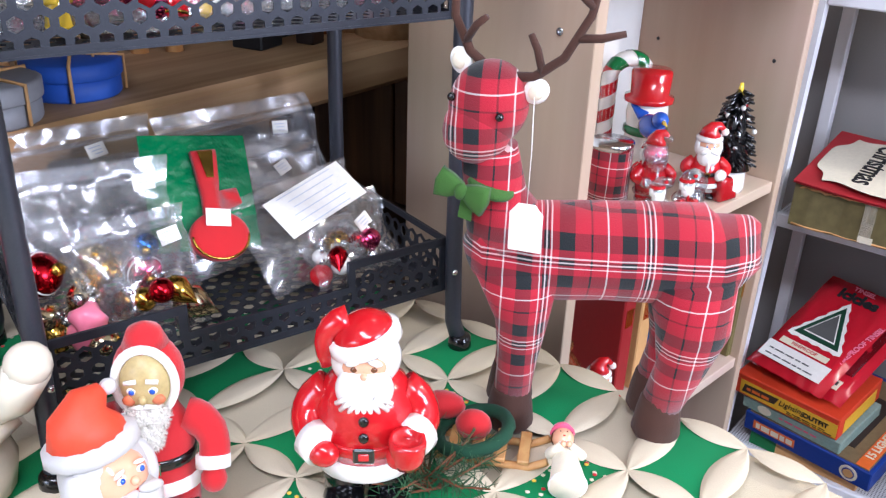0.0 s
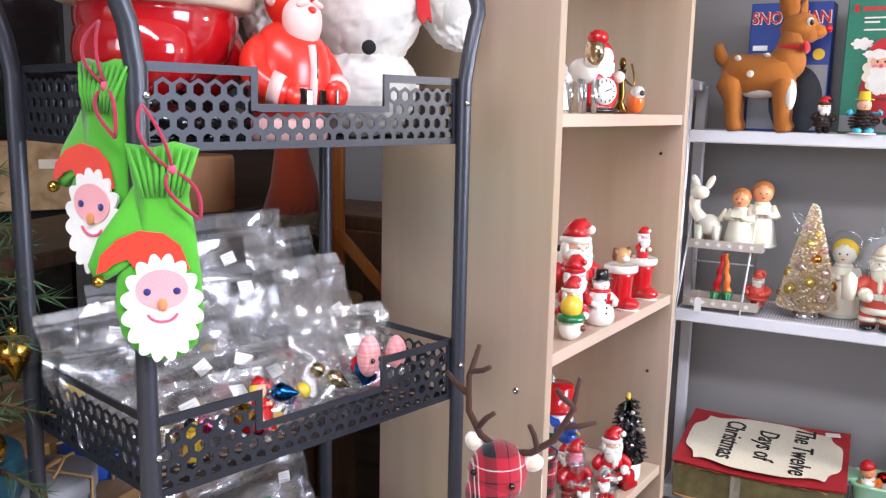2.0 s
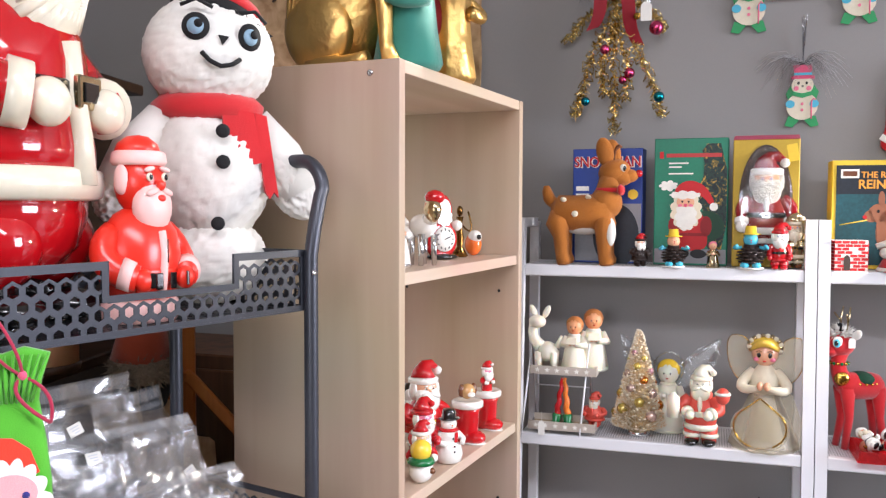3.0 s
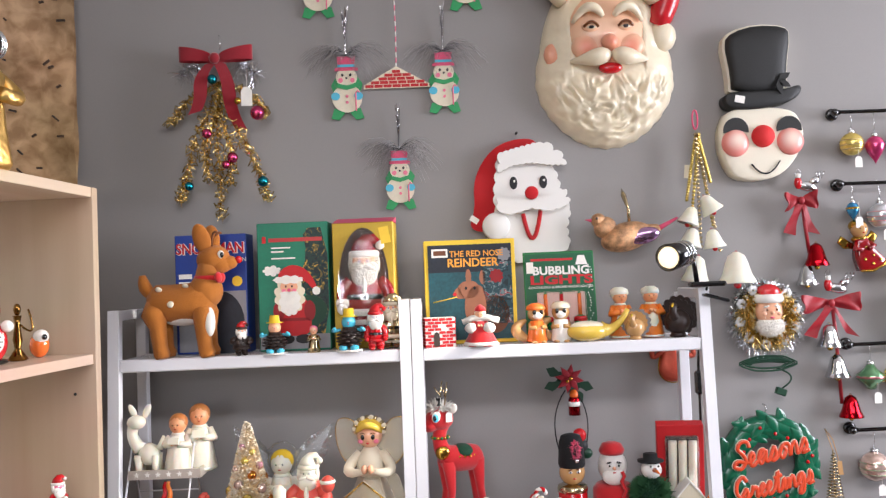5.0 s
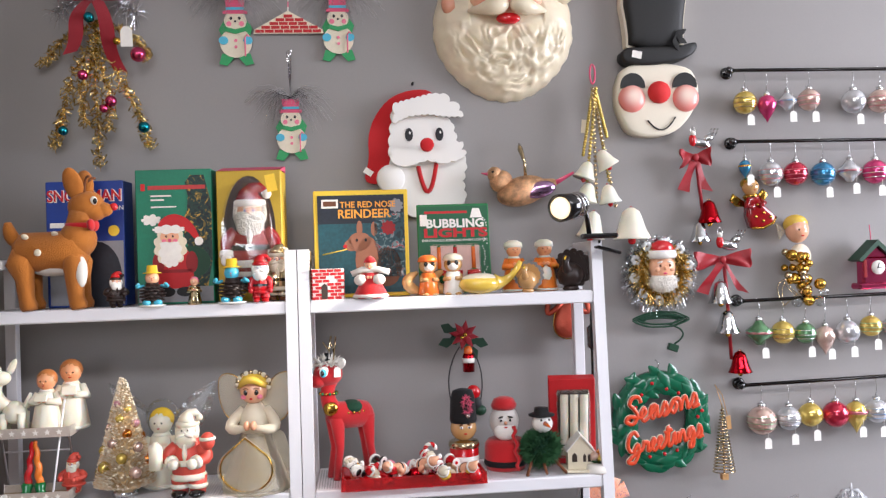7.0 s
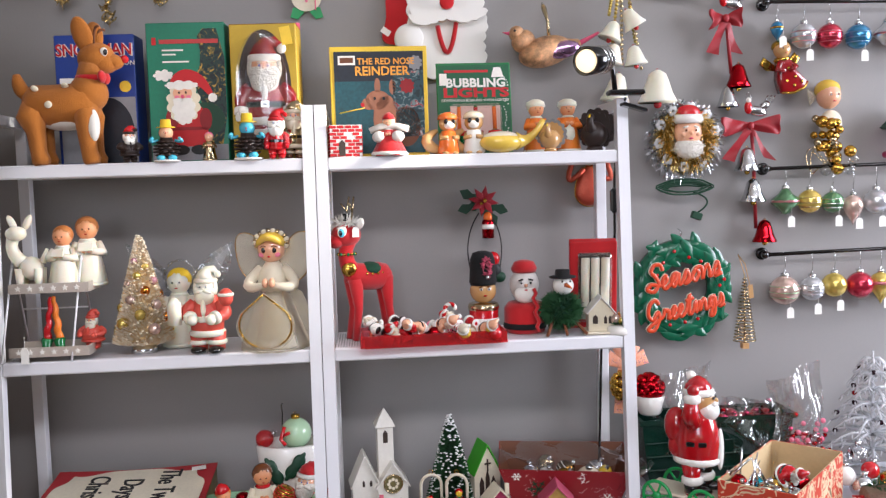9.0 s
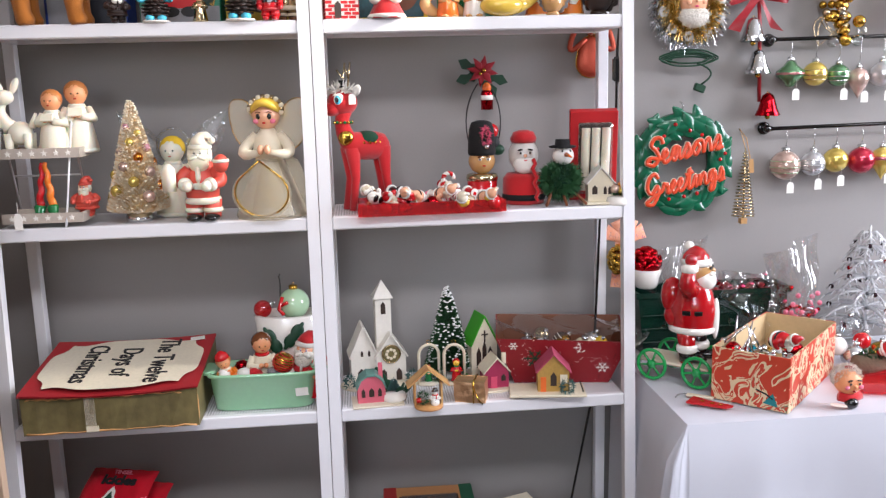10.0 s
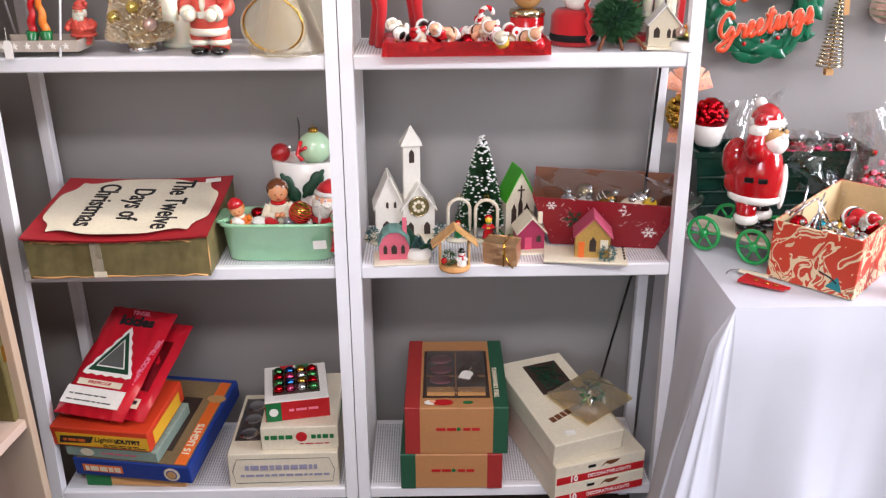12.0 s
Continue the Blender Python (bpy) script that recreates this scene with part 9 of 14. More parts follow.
def hung_bauble(x, z, zr, r, key, stripe, kind, label, tagged_=True):
    root = thing("glass_bauble", pose(0.966 * x + 0.025, WALL_Y - 0.035, zr - 0.004), label, "bauble", group="baubles on the rods")
    drop = zr - 0.004 - (z + r + 0.005)
    faded = {"g_cream": "m_champagne", "g_red": "faderose", "g_pink": "faderose", "g_blue": "fadeblue", "g_cyan": "fadeblue", "g_white": "m_silver", "g_green": "fadegreen", "g_lime": "fadegreen"}
    stripe = faded.get(stripe, stripe)
    part("glass", bauble(r * 1.06, "aged" + key, "m_silver", stripe, kind), root, "", pose(0, 0, -drop))
    part("wire_hook", Form().tube([(0, 0, -drop), (0.002, 0, -drop * 0.5), (0.0, 0.0, 0.004), (-0.003, 0, 0.01), (-0.006, 0, 0.004)], 0.0007, "m_silver", 5), root)
    if tagged_:
        price_tag(root, pose(0.004, -0.02, -drop - 2 * r - 0.016), 0.016, 0.024, 0.02 + r)


rod(1.879, 1.113, 0.0)
rod(1.717, 1.116, -0.004)
rod(1.356, 1.116, 0.012)
rod(1.166, 1.114, 0.016)
ROWS_OF = {
    1.879: [(1.158, 1.811, 0.025, "m_gold", "g_cream", "ball"), (1.212, 1.806, 0.021, "m_pink", None, "drop"), (1.262, 1.812, 0.02, "m_silver", "g_blue", "top"), (1.317, 1.815, 0.024, "m_champagne", "g_red", "ball"), (1.428, 1.81, 0.026, "m_silver", None, "ball"), (1.495, 1.81, 0.026, "m_champagne", "g_pink", "ball"), (1.56, 1.81, 0.024, "m_red", None, "ball"), (1.63, 1.81, 0.024, "m_gold", None, "top"), (1.7, 1.81, 0.024, "m_blue", "g_white", "ball")],
    1.717: [(1.152, 1.665, 0.014, "m_blue", "m_gold", "drop"), (1.215, 1.648, 0.026, "m_silver", "g_red", "ball"), (1.276, 1.647, 0.026, "m_red", "g_pink", "ball"), (1.344, 1.645, 0.026, "m_blue", "g_cyan", "ball"), (1.411, 1.65, 0.024, "m_silver", "g_pink", "top"), (1.475, 1.647, 0.027, "m_pink", "g_white", "ball"), (1.545, 1.647, 0.026, "m_green", None, "ball"), (1.61, 1.647, 0.026, "m_gold", "g_red", "ball"), (1.68, 1.647, 0.024, "m_red", None, "top")],
    1.356: [(1.172, 1.289, 0.027, "m_green", "g_red", "top"), (1.23, 1.287, 0.025, "m_gold", "m_champagne", "ball"), (1.285, 1.283, 0.023, "m_green", "m_silver", "ball"), (1.334, 1.275, 0.022, "m_champagne", None, "drop"), (1.39, 1.282, 0.026, "m_silver", None, "ball"), (1.449, 1.293, 0.023, "m_gold", "g_lime", "ball"), (1.51, 1.29, 0.024, "m_silver", "g_pink", "ball"), (1.575, 1.29, 0.026, "m_red", None, "ball"), (1.64, 1.29, 0.025, "m_blue", None, "top")],
    1.166: [(1.17, 1.091, 0.031, "m_champagne", "g_green", "ball"), (1.236, 1.092, 0.026, "m_silver", "g_white", "ball"), (1.29, 1.098, 0.026, "m_gold", None, "ball"), (1.352, 1.096, 0.028, "m_red", None, "ball"), (1.403, 1.098, 0.024, "m_gold", "g_red", "drop"), (1.455, 1.098, 0.026, "m_silver", "g_blue", "ball"), (1.52, 1.1, 0.026, "m_green", None, "ball"), (1.585, 1.1, 0.026, "m_red", "g_white", "ball")],
}
NAMES = {"m_gold": "gold", "m_pink": "rose pink", "m_silver": "silver", "m_champagne": "champagne", "m_red": "ruby red", "m_blue": "blue", "m_green": "green"}
for zr, row in ROWS_OF.items():
    for i, (x, z, r, key, stripe, kind) in enumerate(row):
        hung_bauble(x, z, zr, r, key, stripe, kind, NAMES[key] + (" striped" if stripe else " plain") + " mirrored glass bauble hanging from a rod", (i + int(zr * 10)) % 5 != 4)

# spring wire tree, red fan ornament, poinsettia drop
sp = thing("wire_tree", hang(1.06, 0.962, 0.01), "gold spring wire tree ornament with a paper tag", "ornament")
part("coil", Form().tube([((0.003 + 0.022 * (1 - i / 300)) * math.cos(i * 0.42), -0.03 + (0.003 + 0.022 * (1 - i / 300)) * math.sin(i * 0.42), 0.012 + 0.145 * i / 300) for i in range(301)], 0.0014, "m_champagne", 6), sp)
part("trunk", Form().box((0, -0.03, 0.004), (0.014, 0.014, 0.012), "p_tan"), sp)
part("rod", Form().cone((0, -0.03, 0.0), (0, -0.03, 0.165), 0.002, 0.0015, "m_champagne", 6), sp)
part("cord", Form().tube([(0, -0.03, 0.163), (-0.004, -0.02, 0.19), (0, 0.004, 0.205), (0.006, -0.02, 0.185), (0.012, -0.03, 0.14)], 0.001, "p_tan", 5), sp)
part("price_tag", Form().box((0.013, -0.034, 0.125), (0.01, 0.001, 0.03), "p_tan", (0, -5, 0)), sp)
M["rosefoil"] = metal("dull_rose_red_foil", 0xD36A56, rough=0.45, bump=0.4, bscale=70, depth=0.004)
fn = thing("foil_angel", hang(0.722, 1.345), "rose-red pressed foil angel shape with gold edging", "ornament")
part("gown", Form().plate(soft([(-0.032, -0.045), (0.0, -0.062), (0.034, -0.045), (0.028, -0.005), (0.014, 0.028), (-0.014, 0.028), (-0.03, -0.005)]), 0.006, "rosefoil", pose(0, -0.006, 0), dome=0.012), fn)
part("head", Form().sph((0, -0.012, 0.04), (0.013, 0.01, 0.014), "m_champagne", 14, 10), fn)
for k in (-1, 1):
    part("arm", Form().tube(bend([(k * 0.012, -0.012, 0.022), (k * 0.046, -0.014, 0.0), (k * 0.034, -0.014, 0.046)], 8), 0.0058, "rosefoil", 8), fn)
part("edging", Form().tube([(x, -0.009, z) for x, z in soft([(-0.033, -0.045), (0.0, -0.064), (0.035, -0.045), (0.029, -0.005), (0.015, 0.028), (-0.015, 0.028), (-0.031, -0.005)])], 0.0013, "m_gold", 5, True), fn)
po = thing("poinsettia_drop", hang(0.485, 1.3, 0.01), "crimson poinsettia hanging with holly and small toy bells", "wall hanging")
fl = Form()
for i in range(8):
    a = radians(45 * i + 10)
    fl.plate([(0, 0), (0.014, 0.008), (0.034, 0.0), (0.014, -0.008)], 0.002, "velvet", pose(0, -0.016 - 0.002 * (i % 2), 0.005, 0, math.degrees(a), 0), dome=0.002)
part("petals", fl, po, "crimson cloth petals")
for a in (150, 195, -20, -60):
    part("holly_leaf", Form().plate([(0.01, 0), (0.02, 0.012), (0.03, 0.007), (0.042, 0.012), (0.058, 0.0), (0.044, -0.011), (0.03, -0.007), (0.02, -0.012)], 0.002, "g_darkgreen", pose(0, -0.008, 0, 0, -a, 0)), po)
part("berries", Form().sph((0.002, -0.022, 0.006), 0.005, "m_gold", 8, 6).sph((-0.006, -0.022, 0.0), 0.004, "m_gold", 8, 6), po)
part("toy_drum", Form().lathe([(0.013, 0), (0.013, 0.034), (0.011, 0.04)], "m_red", (0.008, -0.018, -0.075), 16).lathe([(0.0135, 0.02), (0.0137, 0.03)], "g_white", (0.008, -0.018, -0.075), 16).sph((0.008, -0.018, -0.03), (0.01, 0.01, 0.012), "g_orange", 10, 8), po)
part("toy_rider", Form().sph((0.016, -0.02, -0.12), (0.016, 0.012, 0.016), "g_red", 12, 8).sph((0.02, -0.02, -0.145), (0.014, 0.01, 0.018), "ink", 12, 8).sph((0.03, -0.02, -0.16), (0.014, 0.01, 0.012), "g_darkgreen", 10, 8), po)
part("strings", Form().tube(bend([(-0.01, -0.012, -0.02), (-0.035, -0.012, -0.08), (-0.03, -0.012, -0.15)], 8), 0.0014, "ink", 5).tube(bend([(0.012, -0.012, -0.02), (0.036, -0.012, -0.08), (0.03, -0.012, -0.15)], 8), 0.0014, "ink", 5), po)


# ---- boxes with printed faces ----
def carton(name, m, w, d, h, key, label, edge=None):
    """A closed cardboard carton with slightly worn edges; its front faces -y."""
    root = thing(name, m, label, "box")
    part("carton", Form().box((0, d / 2, h / 2), (w, d, h), key, bev=0.0015), root)
    return root


def panel(root, x0, x1, z0, z1, key, y=-0.0006, name="printed_panel", label=""):
    return part(name, Form().box(((x0 + x1) / 2, y, (z0 + z1) / 2), (x1 - x0, 0.0008, z1 - z0), key), root, label)


def shape(root, poly, key, y, name="printed_shape", dome=0.0, thick=0.0008):
    return part(name, Form().plate(poly, thick, key, pose(0, y, 0), dome), root)


def printed_santa(root, cx, cz, s, y):
    def at(pts, key, d):
        shape(root, [(cx + x * s, cz + z * s) for x, z in pts], key, y - d)

    at(circle(0.03, -0.03, 0.034, 0.03, 22), "p_darkgreen", 0)
    at(soft([(-0.03, 0.0), (0.026, 0.0), (0.034, -0.05), (0.03, -0.078), (-0.028, -0.078), (-0.036, -0.05)]), "p_red", 0.0003)
    at(rect(0.06, 0.006, 0, -0.046), "p_deepred", 0.0006)
    for k in (-1, 1):
        at(circle(k * 0.016, -0.084, 0.015, 0.009, 16), "p_black", 0.0006)
        at(circle(k * 0.03, -0.03, 0.011, 0.02, 14), "p_deepred", 0.0006)
    at(scallop(-0.008, 0.0, 0.026, 0.034, 12, 0.005, 72), "p_cream", 0.001)
    at(scallop(-0.008, -0.012, 0.018, 0.024, 9, 0.004, 54), "p_white", 0.0013)
    at(circle(-0.009, 0.017, 0.017, 0.013, 20), "p_skin", 0.0016)
    at(soft([(-0.034, 0.024), (-0.026, 0.05), (0.0, 0.062), (0.03, 0.048), (0.048, 0.012), (0.038, 0.01), (0.022, 0.03), (0.0, 0.032)]), "p_red", 0.0018)
    at(scallop(-0.01, 0.031, 0.027, 0.006, 9, 0.003, 54), "p_white", 0.0021)
    at(circle(0.044, 0.008, 0.008, n=14), "p_white", 0.0021)
    for k in (-1, 1):
        at(circle(-0.009 + k * 0.006, 0.018, 0.0018, 0.0022, 8), "ink", 0.0021)
        at(circle(-0.009 + k * 0.01, 0.01, 0.0045, 0.0035, 10), "p_pink", 0.002)
        at(circle(-0.009 + k * 0.008, 0.005, 0.01, 0.0034, 12), "p_white", 0.0024)
    at(circle(-0.009, 0.011, 0.0034, n=10), "p_rose", 0.0026)


def rect(w, h, x=0.0, z=0.0):
    return [(x - w / 2, z - h / 2), (x + w / 2, z - h / 2), (x + w / 2, z + h / 2), (x - w / 2, z + h / 2)]


Z1 = SHELF_Z[0]
M["printblue"] = paper("glossy_blue_print", 0x173A8E, rough=0.45)
M["printgreen"] = paper("glossy_green_print", 0x107A5C, rough=0.45, vary=0.15)
M["printnight"] = paper("night_print", 0x131C2A, rough=0.5, vary=0.5)
M["oliveyellow"] = paper("olive_yellow_card", 0xC0A02C)
M["p_blush"] = paper("pale_pink_card", 0xE6C4B8)
M["titleyellow"] = paper("amber_print", 0xF4A83C)
M["bandredlight"] = paper("dull_red_print", 0xB83A3A)
M["pineprint"] = blotch("pine_and_gold_print", [(0, 0x0A1A1C), (0.42, 0x12302A), (0.56, 0x6A5A22), (0.63, 0xB8923A)], 70)
M["treeprint"] = blotch("blurred_tree_print", [(0, 0x10262C), (0.4, 0x1E4048), (0.55, 0x6B7F80), (0.62, 0x8E2E36), (0.68, 0xB9C0BC)], 55)
M["printteal"] = paper("glossy_teal_print", 0x17505A, rough=0.5, vary=0.5)
b = carton("toy_box", pose(-0.278, 1.60, Z1, 0, 0, -3), 0.152, 0.06, 0.25, "printblue", "blue printed toy box with a snowman picture")
panel(b, -0.07, 0.074, 0.004, 0.13, "p_grey")
shape(b, circle(0.02, 0.06, 0.05, 0.07, 24), "printnight", -0.0014)
lettering("SNOWMAN", 0.0315, "p_white", b, pose(0.001, -0.0008, 0.2195), stretch=0.87, bold=0.0016)
lettering("SNOWMAN", 0.0315, "p_red", b, pose(0, -0.0018, 0.22), stretch=0.87, bold=0.0005)
lettering("IN MOTION", 0.013, "p_white", b, pose(0.042, -0.0012, 0.195))
for i, t in enumerate((0.158, 0.142, 0.126)):
    panel(b, -0.068, -0.04, t, t + 0.01, "p_white", -0.0012, "title_bar")
shape(b, circle(0.056, 0.15, 0.011, 0.011, 16), "p_yellow", -0.0014)
b = carton("toy_box", pose(-0.102, 1.585, Z1, 0, 0, -2), 0.15, 0.065, 0.268, "printgreen", "green printed toy box with a bearded figure picture")
shape(b, soft([(0.02, 0.256), (0.073, 0.256), (0.073, 0.03), (0.03, 0.03), (0.036, 0.09), (0.012, 0.15), (0.03, 0.2)], 1), "pineprint", -0.0008)
panel(b, -0.05, 0.062, 0.228, 0.236, "bandredlight", -0.0012, "title_bar")
panel(b, -0.064, -0.056, 0.226, 0.24, "p_red", -0.0012, "title_bar")
for z, w in ((0.214, 0.04), (0.206, 0.026), (0.192, 0.05)):
    panel(b, -0.045, -0.045 + w, z, z + 0.003, "p_white", -0.0012, "print_line")
shape(b, scallop(-0.045, 0.168, 0.016, 0.008, 7, 0.004, 42), "p_white", -0.0012)
panel(b, -0.073, 0.073, 0.004, 0.034, "p_grey", -0.0008)
printed_santa(b, 0.0, 0.115, 1.08, -0.0016)
b = carton("window_box", pose(0.046, 1.575, Z1, 0, 0, -3), 0.128, 0.075, 0.262, "oliveyellow", "yellow window box with a bearded doll behind clear film")
M["boxdark"] = paper("dark_box_lining", 0x3A2C25)
shape(b, [(x, z) for x, z in circle(0.0, 0.135, 0.052, 0.116, 32)], "boxdark", -0.0012, "lining")
lid = Form()
lid.add([(-0.064, 0, 0.262), (0.064, 0, 0.262), (0.064, 0.075, 0.276), (-0.064, 0.075, 0.276), (-0.064, 0.075, 0.262), (0.064, 0.075, 0.262)], [(0, 1, 2, 3), (0, 3, 4), (1, 5, 2), (2, 5, 4, 3)], "p_rose", False)
part("lid", lid, b, "pink sloped lid")
panel(b, -0.018, 0.018, 0.2635, 0.2636, "p_white", 0.03, "lid_label")
ds = santa(0.192, "g_deepred", "f_white", "g_skin", "beard", "g_black", "g_black", "down", "m_silver", full=0.8)
part("doll", ds, b, "red felt doll with fleecy beard", pose(0.002, -0.004, 0.03) @ Matrix.Diagonal((0.98, 0.34, 1, 1)))
part("film", Form().plate(circle(0.0, 0.135, 0.05, 0.11, 32), 0.0006, "clearflat", pose(0, -0.032, 0), dome=0.004), b, "clear film window")
tg = Form().box((0, 0, 0), (0.02, 0.001, 0.034), "p_yellow", (0, -10, 0))
part("price_sticker", tg, b, "bright yellow price sticker", pose(0.05, -0.0375, 0.232))
M["p_fawn"] = paper("fawn_print", 0x9C6448, rough=0.4)
b = carton("toy_box", pose(0.268, 1.592, Z1, 0, 0, 1), 0.192, 0.06, 0.218, "p_yellow", "yellow-framed box with a toy reindeer picture")
panel(b, -0.088, 0.088, 0.008, 0.208, "printteal", -0.0010)
panel(b, -0.088, 0.088, 0.15, 0.208, "printnight", -0.0013)
panel(b, 0.026, 0.088, 0.04, 0.17, "treeprint", -0.0014)
lettering("THE RED NOSE", 0.0175, "titleyellow", b, pose(0.014, -0.0022, 0.188), stretch=0.95, bold=0.0003)
lettering("REINDEER", 0.0245, "titleyellow", b, pose(0.006, -0.0022, 0.169), stretch=0.98, bold=0.0005)
panel(b, -0.08, -0.046, 0.182, 0.2, "p_white", -0.0018, "maker_badge")
panel(b, -0.076, -0.05, 0.186, 0.196, "p_brown", -0.0024, "maker_badge")
for cx, cz, rx, rz in ((0.012, 0.075, 0.026, 0.048), (-0.004, 0.112, 0.024, 0.02), (-0.022, 0.106, 0.014, 0.012), (0.05, 0.06, 0.03, 0.04), (-0.004, 0.14, 0.006, 0.016), (0.026, 0.138, 0.007, 0.015)):
    shape(b, circle(cx, cz, rx, rz, 22), "p_fawn" if cx < 0.04 else "p_brown", -0.0018)
shape(b, circle(0.01, 0.078, 0.022, 0.042, 22), "p_fawn", -0.0022)
shape(b, circle(-0.002, 0.112, 0.02, 0.017, 20), "p_fawn", -0.0022)
for cx, cz, key in ((0.055, 0.14, "p_deepred"), (0.072, 0.185, "p_grey")):
    shape(b, scallop(cx, cz, 0.012, 0.012, 9, 0.003, 54), key, -0.0019)
shape(b, circle(-0.034, 0.104, 0.004, 0.004, 10), "p_red", -0.003)
for cx in (-0.01, 0.008):
    shape(b, circle(cx, 0.116, 0.0026, 0.0034, 10), "ink", -0.003)
part("straw", Form().tube([(-0.03, -0.002, 0.098), (-0.08, -0.002, 0.088)], 0.0012, "p_yellow", 5), b)
b = carton("blister_card", pose(0.46, 1.605, Z1, -6, 0, 1), 0.152, 0.004, 0.188, "p_green", "green card of bubbling lights in clear blister")
M["cardgreen"] = paper("green_card", 0x0F5A36)
panel(b, -0.073, 0.073, 0.003, 0.183, "cardgreen", -0.0008)
lettering("BUBBLING", 0.0245, "p_white", b, pose(0.004, -0.0018, 0.146), stretch=1.08, bold=0.0008)
lettering("LIGHTS", 0.0255, "p_red", b, pose(0.004, -0.0018, 0.126), stretch=1.62, bold=0.001)
lettering("CONTINUOUS BUBBLING WHEN LIGHTED", 0.0072, "p_white", b, pose(0.002, -0.0018, 0.111))
panel(b, -0.06, 0.03, 0.168, 0.173, "p_red", -0.0014, "title_bar")
panel(b, -0.07, -0.055, 0.142, 0.166, "p_white", -0.0026, "price_sticker")
shape(b, [(0.036, 0.158), (0.062, 0.158), (0.056, 0.178), (0.042, 0.178)], "p_white", -0.0014)
for i in range(26):
    rs = random.Random(i)
    shape(b, circle(0.064 + rs.uniform(-0.005, 0.006), 0.02 + i * 0.0055, 0.0014, 0.0014, 6), "p_white", -0.0014)
panel(b, -0.05, 0.052, 0.012, 0.1, "p_blush", -0.0012, "blister_window")
for x, key in ((-0.034, "p_orange"), (0.0, "p_red"), (0.038, "p_orange")):
    part("light", Form().lathe([(0.012, 0.02), (0.014, 0.045), (0.009, 0.048), (0.004, 0.05), (0.0036, 0.096), (0.002, 0.099)], "g_green", (x, -0.012, 0), 14).lathe([(0.0145, 0.036), (0.0148, 0.046)], "g_red", (x, -0.012, 0), 14).lathe([(0.0042, 0.05), (0.0042, 0.095)], "g_orange" if key == "p_orange" else "g_red", (x, -0.012, 0), 12), b, "coloured bubble light")
part("blister", Form().box((0, -0.013, 0.056), (0.104, 0.024, 0.09), "clearflat", bev=0.006), b, "clear blister")

# ---- top shelf figures ----


def spotted_fawn():
    root = thing("plush_fawn", pose(-0.318, 1.535, Z1, 0, 0, 180), "brown plush fawn with white spots and a red bow", "plush toy")
    K = "plush_brown"
    f = Form()
    f.tube([(0.068, 0, 0.11), (0.055, 0, 0.112), (0.02, 0, 0.108), (-0.02, 0, 0.11), (-0.05, 0, 0.118), (-0.064, 0, 0.118)], [0.02, 0.036, 0.04, 0.04, 0.039, 0.02], K, 20)
    f.tube([(-0.045, 0, 0.125), (-0.05, 0, 0.16), (-0.056, 0, 0.185)], [0.034, 0.025, 0.024], K, 16)
    f.sph((-0.062, -0.002, 0.196), (0.034, 0.028, 0.028), K, 20, 14, (0, 12, 0))
    f.sph((-0.09, -0.002, 0.188), (0.022, 0.016, 0.015), K, 16, 10)
    f.sph((-0.075, 0.0, 0.185), (0.026, 0.021, 0.019), K, 16, 10)
    f.sph((-0.046, 0, 0.132), (0.034, 0.037, 0.036), K, 18, 12)
    part("body", f, root, "brown plush body and head")
    for x, b in ((-0.044, 0.0), (0.046, 0.012)):
        for k in (-1, 1):
            g = Form().tube([(x + b, k * 0.016, 0.115), (x + b * 0.6, k * 0.02, 0.09), (x, k * 0.021, 0.06), (x - 0.003, k * 0.021, 0.022), (x - 0.007, k * 0.021, 0.008), (x - 0.008, k * 0.021, 0.0)], [0.012, 0.0215 + b * 0.4, 0.017, 0.0145, 0.0165, 0.013], K, 16)
            part("leg", g, root)
    part("belly", Form().sph((0.0, 0, 0.085), (0.05, 0.026, 0.022), "plush_white", 16, 10).sph((-0.058, 0.026, 0.07), (0.012, 0.012, 0.03), "plush_white", 12, 8), root, "white plush belly")
    for k in (-1, 1):
        part("ear", Form().sph((-0.05 + 0.006 * k, k * 0.014, 0.236), (0.018, 0.008, 0.034), K, 14, 10, (k * -22, 10, 0)), root)
        part("eye", Form().sph((-0.082, k * 0.018, 0.204), (0.007, 0.006, 0.0085), "g_white", 10, 8).sph((-0.085, k * 0.021, 0.203), (0.004, 0.004, 0.006), "g_black", 8, 6), root)
        part("horn", Form().tube(bend([(-0.062, k * 0.008, 0.22), (-0.066, k * 0.012, 0.245), (-0.075, k * 0.02, 0.25)], 6), 0.0026, "f_brown", 6), root)
    part("nose", Form().sph((-0.113, -0.002, 0.193), 0.0078, "g_red", 10, 8), root)
    part("tail", Form().tube(bend([(0.062, 0, 0.128), (0.076, 0, 0.142), (0.082, 0, 0.168)], 6), [0.011, 0.012, 0.013, 0.013, 0.012, 0.01, 0.006], K, 12), root)
    for x, z in ((0.04, 0.138), (-0.012, 0.143), (0.014, 0.108)):
        part("spot", Form().sph((x, math.sqrt(0.0425 ** 2 - (z - 0.11) ** 2), z), (0.0068, 0.0025, 0.0068), "f_cream", 12, 8, (-(z - 0.11) * 1500, 0, 0)), root)
    b = Form()
    for k in (-1, 1):
        b.sph((-0.078, 0.012 + k * 0.013, 0.158), (0.007, 0.014, 0.011), "f_red", 12, 8, (k * 20, 0, 0))
    b.lathe([(0.025, 0.152), (0.028, 0.156), (0.026, 0.163)], "f_red", (-0.05, 0, 0), 18)
    part("bow", b, root, "red felt neck bow")


spotted_fawn()


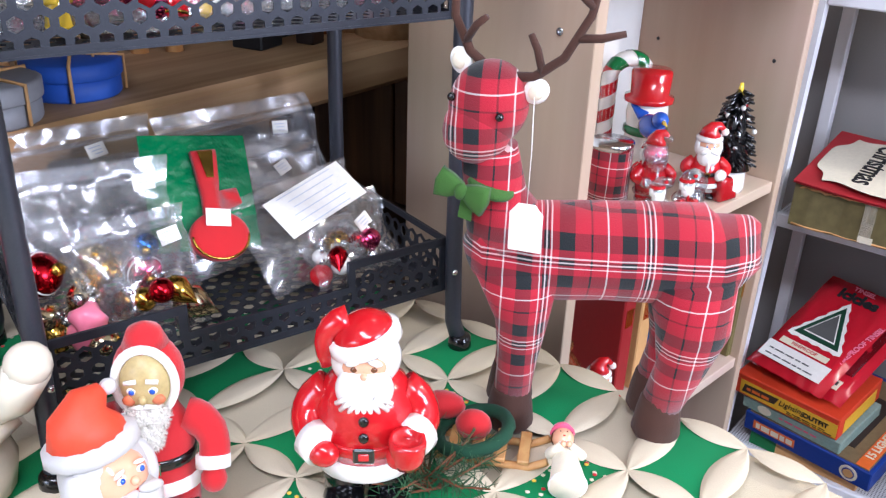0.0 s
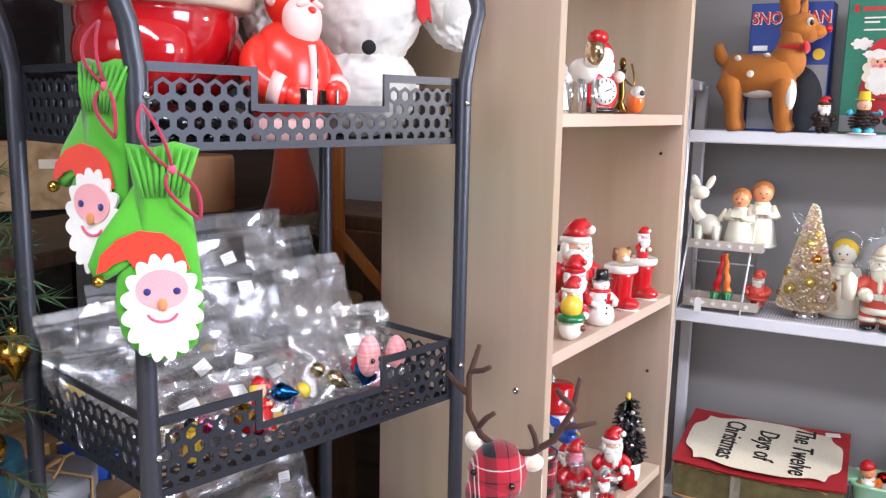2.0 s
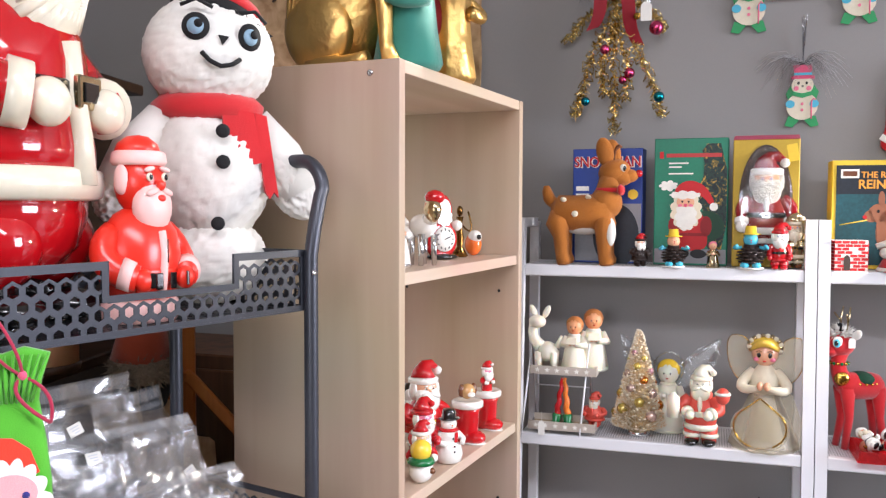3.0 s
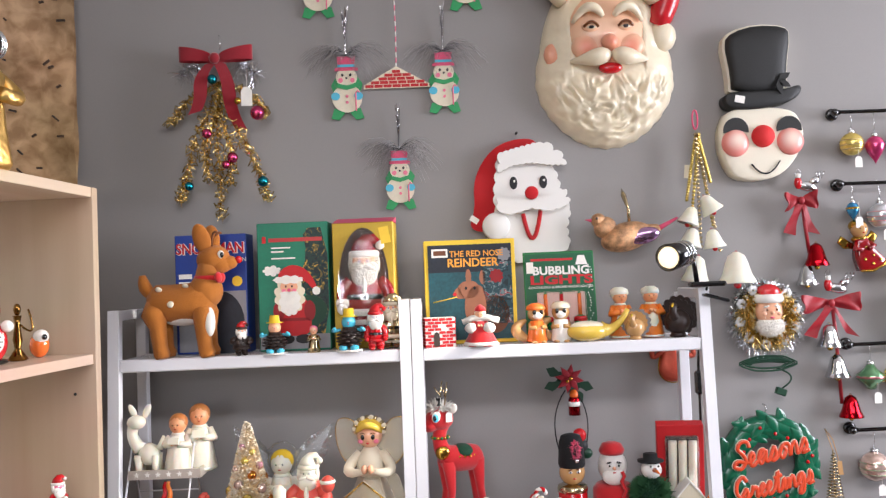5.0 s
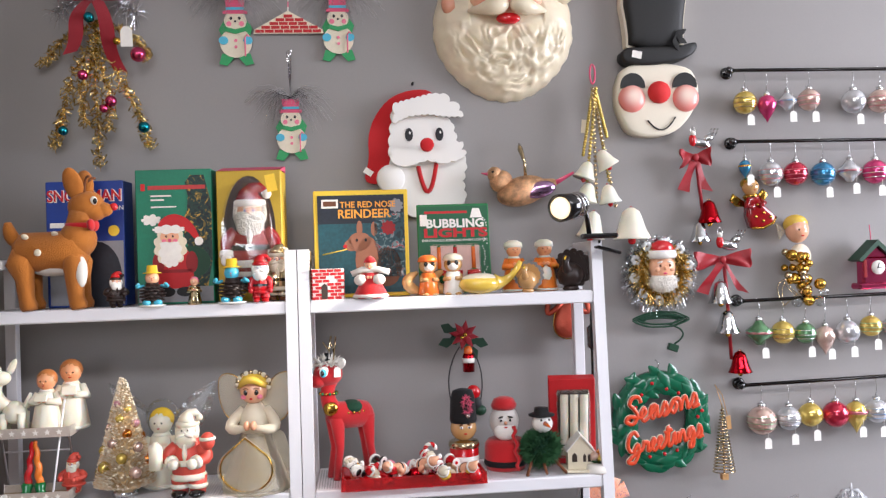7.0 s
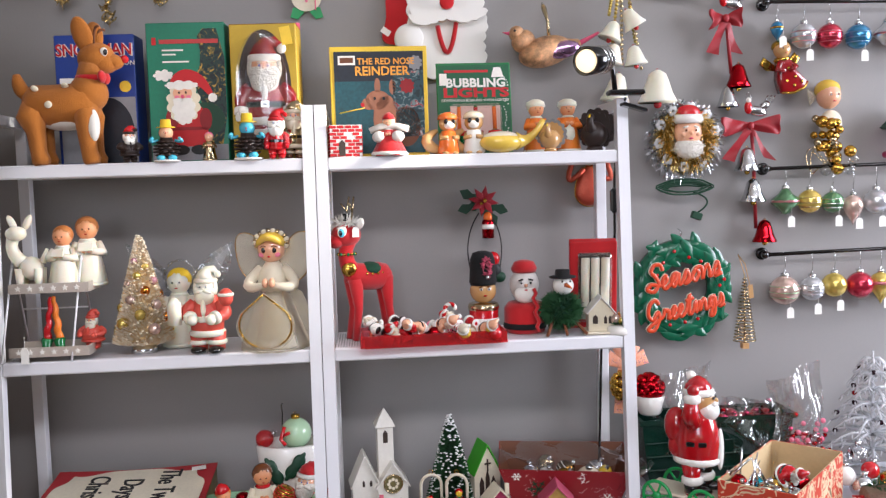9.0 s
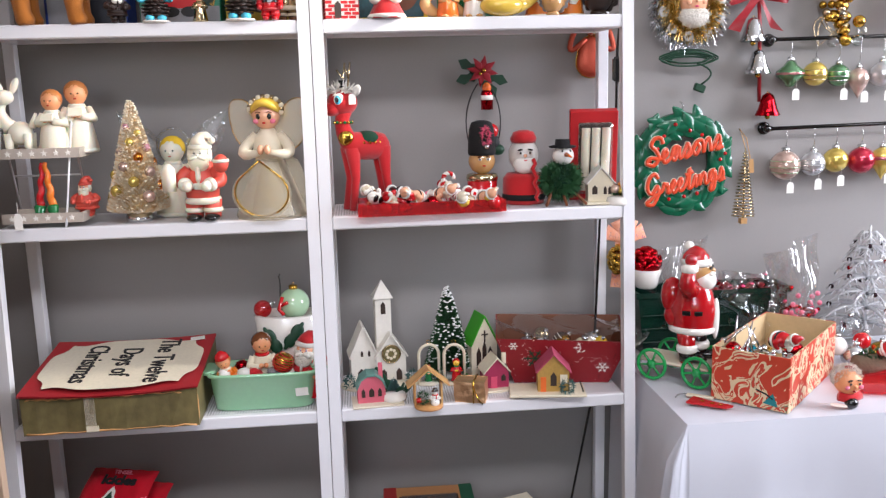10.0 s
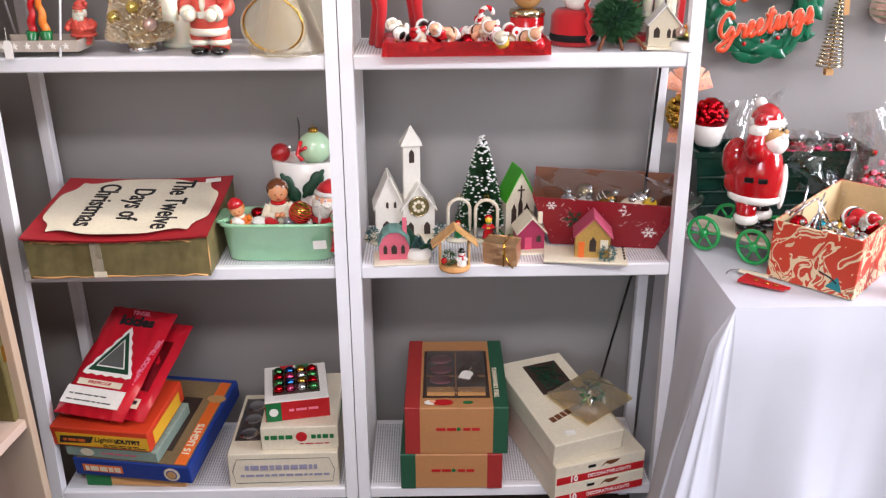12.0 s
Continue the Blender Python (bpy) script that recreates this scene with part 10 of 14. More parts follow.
def cone_figure(h, hat, headkey, feet):
    f = Form()
    f.at = Matrix.Diagonal((h, h, h, 1))
    f.lathe([(0.3, 0), (0.32, 0.02), (0.3, 0.04)], "p_white", seg=18)
    rs = random.Random(int(h * 1e4))
    for j in range(6):
        z, r = 0.16 + 0.075 * j, 0.25 * math.sin(math.pi * (0.3 + 0.12 * j))
        for i in range(9):
            a = i * 2 * math.pi / 9 + j * 0.35
            f.sph((r * math.cos(a), r * math.sin(a), z), (0.085, 0.085, 0.03), "waxdark", 7, 5, (0, 0, math.degrees(a)))
    f.lathe([(0.18, 0.1), (0.2, 0.3), (0.14, 0.6)], "waxdark", seg=10)
    for k in (-1, 1):
        f.sph((k * 0.13, -0.14, 0.09), (0.11, 0.15, 0.08), feet)
        f.tube(bend([(k * 0.2, 0, 0.5), (k * 0.36, -0.1, 0.48), (k * 0.3, -0.25, 0.55)], 5), 0.04, feet, 8)
    f.sph((0, -0.02, 0.68), 0.17, headkey)
    face(f, -0.17, 0.68, 0.12, "g_black", None, "g_red", None, "g_red", False)
    f.lathe([(0.22, 0.8), (0.22, 0.82), (0.14, 0.83), (0.12, 1.0)], hat, seg=14)
    return f


thing("pine_cone_figure", pose(-0.199, 1.515, Z1, 0, 0, 25), "pine cone figure with a white bearded head", "figurine", santa(0.062, "waxdark", "waxdark", "g_skin", "g_white", "waxdark", "waxdark", "front", "m_silver", "g_red", full=1.0, head=1.3), group="pine cone figures")
thing("pine_cone_figure", pose(-0.132, 1.515, Z1, 0, 0, 10), "pine cone figure with a yellow hat and blue boots", "figurine", cone_figure(0.078, "g_yellow", "g_skin", "g_cyan"), group="pine cone figures")
thing("gold_pixie", pose(-0.055, 1.52, Z1, 0, 0, 5), "small crouching gold-clad pixie figure", "figurine", toy_person(0.055, "m_champagne", "g_skin", "g_pink", "m_champagne"))
thing("pine_cone_figure", pose(0.017, 1.515, Z1, 0, 0, 0), "pine cone figure with a blue face and yellow top hat", "figurine", cone_figure(0.086, "g_yellow", "g_cyan", "g_cyan"), group="pine cone figures")
thing("santa_figure", pose(0.071, 1.515, Z1, 0, 0, 0), "small painted wooden red figure with white beard", "figurine", santa(0.083, "g_red", "g_red", "g_white", "g_white", "g_red", "g_black", "down", "g_black", full=0.7, head=1.35))
thing("santa_figure", pose(0.098, 1.56, Z1, 0, 0, 10), "cream and gold bearded figure with red mittens", "figurine", santa(0.105, "m_champagne", "g_cream", "g_skin", "g_cream", "g_brown", "g_black", "wave", "m_gold", full=0.9))
# little brick chimney
ch = thing("toy_chimney", pose(0.198, 1.53, Z1, 0, 0, 8), "red and white card brick chimney block", "ornament")
part("core", Form().box((0, 0, 0.03), (0.06, 0.036, 0.06), "p_white"), ch)
me = Form().box((0, 0, 0), (0.0125, 0.0016, 0.0052), "p_red", bev=0.0004).mesh("brick")
mes = Form().box((0, 0, 0), (0.0016, 0.0105, 0.0052), "p_red", bev=0.0004).mesh("brick")
for j in range(9):
    for i in range(4):
        x = -0.022 + i * 0.0145 + (0.003 if j % 2 else -0.003)
        if abs(x) < 0.026 and not (i == 1 and 0 < j < 5) and not (i == 2 and j in (5, 6)):
            part("brick", me, ch, "", pose(x, -0.0186, 0.0035 + j * 0.0066))
    for i in range(3):
        for sx in (-1, 1):
            part("brick", mes, ch, "", pose(sx * 0.0306, -0.012 + 0.012 * i, 0.0035 + j * 0.0066))
part("doorway", Form().plate([(-0.014, 0), (-0.002, 0), (-0.002, 0.024), (-0.008, 0.03), (-0.014, 0.024)], 0.0015, "boxdark", pose(0, -0.0195, 0.002)), ch)
f = toy_person(0.078, "f_red", "g_skin", "g_cream", "plush_white", cap="f_red")
f.at = Matrix.Identity(4)
f.lathe([(0.033, 0), (0.034, 0.002), (0.024, 0.022), (0.012, 0.046)], "f_red", seg=20, flute=0.06, flutes=6)
f.lathe([(0.032, 0), (0.037, 0.003), (0.033, 0.008)], "plush_white", seg=20)
f.tube([(-0.036, -0.006, 0.048), (-0.016, -0.004, 0.056), (0.016, -0.004, 0.056), (0.038, -0.006, 0.05)], 0.006, "plush_white", 8)
for k in (-1, 1):
    f.sph((k * 0.018, -0.012, 0.036), (0.013, 0.011, 0.011), "plush_white", 10, 8)
thing("red_caped_doll", pose(0.282, 1.525, Z1, 0, 0, -8), "little doll in a red felt dress with white fur", "doll", f)


def squirrel(h, coat, hat):
    f = Form()
    f.at = Matrix.Diagonal((h, h, h, 1))
    f.lathe([(0.2, 0), (0.24, 0.05), (0.2, 0.3), (0.15, 0.5)], coat, seg=16)
    f.sph((0, 0.02, 0.66), (0.2, 0.18, 0.18), "g_tan")
    f.sph((0, -0.1, 0.62), (0.12, 0.1, 0.09), "g_white")
    f.tube(bend([(-0.18, 0.1, 0.08), (-0.46, 0.1, 0.3), (-0.22, 0.1, 0.52)], 8), [0.08, 0.11, 0.13, 0.13, 0.13, 0.12, 0.1, 0.08, 0.04], "g_tan", 10)
    for k in (-1, 1):
        f.sph((k * 0.08, -0.155, 0.69), (0.045, 0.03, 0.06), "g_black", 8, 6)
        f.sph((k * 0.14, 0.0, 0.82), (0.05, 0.03, 0.06), "g_tan", 8, 6)
        f.tube([(k * 0.15, 0, 0.42), (k * 0.18, -0.1, 0.34), (k * 0.06, -0.2, 0.36)], [0.055, 0.05, 0.045], "g_tan", 8)
        f.sph((k * 0.1, -0.14, 0.03), (0.08, 0.13, 0.04), "g_tan", 10, 6)
    f.lathe([(0.21, 0.74), (0.23, 0.76), (0.2, 0.84), (0.1, 0.9)], hat, (0, 0.04, 0), 16)
    return f


thing("squirrel_figure", pose(0.397, 1.535, Z1, 0, 0, 8), "glazed squirrel figurine in orange coat and beret", "figurine", squirrel(0.09, "g_orange", "g_orange"))
thing("squirrel_figure", pose(0.447, 1.535, Z1, 0, 0, -8), "glazed squirrel figurine in white apron and bonnet", "figurine", squirrel(0.092, "g_white", "g_cream"))
M["squash"] = glossy("yellow_glazed", 0xE9C552, rough=0.15)
bt = Form()
bt.sph((-0.015, 0, 0.02), (0.042, 0.028, 0.02), "squash", 20, 12)
bt.sph((-0.015, 0, 0.03), (0.036, 0.023, 0.012), "g_cream", 18, 10)
bt.tube(bend([(0.015, 0, 0.022), (0.045, 0, 0.03), (0.07, 0, 0.062)], 8), [0.018, 0.014, 0.011, 0.009, 0.008, 0.007, 0.006, 0.006, 0.005], "squash", 12)
thing("gourd_dish", pose(0.512, 1.52, Z1, 0, 0, 4), "yellow and white glazed gourd-shaped dish", "dish", bt)
for x, k in ((0.578, 1), (0.642, -1)):
    thing("pilgrim_candle", pose(x, 1.575, Z1, 0, 0, 4 * k), "orange and white wax pilgrim figure candle", "candle", toy_person(0.108, "waxorange", "waxskin", "wax", "wax", apron="wax"), group="wax pilgrims")


def turkey(h, body, fan):
    f = Form()
    f.at = Matrix.Diagonal((h, h, h, 1))
    f.sph((0, 0, 0.36), (0.3, 0.32, 0.3), body)
    f.lathe([(0.16, 0), (0.2, 0.03), (0.14, 0.12)], body, seg=14)
    f.plate([(x, z) for x, z in scallop(0, 0.5, 0.42, 0.42, 15, 0.05, 90)], 0.06, fan, pose(0, 0.16, 0))
    f.plate([(x, z) for x, z in scallop(0, 0.5, 0.34, 0.34, 15, 0.04, 90)], 0.05, body, pose(0, 0.12, 0))
    f.tube(bend([(0, -0.2, 0.45), (0, -0.36, 0.6), (0, -0.28, 0.75)], 6), [0.13, 0.11, 0.09, 0.08, 0.08, 0.085, 0.09], body, 10)
    f.cone((0, -0.33, 0.76), (0, -0.46, 0.72), 0.05, 0.01, "g_yellow", 8)
    f.sph((0, -0.35, 0.64), (0.03, 0.03, 0.07), "g_red", 8, 6)
    return f


thing("turkey_figure", pose(0.594, 1.52, Z1, 0, 0, -25), "speckled grey and brown glazed turkey figure", "figurine", turkey(0.066, "g_tan", "g_grey"))
thing("turkey_candle", pose(0.688, 1.545, Z1, 0, 0, -30), "dark brown wax turkey candle", "candle", turkey(0.088, "waxdark", "waxdark"))
# clip lamp on the unit's front leg
cl = clip_lamp(look((0.667, 1.462, 1.566), (0.30, 1.12, 1.5)), "lit black clip spotlight clamped to the shelf unit")
cm = thing("lamp_clamp", pose(0.735, 1.49, 1.50), "black spring clamp and bracket of the spotlight", "clamp")
part("jaw", Form().box((0, 0.0, 0.008), (0.07, 0.03, 0.01), "g_black", bev=0.003), cm)
part("lower_jaw", Form().box((0.016, 0, -0.02), (0.05, 0.026, 0.007), "g_black", (0, 16, 0), 0.002), cm)
part("yoke", Form().tube([(-0.02, 0, 0.012), (-0.026, -0.006, 0.05), (-0.042, -0.014, 0.074)], 0.005, "g_black", 8), cm)
part("flex", Form().tube([(0.006, 0.02, 0.0), (0.006, 0.07, -0.05), (0.005, 0.1, -0.16), (0.004, 0.1, -0.30), (-0.02, 0.12, -0.45), (-0.03, 0.14, -0.9), (-0.1, 0.16, -1.3)], 0.0028, "g_black", 8), cm, "black lamp flex")
part("switch", Form().box((0.004, 0.1, -0.2), (0.016, 0.014, 0.05), "g_black", bev=0.004), cm)
lamp("shelf_spot", "SPOT", 26, look((0.64, 1.425, 1.562), (-0.3, 1.0, 1.4)), (1.0, 0.88, 0.72), 0.02, cone=radians(110), blend=0.6)

# ---- second shelf, first unit ----
Z2 = SHELF_Z[1]


def wire_rack():
    root = thing("display_rack", pose(-0.365, 1.50, Z2), "white wire two-step rack with star-pressed trays", "display rack")
    for x in (-0.062, 0.062):
        part("wire_side", Form().tube([(x - 0.012, -0.02, 0.002), (x - 0.055 * 0, 0.03, 0.19), (x + 0.0, 0.085, 0.002)], 0.0022, "shelfwhite", 6), root)
    part("cross_wire", Form().tube([(-0.062, 0.06, 0.09), (0.062, 0.06, 0.09)], 0.0018, "shelfwhite", 6), root)
    for z, y in ((0.012, 0.02), (0.128, 0.035)):
        t = part("tray", Form().box((0.01, y, z), (0.14, 0.072, 0.004), "m_champagne").box((0.01, y - 0.036, z + 0.007), (0.142, 0.003, 0.018), "traypale").box((0.01, y + 0.036, z + 0.007), (0.142, 0.003, 0.018), "traypale").box((0.08, y, z + 0.007), (0.003, 0.07, 0.018), "traypale"), root, "pale metal tray with pressed stars")
        for i in range(6):
            star = [((0.006 if k % 2 == 0 else 0.0026) * math.sin(k * math.pi / 5), (0.006 if k % 2 == 0 else 0.0026) * math.cos(k * math.pi / 5)) for k in range(10)]
            part("star", Form().plate(star, 0.0008, "p_white", pose(-0.044 + 0.021 * i, y - 0.0383, z + 0.007)), t)
    price_tag(root, pose(-0.03, -0.026, 0.03), 0.014, 0.03, 0.02)


M["traypale"] = mat("pale_pressed_metal", 0xC9BFB4, rough=0.35, metal=0.3, vary=0.1)
wire_rack()
f = toy_person(0.12, "wax", "waxskin", "waxhair", "wax", book="wax")
thing("choir_candle", pose(-0.335, 1.53, Z2 + 0.131, 0, 0, -4), "white wax choir figure candle with orange hair", "candle", f, group="wax choir candles")
thing("choir_candle", pose(-0.298, 1.555, Z2 + 0.131, 0, 0, 10), "white wax choir figure candle with an open book", "candle", toy_person(0.135, "wax", "waxskin", "waxhair", "wax", book="wax"), group="wax choir candles")
fw = Form()
fw.sph((0.01, 0, 0.04), (0.022, 0.02, 0.022), "wax")
for x in (-0.008, 0.025):
    for k in (-1, 1):
        fw.cone((x, k * 0.01, 0), (x, k * 0.01, 0.04), 0.006, 0.009, "wax", 8)
fw.tube(bend([(-0.006, 0, 0.05), (-0.022, 0, 0.075), (-0.018, 0, 0.1)], 6), [0.015, 0.013, 0.012, 0.011, 0.011, 0.011, 0.012], "wax", 10)
fw.sph((-0.012, -0.006, 0.105), (0.019, 0.016, 0.014), "wax")
for k in (-1, 1):
    fw.sph((-0.022 + 0.028 * (k > 0), 0.004, 0.125), (0.007, 0.004, 0.016), "wax", 10, 8, (0, k * 26, 0))
fw.tube([(0.03, 0, 0.05), (0.04, 0, 0.075)], [0.007, 0.003], "wax", 8)
thing("fawn_candle", pose(-0.402, 1.525, Z2 + 0.131, 0, 0, 0), "white wax fawn candle with upright ears", "candle", fw)
for x, key, rot in ((-0.372, "g_red", 8), (-0.345, "waxorange", -4)):
    c = Form()
    c.lathe([(0.012, 0), (0.013, 0.004), (0.008, 0.01), (0.011, 0.022), (0.008, 0.026)], "g_green", seg=16)
    pts = [(0.0015 * math.cos(i * 0.9), 0.0015 * math.sin(i * 0.9), 0.024 + 0.004 * i) for i in range(21)]
    c.tube(pts, [0.0075 - 0.0002 * i for i in range(21)], key, 8)
    thing("taper_candle", pose(x, 1.515, Z2 + 0.014, 0, rot, 0), "twisted taper candle in a green glass holder", "candle", c, group="taper candles")
thing("santa_candle", pose(-0.290, 1.53, Z2 + 0.014, 0, 0, -15), "small red wax bearded figure candle", "candle", santa(0.07, "waxred", "waxred", "waxskin", "wax", "waxred", "waxred", "front", "waxred", full=1.1))


def bottle_brush(h, r, key, tips, baubles, base, seed, label, m, name="bottle_brush_tree", count=9000, snow=None):
    rs = random.Random(seed)
    root = thing(name, m, label, "tabletop tree")
    part("base", Form().lathe([(0.024, 0), (0.025, 0.003), (0.023, 0.014), (0.012, 0.017)], base, seg=20), root)
    part("stem", Form().cone((0, 0, 0.012), (0, 0, h), 0.003, 0.0015, "m_silver", 6), root)
    part("core", Form().lathe([(r * (0.86 if key == "frosted" else 0.5) * (1 - t) ** 0.85 + 0.001, 0.02 + (h - 0.03) * t) for t in (0, 0.25, 0.5, 0.75, 0.95)], "brushcore" if key == "frosted" else key, seg=16), root)
    br = Form()
    vs, fs, vs2, fs2 = [], [], [], []
    for i in range(count):
        t = rs.random() ** 1.35
        z = 0.018 + (h - 0.022) * t
        rr = (r * (1 - t) ** 0.85 + 0.004) * rs.uniform(0.75, 1.08)
        a = rs.uniform(0, 2 * math.pi)
        inn = rr * 0.8 if key == "frosted" else 0.002
        p, q = Vector((inn * math.cos(a), inn * math.sin(a), z)), Vector((rr * math.cos(a), rr * math.sin(a), z + rr * 0.12))
        s = Vector((-math.sin(a), math.cos(a), 0)) * 0.001
        u = Vector((0, 0, 0.001))
        tgt, tf = (vs2, fs2) if tips and rs.random() < 0.35 else (vs, fs)
        k = len(tgt)
        tgt += [p + s, p - s, q - s, q + s, q + u, q - u]
        tf += [(k, k + 1, k + 2, k + 3), (k, k + 4, k + 5)]
    br.add(vs, fs, key, False)
    if tips:
        br.add(vs2, fs2, tips, False)
    part("bristles", br, root)
    if snow:
        sn = Form()
        for i in range(420):
            t = rs.random() ** 1.2
            rr = r * (1 - t) ** 0.85 * 0.97 + 0.003
            a = rs.uniform(0, 6.28)
            sn.sph((rr * math.cos(a), rr * math.sin(a), 0.02 + (h - 0.022) * t + 0.002), (0.003, 0.003, 0.0016), snow, 6, 4)
        part("snow", sn, root, "pale flocking on the bristle tips")
    for i in range(baubles):
        t = (i + 0.5) / baubles * 0.82
        rr = r * (1 - t) ** 0.85 * 0.95
        a = i * 2.4 + 0.6
        part("bead", Form().sph((rr * math.cos(a), rr * math.sin(a), 0.035 + (h - 0.05) * t), 0.0125 * (1 - 0.5 * t), rs.choice(["agedm_gold", "agedm_champagne", "m_amber", "agedm_champagne", "palepink", "agedm_gold"]), 12, 8), root)
    return root


M["brushcore"] = mat("gold_brush_core", 0xE2C796, rough=0.7, vary=0.3, scale=120)
M["palepink"] = mat("pale_pink_mirror_glass", 0xE3A9B8, rough=0.15, metal=0.5, coat=0.6)
M["m_amber"] = metal("amber_glass", 0xD98B3A)
M["frosted"] = mat("frosted_gold_bristle", 0xF6EAD4, rough=0.5, vary=0.1, scale=90)
M["frosttip"] = mat("champagne_frost", 0xEAC994, rough=0.4, vary=0.2, scale=90)
bottle_brush(0.226, 0.051, "frosted", "frosttip", 26, "m_silver", 5, "frosted champagne bottle-brush tree with tiny glass baubles", pose(-0.2, 1.545, Z2), snow="frosted")
bpy.data.objects["bottle_brush_tree"]["category"] = "tabletop tree"


def wing(f, k, w, h, key, y=0.02, z=0.1, ribs=7):
    f.plate([(k * 0.006, z - 0.03), (k * w * 0.5, z - 0.02), (k * w * 0.9, z + h * 0.45), (k * w, z + h), (k * w * 0.55, z + h * 0.75), (k * 0.01, z + 0.03)][::k], 0.0015, key, pose(0, y, 0))
    for i in range(ribs):
        t = (i + 1) / (ribs + 1)
        f.tube([(k * 0.008, y - 0.002, z - 0.02 + 0.04 * t), (k * w * (0.5 + 0.5 * t), y - 0.002, z + h * t)], 0.001, "frostclear", 5)


al = thing("angel_light", pose(-0.142, 1.60, Z2, 0, 0, -4), "translucent white plastic angel with clear wings", "figurine")
part("body", toy_person(0.158, "wax", "wax", "g_yellow", "wax"), al)
for k in (-1, 1):
    f = Form()
    wing(f, k, 0.108, 0.105, "acrylic", 0.02, 0.1, 13)
    part("wing", f, al, "clear ribbed plastic wing")
part("halo", Form().tube([(0.032 * math.cos(a), 0.012, 0.135 + 0.034 * math.sin(a)) for a in (i * math.pi / 12 for i in range(24))], 0.0022, "acrylic", 6, True), al)
f = santa(0.168, "waxred", "wax", "wax", "wax", "g_black", "wax", "front", "wax", "wax", eye="g_black", full=0.68, head=0.92)
f.at = Matrix.Identity(4)
f.lathe([(0.013, 0), (0.013, 0.04), (0.004, 0.05)], "wax", (-0.05, -0.035, 0.06), 10)
f.sph((0.044, -0.026, 0.108), (0.014, 0.014, 0.017), "waxred")
f.lathe([(0.0145, 0), (0.016, 0.003), (0.0145, 0.006)], "wax", (0.044, -0.026, 0.11), 12)
thing("santa_candle", pose(-0.072, 1.505, Z2, 0, 0, -6), "red and white hard plastic bearded figure holding a lantern", "figurine", f)


M["netinner"] = felt("old_cream_satin", 0xC9BC9C, sheen=0.2)


def net_angel():
    f = Form()
    f.lathe([(0.062, 0), (0.06, 0.01), (0.042, 0.06), (0.022, 0.11), (0.016, 0.125)], "net", seg=24, flute=0.05, flutes=10)
    f.lathe([(0.036, 0.0), (0.024, 0.06), (0.014, 0.12)], "netinner", seg=18, flute=0.08, flutes=9)
    f.lathe([(0.022, 0.1), (0.028, 0.12), (0.026, 0.14), (0.012, 0.16)], "f_cream", seg=18)
    f.plate([(x, z) for x, z in [(-0.004, 0.11)] + circle(-0.004, 0.048, 0.052, 0.046, 26, 130, 410)], 0.002, "net", pose(0, -0.052, 0, 8, 0, 0))
    f.at = pose(0, -0.054, 0, 8, 0, 0)
    f.tube([(-0.004, 0, 0.108)] + [(x, 0, z) for x, z in circle(-0.004, 0.05, 0.046, 0.042, 30, 130, 410)] + [(-0.003, 0, 0.108)], 0.0016, "m_gold", 6)
    f.at = Matrix.Identity(4)
    for k in (-1, 1):
        f.tube(bend([(k * 0.02, 0, 0.148), (k * 0.04, -0.02, 0.118), (k * 0.006, -0.036, 0.12)], 8), [0.009, 0.0095, 0.01, 0.01, 0.01, 0.0095, 0.009, 0.007, 0.005], "f_cream", 12)
        f.sph((k * 0.006, -0.04, 0.124), (0.006, 0.008, 0.009), "g_skin", 8, 6)
        f.plate(soft([(0, 0.13), (k * 0.03, 0.11), (k * 0.066, 0.14), (k * 0.074, 0.21), (k * 0.04, 0.215), (k * 0.012, 0.175)])[::k], 0.0015, "net", pose(0, 0.018, 0))
        f.tube([(k * x, 0.018, z) for x, z in soft([(0.0, 0.13), (0.03, 0.11), (0.066, 0.14), (0.074, 0.21), (0.04, 0.215), (0.012, 0.175)])], 0.0009, "m_gold", 5, True)
    f.sph((0, -0.004, 0.184), (0.025, 0.024, 0.026), "g_skin", 20, 14)
    f.sph((0, 0.004, 0.195), (0.029, 0.026, 0.022), "g_hair", 18, 12)
    for i in range(14):
        a = radians(-20 + 220 * i / 13)
        f.sph((0.028 * math.cos(a), -0.004, 0.196 + 0.02 * math.sin(a)), 0.0055, "m_champagne" if i % 2 else "f_cream", 8, 6)
    for k in (-1, 1):
        f.sph((k * 0.0095, -0.0255, 0.182), (0.0042, 0.0022, 0.0052), "g_black", 10, 8)
        f.tube([(k * 0.005, -0.0275, 0.1885), (k * 0.0095, -0.0275, 0.1905), (k * 0.0145, -0.025, 0.188)], 0.0009, "g_brown", 5)
        f.sph((k * 0.0145, -0.0215, 0.1735), (0.0055, 0.003, 0.0045), "g_pink", 10, 8)
    f.sph((0, -0.0275, 0.1705), (0.0032, 0.002, 0.0018), "g_red", 8, 6)
    f.tube(bend([(-0.024, -0.014, 0.19), (0.0, -0.03, 0.206), (0.024, -0.014, 0.19)], 8), [0.003, 0.006, 0.007, 0.0075, 0.0075, 0.0075, 0.007, 0.006, 0.003], "g_hair", 8)
    f.plate([(0.02, 0.12), (0.05, 0.1), (0.085, 0.0), (0.06, 0.0)], 0.002, "net", pose(0, 0.01, 0))
    return f


thing("net_angel", pose(0.05, 1.535, Z2, 0, 0, -6) @ Matrix.Diagonal((1.06, 1.06, 1.04, 1)), "blond angel doll in gauzy cream net with gold braid", "figurine", net_angel())

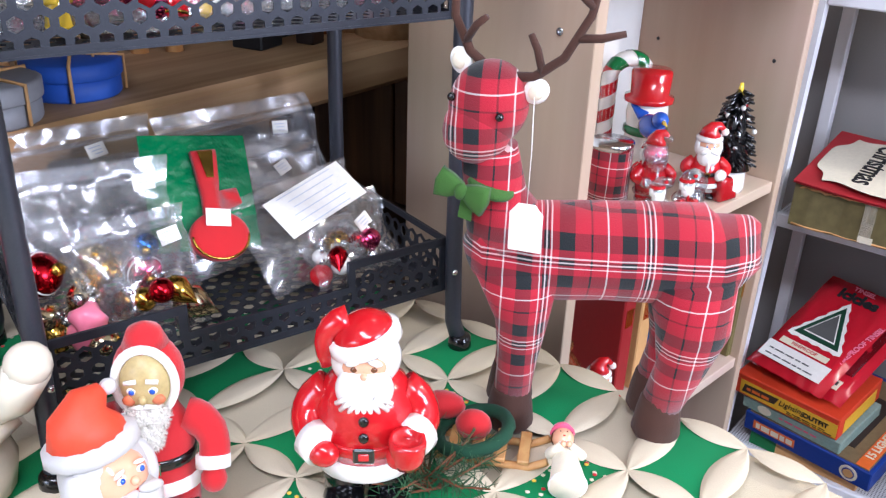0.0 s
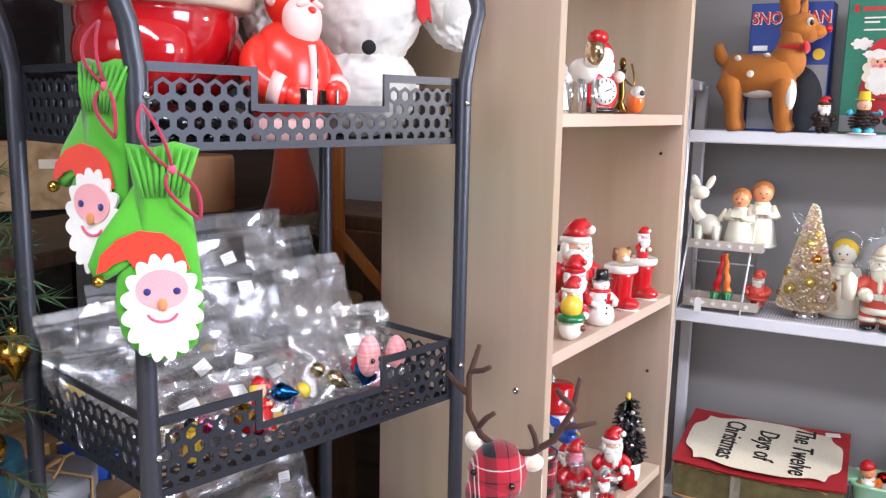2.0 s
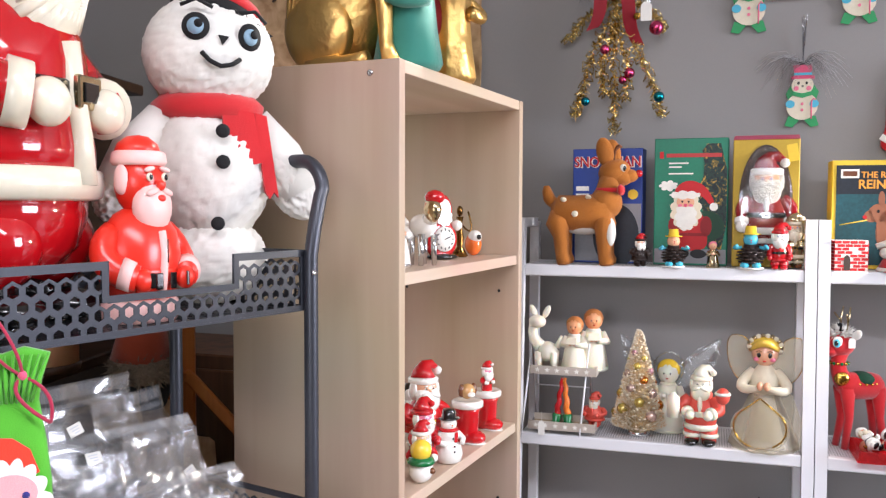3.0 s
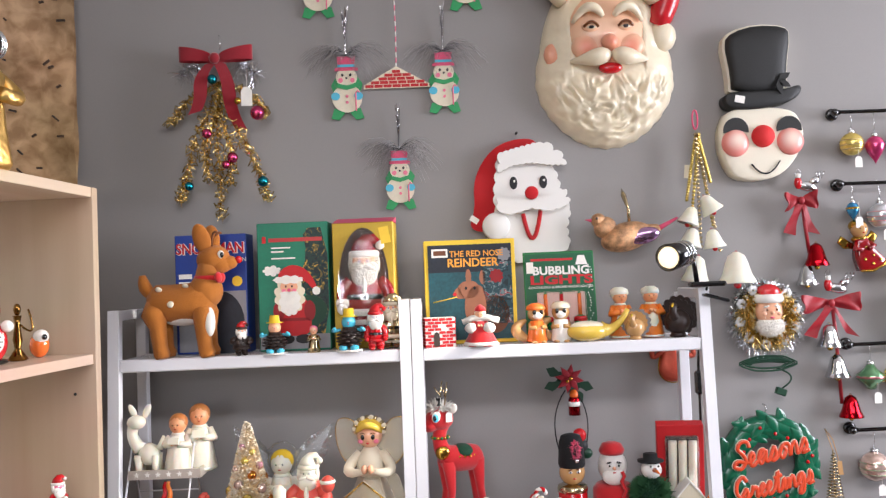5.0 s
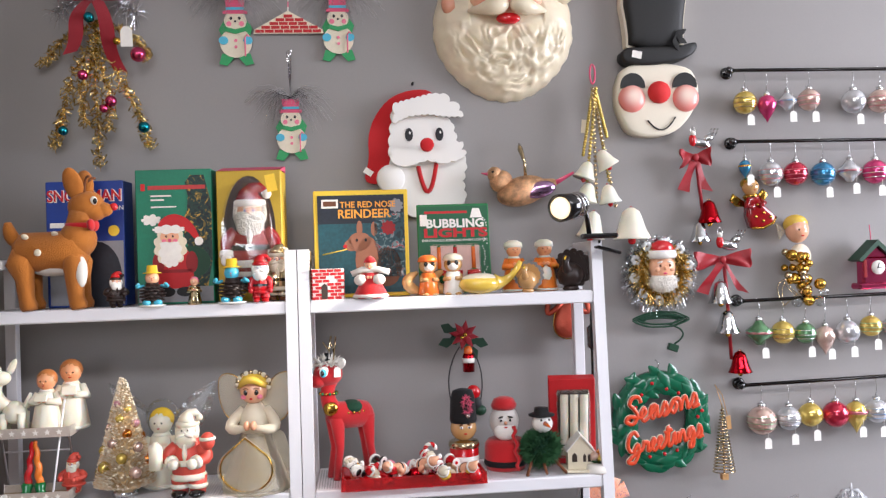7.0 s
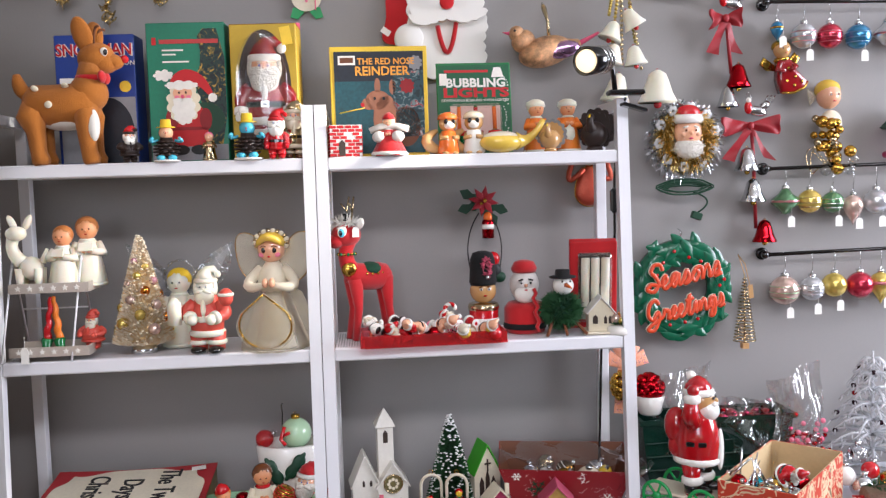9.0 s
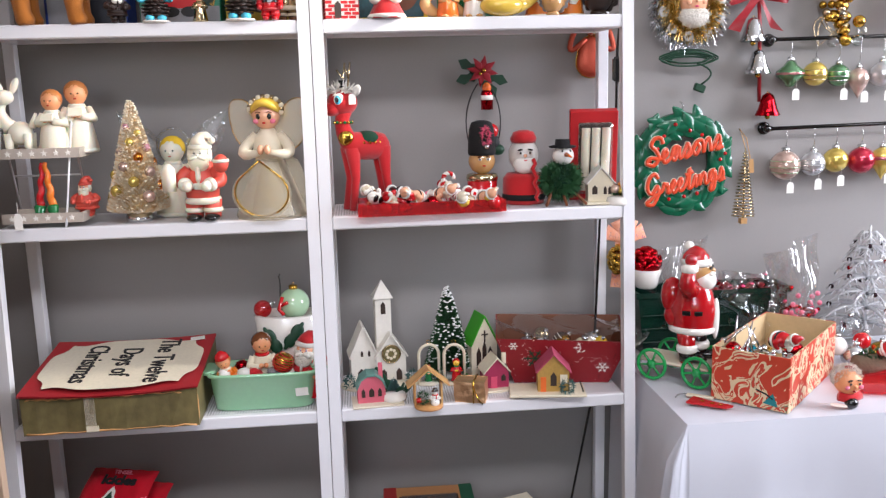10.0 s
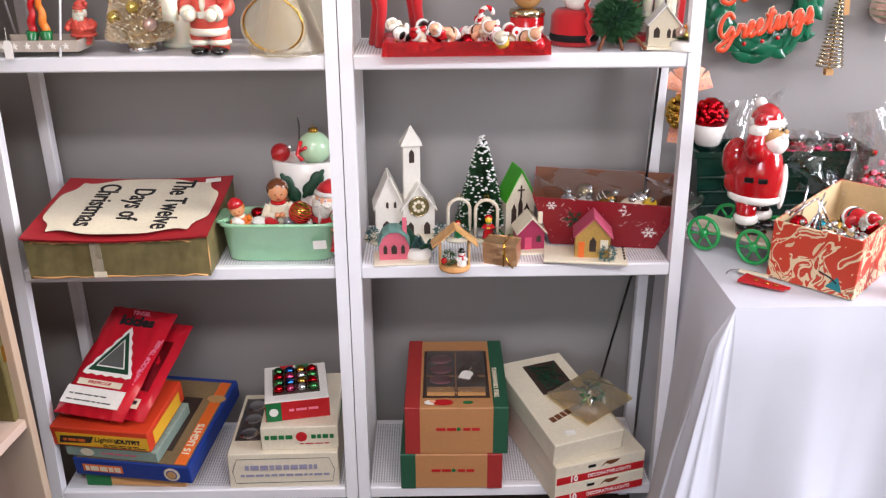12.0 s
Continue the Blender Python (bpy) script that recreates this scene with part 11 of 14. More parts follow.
# ---- second shelf, second unit ----
def red_reindeer():
    root = thing("felt_reindeer", pose(0.232, 1.59, Z2, 0, 0, 24), "tall red felt reindeer with gold beads and white tuft", "stuffed toy")
    K = "f_red"
    f = Form()
    f.tube([(0.05, 0, 0.128), (0.042, 0, 0.126), (0.024, 0, 0.124), (-0.006, 0, 0.124), (-0.03, 0, 0.128), (-0.044, 0, 0.134)], [0.008, 0.022, 0.028, 0.027, 0.026, 0.014], K, 18)
    f.tube(bend([(-0.03, 0, 0.13), (-0.046, 0, 0.165), (-0.038, 0, 0.2)], 6), [0.021, 0.018, 0.016, 0.015, 0.014, 0.015, 0.016], K, 14)
    f.sph((-0.044, 0, 0.21), (0.03, 0.026, 0.025), K, 18, 12)
    f.sph((-0.066, 0, 0.198), (0.019, 0.017, 0.014), K, 14, 10)
    f.sph((-0.083, 0, 0.2), 0.0055, "g_black", 8, 6)
    part("body", f, root)
    for x in (-0.032, 0.034):
        for k in (-1, 1):
            part("leg", Form().tube([(x, k * 0.011, 0.122), (x + 0.004, k * 0.013, 0.062), (x + (0.012 if x > 0 else -0.006), k * 0.016, 0.0)], [0.0155, 0.0085, 0.0068], K, 12), root)
    for k in (-1, 1):
        part("ear", Form().sph((-0.026, k * 0.03, 0.232), (0.006, 0.016, 0.009), "f_white", 10, 8, (k * 30, 0, 0)), root)
        part("eye", Form().sph((-0.058, k * 0.017, 0.216), (0.011, 0.008, 0.012), "p_white", 10, 8).sph((-0.062, k * 0.0215, 0.215), (0.007, 0.005, 0.0085), "p_cyan", 10, 8).sph((-0.065, k * 0.0235, 0.215), (0.004, 0.004, 0.0055), "g_black", 8, 6), root)
        part("antler", Form().tube([(-0.036, k * 0.008, 0.232), (-0.034, k * 0.014, 0.262), (-0.03, k * 0.012, 0.285)], 0.0018, "m_champagne", 6).tube([(-0.035, k * 0.012, 0.255), (-0.044, k * 0.022, 0.272)], 0.0016, "m_champagne", 6), root)
    tuft = Form()
    fuzz(tuft, (-0.044, 0, 0.232), (0.018, 0.018, 0.008), 260, 0.016, "plush_white", 3)
    part("tuft", tuft, root, "white fur tuft")
    part("hat", Form().lathe([(0.012, 0), (0.012, 0.002), (0.007, 0.003), (0.007, 0.014)], "f_black", (-0.044, 0, 0.238), 14), root)
    sd = Form().sph((0.004, 0, 0.138), (0.026, 0.029, 0.016), "f_darkgreen", 14, 8)
    for i in range(14):
        a = i * math.pi / 7
        sd.sph((0.004 + 0.027 * math.cos(a), 0.02 * math.sin(a) + (0.009 if math.sin(a) > 0 else -0.009), 0.132), 0.003, "m_gold", 6, 5)
    part("saddle", sd, root, "beaded dark saddle cloth")
    part("medallion", Form().lathe([(0.015, 0), (0.013, 0.003), (0.003, 0.005)], "m_gold", (-0.046, -0.014, 0.142), 12, (90, 0, -20)), root)
    cb = Form()
    for i in range(14):
        a = i * math.pi / 7
        cb.sph((-0.044 + 0.017 * math.cos(a), 0.017 * math.sin(a), 0.172), 0.0035, "m_gold" if i % 2 else "g_green", 6, 5)
    part("collar", cb, root)
    price_tag(root, pose(-0.036, -0.03, 0.226), 0.014, 0.02, 0.01)


red_reindeer()
tr = thing("red_tray", pose(0.352, 1.515, Z2, 0, 0, 1), "shallow clear red plastic tray full of small ornaments", "tray")
part("base", Form().box((0, 0, 0.002), (0.262, 0.10, 0.003), "redclear"), tr)
for x, y, sx, sy in ((0, -0.052, 0.276, 0.003), (0, 0.052, 0.276, 0.003), (-0.136, 0, 0.003, 0.104), (0.136, 0, 0.003, 0.104)):
    part("rim", Form().box((x, y, 0.013), (sx, sy, 0.023), "redclear", (10 if y < 0 else -10 if y > 0 else 0, -10 if x > 0 else 10 if x < 0 else 0, 0)), tr)
rs = random.Random(77)
SM = [(-0.10, "doll", "g_white", "g_red"), (-0.085, "ball", "g_red", None), (-0.055, "boot", "g_black", None), (-0.05, "doll", "g_cream", "g_red"), (-0.015, "big", "m_red", None), (-0.02, "doll", "g_red", "g_skin"), (0.02, "cane", None, None), (0.035, "doll", "g_white", "g_pink"), (0.05, "doll", "g_cream", "g_red"), (0.075, "cone", "m_gold", None), (0.095, "doll", "g_hair", "g_skin"), (0.11, "ball", "g_red", None), (-0.07, "ball", "g_red", None), (0.0, "ball", "m_red", None), (0.06, "ball", "g_white", None), (-0.115, "ball", "g_skin", None), (0.09, "boot", "g_red", None), (-0.03, "ball", "g_pink", None), (-0.075, "doll", "g_white", "g_red"), (-0.035, "boot", "g_black", None), (0.015, "doll", "g_cream", "g_skin"), (0.065, "doll", "g_hair", "g_cream"), (0.1, "ball", "g_cream", None), (-0.105, "doll", "g_cream", "g_white"), (0.04, "ball", "m_red", None)]
for i, (x, kind, a, b_) in enumerate(SM):
    m = pose(0.352 + x, 1.515 + rs.uniform(-0.032, 0.028), Z2 + 0.015 + 0.008 * (i % 3), rs.choice([-1, 1]) * rs.uniform(55, 85), rs.uniform(-50, 50), rs.uniform(-60, 60))
    if kind == "doll":
        thing("felt_ornament", m @ pose(0, 0, -0.012), "small red and white figure ornament in the tray", "ornament", santa(0.06, b_ or "g_red", "g_white", "g_skin", a, full=0.8, head=1.4), group="tray ornaments")
    elif kind == "boot":
        thing("felt_ornament", m, "tiny glossy boot ornament in the tray", "ornament", boot_mug(0.034, a, "g_white"), group="tray ornaments")
    elif kind == "cane":
        candy_cane(pose(0.352 + x, 1.52, Z2 + 0.02, 10, 8, 0), 0.045, 0.01, 0.004, 5, "small red and white striped candy cane", group="tray ornaments")
    elif kind == "cone":
        thing("felt_ornament", m, "gold sequin bell ornament in the tray", "ornament", bell(0.014, 0.035, "glitter"), group="tray ornaments")
    else:
        thing("felt_ornament", m, "round glazed ornament in the tray", "ornament", bauble(0.024 if kind == "big" else 0.013, a), group="tray ornaments")
# soldier, bearded head jar, wreathed snowman, boxed candles, cardboard church
f = Form()
f.lathe([(0.028, 0), (0.03, 0.012), (0.03, 0.05), (0.026, 0.056)], "g_red", seg=20)
f.lathe([(0.031, 0.05), (0.032, 0.055), (0.03, 0.062), (0.027, 0.063)], "m_champagne", seg=20)
f.lathe([(0.0305, 0.02), (0.031, 0.026), (0.0305, 0.034)], "g_white", seg=20)
f.sph((0, 0, 0.088), (0.027, 0.026, 0.026), "g_tan", 18, 12)
face(f, -0.025, 0.09, 0.022, "g_black", "g_brown", "g_red", None, None)
f.lathe([(0.026, 0.1), (0.028, 0.106), (0.025, 0.15), (0.02, 0.164), (0.008, 0.168)], "f_black", seg=20)
fuzz(f, (0.004, -0.028, 0.138), (0.008, 0.004, 0.018), 220, 0.007, "f_rose", 4)
f.sph((0.004, -0.034, 0.118), 0.005, "m_silver", 8, 6)
thing("soldier_jar", pose(0.462, 1.575, Z2 + 0.0, 0, 0, 2), "toy soldier jar with tall black hat and pink plume", "figurine", f)
M["jarwhite"] = mat("pearly_aged_white", 0xDDD9D4, rough=0.3, vary=0.15, bump=0.4, scale=40, bscale=90, depth=0.003)
f = Form()
f.lathe([(0.04, 0), (0.043, 0.02), (0.042, 0.05), (0.034, 0.06)], "f_red", seg=22)
f.lathe([(0.043, 0.008), (0.0445, 0.014), (0.043, 0.02)], "f_black", seg=22)
f.sph((0, 0, 0.096), (0.03, 0.03, 0.034), "jarwhite", 20, 14)
f.lathe([(0.024, 0.121), (0.027, 0.129), (0.02, 0.142), (0.008, 0.146)], "f_red", seg=20)
f.sph((0, -0.022, 0.078), (0.024, 0.012, 0.018), "f_white", 14, 8)
face(f, -0.0295, 0.099, 0.026, "g_black", "g_black", "g_red", None, "g_skin")
thing("santa_jar", pose(0.548, 1.585, Z2, 0, 0, -4), "white bearded head jar with a red felt base and cap", "figurine", f)
sw = thing("wreath_snowman", pose(0.612, 1.535, Z2, 0, 0, 4), "green garland ball with a snowman head and black hat", "figurine")
gb = Form()
gb.sph((0, 0, 0.046), (0.032, 0.028, 0.032), "f_darkgreen", 14, 10)
rs = random.Random(91)
vs, fs = [], []
for i in range(2600):
    d = Vector((rs.gauss(0, 1), rs.gauss(0, 1), rs.gauss(0, 1))).normalized()
    p = Vector((d.x * 0.026, d.y * 0.024, 0.048 + d.z * 0.026))
    q = p + d * rs.uniform(0.008, 0.017) + Vector((rs.gauss(0, 1), rs.gauss(0, 1), rs.gauss(0, 1))) * 0.004
    s = d.orthogonal().normalized() * 0.002
    k = len(vs)
    vs += [p, p.lerp(q, 0.6) + s, q, p.lerp(q, 0.6) - s]
    fs.append((k, k + 1, k + 2, k + 3))
gb.add(vs, fs, "spray", False)
part("garland", gb, sw, "dark green paper garland ball")
part("head", Form().sph((0.004, -0.004, 0.097), (0.021, 0.02, 0.019), "foamwhite", 16, 12), sw)
part("nose", Form().cone((0.004, -0.024, 0.1), (0.008, -0.046, 0.096), 0.005, 0.001, "g_orange", 8), sw)
part("hat", Form().lathe([(0.026, 0.112), (0.027, 0.115), (0.015, 0.117), (0.014, 0.128)], "f_black", (0.004, 0, 0), 16), sw)
for k in (-1, 1):
    part("eye", Form().sph((0.004 + k * 0.008, -0.025, 0.107), 0.0022, "g_black", 8, 6), sw)
for i, (x, r) in enumerate(((-0.02, 20), (0.0, 5), (0.02, -15))):
    part("twig", Form().cone((x, -0.01, 0.03), (x + (i - 1) * 0.02, -0.04, 0.004), 0.003, 0.003, "f_brown", 6), sw)
gl = Form()
gl.tube([(-0.05 + 0.004 * math.sin(i * 2.1), 0.02 - 0.004 * i, 0.09 - 0.009 * i) for i in range(10)], 0.004, "f_red", 6)
part("red_garland", gl, sw, "red tinsel garland")
bx = carton("candle_box", pose(0.69, 1.585, Z2, 10, 0, -10), 0.094, 0.03, 0.182, "p_red", "red window box with white candles under film")
panel(bx, -0.03, 0.034, 0.02, 0.16, "boxdark")
for i in range(3):
    part("candle", Form().cone((-0.018 + 0.02 * i, -0.007, 0.024), (-0.016 + 0.02 * i, -0.007, 0.15), 0.0085, 0.0085, "wax", 14), bx)
part("film", Form().box((0.002, -0.011, 0.09), (0.068, 0.014, 0.145), "cello", bev=0.004), bx)


def card_house(m, w, d, h, wall, roof, label, windows=(), door=None, base=None, steeple=None, glow="p_yellow"):
    """A small cardboard house with a pitched roof, gable to the front."""
    root = thing("card_house", m, label, "card house", group="cardboard village")
    eave = h * 0.55
    g = Form()
    vs = [(-w / 2, 0, 0), (w / 2, 0, 0), (w / 2, 0, eave), (0, 0, h), (-w / 2, 0, eave), (-w / 2, d, 0), (w / 2, d, 0), (w / 2, d, eave), (0, d, h), (-w / 2, d, eave)]
    g.add(vs, [(0, 1, 2, 3, 4), (9, 8, 7, 6, 5), (1, 6, 7, 2), (0, 4, 9, 5)], wall, False)
    part("wall", g, root)
    for k in (-1, 1):
        L = math.hypot(w / 2 + 0.006, h - eave + 0.004)
        a = math.degrees(math.atan2(h - eave, w / 2))
        part("roof", Form().box((k * (w / 4 + 0.0015), d / 2, (h + eave) / 2 + 0.0012), (L, d + 0.012, 0.0024), roof, (0, k * a, 0), 0.0006), root)
    for x, z, ww, hh in windows:
        f = Form()
        f.plate([(x - ww / 2, z), (x + ww / 2, z), (x + ww / 2, z + hh * 0.7), (x, z + hh), (x - ww / 2, z + hh * 0.7)], 0.0008, "boxdark", pose(0, -0.001, 0))
        part("window", f, root)
    if door:
        x, ww, hh, key = door
        part("door", Form().box((x, -0.001, hh / 2), (ww, 0.0016, hh), key), root)
    if base:
        part("base", Form().box((base[2], d * 0.4 - 0.004, -0.0025), (base[0], base[1], 0.005), base[3] if len(base) > 3 else "p_cream", bev=0.001), root)
    return root


card_house(pose(0.688, 1.515, Z2 + 0.006, 0, 0, -8), 0.05, 0.045, 0.064, "p_cream", "p_white", "cream cardboard chapel with arched yellow windows", [(-0.012, 0.014, 0.01, 0.018), (0.008, 0.014, 0.006, 0.016), (0.017, 0.014, 0.006, 0.016)], None, (0.085, 0.06, 0.006))
bottle_brush(0.036, 0.012, "spray", None, 3, "g_white", 8, "tiny green bottle-brush tree beside the chapel", pose(0.722, 1.508, Z2), count=300)


# ---- third shelf ----
Z3, Z4 = SHELF_Z[2], SHELF_Z[3]


def flat(x, y, z, rz=0.0):
    """A pose for print or cut-outs that lie face up."""
    return pose(x, y, z, 0, 0, rz) @ pose(0, 0, 0, -90, 0, 0)


def side(x, y, z, rz):
    return pose(x, y, z, 0, 0, rz)


def stuck(root, poly, key, m, name="printed_panel", thick=0.0006):
    return part(name, Form().plate(poly, thick, key, pose(0, -thick, 0)), root, "", m)


def bars(root, m, w, rows, key, pitch=0.006, tall=0.0028, seed=1):
    """Lines of print too small to read."""
    rs = random.Random(seed)
    for j in range(rows):
        x = -w / 2
        f = Form()
        while x < w / 2 - 0.006:
            b = rs.uniform(0.006, 0.018)
            f.box((min(x + b / 2, w / 2), -0.0004, -j * pitch), (b, 0.0006, tall), key)
            x += b + 0.003
        part("print_line", f, root, "", m)


M["splash"] = blotch("orange_splash_print", [(0, 0xD9BF98), (0.3, 0xC24028), (0.46, 0xDCC7A2), (0.52, 0xC24028), (0.57, 0xDCC7A2), (0.65, 0x7A7A5C), (0.67, 0xC24028)], 19)
M["snowprint"] = blotch("red_snow_print", [(0, 0x74121C), (0.3, 0x8C1822), (0.66, 0xD8B8B6), (0.68, 0x8C1822)], 60)
M["bandgreen"], M["bandred"] = paper("faded_green_card", 0x24583F), paper("faded_red_card", 0xA62E2C)
M["dulltan"] = paper("dull_tan_card", 0x86704F, vary=0.25)
M["liner"] = paper("pale_brown_card", 0xCDB489)
M["oliveside"] = mat("worn_olive_box_side", 0x766B42, rough=0.55, vary=0.4, bump=0.25, scale=30, bscale=60)
M["lidred"] = paper("dull_red_box_lid", 0xA8242C, vary=0.12)
M["boxcream"] = paper("aged_cream_card", 0xE6DDC6, vary=0.12)
M["flock"] = mat("white_flock", 0xEFF0EE, rough=1.0, vary=0.05, bump=0.6, bscale=400)
M["kraft2"] = paper("orange_kraft_card", 0xBC8656)
M["film"] = clear("yellow_film", (0.95, 0.82, 0.36), 0.12, 0.06, 0.6, 18, 0.6, 0.12)
M["darkplastic"] = glossy("dark_green_plastic", 0x0C2E24, rough=0.25, coat=0.2)
M["mintball"] = glossy("pale_mint_glass", 0xBCDDB6, rough=0.12)
M["boxwhite"] = paper("white_card", 0xE8E4DA, vary=0.08)
M["sagefrost"] = mat("frosted_moss", 0x4E7370, rough=0.9, vary=0.3)
M["grass"] = paper("bright_green_card", 0x3FA61F)
M["barnpink"], M["tealroof"] = paper("salmon_pink_card", 0xD9687A), paper("worn_teal_card", 0x6C9A90, vary=0.3)
M["goldfoil"] = metal("crinkled_copper_gold_foil", 0xF2C79C, rough=0.4, bump=0.5, bscale=60, depth=0.008)
M["magenta"] = paper("magenta_card", 0xA93058)
M["mustard"], M["rosepink"] = paper("mustard_card", 0xC29B4E, vary=0.25), paper("rose_pink_card", 0xC0526E, vary=0.2)
M["boxteal"] = paper("faded_teal_card", 0x8FA79B, vary=0.25)
M["boxorange"], M["boxyellow"] = paper("orange_red_card", 0xD8401E), paper("yellow_card", 0xEDB92C)
M["packred"] = glossy("glossy_red_packet", 0xC0182A, rough=0.2, coat=0.5, bump=0.25, bscale=60)
M["packgrey"] = paper("dark_grey_print", 0x5A5A58)
M["print_lilac"] = paper("grey_lilac_print", 0x9A97B0)
M["dustypink"] = metal("dusty_pink_glass", 0xC07A88, rough=0.3)

tw = thing("carol_gift_box", pose(-0.254, 1.428, Z3, 0, 0, 0.9) @ Matrix.Diagonal((1.01, 1.12, 1.16, 1)), "worn flat box with a red lid and cream scrolled title panel", "box")
wb = Form()
for i in range(12):
    x0, x1 = -0.155 + 0.31 * i / 12, -0.155 + 0.31 * (i + 1) / 12
    s0, s1 = (0.064 - 0.006 * math.sin(math.pi * i / 12), 0.064 - 0.006 * math.sin(math.pi * (i + 1) / 12))
    wb.add([(x0, 0, 0), (x1, 0, 0), (x1, 0.003 * math.sin(i), s1), (x0, 0.003 * math.sin(i - 1), s0)], [(0, 1, 2, 3)], "oliveside", False)
wb.add([(-0.155, 0, 0), (-0.155, 0.222, 0), (-0.155, 0.222, 0.084), (-0.155, 0, 0.064)], [(0, 1, 2, 3)], "oliveside", False)
wb.add([(0.155, 0, 0), (0.155, 0.222, 0), (0.155, 0.222, 0.084), (0.155, 0, 0.064)], [(3, 2, 1, 0)], "oliveside", False)
wb.add([(-0.155, 0.222, 0), (0.155, 0.222, 0), (0.155, 0.222, 0.084), (-0.155, 0.222, 0.084), (-0.155, 0, 0), (0.155, 0, 0)], [(3, 2, 1, 0), (0, 1, 5, 4)], "oliveside", False)
part("tray", wb, tw, "olive cloth-textured box side with scuffed edges")
lid = part("lid", Form().grid(lambda u, v: (-0.158 + 0.316 * u, -0.003 + 0.229 * v, 0.0655 + 0.004 * (2 * u - 1) ** 2 - 0.003 * math.sin(math.pi * u) * (1 - v) + 0.002 * v), 16, 8, "lidred").grid(lambda u, v: (0.158 - 0.316 * u, -0.003 + 0.229 * v, 0.063 + 0.004 * (2 * u - 1) ** 2 - 0.003 * math.sin(math.pi * u) * (1 - v) + 0.002 * v), 16, 8, "lidred"), tw, "dull red lid with warped front edge", pose(0, 0, 0, 5.2, 0, 0))
sc = [(x * (1 + 0.05 * math.cos(6 * a)), z * (1 + 0.07 * math.cos(8 * a))) for x, z, a in ((0.14 * abs(math.cos(a)) ** 0.42 * (1 if math.cos(a) > 0 else -1), 0.098 * abs(math.sin(a)) ** 0.42 * (1 if math.sin(a) > 0 else -1), a) for a in (i * 2 * math.pi / 96 for i in range(96)))]
stuck(lid, [(x, z - 0.0) for x, z in sc], "boxcream", flat(0.0, 0.108, 0.0715), "title_panel")
for txt, x in (("The Twelve", 0.072), ("Days of", 0.004), ("Christmas", -0.064)):
    lettering(txt, 0.056, "ink", lid, flat(x, 0.112, 0.0728, -90), bold=0.0003, stretch=0.7, shear=0.12)
part("price_sticker", Form().box((0.125, 0.2, 0.074), (0.028, 0.016, 0.0006), "p_white", (0, 0, 12)), lid)
part("tape", Form().box((-0.036, -0.0018, 0.034), (0.018, 0.0012, 0.058), "net").box((-0.034, -0.0022, 0.006), (0.022, 0.0012, 0.009), "p_cream"), tw, "yellowed sticky tape strip")
for x in (-0.153, 0.153):
    part("worn_corner", Form().sph((x, 0.003, 0.03), (0.0032, 0.0035, 0.03), "kraft", 8, 6), tw)

rs = random.Random(77)
for x0, x1, z in ((-0.15, 0.15, 0.002), (-0.15, -0.05, 0.058), (0.02, 0.15, 0.058)):
    pts = [(x0 + (x1 - x0) * i / 14, -0.0005, z + rs.uniform(-0.0015, 0.0015)) for i in range(15)]
    part("frayed_edge", Form().tube(pts, [rs.uniform(0.0004, 0.0022) for _ in pts], "kraft", 6), tw)

# jade glass tub and what lies in it
tub = thing("glass_tub", pose(0.015, 1.482, Z3, 0, 0, -1) @ Matrix.Diagonal((1.1, 1, 1, 1)), "jade green milk-glass loaf dish with scalloped handles", "dish")


def tubwall(w, d, k, z):
    out = []
    for i in range(40):
        a = 2 * math.pi * i / 40
        c, s = math.cos(a), math.sin(a)
        out.append((w * abs(c) ** 0.35 * (1 if c > 0 else -1) * k, 0.05 + d * abs(s) ** 0.35 * (1 if s > 0 else -1) * k, z))
    return out


rings = [tubwall(0.094, 0.047, 0.86, 0.0), tubwall(0.094, 0.047, 0.93, 0.004), tubwall(0.094, 0.047, 1.0, 0.066), tubwall(0.094, 0.047, 1.05, 0.068), tubwall(0.094, 0.047, 1.05, 0.075), tubwall(0.094, 0.047, 0.97, 0.074), tubwall(0.094, 0.047, 0.88, 0.01)]
tf = Form()
vs = [p for r in rings for p in r]
fs = [(j * 40 + i, j * 40 + (i + 1) % 40, (j + 1) * 40 + (i + 1) % 40, (j + 1) * 40 + i) for j in range(6) for i in range(40)]
fs += [tuple(reversed(range(40))), tuple(range(240, 280))]
tf.add(vs, fs, "jadeite")
part("bowl", tf, tub)
for k in (-1, 1):
    part("handle", Form().plate(scallop(0, 0, 0.014, 0.028, 6, 0.004, 48), 0.006, "jadeite", pose(k * 0.099, 0.05, 0.071, 90, 0, 0)), tub)
part("price_sticker", Form().box((0.068, 0.0015, 0.035), (0.022, 0.0008, 0.016), "p_white", (0, -4, 0)), tub)
thing("pixie_figure", pose(-0.045, 1.53, Z3 + 0.02, 8, -14, 10), "rosy wax-faced pixie with a red cap", "figurine", toy_person(0.094, "waxorange", "waxskin", "waxorange", "g_cream", cap="g_red"))
dl = toy_person(0.128, "f_cream", "waxskin", "g_brown", "g_red")
thing("baby_doll", pose(0.01, 1.545, Z3 + 0.018, 6, 0, 12), "brown-haired rubber doll in pale clothes", "doll", dl)
thing("santa_figure", pose(0.083, 1.535, Z3 + 0.012, -6, 8, -12), "white bearded doll head ornament in a red hat", "figurine", santa(0.115, "f_red", "plush_white", "g_skin", "beard", "g_black", "g_black", "front", full=0.9, head=1.35))
thing("pixie_figure", pose(0.105, 1.515, Z3 + 0.018, 0, 20, -20), "tan-faced pixie with a tilted red hat", "figurine", toy_person(0.085, "g_red", "waxskin", "waxskin", "g_red", cap="g_red"))
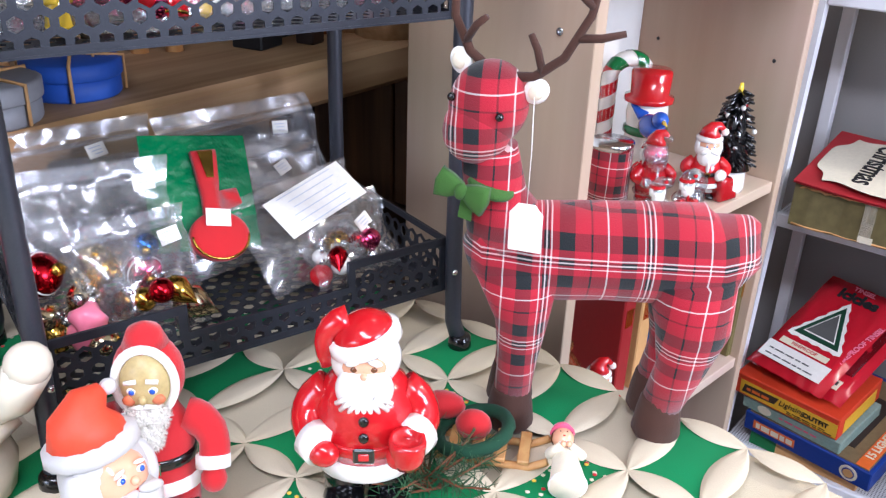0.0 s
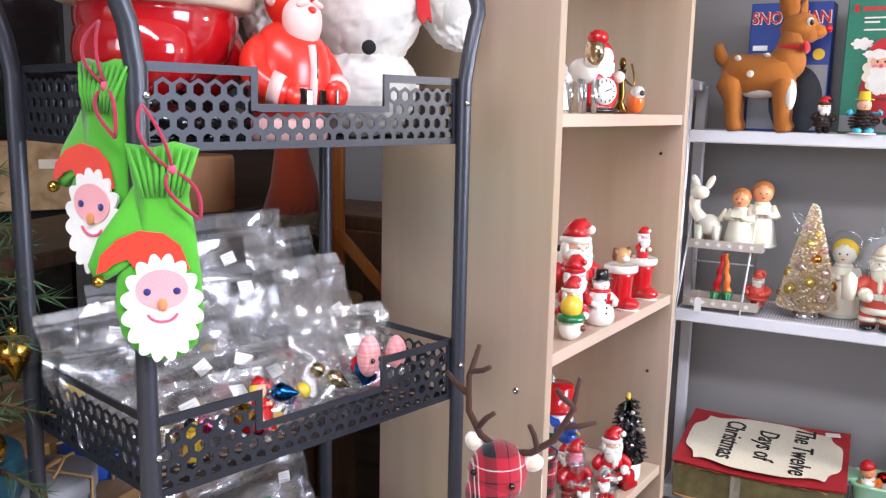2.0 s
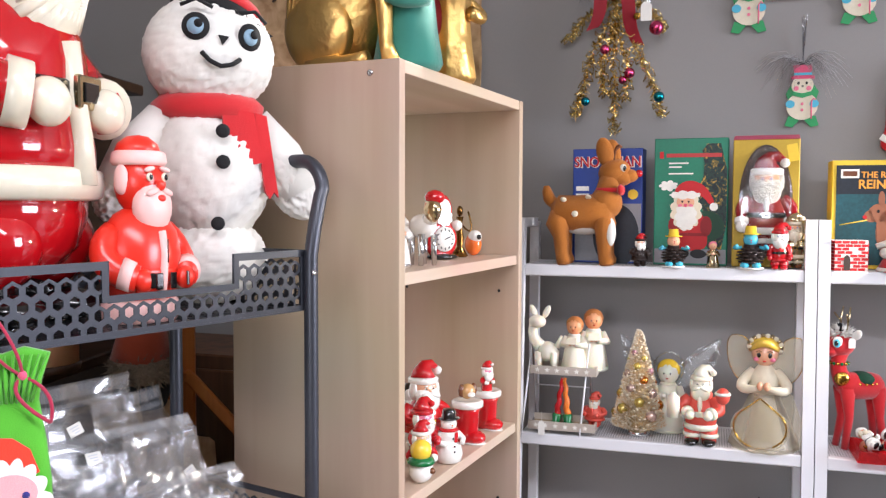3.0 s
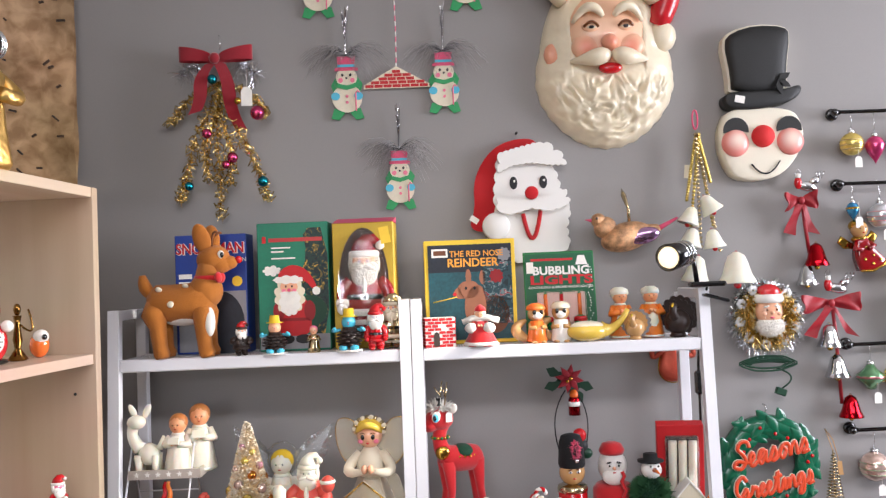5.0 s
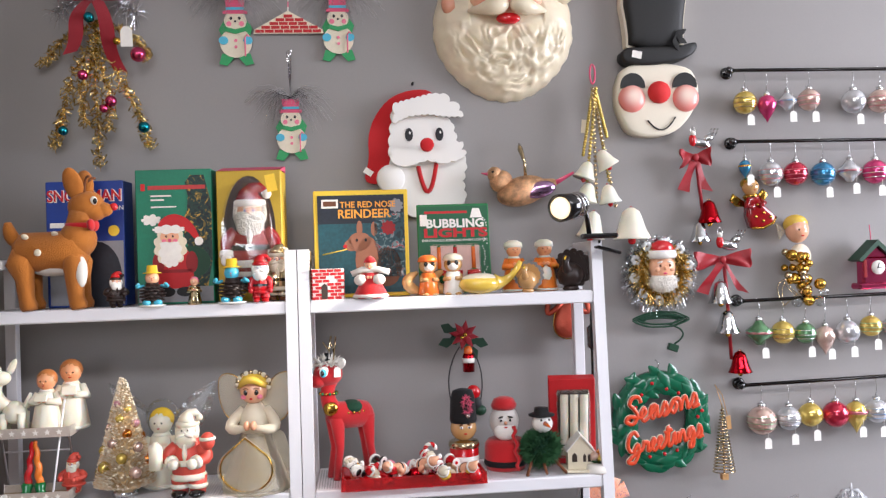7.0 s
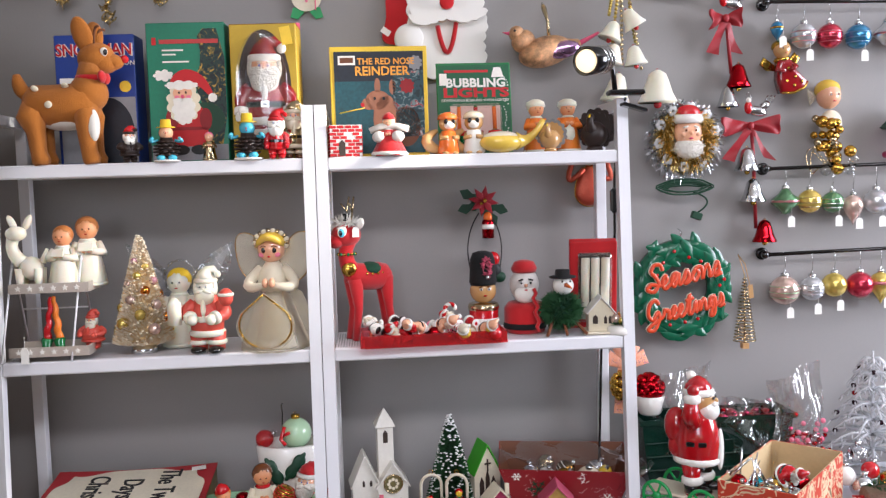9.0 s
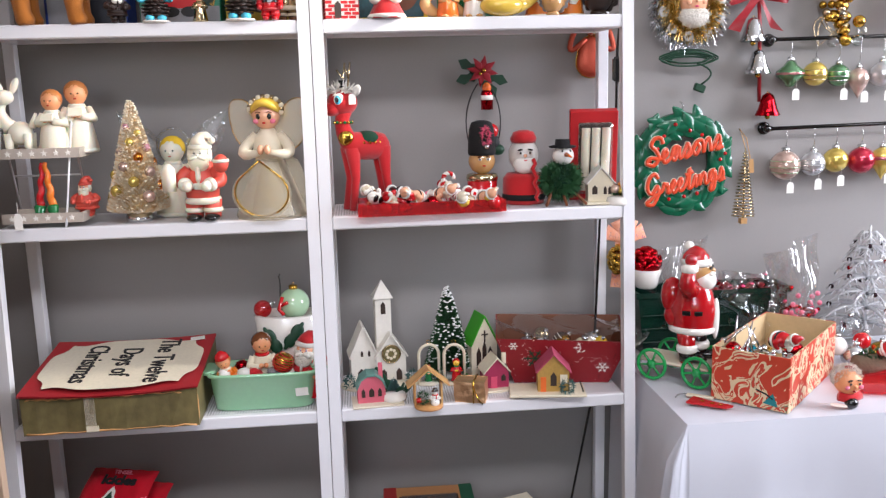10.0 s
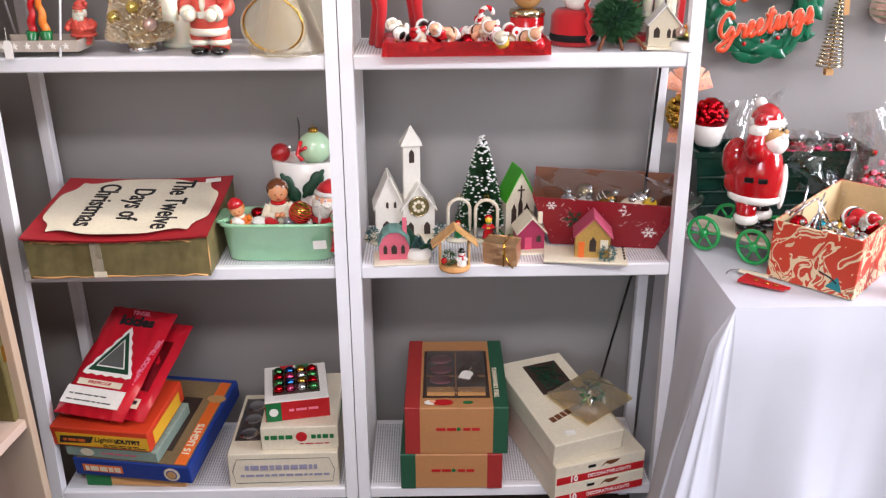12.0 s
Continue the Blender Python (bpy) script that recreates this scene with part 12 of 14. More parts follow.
ball = thing("striped_bauble", pose(0.055, 1.508, Z3 + 0.088, 0, 25, 0), "gold foil ball wound with red ribbon stripes", "ornament", Form().sph((0, 0, 0), 0.02, "m_gold", 18, 12))
for k in range(-3, 4):
    z = k * 0.0052
    r = math.sqrt(0.02 ** 2 - z * z) + 0.0004
    part("ribbon", Form().tube([(r * math.cos(a * 0.35), r * math.sin(a * 0.35), z) for a in range(18)], 0.0011, "p_red", 5, True), ball)
for x, y, k, s in ((-0.058, 1.515, "g_white", 0.014), (-0.02, 1.51, "plush_white", 0.016), (0.035, 1.512, "g_grey", 0.013), (0.0, 1.512, "f_red", 0.014), (-0.03, 1.56, "m_red", 0.016), (0.05, 1.56, "g_cream", 0.018)):
    b = Form().sph((0, 0, 0), (s, s * 0.8, s * 0.75), k, 14, 9)
    fuzz(b, (0, 0, 0), (s, s * 0.8, s * 0.75), 120, 0.004, k, int(s * 1e4))
    thing("trinket", pose(x, y, Z3 + 0.068, 0, 20, 30), "small odd fuzzy ornament among dolls in a dish", "ornament", b)

# ceramic planter behind
pl = thing("ceramic_planter", pose(0.06, 1.612, Z3) @ Matrix.Diagonal((1.12, 0.95, 1.14, 1)), "white glazed planter with raised holly leaves, filled with ornaments", "planter")
part("pot", Form().lathe([(0.046, 0), (0.05, 0.004), (0.056, 0.09), (0.061, 0.138), (0.057, 0.142), (0.052, 0.12), (0.04, 0.02)], "g_white", seg=24, squash=0.8), pl)
for x, z, r in ((0.012, 0.108, 38), (-0.026, 0.1, -30)):
    part("leaf", Form().plate(scallop(0, 0, 0.008, 0.026, 6, 0.004, 48), 0.002, "g_darkgreen", pose(x, -0.049, z, -4, r, 0), 0.005), pl, "glossy dark green raised leaf")
part("gold_trim", Form().tube([(-0.05, -0.036, 0.1), (-0.03, -0.046, 0.07), (-0.036, -0.04, 0.03)], 0.0025, "m_gold", 6), pl)
b = bauble(0.032, "mintball")
bb = thing("glass_bauble", pose(0.074, 1.605, Z3 + 0.222, 0, 0, 0), "pale mint glass ball with a painted red bow", "ornament", b, group="")
part("bow", Form().tube([(-0.02, -0.028, -0.02), (-0.028, -0.03, -0.045), (-0.018, -0.036, -0.055)], 0.004, "g_red", 6).tube([(-0.026, -0.027, -0.04), (-0.01, -0.036, -0.03)], 0.0035, "g_red", 6), bb)
thing("glass_bauble", pose(0.034, 1.604, Z3 + 0.186, 0, 60, 0), "dusky red clear glass ball", "ornament", bauble(0.018, "redclear", "m_silver"))
thing("ornament_hook", pose(0.046, 1.61, Z3 + 0.192), "thin dark wire hook standing among ornaments", "hook", Form().tube([(0, 0, 0), (0.002, 0, 0.03), (0.0, 0, 0.046), (0.003, 0, 0.05)], 0.0012, "g_black", 6))


# ---- cardboard village ----
lf = thing("leaf_clump", pose(0.285, 1.512, Z3 + 0.004), "clump of glossy dark green plastic leaves by the church", "leaves")
for i in range(7):
    part("leaf", Form().plate([(0, 0), (0.011, 0.012), (0.008, 0.026), (0, 0.036), (-0.008, 0.026), (-0.011, 0.012)], 0.001, "g_darkgreen", pose(0.006 * (i % 3 - 1), 0, 0.006, 30 + 9 * (i % 4), -70 + 23 * i, 20 * i), 0.003), lf)


def church():
    root = thing("card_church", pose(0.246, 1.605, Z3, 0, 0, 6), "white cardboard church with steeple and gold rose window", "card house", group="cardboard village")

    def gable(cx, w, d, eave, top, y):
        g = Form()
        v = [(cx - w / 2, y, 0), (cx + w / 2, y, 0), (cx + w / 2, y, eave), (cx, y, top), (cx - w / 2, y, eave)]
        v += [(a, b + d, c) for a, b, c in v]
        g.add(v, [(0, 1, 2, 3, 4), (9, 8, 7, 6, 5), (1, 6, 7, 2), (0, 4, 9, 5)], "boxwhite", False)
        part("wall", g, root)
        for k in (-1, 1):
            L = math.hypot(w / 2 + 0.005, top - eave + 0.005)
            part("roof", Form().box((cx + k * (w / 4 + 0.002), y + d / 2, (top + eave) / 2 + 0.001), (L, d + 0.012, 0.0026), "boxwhite", (0, k * math.degrees(math.atan2(top - eave, w / 2)), 0)), root)

    gable(0.022, 0.062, 0.06, 0.056, 0.1, 0.0)
    gable(-0.034, 0.054, 0.05, 0.058, 0.118, 0.008)
    part("tower", Form().box((0.012, 0.04, 0.088), (0.033, 0.032, 0.176), "boxwhite", bev=0.0006), root)
    part("spire", Form().lathe([(0.03, 0.176), (0.028, 0.179), (0.001, 0.212)], "boxwhite", (0.012, 0.04, 0), 4, (0, 0, 45), smooth=False), root)
    part("opening", Form().plate([(-0.005, 0), (0.005, 0), (0.005, 0.02), (0.0, 0.027), (-0.005, 0.02)], 0.001, "boxdark", pose(0.012, 0.0236, 0.142)), root)
    rose = part("rose_window", Form().plate(circle(0, 0, 0.02, n=28), 0.0015, "olive", pose(0.022, -0.002, 0.062)), root, "gold foil rose window")
    for i in range(8):
        a = i * math.pi / 4
        part("petal", Form().plate(circle(0.0095 * math.cos(a), 0.0095 * math.sin(a), 0.0034, n=10), 0.0008, "p_cream", pose(0.022, -0.0028, 0.062)), rose)
    part("rim", Form().tube([(0.022 + 0.019 * math.cos(i * 0.3), -0.003, 0.062 + 0.019 * math.sin(i * 0.3)) for i in range(21)], 0.0016, "m_champagne", 6, True), rose)
    for x, z, w, h, y in ((0.006, 0.004, 0.012, 0.026, 0), (0.038, 0.004, 0.012, 0.026, 0), (-0.04, 0.006, 0.016, 0.026, 0.008), (-0.038, 0.058, 0.005, 0.013, 0.008), (-0.023, 0.058, 0.005, 0.013, 0.008)):
        part("window", Form().plate([(x - w / 2, 0), (x + w / 2, 0), (x + w / 2, h * 0.7), (x, h), (x - w / 2, h * 0.7)], 0.001, "boxdark", pose(0, y - 0.0012, z)), root)
    part("base", Form().lathe([(0.085, 0), (0.085, 0.004), (0.08, 0.005)], "boxcream", (0.0, -0.002, -0.001), 32, squash=0.6), root)
    for k in (-0.068, 0.062):
        sp = Form()
        fuzz(sp, (k, -0.022, 0.014), (0.01, 0.008, 0.016), 130, 0.008, "sagefrost", 5)
        part("shrub", sp, root, "frosted blue-green moss shrub")


church()
for i, (x, z, r) in enumerate(((0.236, 0.03, 20), (0.25, 0.02, -40), (0.225, 0.022, 70), (0.243, 0.014, 5))):
    thing("holly_leaf", pose(x, 1.553, Z3 + z, -20, r, 10), "dark green plastic holly leaf beside the church", "leaf", Form().plate(scallop(0, 0, 0.008, 0.02, 7, 0.005, 56), 0.0012, "f_darkgreen", None, 0.003), group="holly leaves")
bottle_brush(0.196, 0.046, "spray", None, 0, "g_white", 21, "dark green bottle-brush tree with snowy tips", pose(0.39, 1.625, Z3), count=4200, snow="flock")
gh = card_house(pose(0.464, 1.60, Z3 + 0.004, 0, 0, 14), 0.058, 0.046, 0.128, "boxcream", "grass", "cream card chapel with bright green roof and cut windows", [(-0.013, 0.02, 0.01, 0.045), (0.0, 0.018, 0.009, 0.062), (0.013, 0.02, 0.01, 0.045)], None, (0.06, 0.05, 0.0, "grass"))
part("cross", Form().box((0, -0.003, 0.088), (0.003, 0.001, 0.026), "boxdark").box((0, -0.003, 0.092), (0.014, 0.001, 0.003), "boxdark"), gh)
br = thing("card_barn", pose(0.224, 1.482, Z3 + 0.004, 0, 0, 4), "pink cardboard barn with worn teal curved roof and chimney", "card house", group="cardboard village")
barn = [(-0.027, 0), (0.027, 0), (0.027, 0.03), (0.02, 0.045), (0.008, 0.054), (-0.008, 0.054), (-0.02, 0.045), (-0.027, 0.03)]
part("wall", Form().plate(barn, 0.036, "barnpink", pose(0, 0, 0)), br)
roof = [(-0.0295, 0.028), (-0.021, 0.0465), (-0.008, 0.056), (0.008, 0.056), (0.021, 0.0465), (0.0295, 0.028), (0.0275, 0.028), (0.0195, 0.045), (0.008, 0.0535), (-0.008, 0.0535), (-0.0195, 0.045), (-0.0275, 0.028)]
part("roof", Form().plate(roof[::-1], 0.044, "tealroof", pose(0, -0.004, 0.0005)), br)
part("chimney", Form().box((0.02, 0.02, 0.058), (0.008, 0.008, 0.03), "barnpink"), br)
for x, w in ((-0.016, 0.007), (0.0, 0.01), (0.016, 0.007)):
    part("window", Form().plate([(x - w / 2, 0.012), (x + w / 2, 0.012), (x + w / 2, 0.024), (x, 0.03), (x - w / 2, 0.024)], 0.0008, "boxdark", pose(0, -0.001, 0)), br)
part("base", Form().box((0.012, 0.012, -0.002), (0.1, 0.066, 0.004), "boxcream", bev=0.001), br)
bottle_brush(0.044, 0.01, "sagefrost", None, 0, "g_white", 33, "tiny frosted tree beside a pink card barn", pose(0.268, 1.497, Z3 + 0.004), count=350)
for i, (x, y, r) in enumerate(((0.345, 1.582, 4), (0.397, 1.574, -4))):
    a = thing("glitter_arch", pose(x, y, Z3, 0, 0, r), "white plastic arch ornament with a tiny figure inside", "ornament", group="white arches")
    part("frame", Form().tube([(-0.021, 0, 0.004), (-0.021, 0, 0.06)] + [(-0.021 * math.cos(t * math.pi / 10), 0, 0.064 + 0.021 * math.sin(t * math.pi / 10)) for t in range(11)] + [(0.021, 0, 0.06), (0.021, 0, 0.004)], 0.0034, "ivoryplastic", 8), a)
    part("floor_disc", Form().lathe([(0.024, 0), (0.025, 0.003), (0.022, 0.006)], "ivoryplastic", seg=20, squash=0.6), a)
    part("loop", Form().tube([(0.004 * math.cos(t), 0, 0.091 + 0.004 * math.sin(t)) for t in (k * 0.7 for k in range(9))], 0.0008, "m_gold", 5, True), a)
    p = toy_person(0.05, "g_red", "g_yellow", "g_red", "g_green") if i else toy_person(0.036, "g_green", "g_skin", "g_red", "g_white")
    thing("tiny_figure", pose(x + (0.004 if i else -0.002), y - 0.001, Z3 + 0.006, 0, 0, r), "tiny painted red and green toy figure under an arch", "figurine", p)
    pb = Form()
    fuzz(pb, (0, 0, 0.012), (0.006, 0.006, 0.014), 80, 0.006, "spray", 3)
    thing("tiny_shrub", pose(x + 0.014, y - 0.004, Z3 + 0.006), "tiny green moss shrub under an arch", "shrub", pb)
st = thing("toy_stable", pose(0.333, 1.452, Z3, 0, 0, 3), "raw wooden stable ornament sheltering a small snowman", "ornament")
part("base", Form().lathe([(0.027, 0), (0.028, 0.002), (0.027, 0.005)], "cork", seg=24), st)
for k in (-1, 1):
    part("roof", Form().box((k * 0.02, 0.01, 0.06), (0.054, 0.036, 0.0025), "cork", (0, k * 40, 0)), st)
    part("post", Form().box((k * 0.026, 0.012, 0.025), (0.003, 0.026, 0.045), "cork"), st)
thing("snowman_figure", pose(0.345, 1.447, Z3 + 0.005), "tiny white snowman in a black hat", "figurine", snowman(0.034))
pb = Form().sph((-0.008, 0, 0.01), 0.006, "g_red")
fuzz(pb, (0, 0, 0.015), (0.009, 0.007, 0.012), 120, 0.006, "spray", 9)
thing("tiny_shrub", pose(0.322, 1.45, Z3 + 0.005), "tiny green shrub with red berries in the stable", "shrub", pb)
gb = thing("gift_parcel", pose(0.42, 1.48, Z3, 0, 0, -18), "crinkled gold foil parcel tied with gold cord", "gift box")
gf = Form()
rs = random.Random(4)
gf.add([(x * (1 + rs.uniform(-0.06, 0.06)), y * (1 + rs.uniform(-0.06, 0.06)), z + rs.uniform(-0.001, 0.001)) for z in (0, 0.014, 0.028, 0.042) for x, y in ((-0.03, -0.02), (0, -0.021), (0.03, -0.02), (0.03, 0.02), (0, 0.021), (-0.03, 0.02))], [(j * 6 + i, j * 6 + (i + 1) % 6, j * 6 + 6 + (i + 1) % 6, j * 6 + 6 + i) for j in range(3) for i in range(6)] + [(18, 19, 20, 21, 22, 23), (5, 4, 3, 2, 1, 0)], "goldfoil", False)
part("wrapper", gf, gb)
part("cord", Form().tube([(0.008, -0.023, 0.0), (0.008, -0.0232, 0.043), (0.008, 0.023, 0.044)], 0.0018, "m_gold", 6).tube(bend([(0.008, -0.022, 0.036), (0.018, -0.04, 0.02), (0.028, -0.034, 0.004)], 6), 0.0016, "m_gold", 5), gb)
ph = card_house(pose(0.478, 1.525, Z3 + 0.004, 0, 0, 6), 0.05, 0.042, 0.06, "magenta", "boxcream", "magenta card cottage with snowy cream roof", [(0.014, 0.014, 0.009, 0.014)], (-0.006, 0.013, 0.024, "p_rose"), (0.066, 0.06, 0.002))
part("chimney", Form().box((0.02, 0.02, 0.056), (0.008, 0.008, 0.024), "boxcream"), ph)
yh = card_house(pose(0.582, 1.468, Z3 + 0.01, 0, 0, -8), 0.062, 0.046, 0.074, "mustard", "rosepink", "mustard card house with rose-pink roof on a cream base", [(0.0, 0.012, 0.012, 0.028)], (-0.02, 0.011, 0.03, "p_orange"), (0.15, 0.072, -0.012))
part("window", Form().box((0.02, -0.0015, 0.026), (0.014, 0.0014, 0.018), "p_cream"), yh)
for k in range(5):
    part("peg", Form().lathe([(0.002, 0), (0.002, 0.003)], "g_black", (0.058, 0.05 - 0.013 * k, 0), 8), yh)
pb = Form()
fuzz(pb, (0, 0, 0.015), (0.014, 0.008, 0.014), 160, 0.007, "sagefrost", 6)
thing("frosted_shrub", pose(0.606, 1.452, Z3 + 0.01), "frosted green-blue shrub by the mustard house", "shrub", pb)

# red gift basket
gk = thing("gift_basket", pose(0.612, 1.52, Z3, 0, 0, -9) @ Matrix.Diagonal((1.1, 1, 1.05, 1)), "red flared card basket printed with snowflakes, wrapped in film", "basket")
w0, w1, d0, d1, hh = 0.088, 0.122, 0.05, 0.078, 0.098
lo = [(-w0, 0.075 - d0, 0), (w0, 0.075 - d0, 0), (w0, 0.075 + d0, 0), (-w0, 0.075 + d0, 0)]
hi = [(-w1, 0.075 - d1, hh), (w1, 0.075 - d1, hh - 0.008), (w1, 0.075 + d1, hh + 0.006), (-w1, 0.075 + d1, hh + 0.01)]
for i in range(4):
    j = (i + 1) % 4
    s = Form()
    inn = [(x * 0.985, 0.075 + (y - 0.075) * 0.975, z) for x, y, z in (lo[i], lo[j], hi[j], hi[i])]
    s.add([lo[i], lo[j], hi[j], hi[i]], [(0, 1, 2, 3)], "snowprint", False).add(inn, [(3, 2, 1, 0)], "p_brown", False)
    s.add([hi[i], hi[j], inn[2], inn[3]], [(0, 1, 2, 3)], "snowprint", False)
    part("panel", s, gk)
part("bottom", Form().add([lo[0], lo[1], lo[2], lo[3]], [(0, 1, 2, 3)], "liner", False), gk)
tilt = math.degrees(math.atan2(d1 - d0, hh))
for x, z, s, key in ((-0.05, 0.055, 0.02, "p_darkgreen"), (0.075, 0.034, 0.012, "p_white"), (0.035, 0.078, 0.014, "p_white"), (-0.09, 0.082, 0.009, "p_white"), (0.0, 0.02, 0.008, "p_white")):
    sn = Form()
    for a in range(3):
        sn.box((0, 0, 0), (s * 2, 0.0008, s * 0.14), key, (0, a * 60, 0))
        for e in (-1, 1):
            c, d = math.cos(radians(a * 60)) * e * s * 0.65, -math.sin(radians(a * 60)) * e * s * 0.65
            sn.box((c, 0, d), (s * 0.5, 0.0009, s * 0.12), key, (0, a * 60 + 90, 0))
    part("snowflake", sn, gk, "", pose(x, 0.075 - d0 - (d1 - d0) * z / hh - 0.001, z, tilt, 0, 0))
for i, (x, y, r, key) in enumerate(((-0.075, 0.09, 0.02, "m_silver"), (-0.035, 0.06, 0.018, "g_white"), (-0.03, 0.11, 0.02, "m_champagne"), (0.02, 0.09, 0.02, "m_bronze"), (0.045, 0.05, 0.026, "g_cream"), (0.085, 0.06, 0.014, "g_yellow"), (0.08, 0.11, 0.02, "m_silver"), (0.01, 0.04, 0.016, "m_gold"))):
    thing("glass_bauble", pose(0.618, 1.52, Z3, 0, 0, -9) @ pose(x, y, 0.08 + 0.5 * r, 20 * (i % 3), 15 * (i % 4), 0), "old glass bauble lying in a gift basket", "ornament", bauble(r, key, "m_silver", "g_white" if i % 3 == 0 else None), group="basket baubles")
rs = random.Random(8)
part("film", Form().grid(lambda u, v: (-0.124 + 0.25 * u, -0.004 + 0.158 * v, hh + 0.006 + 0.008 * math.sin(9 * u + 4 * v) + 0.01 * math.sin(5 * v + 14 * u)), 20, 12, "cello").grid(lambda u, v: (0.1 + 0.05 * u + 0.012 * math.sin(9 * v), 0.0 + 0.01 * math.sin(11 * u + 6 * v) + 0.03 * v, 0.03 + 0.075 * v + 0.01 * math.sin(13 * u)), 10, 10, "cello"), gk, "crinkled clear wrapping film")

# ---- fourth shelf ----
bx = carton("flat_card_box", pose(-0.3, 1.45, Z4, 0, 0, -4), 0.2, 0.19, 0.03, "kraft", "flat green and tan card box under a stack")
panel(bx, -0.1, -0.05, 0, 0.03, "p_green")
bl = thing("light_string_box", pose(-0.296, 1.432, Z4 + 0.031, 7, 0, -9), "long blue cardboard box for a light string, tan windowed lid", "box")
part("carton", Form().box((0, 0.135, 0.021), (0.24, 0.27, 0.042), "printblue", bev=0.002), bl)
part("lid_panel", Form().box((0.0, 0.13, 0.0425), (0.226, 0.252, 0.002), "dulltan"), bl, "scuffed tan card panel")
part("window", Form().box((0.035, 0.12, 0.044), (0.07, 0.16, 0.0015), "boxdark"), bl)
part("side_band", Form().box((0.1, 0.13, 0.0438), (0.022, 0.25, 0.0016), "p_orange"), bl)
lettering("15 LIGHTS", 0.02, "p_cream", bl, flat(0.1, 0.075, 0.0452, 90), bold=0.0004)
stuck(bl, rect(0.082, 0.018, -0.06, 0.021), "p_orange", pose(0, -0.0004, 0))
bars(bl, pose(-0.06, -0.0014, 0.021), 0.07, 1, "p_cream", tall=0.011)
stuck(bl, circle(0.082, 0.021, 0.016, n=24), "p_cream", pose(0, -0.0004, 0), "seal")
stuck(bl, circle(0.082, 0.021, 0.011, n=20), "printblue", pose(0, -0.0012, 0), "seal")
stuck(bl, circle(0.082, 0.021, 0.009, n=20), "p_tan", pose(0, -0.002, 0), "seal")
stuck(bl, circle(0, 0, 0.02, 0.012, 24), "p_tan", flat(0.1, 0.2, 0.045), "oval_seal")
tb = carton("light_string_box", pose(-0.332, 1.436, Z4 + 0.076, 7, 0, -10), 0.19, 0.15, 0.026, "boxteal", "faded teal light string carton inside a stack")
stuck(tb, circle(-0.05, 0.013, 0.014, 0.009, 20), "p_cream", pose(0, -0.0006, 0), "oval_seal")
bars(tb, pose(0.02, -0.001, 0.014), 0.08, 1, "p_rose")
ob = thing("light_outfit_box", pose(-0.345, 1.43, Z4 + 0.104, 7, 0, -9), "orange-red and yellow light set carton with black print", "box")
part("carton", Form().box((0, 0.08, 0.024), (0.198, 0.16, 0.046), "boxorange", bev=0.0015), ob)
stuck(ob, rect(0.186, 0.03, 0.004, 0.02), "boxyellow", pose(0, -0.0002, 0))
stuck(ob, [(-0.085, 0.01), (-0.02, 0.014), (-0.012, 0.03), (-0.08, 0.028)], "boxdark", pose(0, -0.001, 0), "brand_shape")
bars(ob, pose(-0.05, -0.002, 0.02), 0.05, 1, "p_orange", tall=0.006)
lettering("Lighting", 0.016, "ink", ob, pose(0.012, -0.0012, 0.024, 0, -4, 0), shear=0.3)
lettering("OUTFIT", 0.0135, "ink", ob, pose(0.058, -0.0012, 0.0225), bold=0.0004)
bars(ob, pose(0.045, -0.0012, 0.012), 0.08, 2, "ink", 0.004, 0.0016)
stuck(ob, rect(0.12, 0.03, 0, 0), "boxyellow", side(0.0994, 0.08, 0.02, 90))


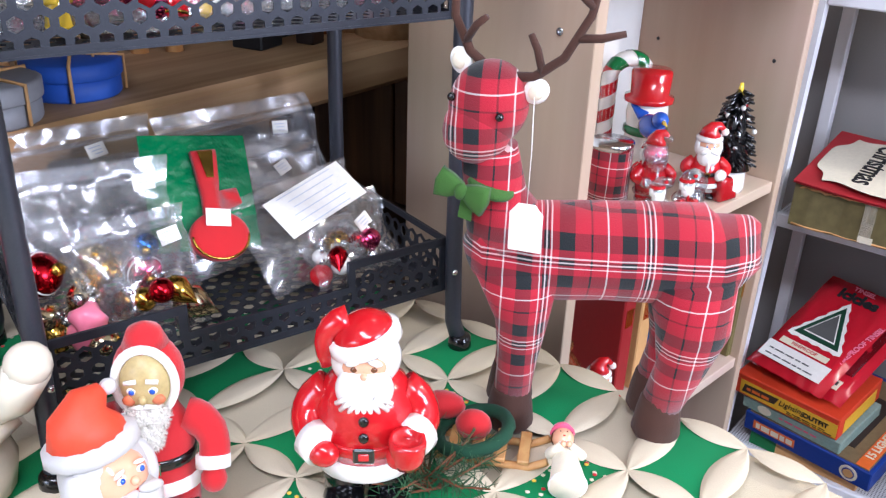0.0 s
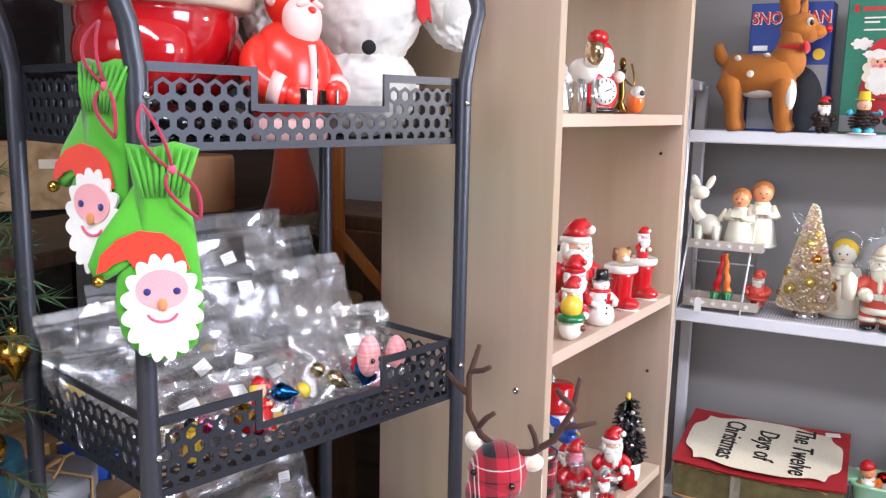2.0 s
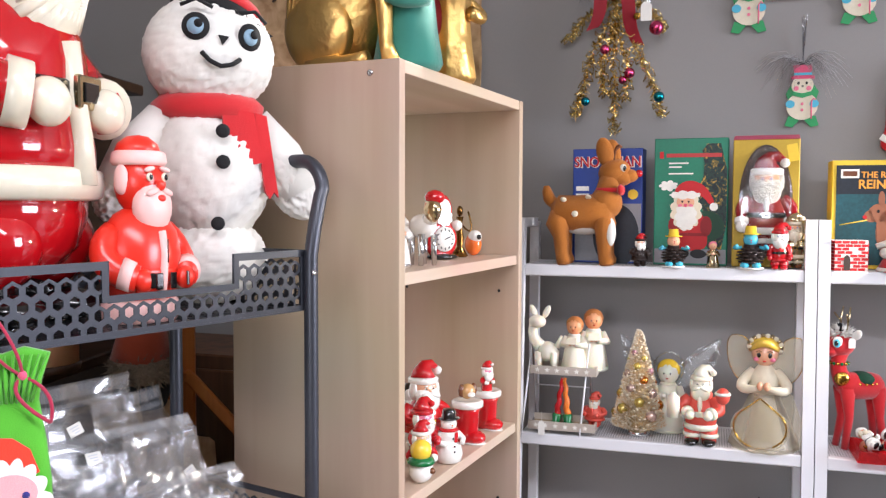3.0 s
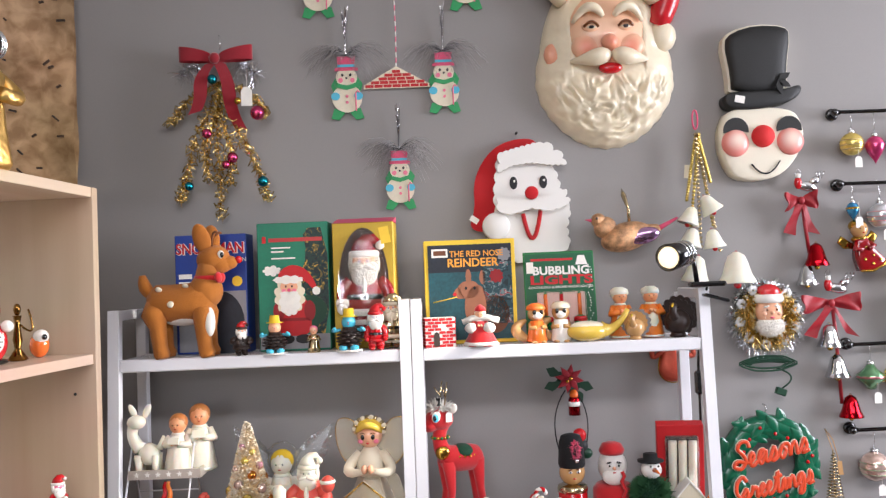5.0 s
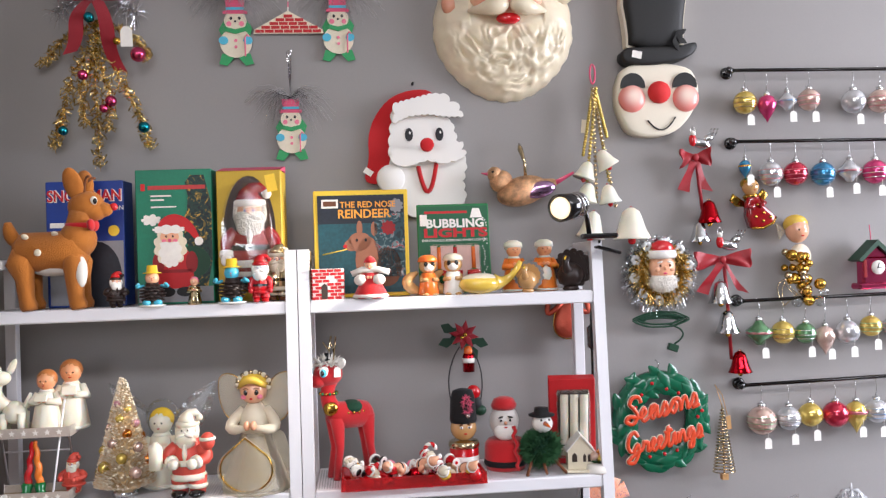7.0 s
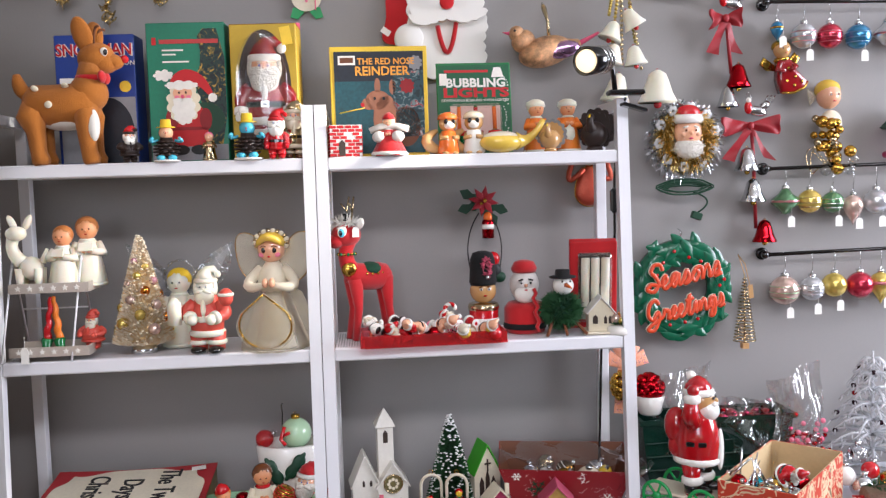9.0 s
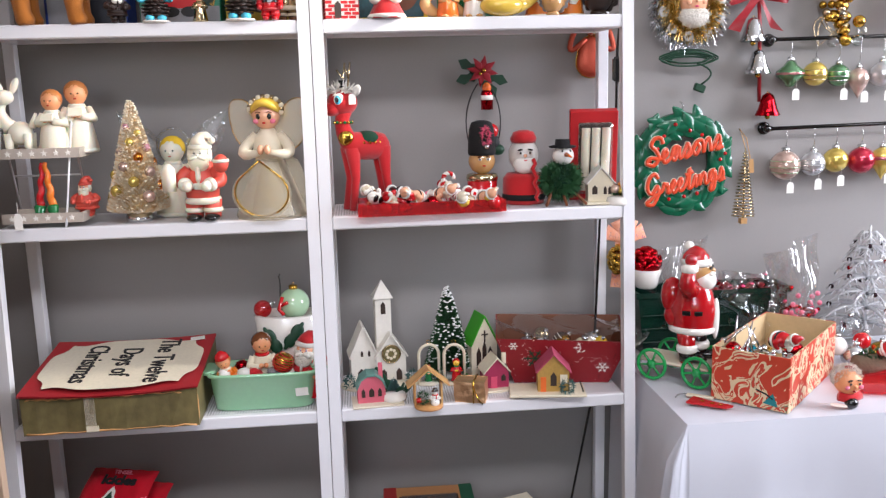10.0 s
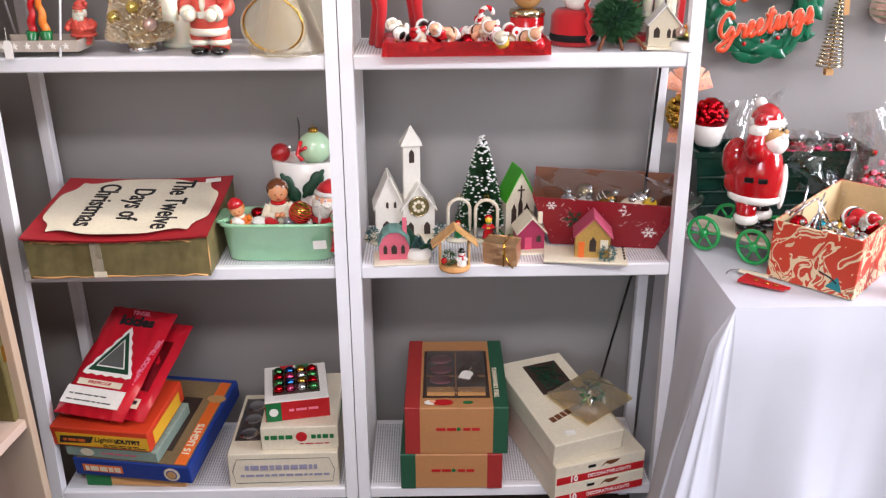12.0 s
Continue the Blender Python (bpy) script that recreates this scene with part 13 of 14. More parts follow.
def tinsel_pack(m, label, tree=True):
    root = thing("tinsel_pack", m, label, "packet", group="tinsel packs")

    def skin(u, v, k):
        x, y = -0.066 + 0.132 * u, 0.235 * v
        e = min(1.0, 9 * min(u, 1 - u)) * min(1.0, 9 * min(v, 1 - v))
        return (x, y, k * 0.0105 * e + 0.0105 + 0.0012 * math.sin(31 * u + 17 * v))

    part("packet", Form().grid(lambda u, v: skin(u, v, 1), 20, 24, "packred").grid(lambda u, v: skin(1 - u, v, -1), 20, 24, "packred"), root)
    z = 0.0226
    if tree:
        for s, key, dz in ((1.0, "p_white", 0), (0.88, "p_darkgreen", 0.0005), (0.62, "p_white", 0.001), (0.55, "packgrey", 0.0015)):
            poly = [(-0.045 * s, -0.036 * s), (0.045 * s, -0.036 * s), (0.0, 0.064 * s)]
            if s == 1.0:
                poly = [(-0.047, -0.038)] + [(-0.047 + 0.094 * i / 10, -0.038 - 0.003 * (i % 2)) for i in range(1, 10)] + [(0.047, -0.038)] + [(0.047 * (1 - i / 10) + 0.003 * (i % 2), -0.038 + 0.104 * i / 10) for i in range(1, 10)] + [(0, 0.068)] + [(-0.047 * i / 10 - 0.003 * (i % 2), 0.066 - 0.104 * i / 10) for i in range(1, 10)]
            stuck(root, poly, key, flat(0, 0.118, z + dz), "tree_print")
        lettering("TINSEL", 0.012, "p_pink", root, flat(0.004, 0.219, z), bold=0.0003)
        lettering("Icicles", 0.028, "ink", root, flat(0.004, 0.2, z), bold=0.0014)
        lettering("FIREPROOF TINSEL", 0.012, "p_pink", root, flat(0.059, 0.12, z - 0.003, 82), bold=0.0003)
        lettering("FIREPROOF", 0.009, "packred", root, flat(-0.004, 0.062, z + 0.0008))
        stuck(root, rect(0.085, 0.012, -0.004, 0), "p_cream", flat(0, 0.062, z - 0.0002), "print_strip")
        stuck(root, rect(0.112, 0.036, -0.004, 0), "p_white", flat(0, 0.034, z - 0.0004), "white_label")
        bars(root, flat(-0.01, 0.036, z + 0.0006), 0.08, 2, "packgrey", 0.012, 0.0024)
    else:
        part("window", Form().grid(lambda u, v: (-0.02 + 0.07 * u, 0.06 + 0.12 * v, z + 0.002 * math.sin(9 * u) * math.sin(7 * v)), 8, 10, "silvertinsel"), root, "clear window showing silver tinsel")
        stuck(root, rect(0.07, 0.022), "p_cream", flat(0.01, 0.03, z), "print_strip")
        bars(root, flat(0.01, 0.032, z + 0.0008), 0.055, 1, "ink", tall=0.008)
    return root


tinsel_pack(pose(-0.318, 1.445, Z4 + 0.158, 24, 3, -13) @ Matrix.Diagonal((0.95, 1, 1, 1)), "red packet with a window onto silver tinsel", False)
tinsel_pack(pose(-0.378, 1.445, Z4 + 0.16, 22, 0, -17) @ Matrix.Diagonal((0.95, 1, 1, 1)), "plain glossy red tinsel packet beneath another", False)
tinsel_pack(pose(-0.356, 1.428, Z4 + 0.172, 28, 0, -16) @ Matrix.Diagonal((1.12, 1.06, 1, 1)), "glossy red tinsel packet with green tree triangle")

hc = carton("bauble_box", pose(-0.004, 1.44, Z4, 0, 0, 1), 0.215, 0.215, 0.08, "boxcream", "cream box of glass baubles with a cut window")
part("window", Form().box((-0.075, 0.12, 0.0805), (0.05, 0.15, 0.0012), "boxdark"), hc)
part("window_film", Form().box((-0.075, 0.12, 0.0815), (0.052, 0.152, 0.0008), "cello"), hc)
for y in (0.07, 0.12, 0.17):
    part("bauble", Form().sph((-0.075, y, 0.079), (0.021, 0.021, 0.006), "m_silver", 14, 8), hc, "silver glass bauble under film")
part("print_border", Form().tube([(-0.095, -0.0006, 0.012), (-0.1, -0.0006, 0.04), (-0.09, -0.0006, 0.068), (0.09, -0.0006, 0.068), (0.1, -0.0006, 0.04), (0.095, -0.0006, 0.012)], 0.0007, "packgrey", 4, True), hc)
bars(hc, pose(0, -0.001, 0.048), 0.15, 1, "print_lilac", tall=0.011)
bars(hc, pose(0, -0.001, 0.03), 0.17, 1, "print_lilac", tall=0.005)
sb = carton("bauble_box", pose(0.03, 1.452, Z4 + 0.0805, 0, 0, 2), 0.15, 0.2, 0.052, "boxcream", "cream bauble carton with a red and green printed front")
bars(sb, pose(-0.04, -0.001, 0.03), 0.055, 1, "p_green", tall=0.009, seed=3)
bars(sb, pose(0.048, -0.001, 0.03), 0.05, 1, "p_green", tall=0.009, seed=4)
stuck(sb, circle(0.004, 0.03, 0.011, n=20), "p_red", pose(0, -0.0006, 0), "round_mark")
bars(sb, pose(0.03, -0.001, 0.014), 0.06, 1, "p_red", tall=0.002)
bars(sb, side(0.0752, 0.1, 0.03, 90), 0.12, 1, "p_green", tall=0.009)
cb = thing("bead_box", pose(0.026, 1.48, Z4 + 0.133, 0, 0, 10) @ Matrix.Scale(1.25, 4), "small white and red box of coloured glass beads with window", "box")
part("carton", Form().box((0, 0.055, 0.017), (0.1, 0.11, 0.034), "p_white", bev=0.001), cb)
stuck(cb, rect(0.1, 0.033, 0, 0.017), "p_red", pose(0, -0.0004, 0))
stuck(cb, rect(0.024, 0.033, -0.037, 0.017), "p_green", pose(0, -0.0012, 0))
stuck(cb, circle(-0.037, 0.017, 0.007, n=14), "p_white", pose(0, -0.002, 0), "round_mark")
bars(cb, pose(0.012, -0.0012, 0.018), 0.05, 1, "p_pink", tall=0.004)
part("window", Form().box((0, 0.06, 0.0342), (0.074, 0.08, 0.001), "boxdark"), cb)
for i in range(4):
    for j in range(4):
        part("bead", Form().sph((-0.027 + 0.018 * i, 0.033 + 0.018 * j, 0.036), 0.0085, ["m_red", "m_gold", "m_blue", "m_green", "m_silver", "m_pink"][(i * 5 + j * 3) % 6], 12, 8), cb)
stuck(cb, rect(0.022, 0.008), "p_green", flat(0.012, 0.104, 0.0345), "printed_panel")
stuck(cb, rect(0.022, 0.008), "p_red", flat(-0.014, 0.104, 0.0345), "printed_panel")


def ornament_box(m, h, label, flip, window):
    root = thing("ornament_box", m, label, "box", group="ornament boxes")
    w, d = 0.198, 0.262
    part("carton", Form().box((0, d / 2, h / 2), (w, d, h), "kraft2", bev=0.0018), root)
    for k, key in ((-1, "bandgreen" if flip else "bandred"), (1, "bandred" if flip else "bandgreen")):
        part("side_band", Form().box((k * (w / 2 - 0.0145), d / 2, h / 2), (0.03, d + 0.0016, h + 0.0016), key, bev=0.0015), root)
    bars(root, pose(-0.024, -0.0014, h * 0.55), 0.03, 1, "p_red", tall=0.006, seed=2)
    bars(root, pose(0.026, -0.0014, h * 0.55), 0.026, 1, "p_red", tall=0.006, seed=5)
    stuck(root, circle(0.004, h * 0.55, 0.004, n=12), "p_green", pose(0, -0.001, 0), "round_mark")
    if window:
        z = h + 0.001
        part("window", Form().box((0, 0.125, z), (0.13, 0.18, 0.0012), "boxdark"), root)
        for x in (-0.03, 0.03):
            part("insert", Form().box((x, 0.056, z + 0.0012), (0.054, 0.03, 0.0012), "kraft"), root)
            for y in (0.1, 0.14, 0.18):
                part("bauble", Form().sph((x, y, z), (0.024, 0.018, 0.006), "dustypink" if x < 0 else "m_bronze", 14, 8), root, "dusty pink glass bauble")
        part("divider", Form().box((0, 0.125, z + 0.0016), (0.003, 0.158, 0.002), "kraft2"), root)
        part("divider", Form().box((0, 0.112, z + 0.0016), (0.118, 0.003, 0.002), "kraft2"), root)
        part("window_film", Form().box((0, 0.125, z + 0.007), (0.12, 0.162, 0.0006), "cello"), root)
        lettering("TREE ORNAMENTS", 0.013, "p_cream", root, flat(w / 2 - 0.02, 0.09, z + 0.001, 90), bold=0.0002)
        stuck(root, circle(-0.05, 0, 0.012, 0.008, 16), "p_white", flat(0, 0.018, z), "figure_print")
        stuck(root, circle(-0.026, 0, 0.02, 0.01, 18), "p_red", flat(0, 0.018, z + 0.0002), "figure_print")
        stuck(root, circle(-0.046, 0.002, 0.006, 0.005, 12), "p_skin", flat(0, 0.018, z + 0.0012), "figure_print")
        stuck(root, circle(0.022, 0, 0.01, 0.005, 12), "p_green", flat(0, 0.018, z), "figure_print")
        price_tag(root, flat(0.026, 0.12, z + 0.009, -20), 0.024, 0.03, 0.02)
    return root


ornament_box(pose(0.326, 1.428, Z4, 0, 0, -1), 0.08, "red, green and kraft ornament carton beneath another", True, False)
ornament_box(pose(0.336, 1.43, Z4 + 0.081, 0, 0, -1), 0.104, "windowed red, green and kraft carton of old tree ornaments", False, True)


def lights_box(z, rz):
    root = thing("lights_box", pose(0.612, 1.405, z, 0, 0, rz), "cream carton of ten decorative lights with a red band", "box", group="boxes of lights")
    part("carton", Form().box((0, 0.12, 0.021), (0.19, 0.25, 0.042), "boxcream", bev=0.0012), root)
    stuck(root, rect(0.186, 0.016, 0, 0.01), "p_red", pose(0, -0.0052, 0))
    lettering("10", 0.018, "p_white", root, pose(-0.058, -0.0066, 0.0105), bold=0.0004)
    lettering("DECORATIVE-LIGHTS", 0.0105, "p_white", root, pose(0.018, -0.0066, 0.0105), stretch=0.92)
    stuck(root, rect(0.016, 0.006, -0.02, 0.031), "p_black", pose(0, -0.0052, 0), "brand_mark")
    stuck(root, [(0.0, 0.026), (0.01, 0.031), (0.02, 0.026), (0.034, 0.03), (0.04, 0.036), (0.012, 0.036)], "p_brown", pose(0, -0.0052, 0), "brand_mark")
    return root


lights_box(Z4, 16)
lights_box(Z4 + 0.043, 17)
wx = thing("light_string_box", pose(0.586, 1.414, Z4 + 0.086, 6, 0, 20), "long white carton with a window onto tangled wires", "box")
part("carton", Form().box((0, 0.13, 0.023), (0.15, 0.27, 0.046), "boxcream", bev=0.0015), wx)
part("window", Form().box((0.012, 0.19, 0.0465), (0.075, 0.1, 0.0012), "boxdark"), wx)
rs = random.Random(11)
part("wire", Form().tube([(0.012 + rs.uniform(-0.03, 0.03), 0.19 + rs.uniform(-0.042, 0.042), 0.0485 + rs.uniform(0, 0.003)) for _ in range(26)], 0.0014, "g_darkgreen", 5), wx, "tangled dark green flex")
bars(wx, flat(-0.01, 0.075, 0.0466, 198), 0.09, 1, "p_brown", tall=0.014)
part("tag", Form().box((-0.03, 0.02, 0.047), (0.02, 0.012, 0.001), "p_white", (0, 0, -10)), wx)
yf = thing("film_pack", pose(0.64, 1.47, Z4 + 0.143, 8, -3, 38) @ Matrix.Scale(1.12, 4), "yellow film packet with crumpled green foil inside", "packet")
part("backing", Form().box((0, 0.05, 0.003), (0.115, 0.1, 0.003), "film"), yf)
part("film", Form().grid(lambda u, v: (-0.058 + 0.116 * u, 0.1 * v, 0.005 + 0.02 * math.sin(math.pi * u) * math.sin(math.pi * v) + 0.002 * math.sin(19 * u + 13 * v)), 14, 14, "film"), yf)
gf = Form()
for _ in range(26):
    gf.sph((rs.uniform(-0.026, 0.026), 0.05 + rs.uniform(-0.022, 0.022), 0.012 + rs.uniform(0, 0.006)), (rs.uniform(0.006, 0.014), 0.004, 0.003), rs.choice(["m_green", "g_green", "g_white", "m_silver"]), 8, 5, (rs.uniform(-40, 40), rs.uniform(-40, 40), rs.uniform(0, 180)))
part("foil", gf, yf, "crumpled green and white foil")


# ---- white-cloth table ----
TZ = CLOTH_Z
M["wheelgreen"] = glossy("bright_green_plastic", 0x1FA050, rough=0.2)
M["bowprint"] = blotch("peach_patterned_paper", [(0, 0xF2A27E), (0.46, 0xF5B294), (0.62, 0x7A4A5E), (0.66, 0xE58BA8)], 120)
M["m_bead"] = metal("dark_plum_bead", 0x3E3038, rough=0.2)
# pull-along base with green wheels, and the moulded figure on it
PULL = pose(0.846, 1.466, TZ, 0, 0, -46)
pb = thing("pull_along_base", PULL, "white plastic pull-along base on four green spoked wheels", "toy base")
part("deck", Form().box((0, 0, 0.036), (0.17, 0.075, 0.007), "ivoryplastic", bev=0.003), pb)


def spoked_wheel(x, y):
    r, c = 0.029, (x, y, 0.0325)
    wheel = part("wheel", Form().tube([(x + r * math.cos(i * math.pi / 14), y, 0.0325 + r * math.sin(i * math.pi / 14)) for i in range(28)], 0.0036, "wheelgreen", 8, True), pb, "bright green spoked wheel")
    for i in range(6):
        a = i * math.pi / 3 + 0.2
        part("spoke", Form().tube([c, (x + r * math.cos(a), y, 0.0325 + r * math.sin(a))], 0.0024, "wheelgreen", 6), wheel)
    part("hub", Form().lathe([(0.008, -0.005), (0.009, 0), (0.008, 0.005)], "wheelgreen", c, 12, (90, 0, 0)), wheel)


for x in (-0.047, 0.047):
    for y in (-0.046, 0.046):
        spoked_wheel(x, y)
    part("axle", Form().tube([(x, -0.046, 0.0325), (x, 0.046, 0.0325)], 0.002, "m_silver", 6), pb)
ms = Form()
R, W = "shinyred", "g_white"
for y, x in ((-0.02, -0.006), (0.022, 0.012)):
    ms.tube([(x, y, 0.0), (x, y, 0.03), (x - 0.004, y, 0.075)], [0.016, 0.017, 0.022], "g_black" if y > 0 else R, 12)
    ms.lathe([(0.019, 0.022), (0.023, 0.026), (0.023, 0.036), (0.019, 0.04)], W, (x, y, 0), 14)
    ms.sph((x + 0.014, y, 0.009), (0.028, 0.014, 0.0105), "g_black", 14, 8)
    ms.tube([(x, y, 0.004), (x, y, 0.024)], [0.0165, 0.0175], "g_black", 12)
ms.lathe([(0.036, 0.06), (0.046, 0.066), (0.047, 0.086), (0.05, 0.11), (0.046, 0.135), (0.038, 0.16), (0.024, 0.182)], R, (0, 0, 0), 22, squash=0.86)
ms.lathe([(0.044, 0.064), (0.049, 0.067), (0.05, 0.075), (0.046, 0.079)], W, (0, 0, 0), 22, squash=0.88)
for k in (-1, 1):
    for x, d in ((-0.006, 0.0425), (0.018, 0.0395)):
        ms.box((x, k * d, 0.113), (0.017, 0.005, 0.01), "g_black", (0, 0, k * -20 if x > 0 else 0), 0.0015)
ms.sph((-0.036, 0, 0.098), (0.024, 0.03, 0.03), R, 16, 10)
ms.sph((0.048, 0, 0.096), (0.008, 0.012, 0.045), W, 12, 10)
ms.sph((-0.042, 0, 0.14), (0.026, 0.03, 0.04), R, 16, 10)
ms.sph((0.012, 0, 0.198), (0.026, 0.025, 0.028), "g_tan", 18, 12)
ms.sph((0.024, 0, 0.178), (0.024, 0.025, 0.024), W, 16, 10)
ms.sph((0.038, 0, 0.193), (0.008, 0.018, 0.006), W, 12, 8)
ms.sph((0.04, 0, 0.2), 0.0055, "g_tan", 8, 6)
for k in (-1, 1):
    ms.sph((0.037, k * 0.011, 0.206), (0.003, 0.005, 0.003), "g_black", 8, 6)
    ms.sph((0.033, k * 0.012, 0.213), (0.006, 0.008, 0.003), W, 8, 6)
    ms.tube([(0.0, k * 0.034, 0.158), (-0.006, k * 0.048, 0.178), (-0.002, k * 0.044, 0.205)], [0.02, 0.018, 0.014], R, 12)
    ms.lathe([(0.014, 0), (0.018, 0.004), (0.018, 0.014), (0.013, 0.018)], W, (-0.002, k * 0.043, 0.2), 12)
    ms.sph((0.0, k * 0.04, 0.226), (0.013, 0.011, 0.013), R, 12, 8)
ms.lathe([(0.03, 0.212), (0.031, 0.216), (0.027, 0.232), (0.016, 0.244), (0.004, 0.25)], R, (0.004, 0, 0), 18)
ms.lathe([(0.029, 0.209), (0.033, 0.212), (0.032, 0.222), (0.028, 0.225)], W, (0.005, 0, 0), 18)
ms.sph((-0.012, 0.01, 0.247), 0.011, W, 12, 8)
thing("moulded_santa", PULL @ pose(0.012, 0.006, 0.0395, 0, 0, 16) @ Matrix.Scale(0.92, 4), "shiny red moulded plastic Santa with raised arms and sack", "figurine", ms)
# pale cord lying by the wheels
thing("loose_string", pose(0.79, 1.36, TZ + 0.002), "thin grey pull cord lying on the cloth", "cord", Form().tube(bend([(0.0, 0.0, 0), (0.02, 0.01, 0.002), (0.06, -0.005, 0)], 8), 0.0014, "g_grey", 5))

# dark green planter with its bags
dp = thing("plastic_planter", pose(0.965, 1.605, TZ), "long dark green ribbed plastic planter box", "planter")
rg = [(0.15, 0.034, 0), (0.166, 0.042, 0.128), (0.172, 0.046, 0.13), (0.172, 0.046, 0.142), (0.162, 0.038, 0.14), (0.15, 0.034, 0.02)]
tf = Form()
tf.add([(sx * a, sy * b + 0.046, z) for a, b, z in rg for sx, sy in ((-1, -1), (1, -1), (1, 1), (-1, 1))], [(j * 4 + i, j * 4 + (i + 1) % 4, j * 4 + 4 + (i + 1) % 4, j * 4 + 4 + i) for j in range(5) for i in range(4)] + [(3, 2, 1, 0), (20, 21, 22, 23)], "darkplastic", False)
part("trough", tf, dp)
for z in (0.03, 0.06, 0.09):
    part("rib", Form().box((0, 0.0095 - 0.062 * z, z), (0.306 + 0.24 * z * 0.5, 0.004, 0.005), "darkplastic", bev=0.0015), dp)


def puffed_bag(m, w, h, seed, label, key="cello"):
    rs = random.Random(seed)
    a, b, c = rs.uniform(0, 6), rs.uniform(0, 6), rs.uniform(0, 6)
    root = thing("film_bag", m, label, "plastic bag", group="clear film bags")

    def skin(u, v, k):
        x = (u - 0.5) * w * (1 + 0.12 * math.sin(5 * v + a) - 0.25 * max(0, v - 0.75))
        puff = math.sin(math.pi * u) * (1 - v ** 3) * 0.3 * w
        return (x + 0.008 * math.sin(9 * v + c), k * puff + 0.012 * math.sin(8 * u + 5 * v + b) + 0.006 * math.sin(17 * u - 9 * v), h * v * (1 - 0.08 * math.sin(3 * u + a)))

    part("film", Form().grid(lambda u, v: skin(u, v, -1), 18, 20, key).grid(lambda u, v: skin(1 - u, v, 1), 18, 20, key), root)
    return root


puffed_bag(pose(0.895, 1.635, TZ + 0.06), 0.13, 0.19, 1, "clear stiff film bag standing in the planter")
puffed_bag(pose(1.03, 1.63, TZ + 0.06), 0.14, 0.12, 2, "crumpled film bag of dusky red beads")
for i in range(2):
    rs = random.Random(40 + i)
    f = Form()
    for _ in range(60):
        f.sph((rs.gauss(0, 0.03), rs.gauss(0, 0.01), abs(rs.gauss(0, 0.01))), 0.006, rs.choice(["m_red", "f_deepred", "m_pink"]), 8, 6)
    thing("bead_pile", pose(0.99 + 0.06 * i, 1.64, TZ + 0.122), "heap of dusky red glass beads in the planter", "beads", f)
puffed_bag(pose(1.118, 1.565, TZ), 0.12, 0.245, 3, "tall clear film bag with pink berry sprays")
bs = Form()
rs = random.Random(17)
for _ in range(70):
    bs.sph((rs.gauss(0, 0.02), rs.gauss(0, 0.01), 0.08 + rs.gauss(0, 0.022)), 0.0056, rs.choice(["m_pink", "m_red", "g_pink", "m_silver"]), 9, 6)
for _ in range(14):
    bs.sph((rs.gauss(0, 0.02), rs.gauss(0, 0.012), rs.uniform(0.012, 0.04)), rs.uniform(0.01, 0.016), rs.choice(["g_white", "acrylic", "m_silver"]), 10, 7)
thing("berry_spray", pose(1.14, 1.565, TZ), "pink and silver glass berry spray inside a film bag", "ornament", bs)

# bead clusters in a white mug beside the leg
mug = thing("white_mug", pose(0.83, 1.655, TZ + 0.143) @ Matrix.Scale(0.84, 4), "white flared cup holding a dark red bead cluster", "mug", Form().lathe([(0.024, 0), (0.028, 0.004), (0.04, 0.05), (0.038, 0.051), (0.026, 0.01)], "g_white", seg=22))


def bead_cluster(m, n, key, label, spread, seed):
    rs, f = random.Random(seed), Form()
    for i in range(n):
        d = Vector((rs.gauss(0, 1), rs.gauss(0, 1), rs.gauss(0, 1))).normalized()
        f.sph((d.x * spread[0], d.y * spread[1], d.z * spread[2]), 0.0075, key, 10, 7)
    thing("bead_cluster", m, label, "ornament", f, group="bead clusters")


bead_cluster(pose(0.83, 1.655, TZ + 0.202), 120, "m_red", "cluster of shiny dark red glass beads", (0.028, 0.024, 0.026), 3)
bead_cluster(pose(0.775, 1.668, TZ + 0.205), 90, "m_gold", "cluster of shiny gold glass beads", (0.022, 0.02, 0.028), 4)
pbw = thing("paper_bow", pose(0.79, 1.69, TZ + 0.19), "peach and pink patterned paper bow", "bow")
for k, r in ((-1, 30), (1, -30), (-1, 75), (1, -80)):
    part("loop", Form().plate([(0, -0.008), (k * 0.045, -0.022), (k * 0.05, 0.012), (0, 0.008)][::k], 0.003, "bowprint", pose(0, -0.012, 0.055, 0, r, k * 8), 0.006), pbw)
part("tail", Form().box((-0.012, -0.01, 0.0), (0.03, 0.002, 0.1), "bowprint", (0, 6, 0)), pbw)

# open printed box with ornaments
OB = pose(0.856, 1.352, TZ, 0, 0, -44.5) @ Matrix.Scale(0.95, 4)
ob = thing("printed_ornament_box", OB, "open orange-red and cream printed card box of old ornaments", "box")
w, d, h = 0.146, 0.3, 0.106
for c, s in (((w / 2, 0.001, h / 2), (w, 0.003, h)), ((w / 2, d, h / 2), (w, 0.003, h + 0.004)), ((0, d / 2, h / 2), (0.003, d, h + 0.002)), ((w, d / 2, h / 2), (0.003, d, h))):
    part("panel", Form().box(c, s, "splash", bev=0.0008), ob)
    o = 0.0022
    n = (c[0] + (o if c[0] < 0.01 else -o if c[0] > w - 0.01 else 0), c[1] + (o if c[1] < 0.01 else -o if c[1] > d - 0.01 else 0), c[2])
    part("lining", Form().box(n, (s[0] - 0.006 if s[0] > 0.01 else 0.0014, s[1] - 0.006 if s[1] > 0.01 else 0.0014, s[2] - 0.001), "liner"), ob, "plain pale brown card lining")
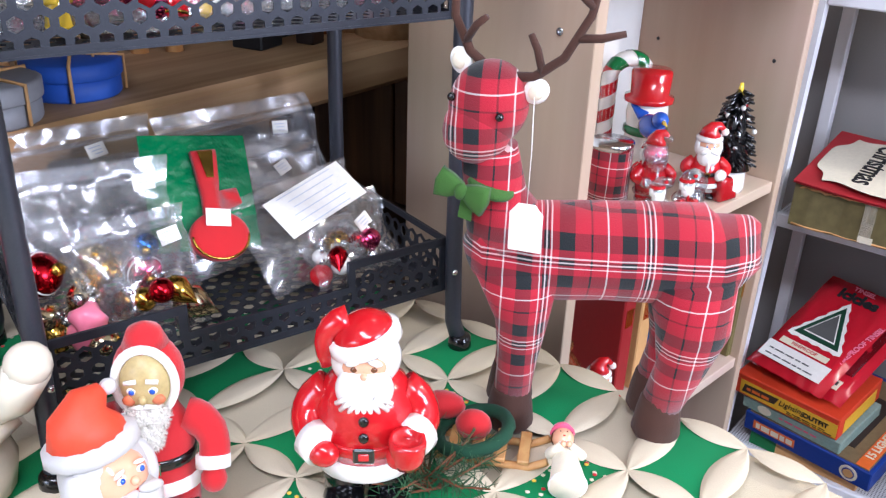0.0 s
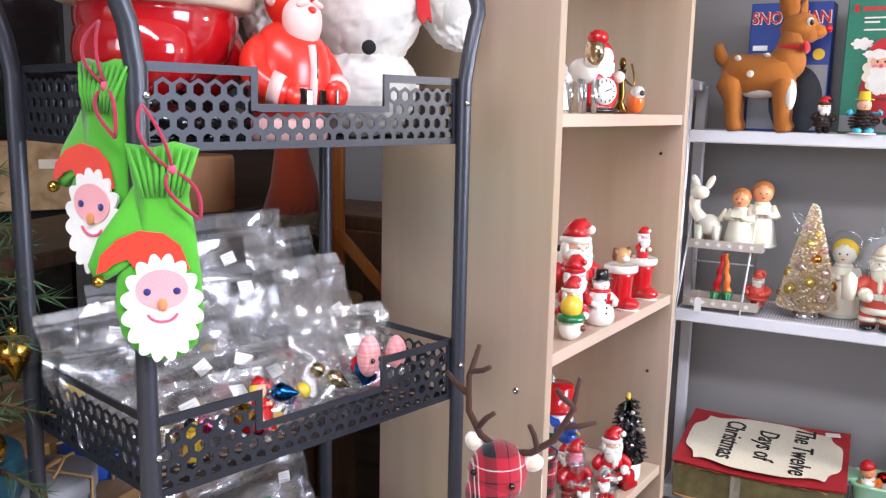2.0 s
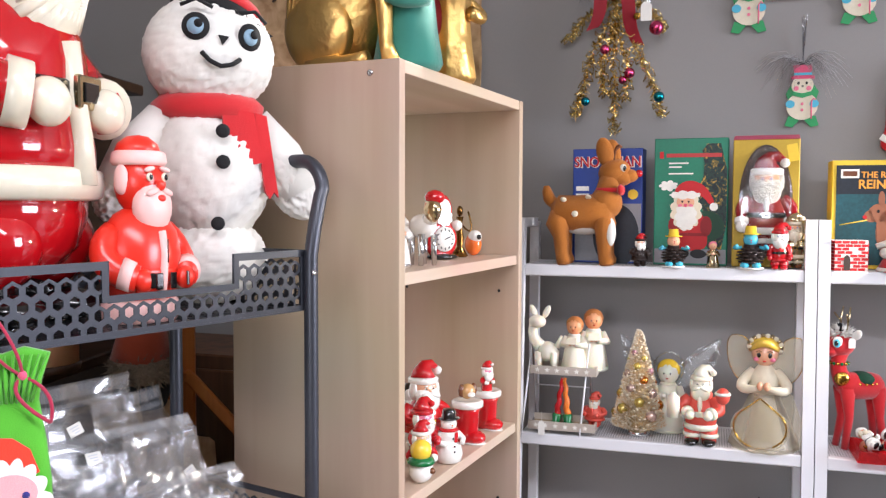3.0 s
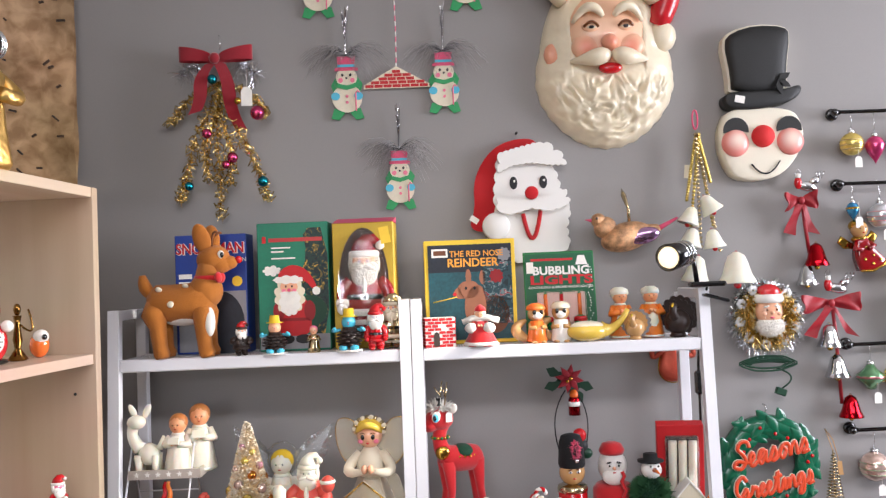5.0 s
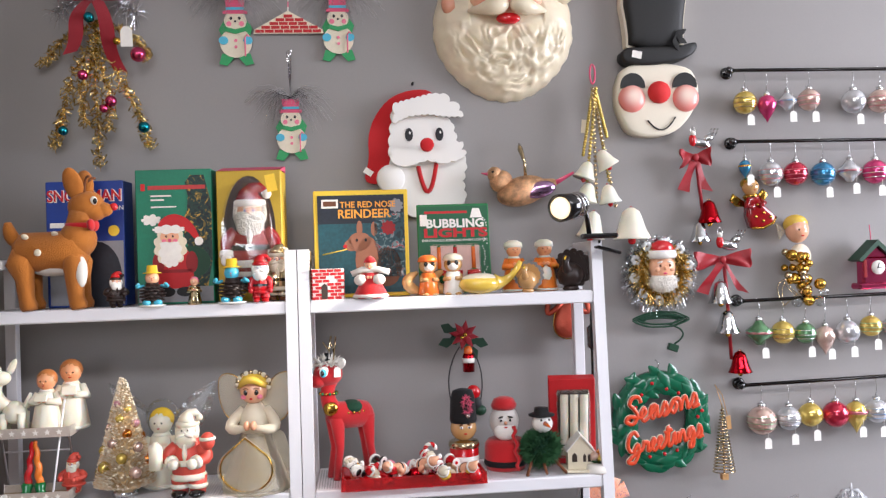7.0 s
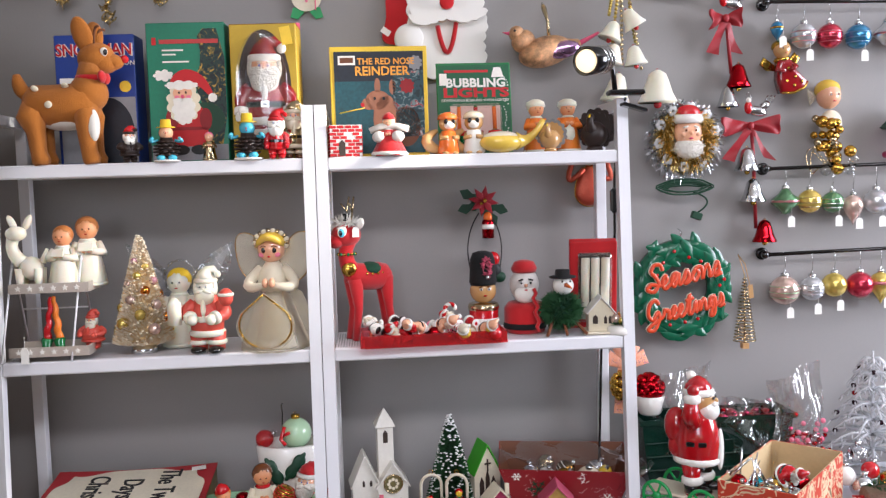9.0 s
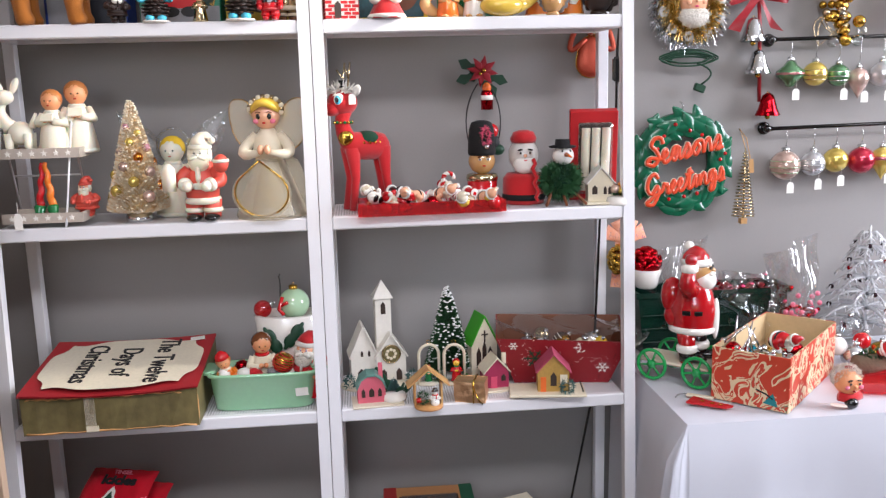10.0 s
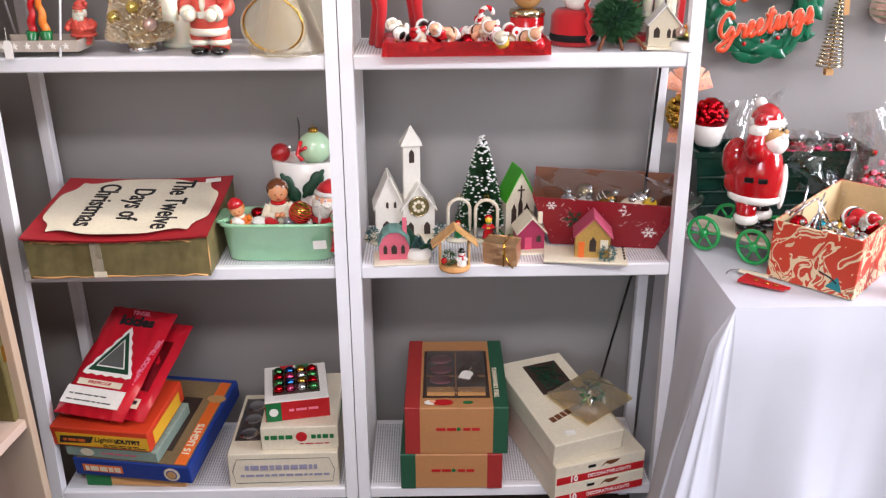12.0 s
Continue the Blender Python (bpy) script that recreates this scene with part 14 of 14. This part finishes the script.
part("bottom", Form().box((w / 2, d / 2, 0.002), (w, d, 0.004), "liner"), ob)
part("print_motif", Form().plate([(0.1, 0.012), (0.128, 0.008), (0.118, 0.034)], 0.0006, "p_teal", pose(0, -0.0016, 0)), ob)
part("print_motif", Form().tube([(0.086, -0.001, 0.036), (0.105, -0.001, 0.03), (0.118, -0.001, 0.022)], 0.0016, "ink", 5), ob)
spec = [(0.03, 0.05, 0.017, "m_red", "ball"), (0.055, 0.03, 0.016, "m_silver", "ball"), (0.098, 0.04, 0.026, "m_teal", "ball"), (0.108, 0.075, 0.016, "m_silver", "ball"), (0.07, 0.09, 0.02, "m_champagne", "ball"), (0.04, 0.11, 0.018, "m_teal", "drop"), (0.1, 0.12, 0.02, "m_red", "ball"), (0.05, 0.16, 0.018, "m_silver", "drop"), (0.095, 0.18, 0.02, "m_green", "ball"), (0.05, 0.22, 0.02, "m_gold", "ball"), (0.1, 0.24, 0.02, "m_red", "ball")]
for i, (x, y, r, key, kd) in enumerate(spec):
    thing("glass_bauble", OB @ pose(x, y, 0.088 + r * 0.5 - 0.05 * (y > 0.14), 40 - 20 * (i % 4), 50 - 30 * (i % 3), i * 40), "old mirrored glass ornament lying in the printed box", "ornament", bauble(r, key, "m_silver", "g_white" if i % 3 == 1 else None, kd), group="boxed ornaments")
rs = random.Random(23)
for i in range(9):
    f = Form()
    L = rs.uniform(0.04, 0.075)
    f.tube([(0, 0, -L / 2), (0, 0, L / 2)], [0.0028, 0.0012], "silvertinsel", 6)
    f.sph((0, 0, -L / 2), 0.006, rs.choice(["m_silver", "m_red"]), 10, 7)
    thing("silver_spike", OB @ pose(0.028 + rs.uniform(-0.014, 0.04), 0.045 + rs.uniform(-0.02, 0.04), 0.118, rs.uniform(-50, 50), rs.uniform(-60, 60), 0), "silver glass spike ornament sticking out of the box", "ornament", f, group="silver spikes")
thing("santa_figure", OB @ pose(0.085, 0.085, 0.112, 75, 0, 60), "tiny red and white figure lying among ornaments", "figurine", santa(0.07, "g_red", "g_white"))

# little things on the cloth
el = Form()
el.sph((0, 0, 0.05), (0.03, 0.028, 0.029), "waxskin", 20, 14)
face(el, -0.026, 0.05, 0.03, "g_black", "g_black", "g_deepred", "g_pink", "waxskin", False)
el.tube([(-0.024, -0.006, 0.02), (0, -0.012, 0.014), (0.026, -0.006, 0.02)], 0.011, "f_red", 10)
el.sph((0.0, -0.018, 0.006), (0.016, 0.013, 0.013), "g_black", 12, 8)
fuzz(el, (0, 0.008, 0.06), (0.033, 0.026, 0.028), 1500, 0.006, "beard", 12)
hd = thing("doll_head", pose(1.078, 1.278, TZ + 0.004, 0, 0, 2) @ Matrix.Scale(0.8, 4), "smiling doll head with wispy white hair and red collar", "doll", el)
price_tag(hd, flat(-0.045, -0.01, 0.004, 60), 0.02, 0.034, 0.02)
fc = thing("red_card", pose(0.838, 1.318, TZ + 0.001, 0, 0, -28), "flat red card with gold bits beside the box", "card")
part("card", Form().plate([(-0.04, -0.014), (0.03, -0.02), (0.042, -0.008), (0.0, 0.004), (-0.03, 0.02)], 0.004, "p_red", flat(0, 0, 0.006)), fc)
for x, y in ((-0.012, -0.004), (0.006, -0.01), (0.02, -0.012)):
    part("gold_bit", Form().sph((x, y, 0.0068), (0.005, 0.003, 0.0012), "m_gold", 8, 5), fc)
part("pale_strip", Form().box((-0.02, 0.028, 0.003), (0.05, 0.012, 0.005), "p_cream", (0, 0, -6), 0.002), fc)


def plastic_tree():
    root = thing("plastic_tree", pose(1.305, 1.60, TZ), "clear milky plastic tree with drooping branches and dark beads", "tabletop tree")
    part("stem", Form().cone((0, 0, 0), (0, 0, 0.27), 0.007, 0.002, "frostclear", 8), root)
    part("base", Form().lathe([(0.05, 0), (0.05, 0.004), (0.012, 0.012)], "frostclear", seg=20), root)
    rs = random.Random(77)
    for j in range(7):
        z, r, n = 0.055 + 0.032 * j, 0.112 * (1 - j / 8.2), 9 - j // 2
        for i in range(n):
            a = 2 * math.pi * (i + 0.5 * (j % 2)) / n + rs.uniform(-0.1, 0.1)
            c, s = math.cos(a), math.sin(a)
            p = [(r * t * c, r * t * s, z + 0.012 * math.sin(t * 2.6) - 0.02 * t * t) for t in (0, 0.25, 0.5, 0.75, 1.0)]
            f = Form().tube(p, [0.0045, 0.0042, 0.0038, 0.003, 0.002], "frostclear", 6)
            for q in p[1:]:
                for e in (-1, 1):
                    f.tube([q, (q[0] - s * e * 0.012 + c * 0.008, q[1] + c * e * 0.012 + s * 0.008, q[2] - 0.012)], [0.0028, 0.001], "frostclear", 5)
            part("branch", f, root)
            if (i + j) % 2 == 0:
                part("bead", Form().sph((p[-1][0], p[-1][1], p[-1][2] - 0.004), 0.0056, "m_bead" if (i * 3 + j) % 5 else "m_red", 10, 7), root)


plastic_tree()
thing("paper_tray", pose(1.2, 1.36, TZ + 0.001, 0, 0, 30), "low pink paper tray on the white cloth", "tray", Form().lathe([(0.07, 0), (0.082, 0.022), (0.08, 0.023), (0.068, 0.003)], "redclear", seg=4, smooth=False))
for i, (x, y, z, s, key) in enumerate(((1.18, 1.49, 0.05, 0.02, "g_white"), (1.21, 1.47, 0.03, 0.024, "m_silver"), (1.25, 1.50, 0.05, 0.018, "g_red"), (1.23, 1.53, 0.08, 0.022, "acrylic"), (1.28, 1.49, 0.03, 0.022, "m_gold"), (1.19, 1.55, 0.03, 0.026, "acrylic"), (1.35, 1.53, 0.06, 0.026, "m_gold"), (1.32, 1.47, 0.03, 0.024, "m_red"), (1.40, 1.56, 0.03, 0.028, "m_silver"))):
    thing("glass_bauble", pose(x, y, TZ + s * 2 + 0.009 if z < 0.04 else TZ + z + 0.02, 0, 12 * (i % 3), 0), "shiny glass ornament in a heap on the cloth", "ornament", bauble(s, key, "m_silver"), group="table ornaments")
lg = thing("bark_log", pose(1.24, 1.425, TZ), "small bark yule log with moss and figures on it", "ornament")
part("log", Form().lathe([(0.016, -0.06), (0.02, -0.056), (0.021, 0.05), (0.017, 0.056)], "fur", (0, 0, 0.021), 14, (0, 90, 0)), lg)
ml = Form()
fuzz(ml, (0, 0, 0.042), (0.05, 0.014, 0.008), 260, 0.01, "spray", 8)
part("moss", ml, lg, "dark green moss")
thing("santa_figure", pose(1.225, 1.42, TZ + 0.046, 60, 0, 40), "tiny bearded figure reclining on the log", "figurine", santa(0.07, "g_red", "g_white"))
sp = Form()
rs = random.Random(31)
for i in range(12):
    a, L = rs.uniform(0, 6.28), rs.uniform(0.12, 0.2)
    tip = (0.06 * math.cos(a), 0.05 * math.sin(a), L)
    sp.tube([(0, 0, 0.02), (tip[0] * 0.4, tip[1] * 0.4, L * 0.6), tip], [0.0016, 0.0014, 0.001], "f_brown", 5)
    for k in range(6):
        t = 0.45 + 0.1 * k
        sp.sph((tip[0] * t + rs.uniform(-0.006, 0.006), tip[1] * t, L * t), 0.006, rs.choice(["m_red", "g_red", "m_gold"]), 8, 6)
sp.lathe([(0.03, 0), (0.036, 0.03), (0.03, 0.05)], "g_white", seg=18)
thing("berry_sprig", pose(1.44, 1.58, TZ), "red berry sprigs in a small white pot", "sprig", sp)
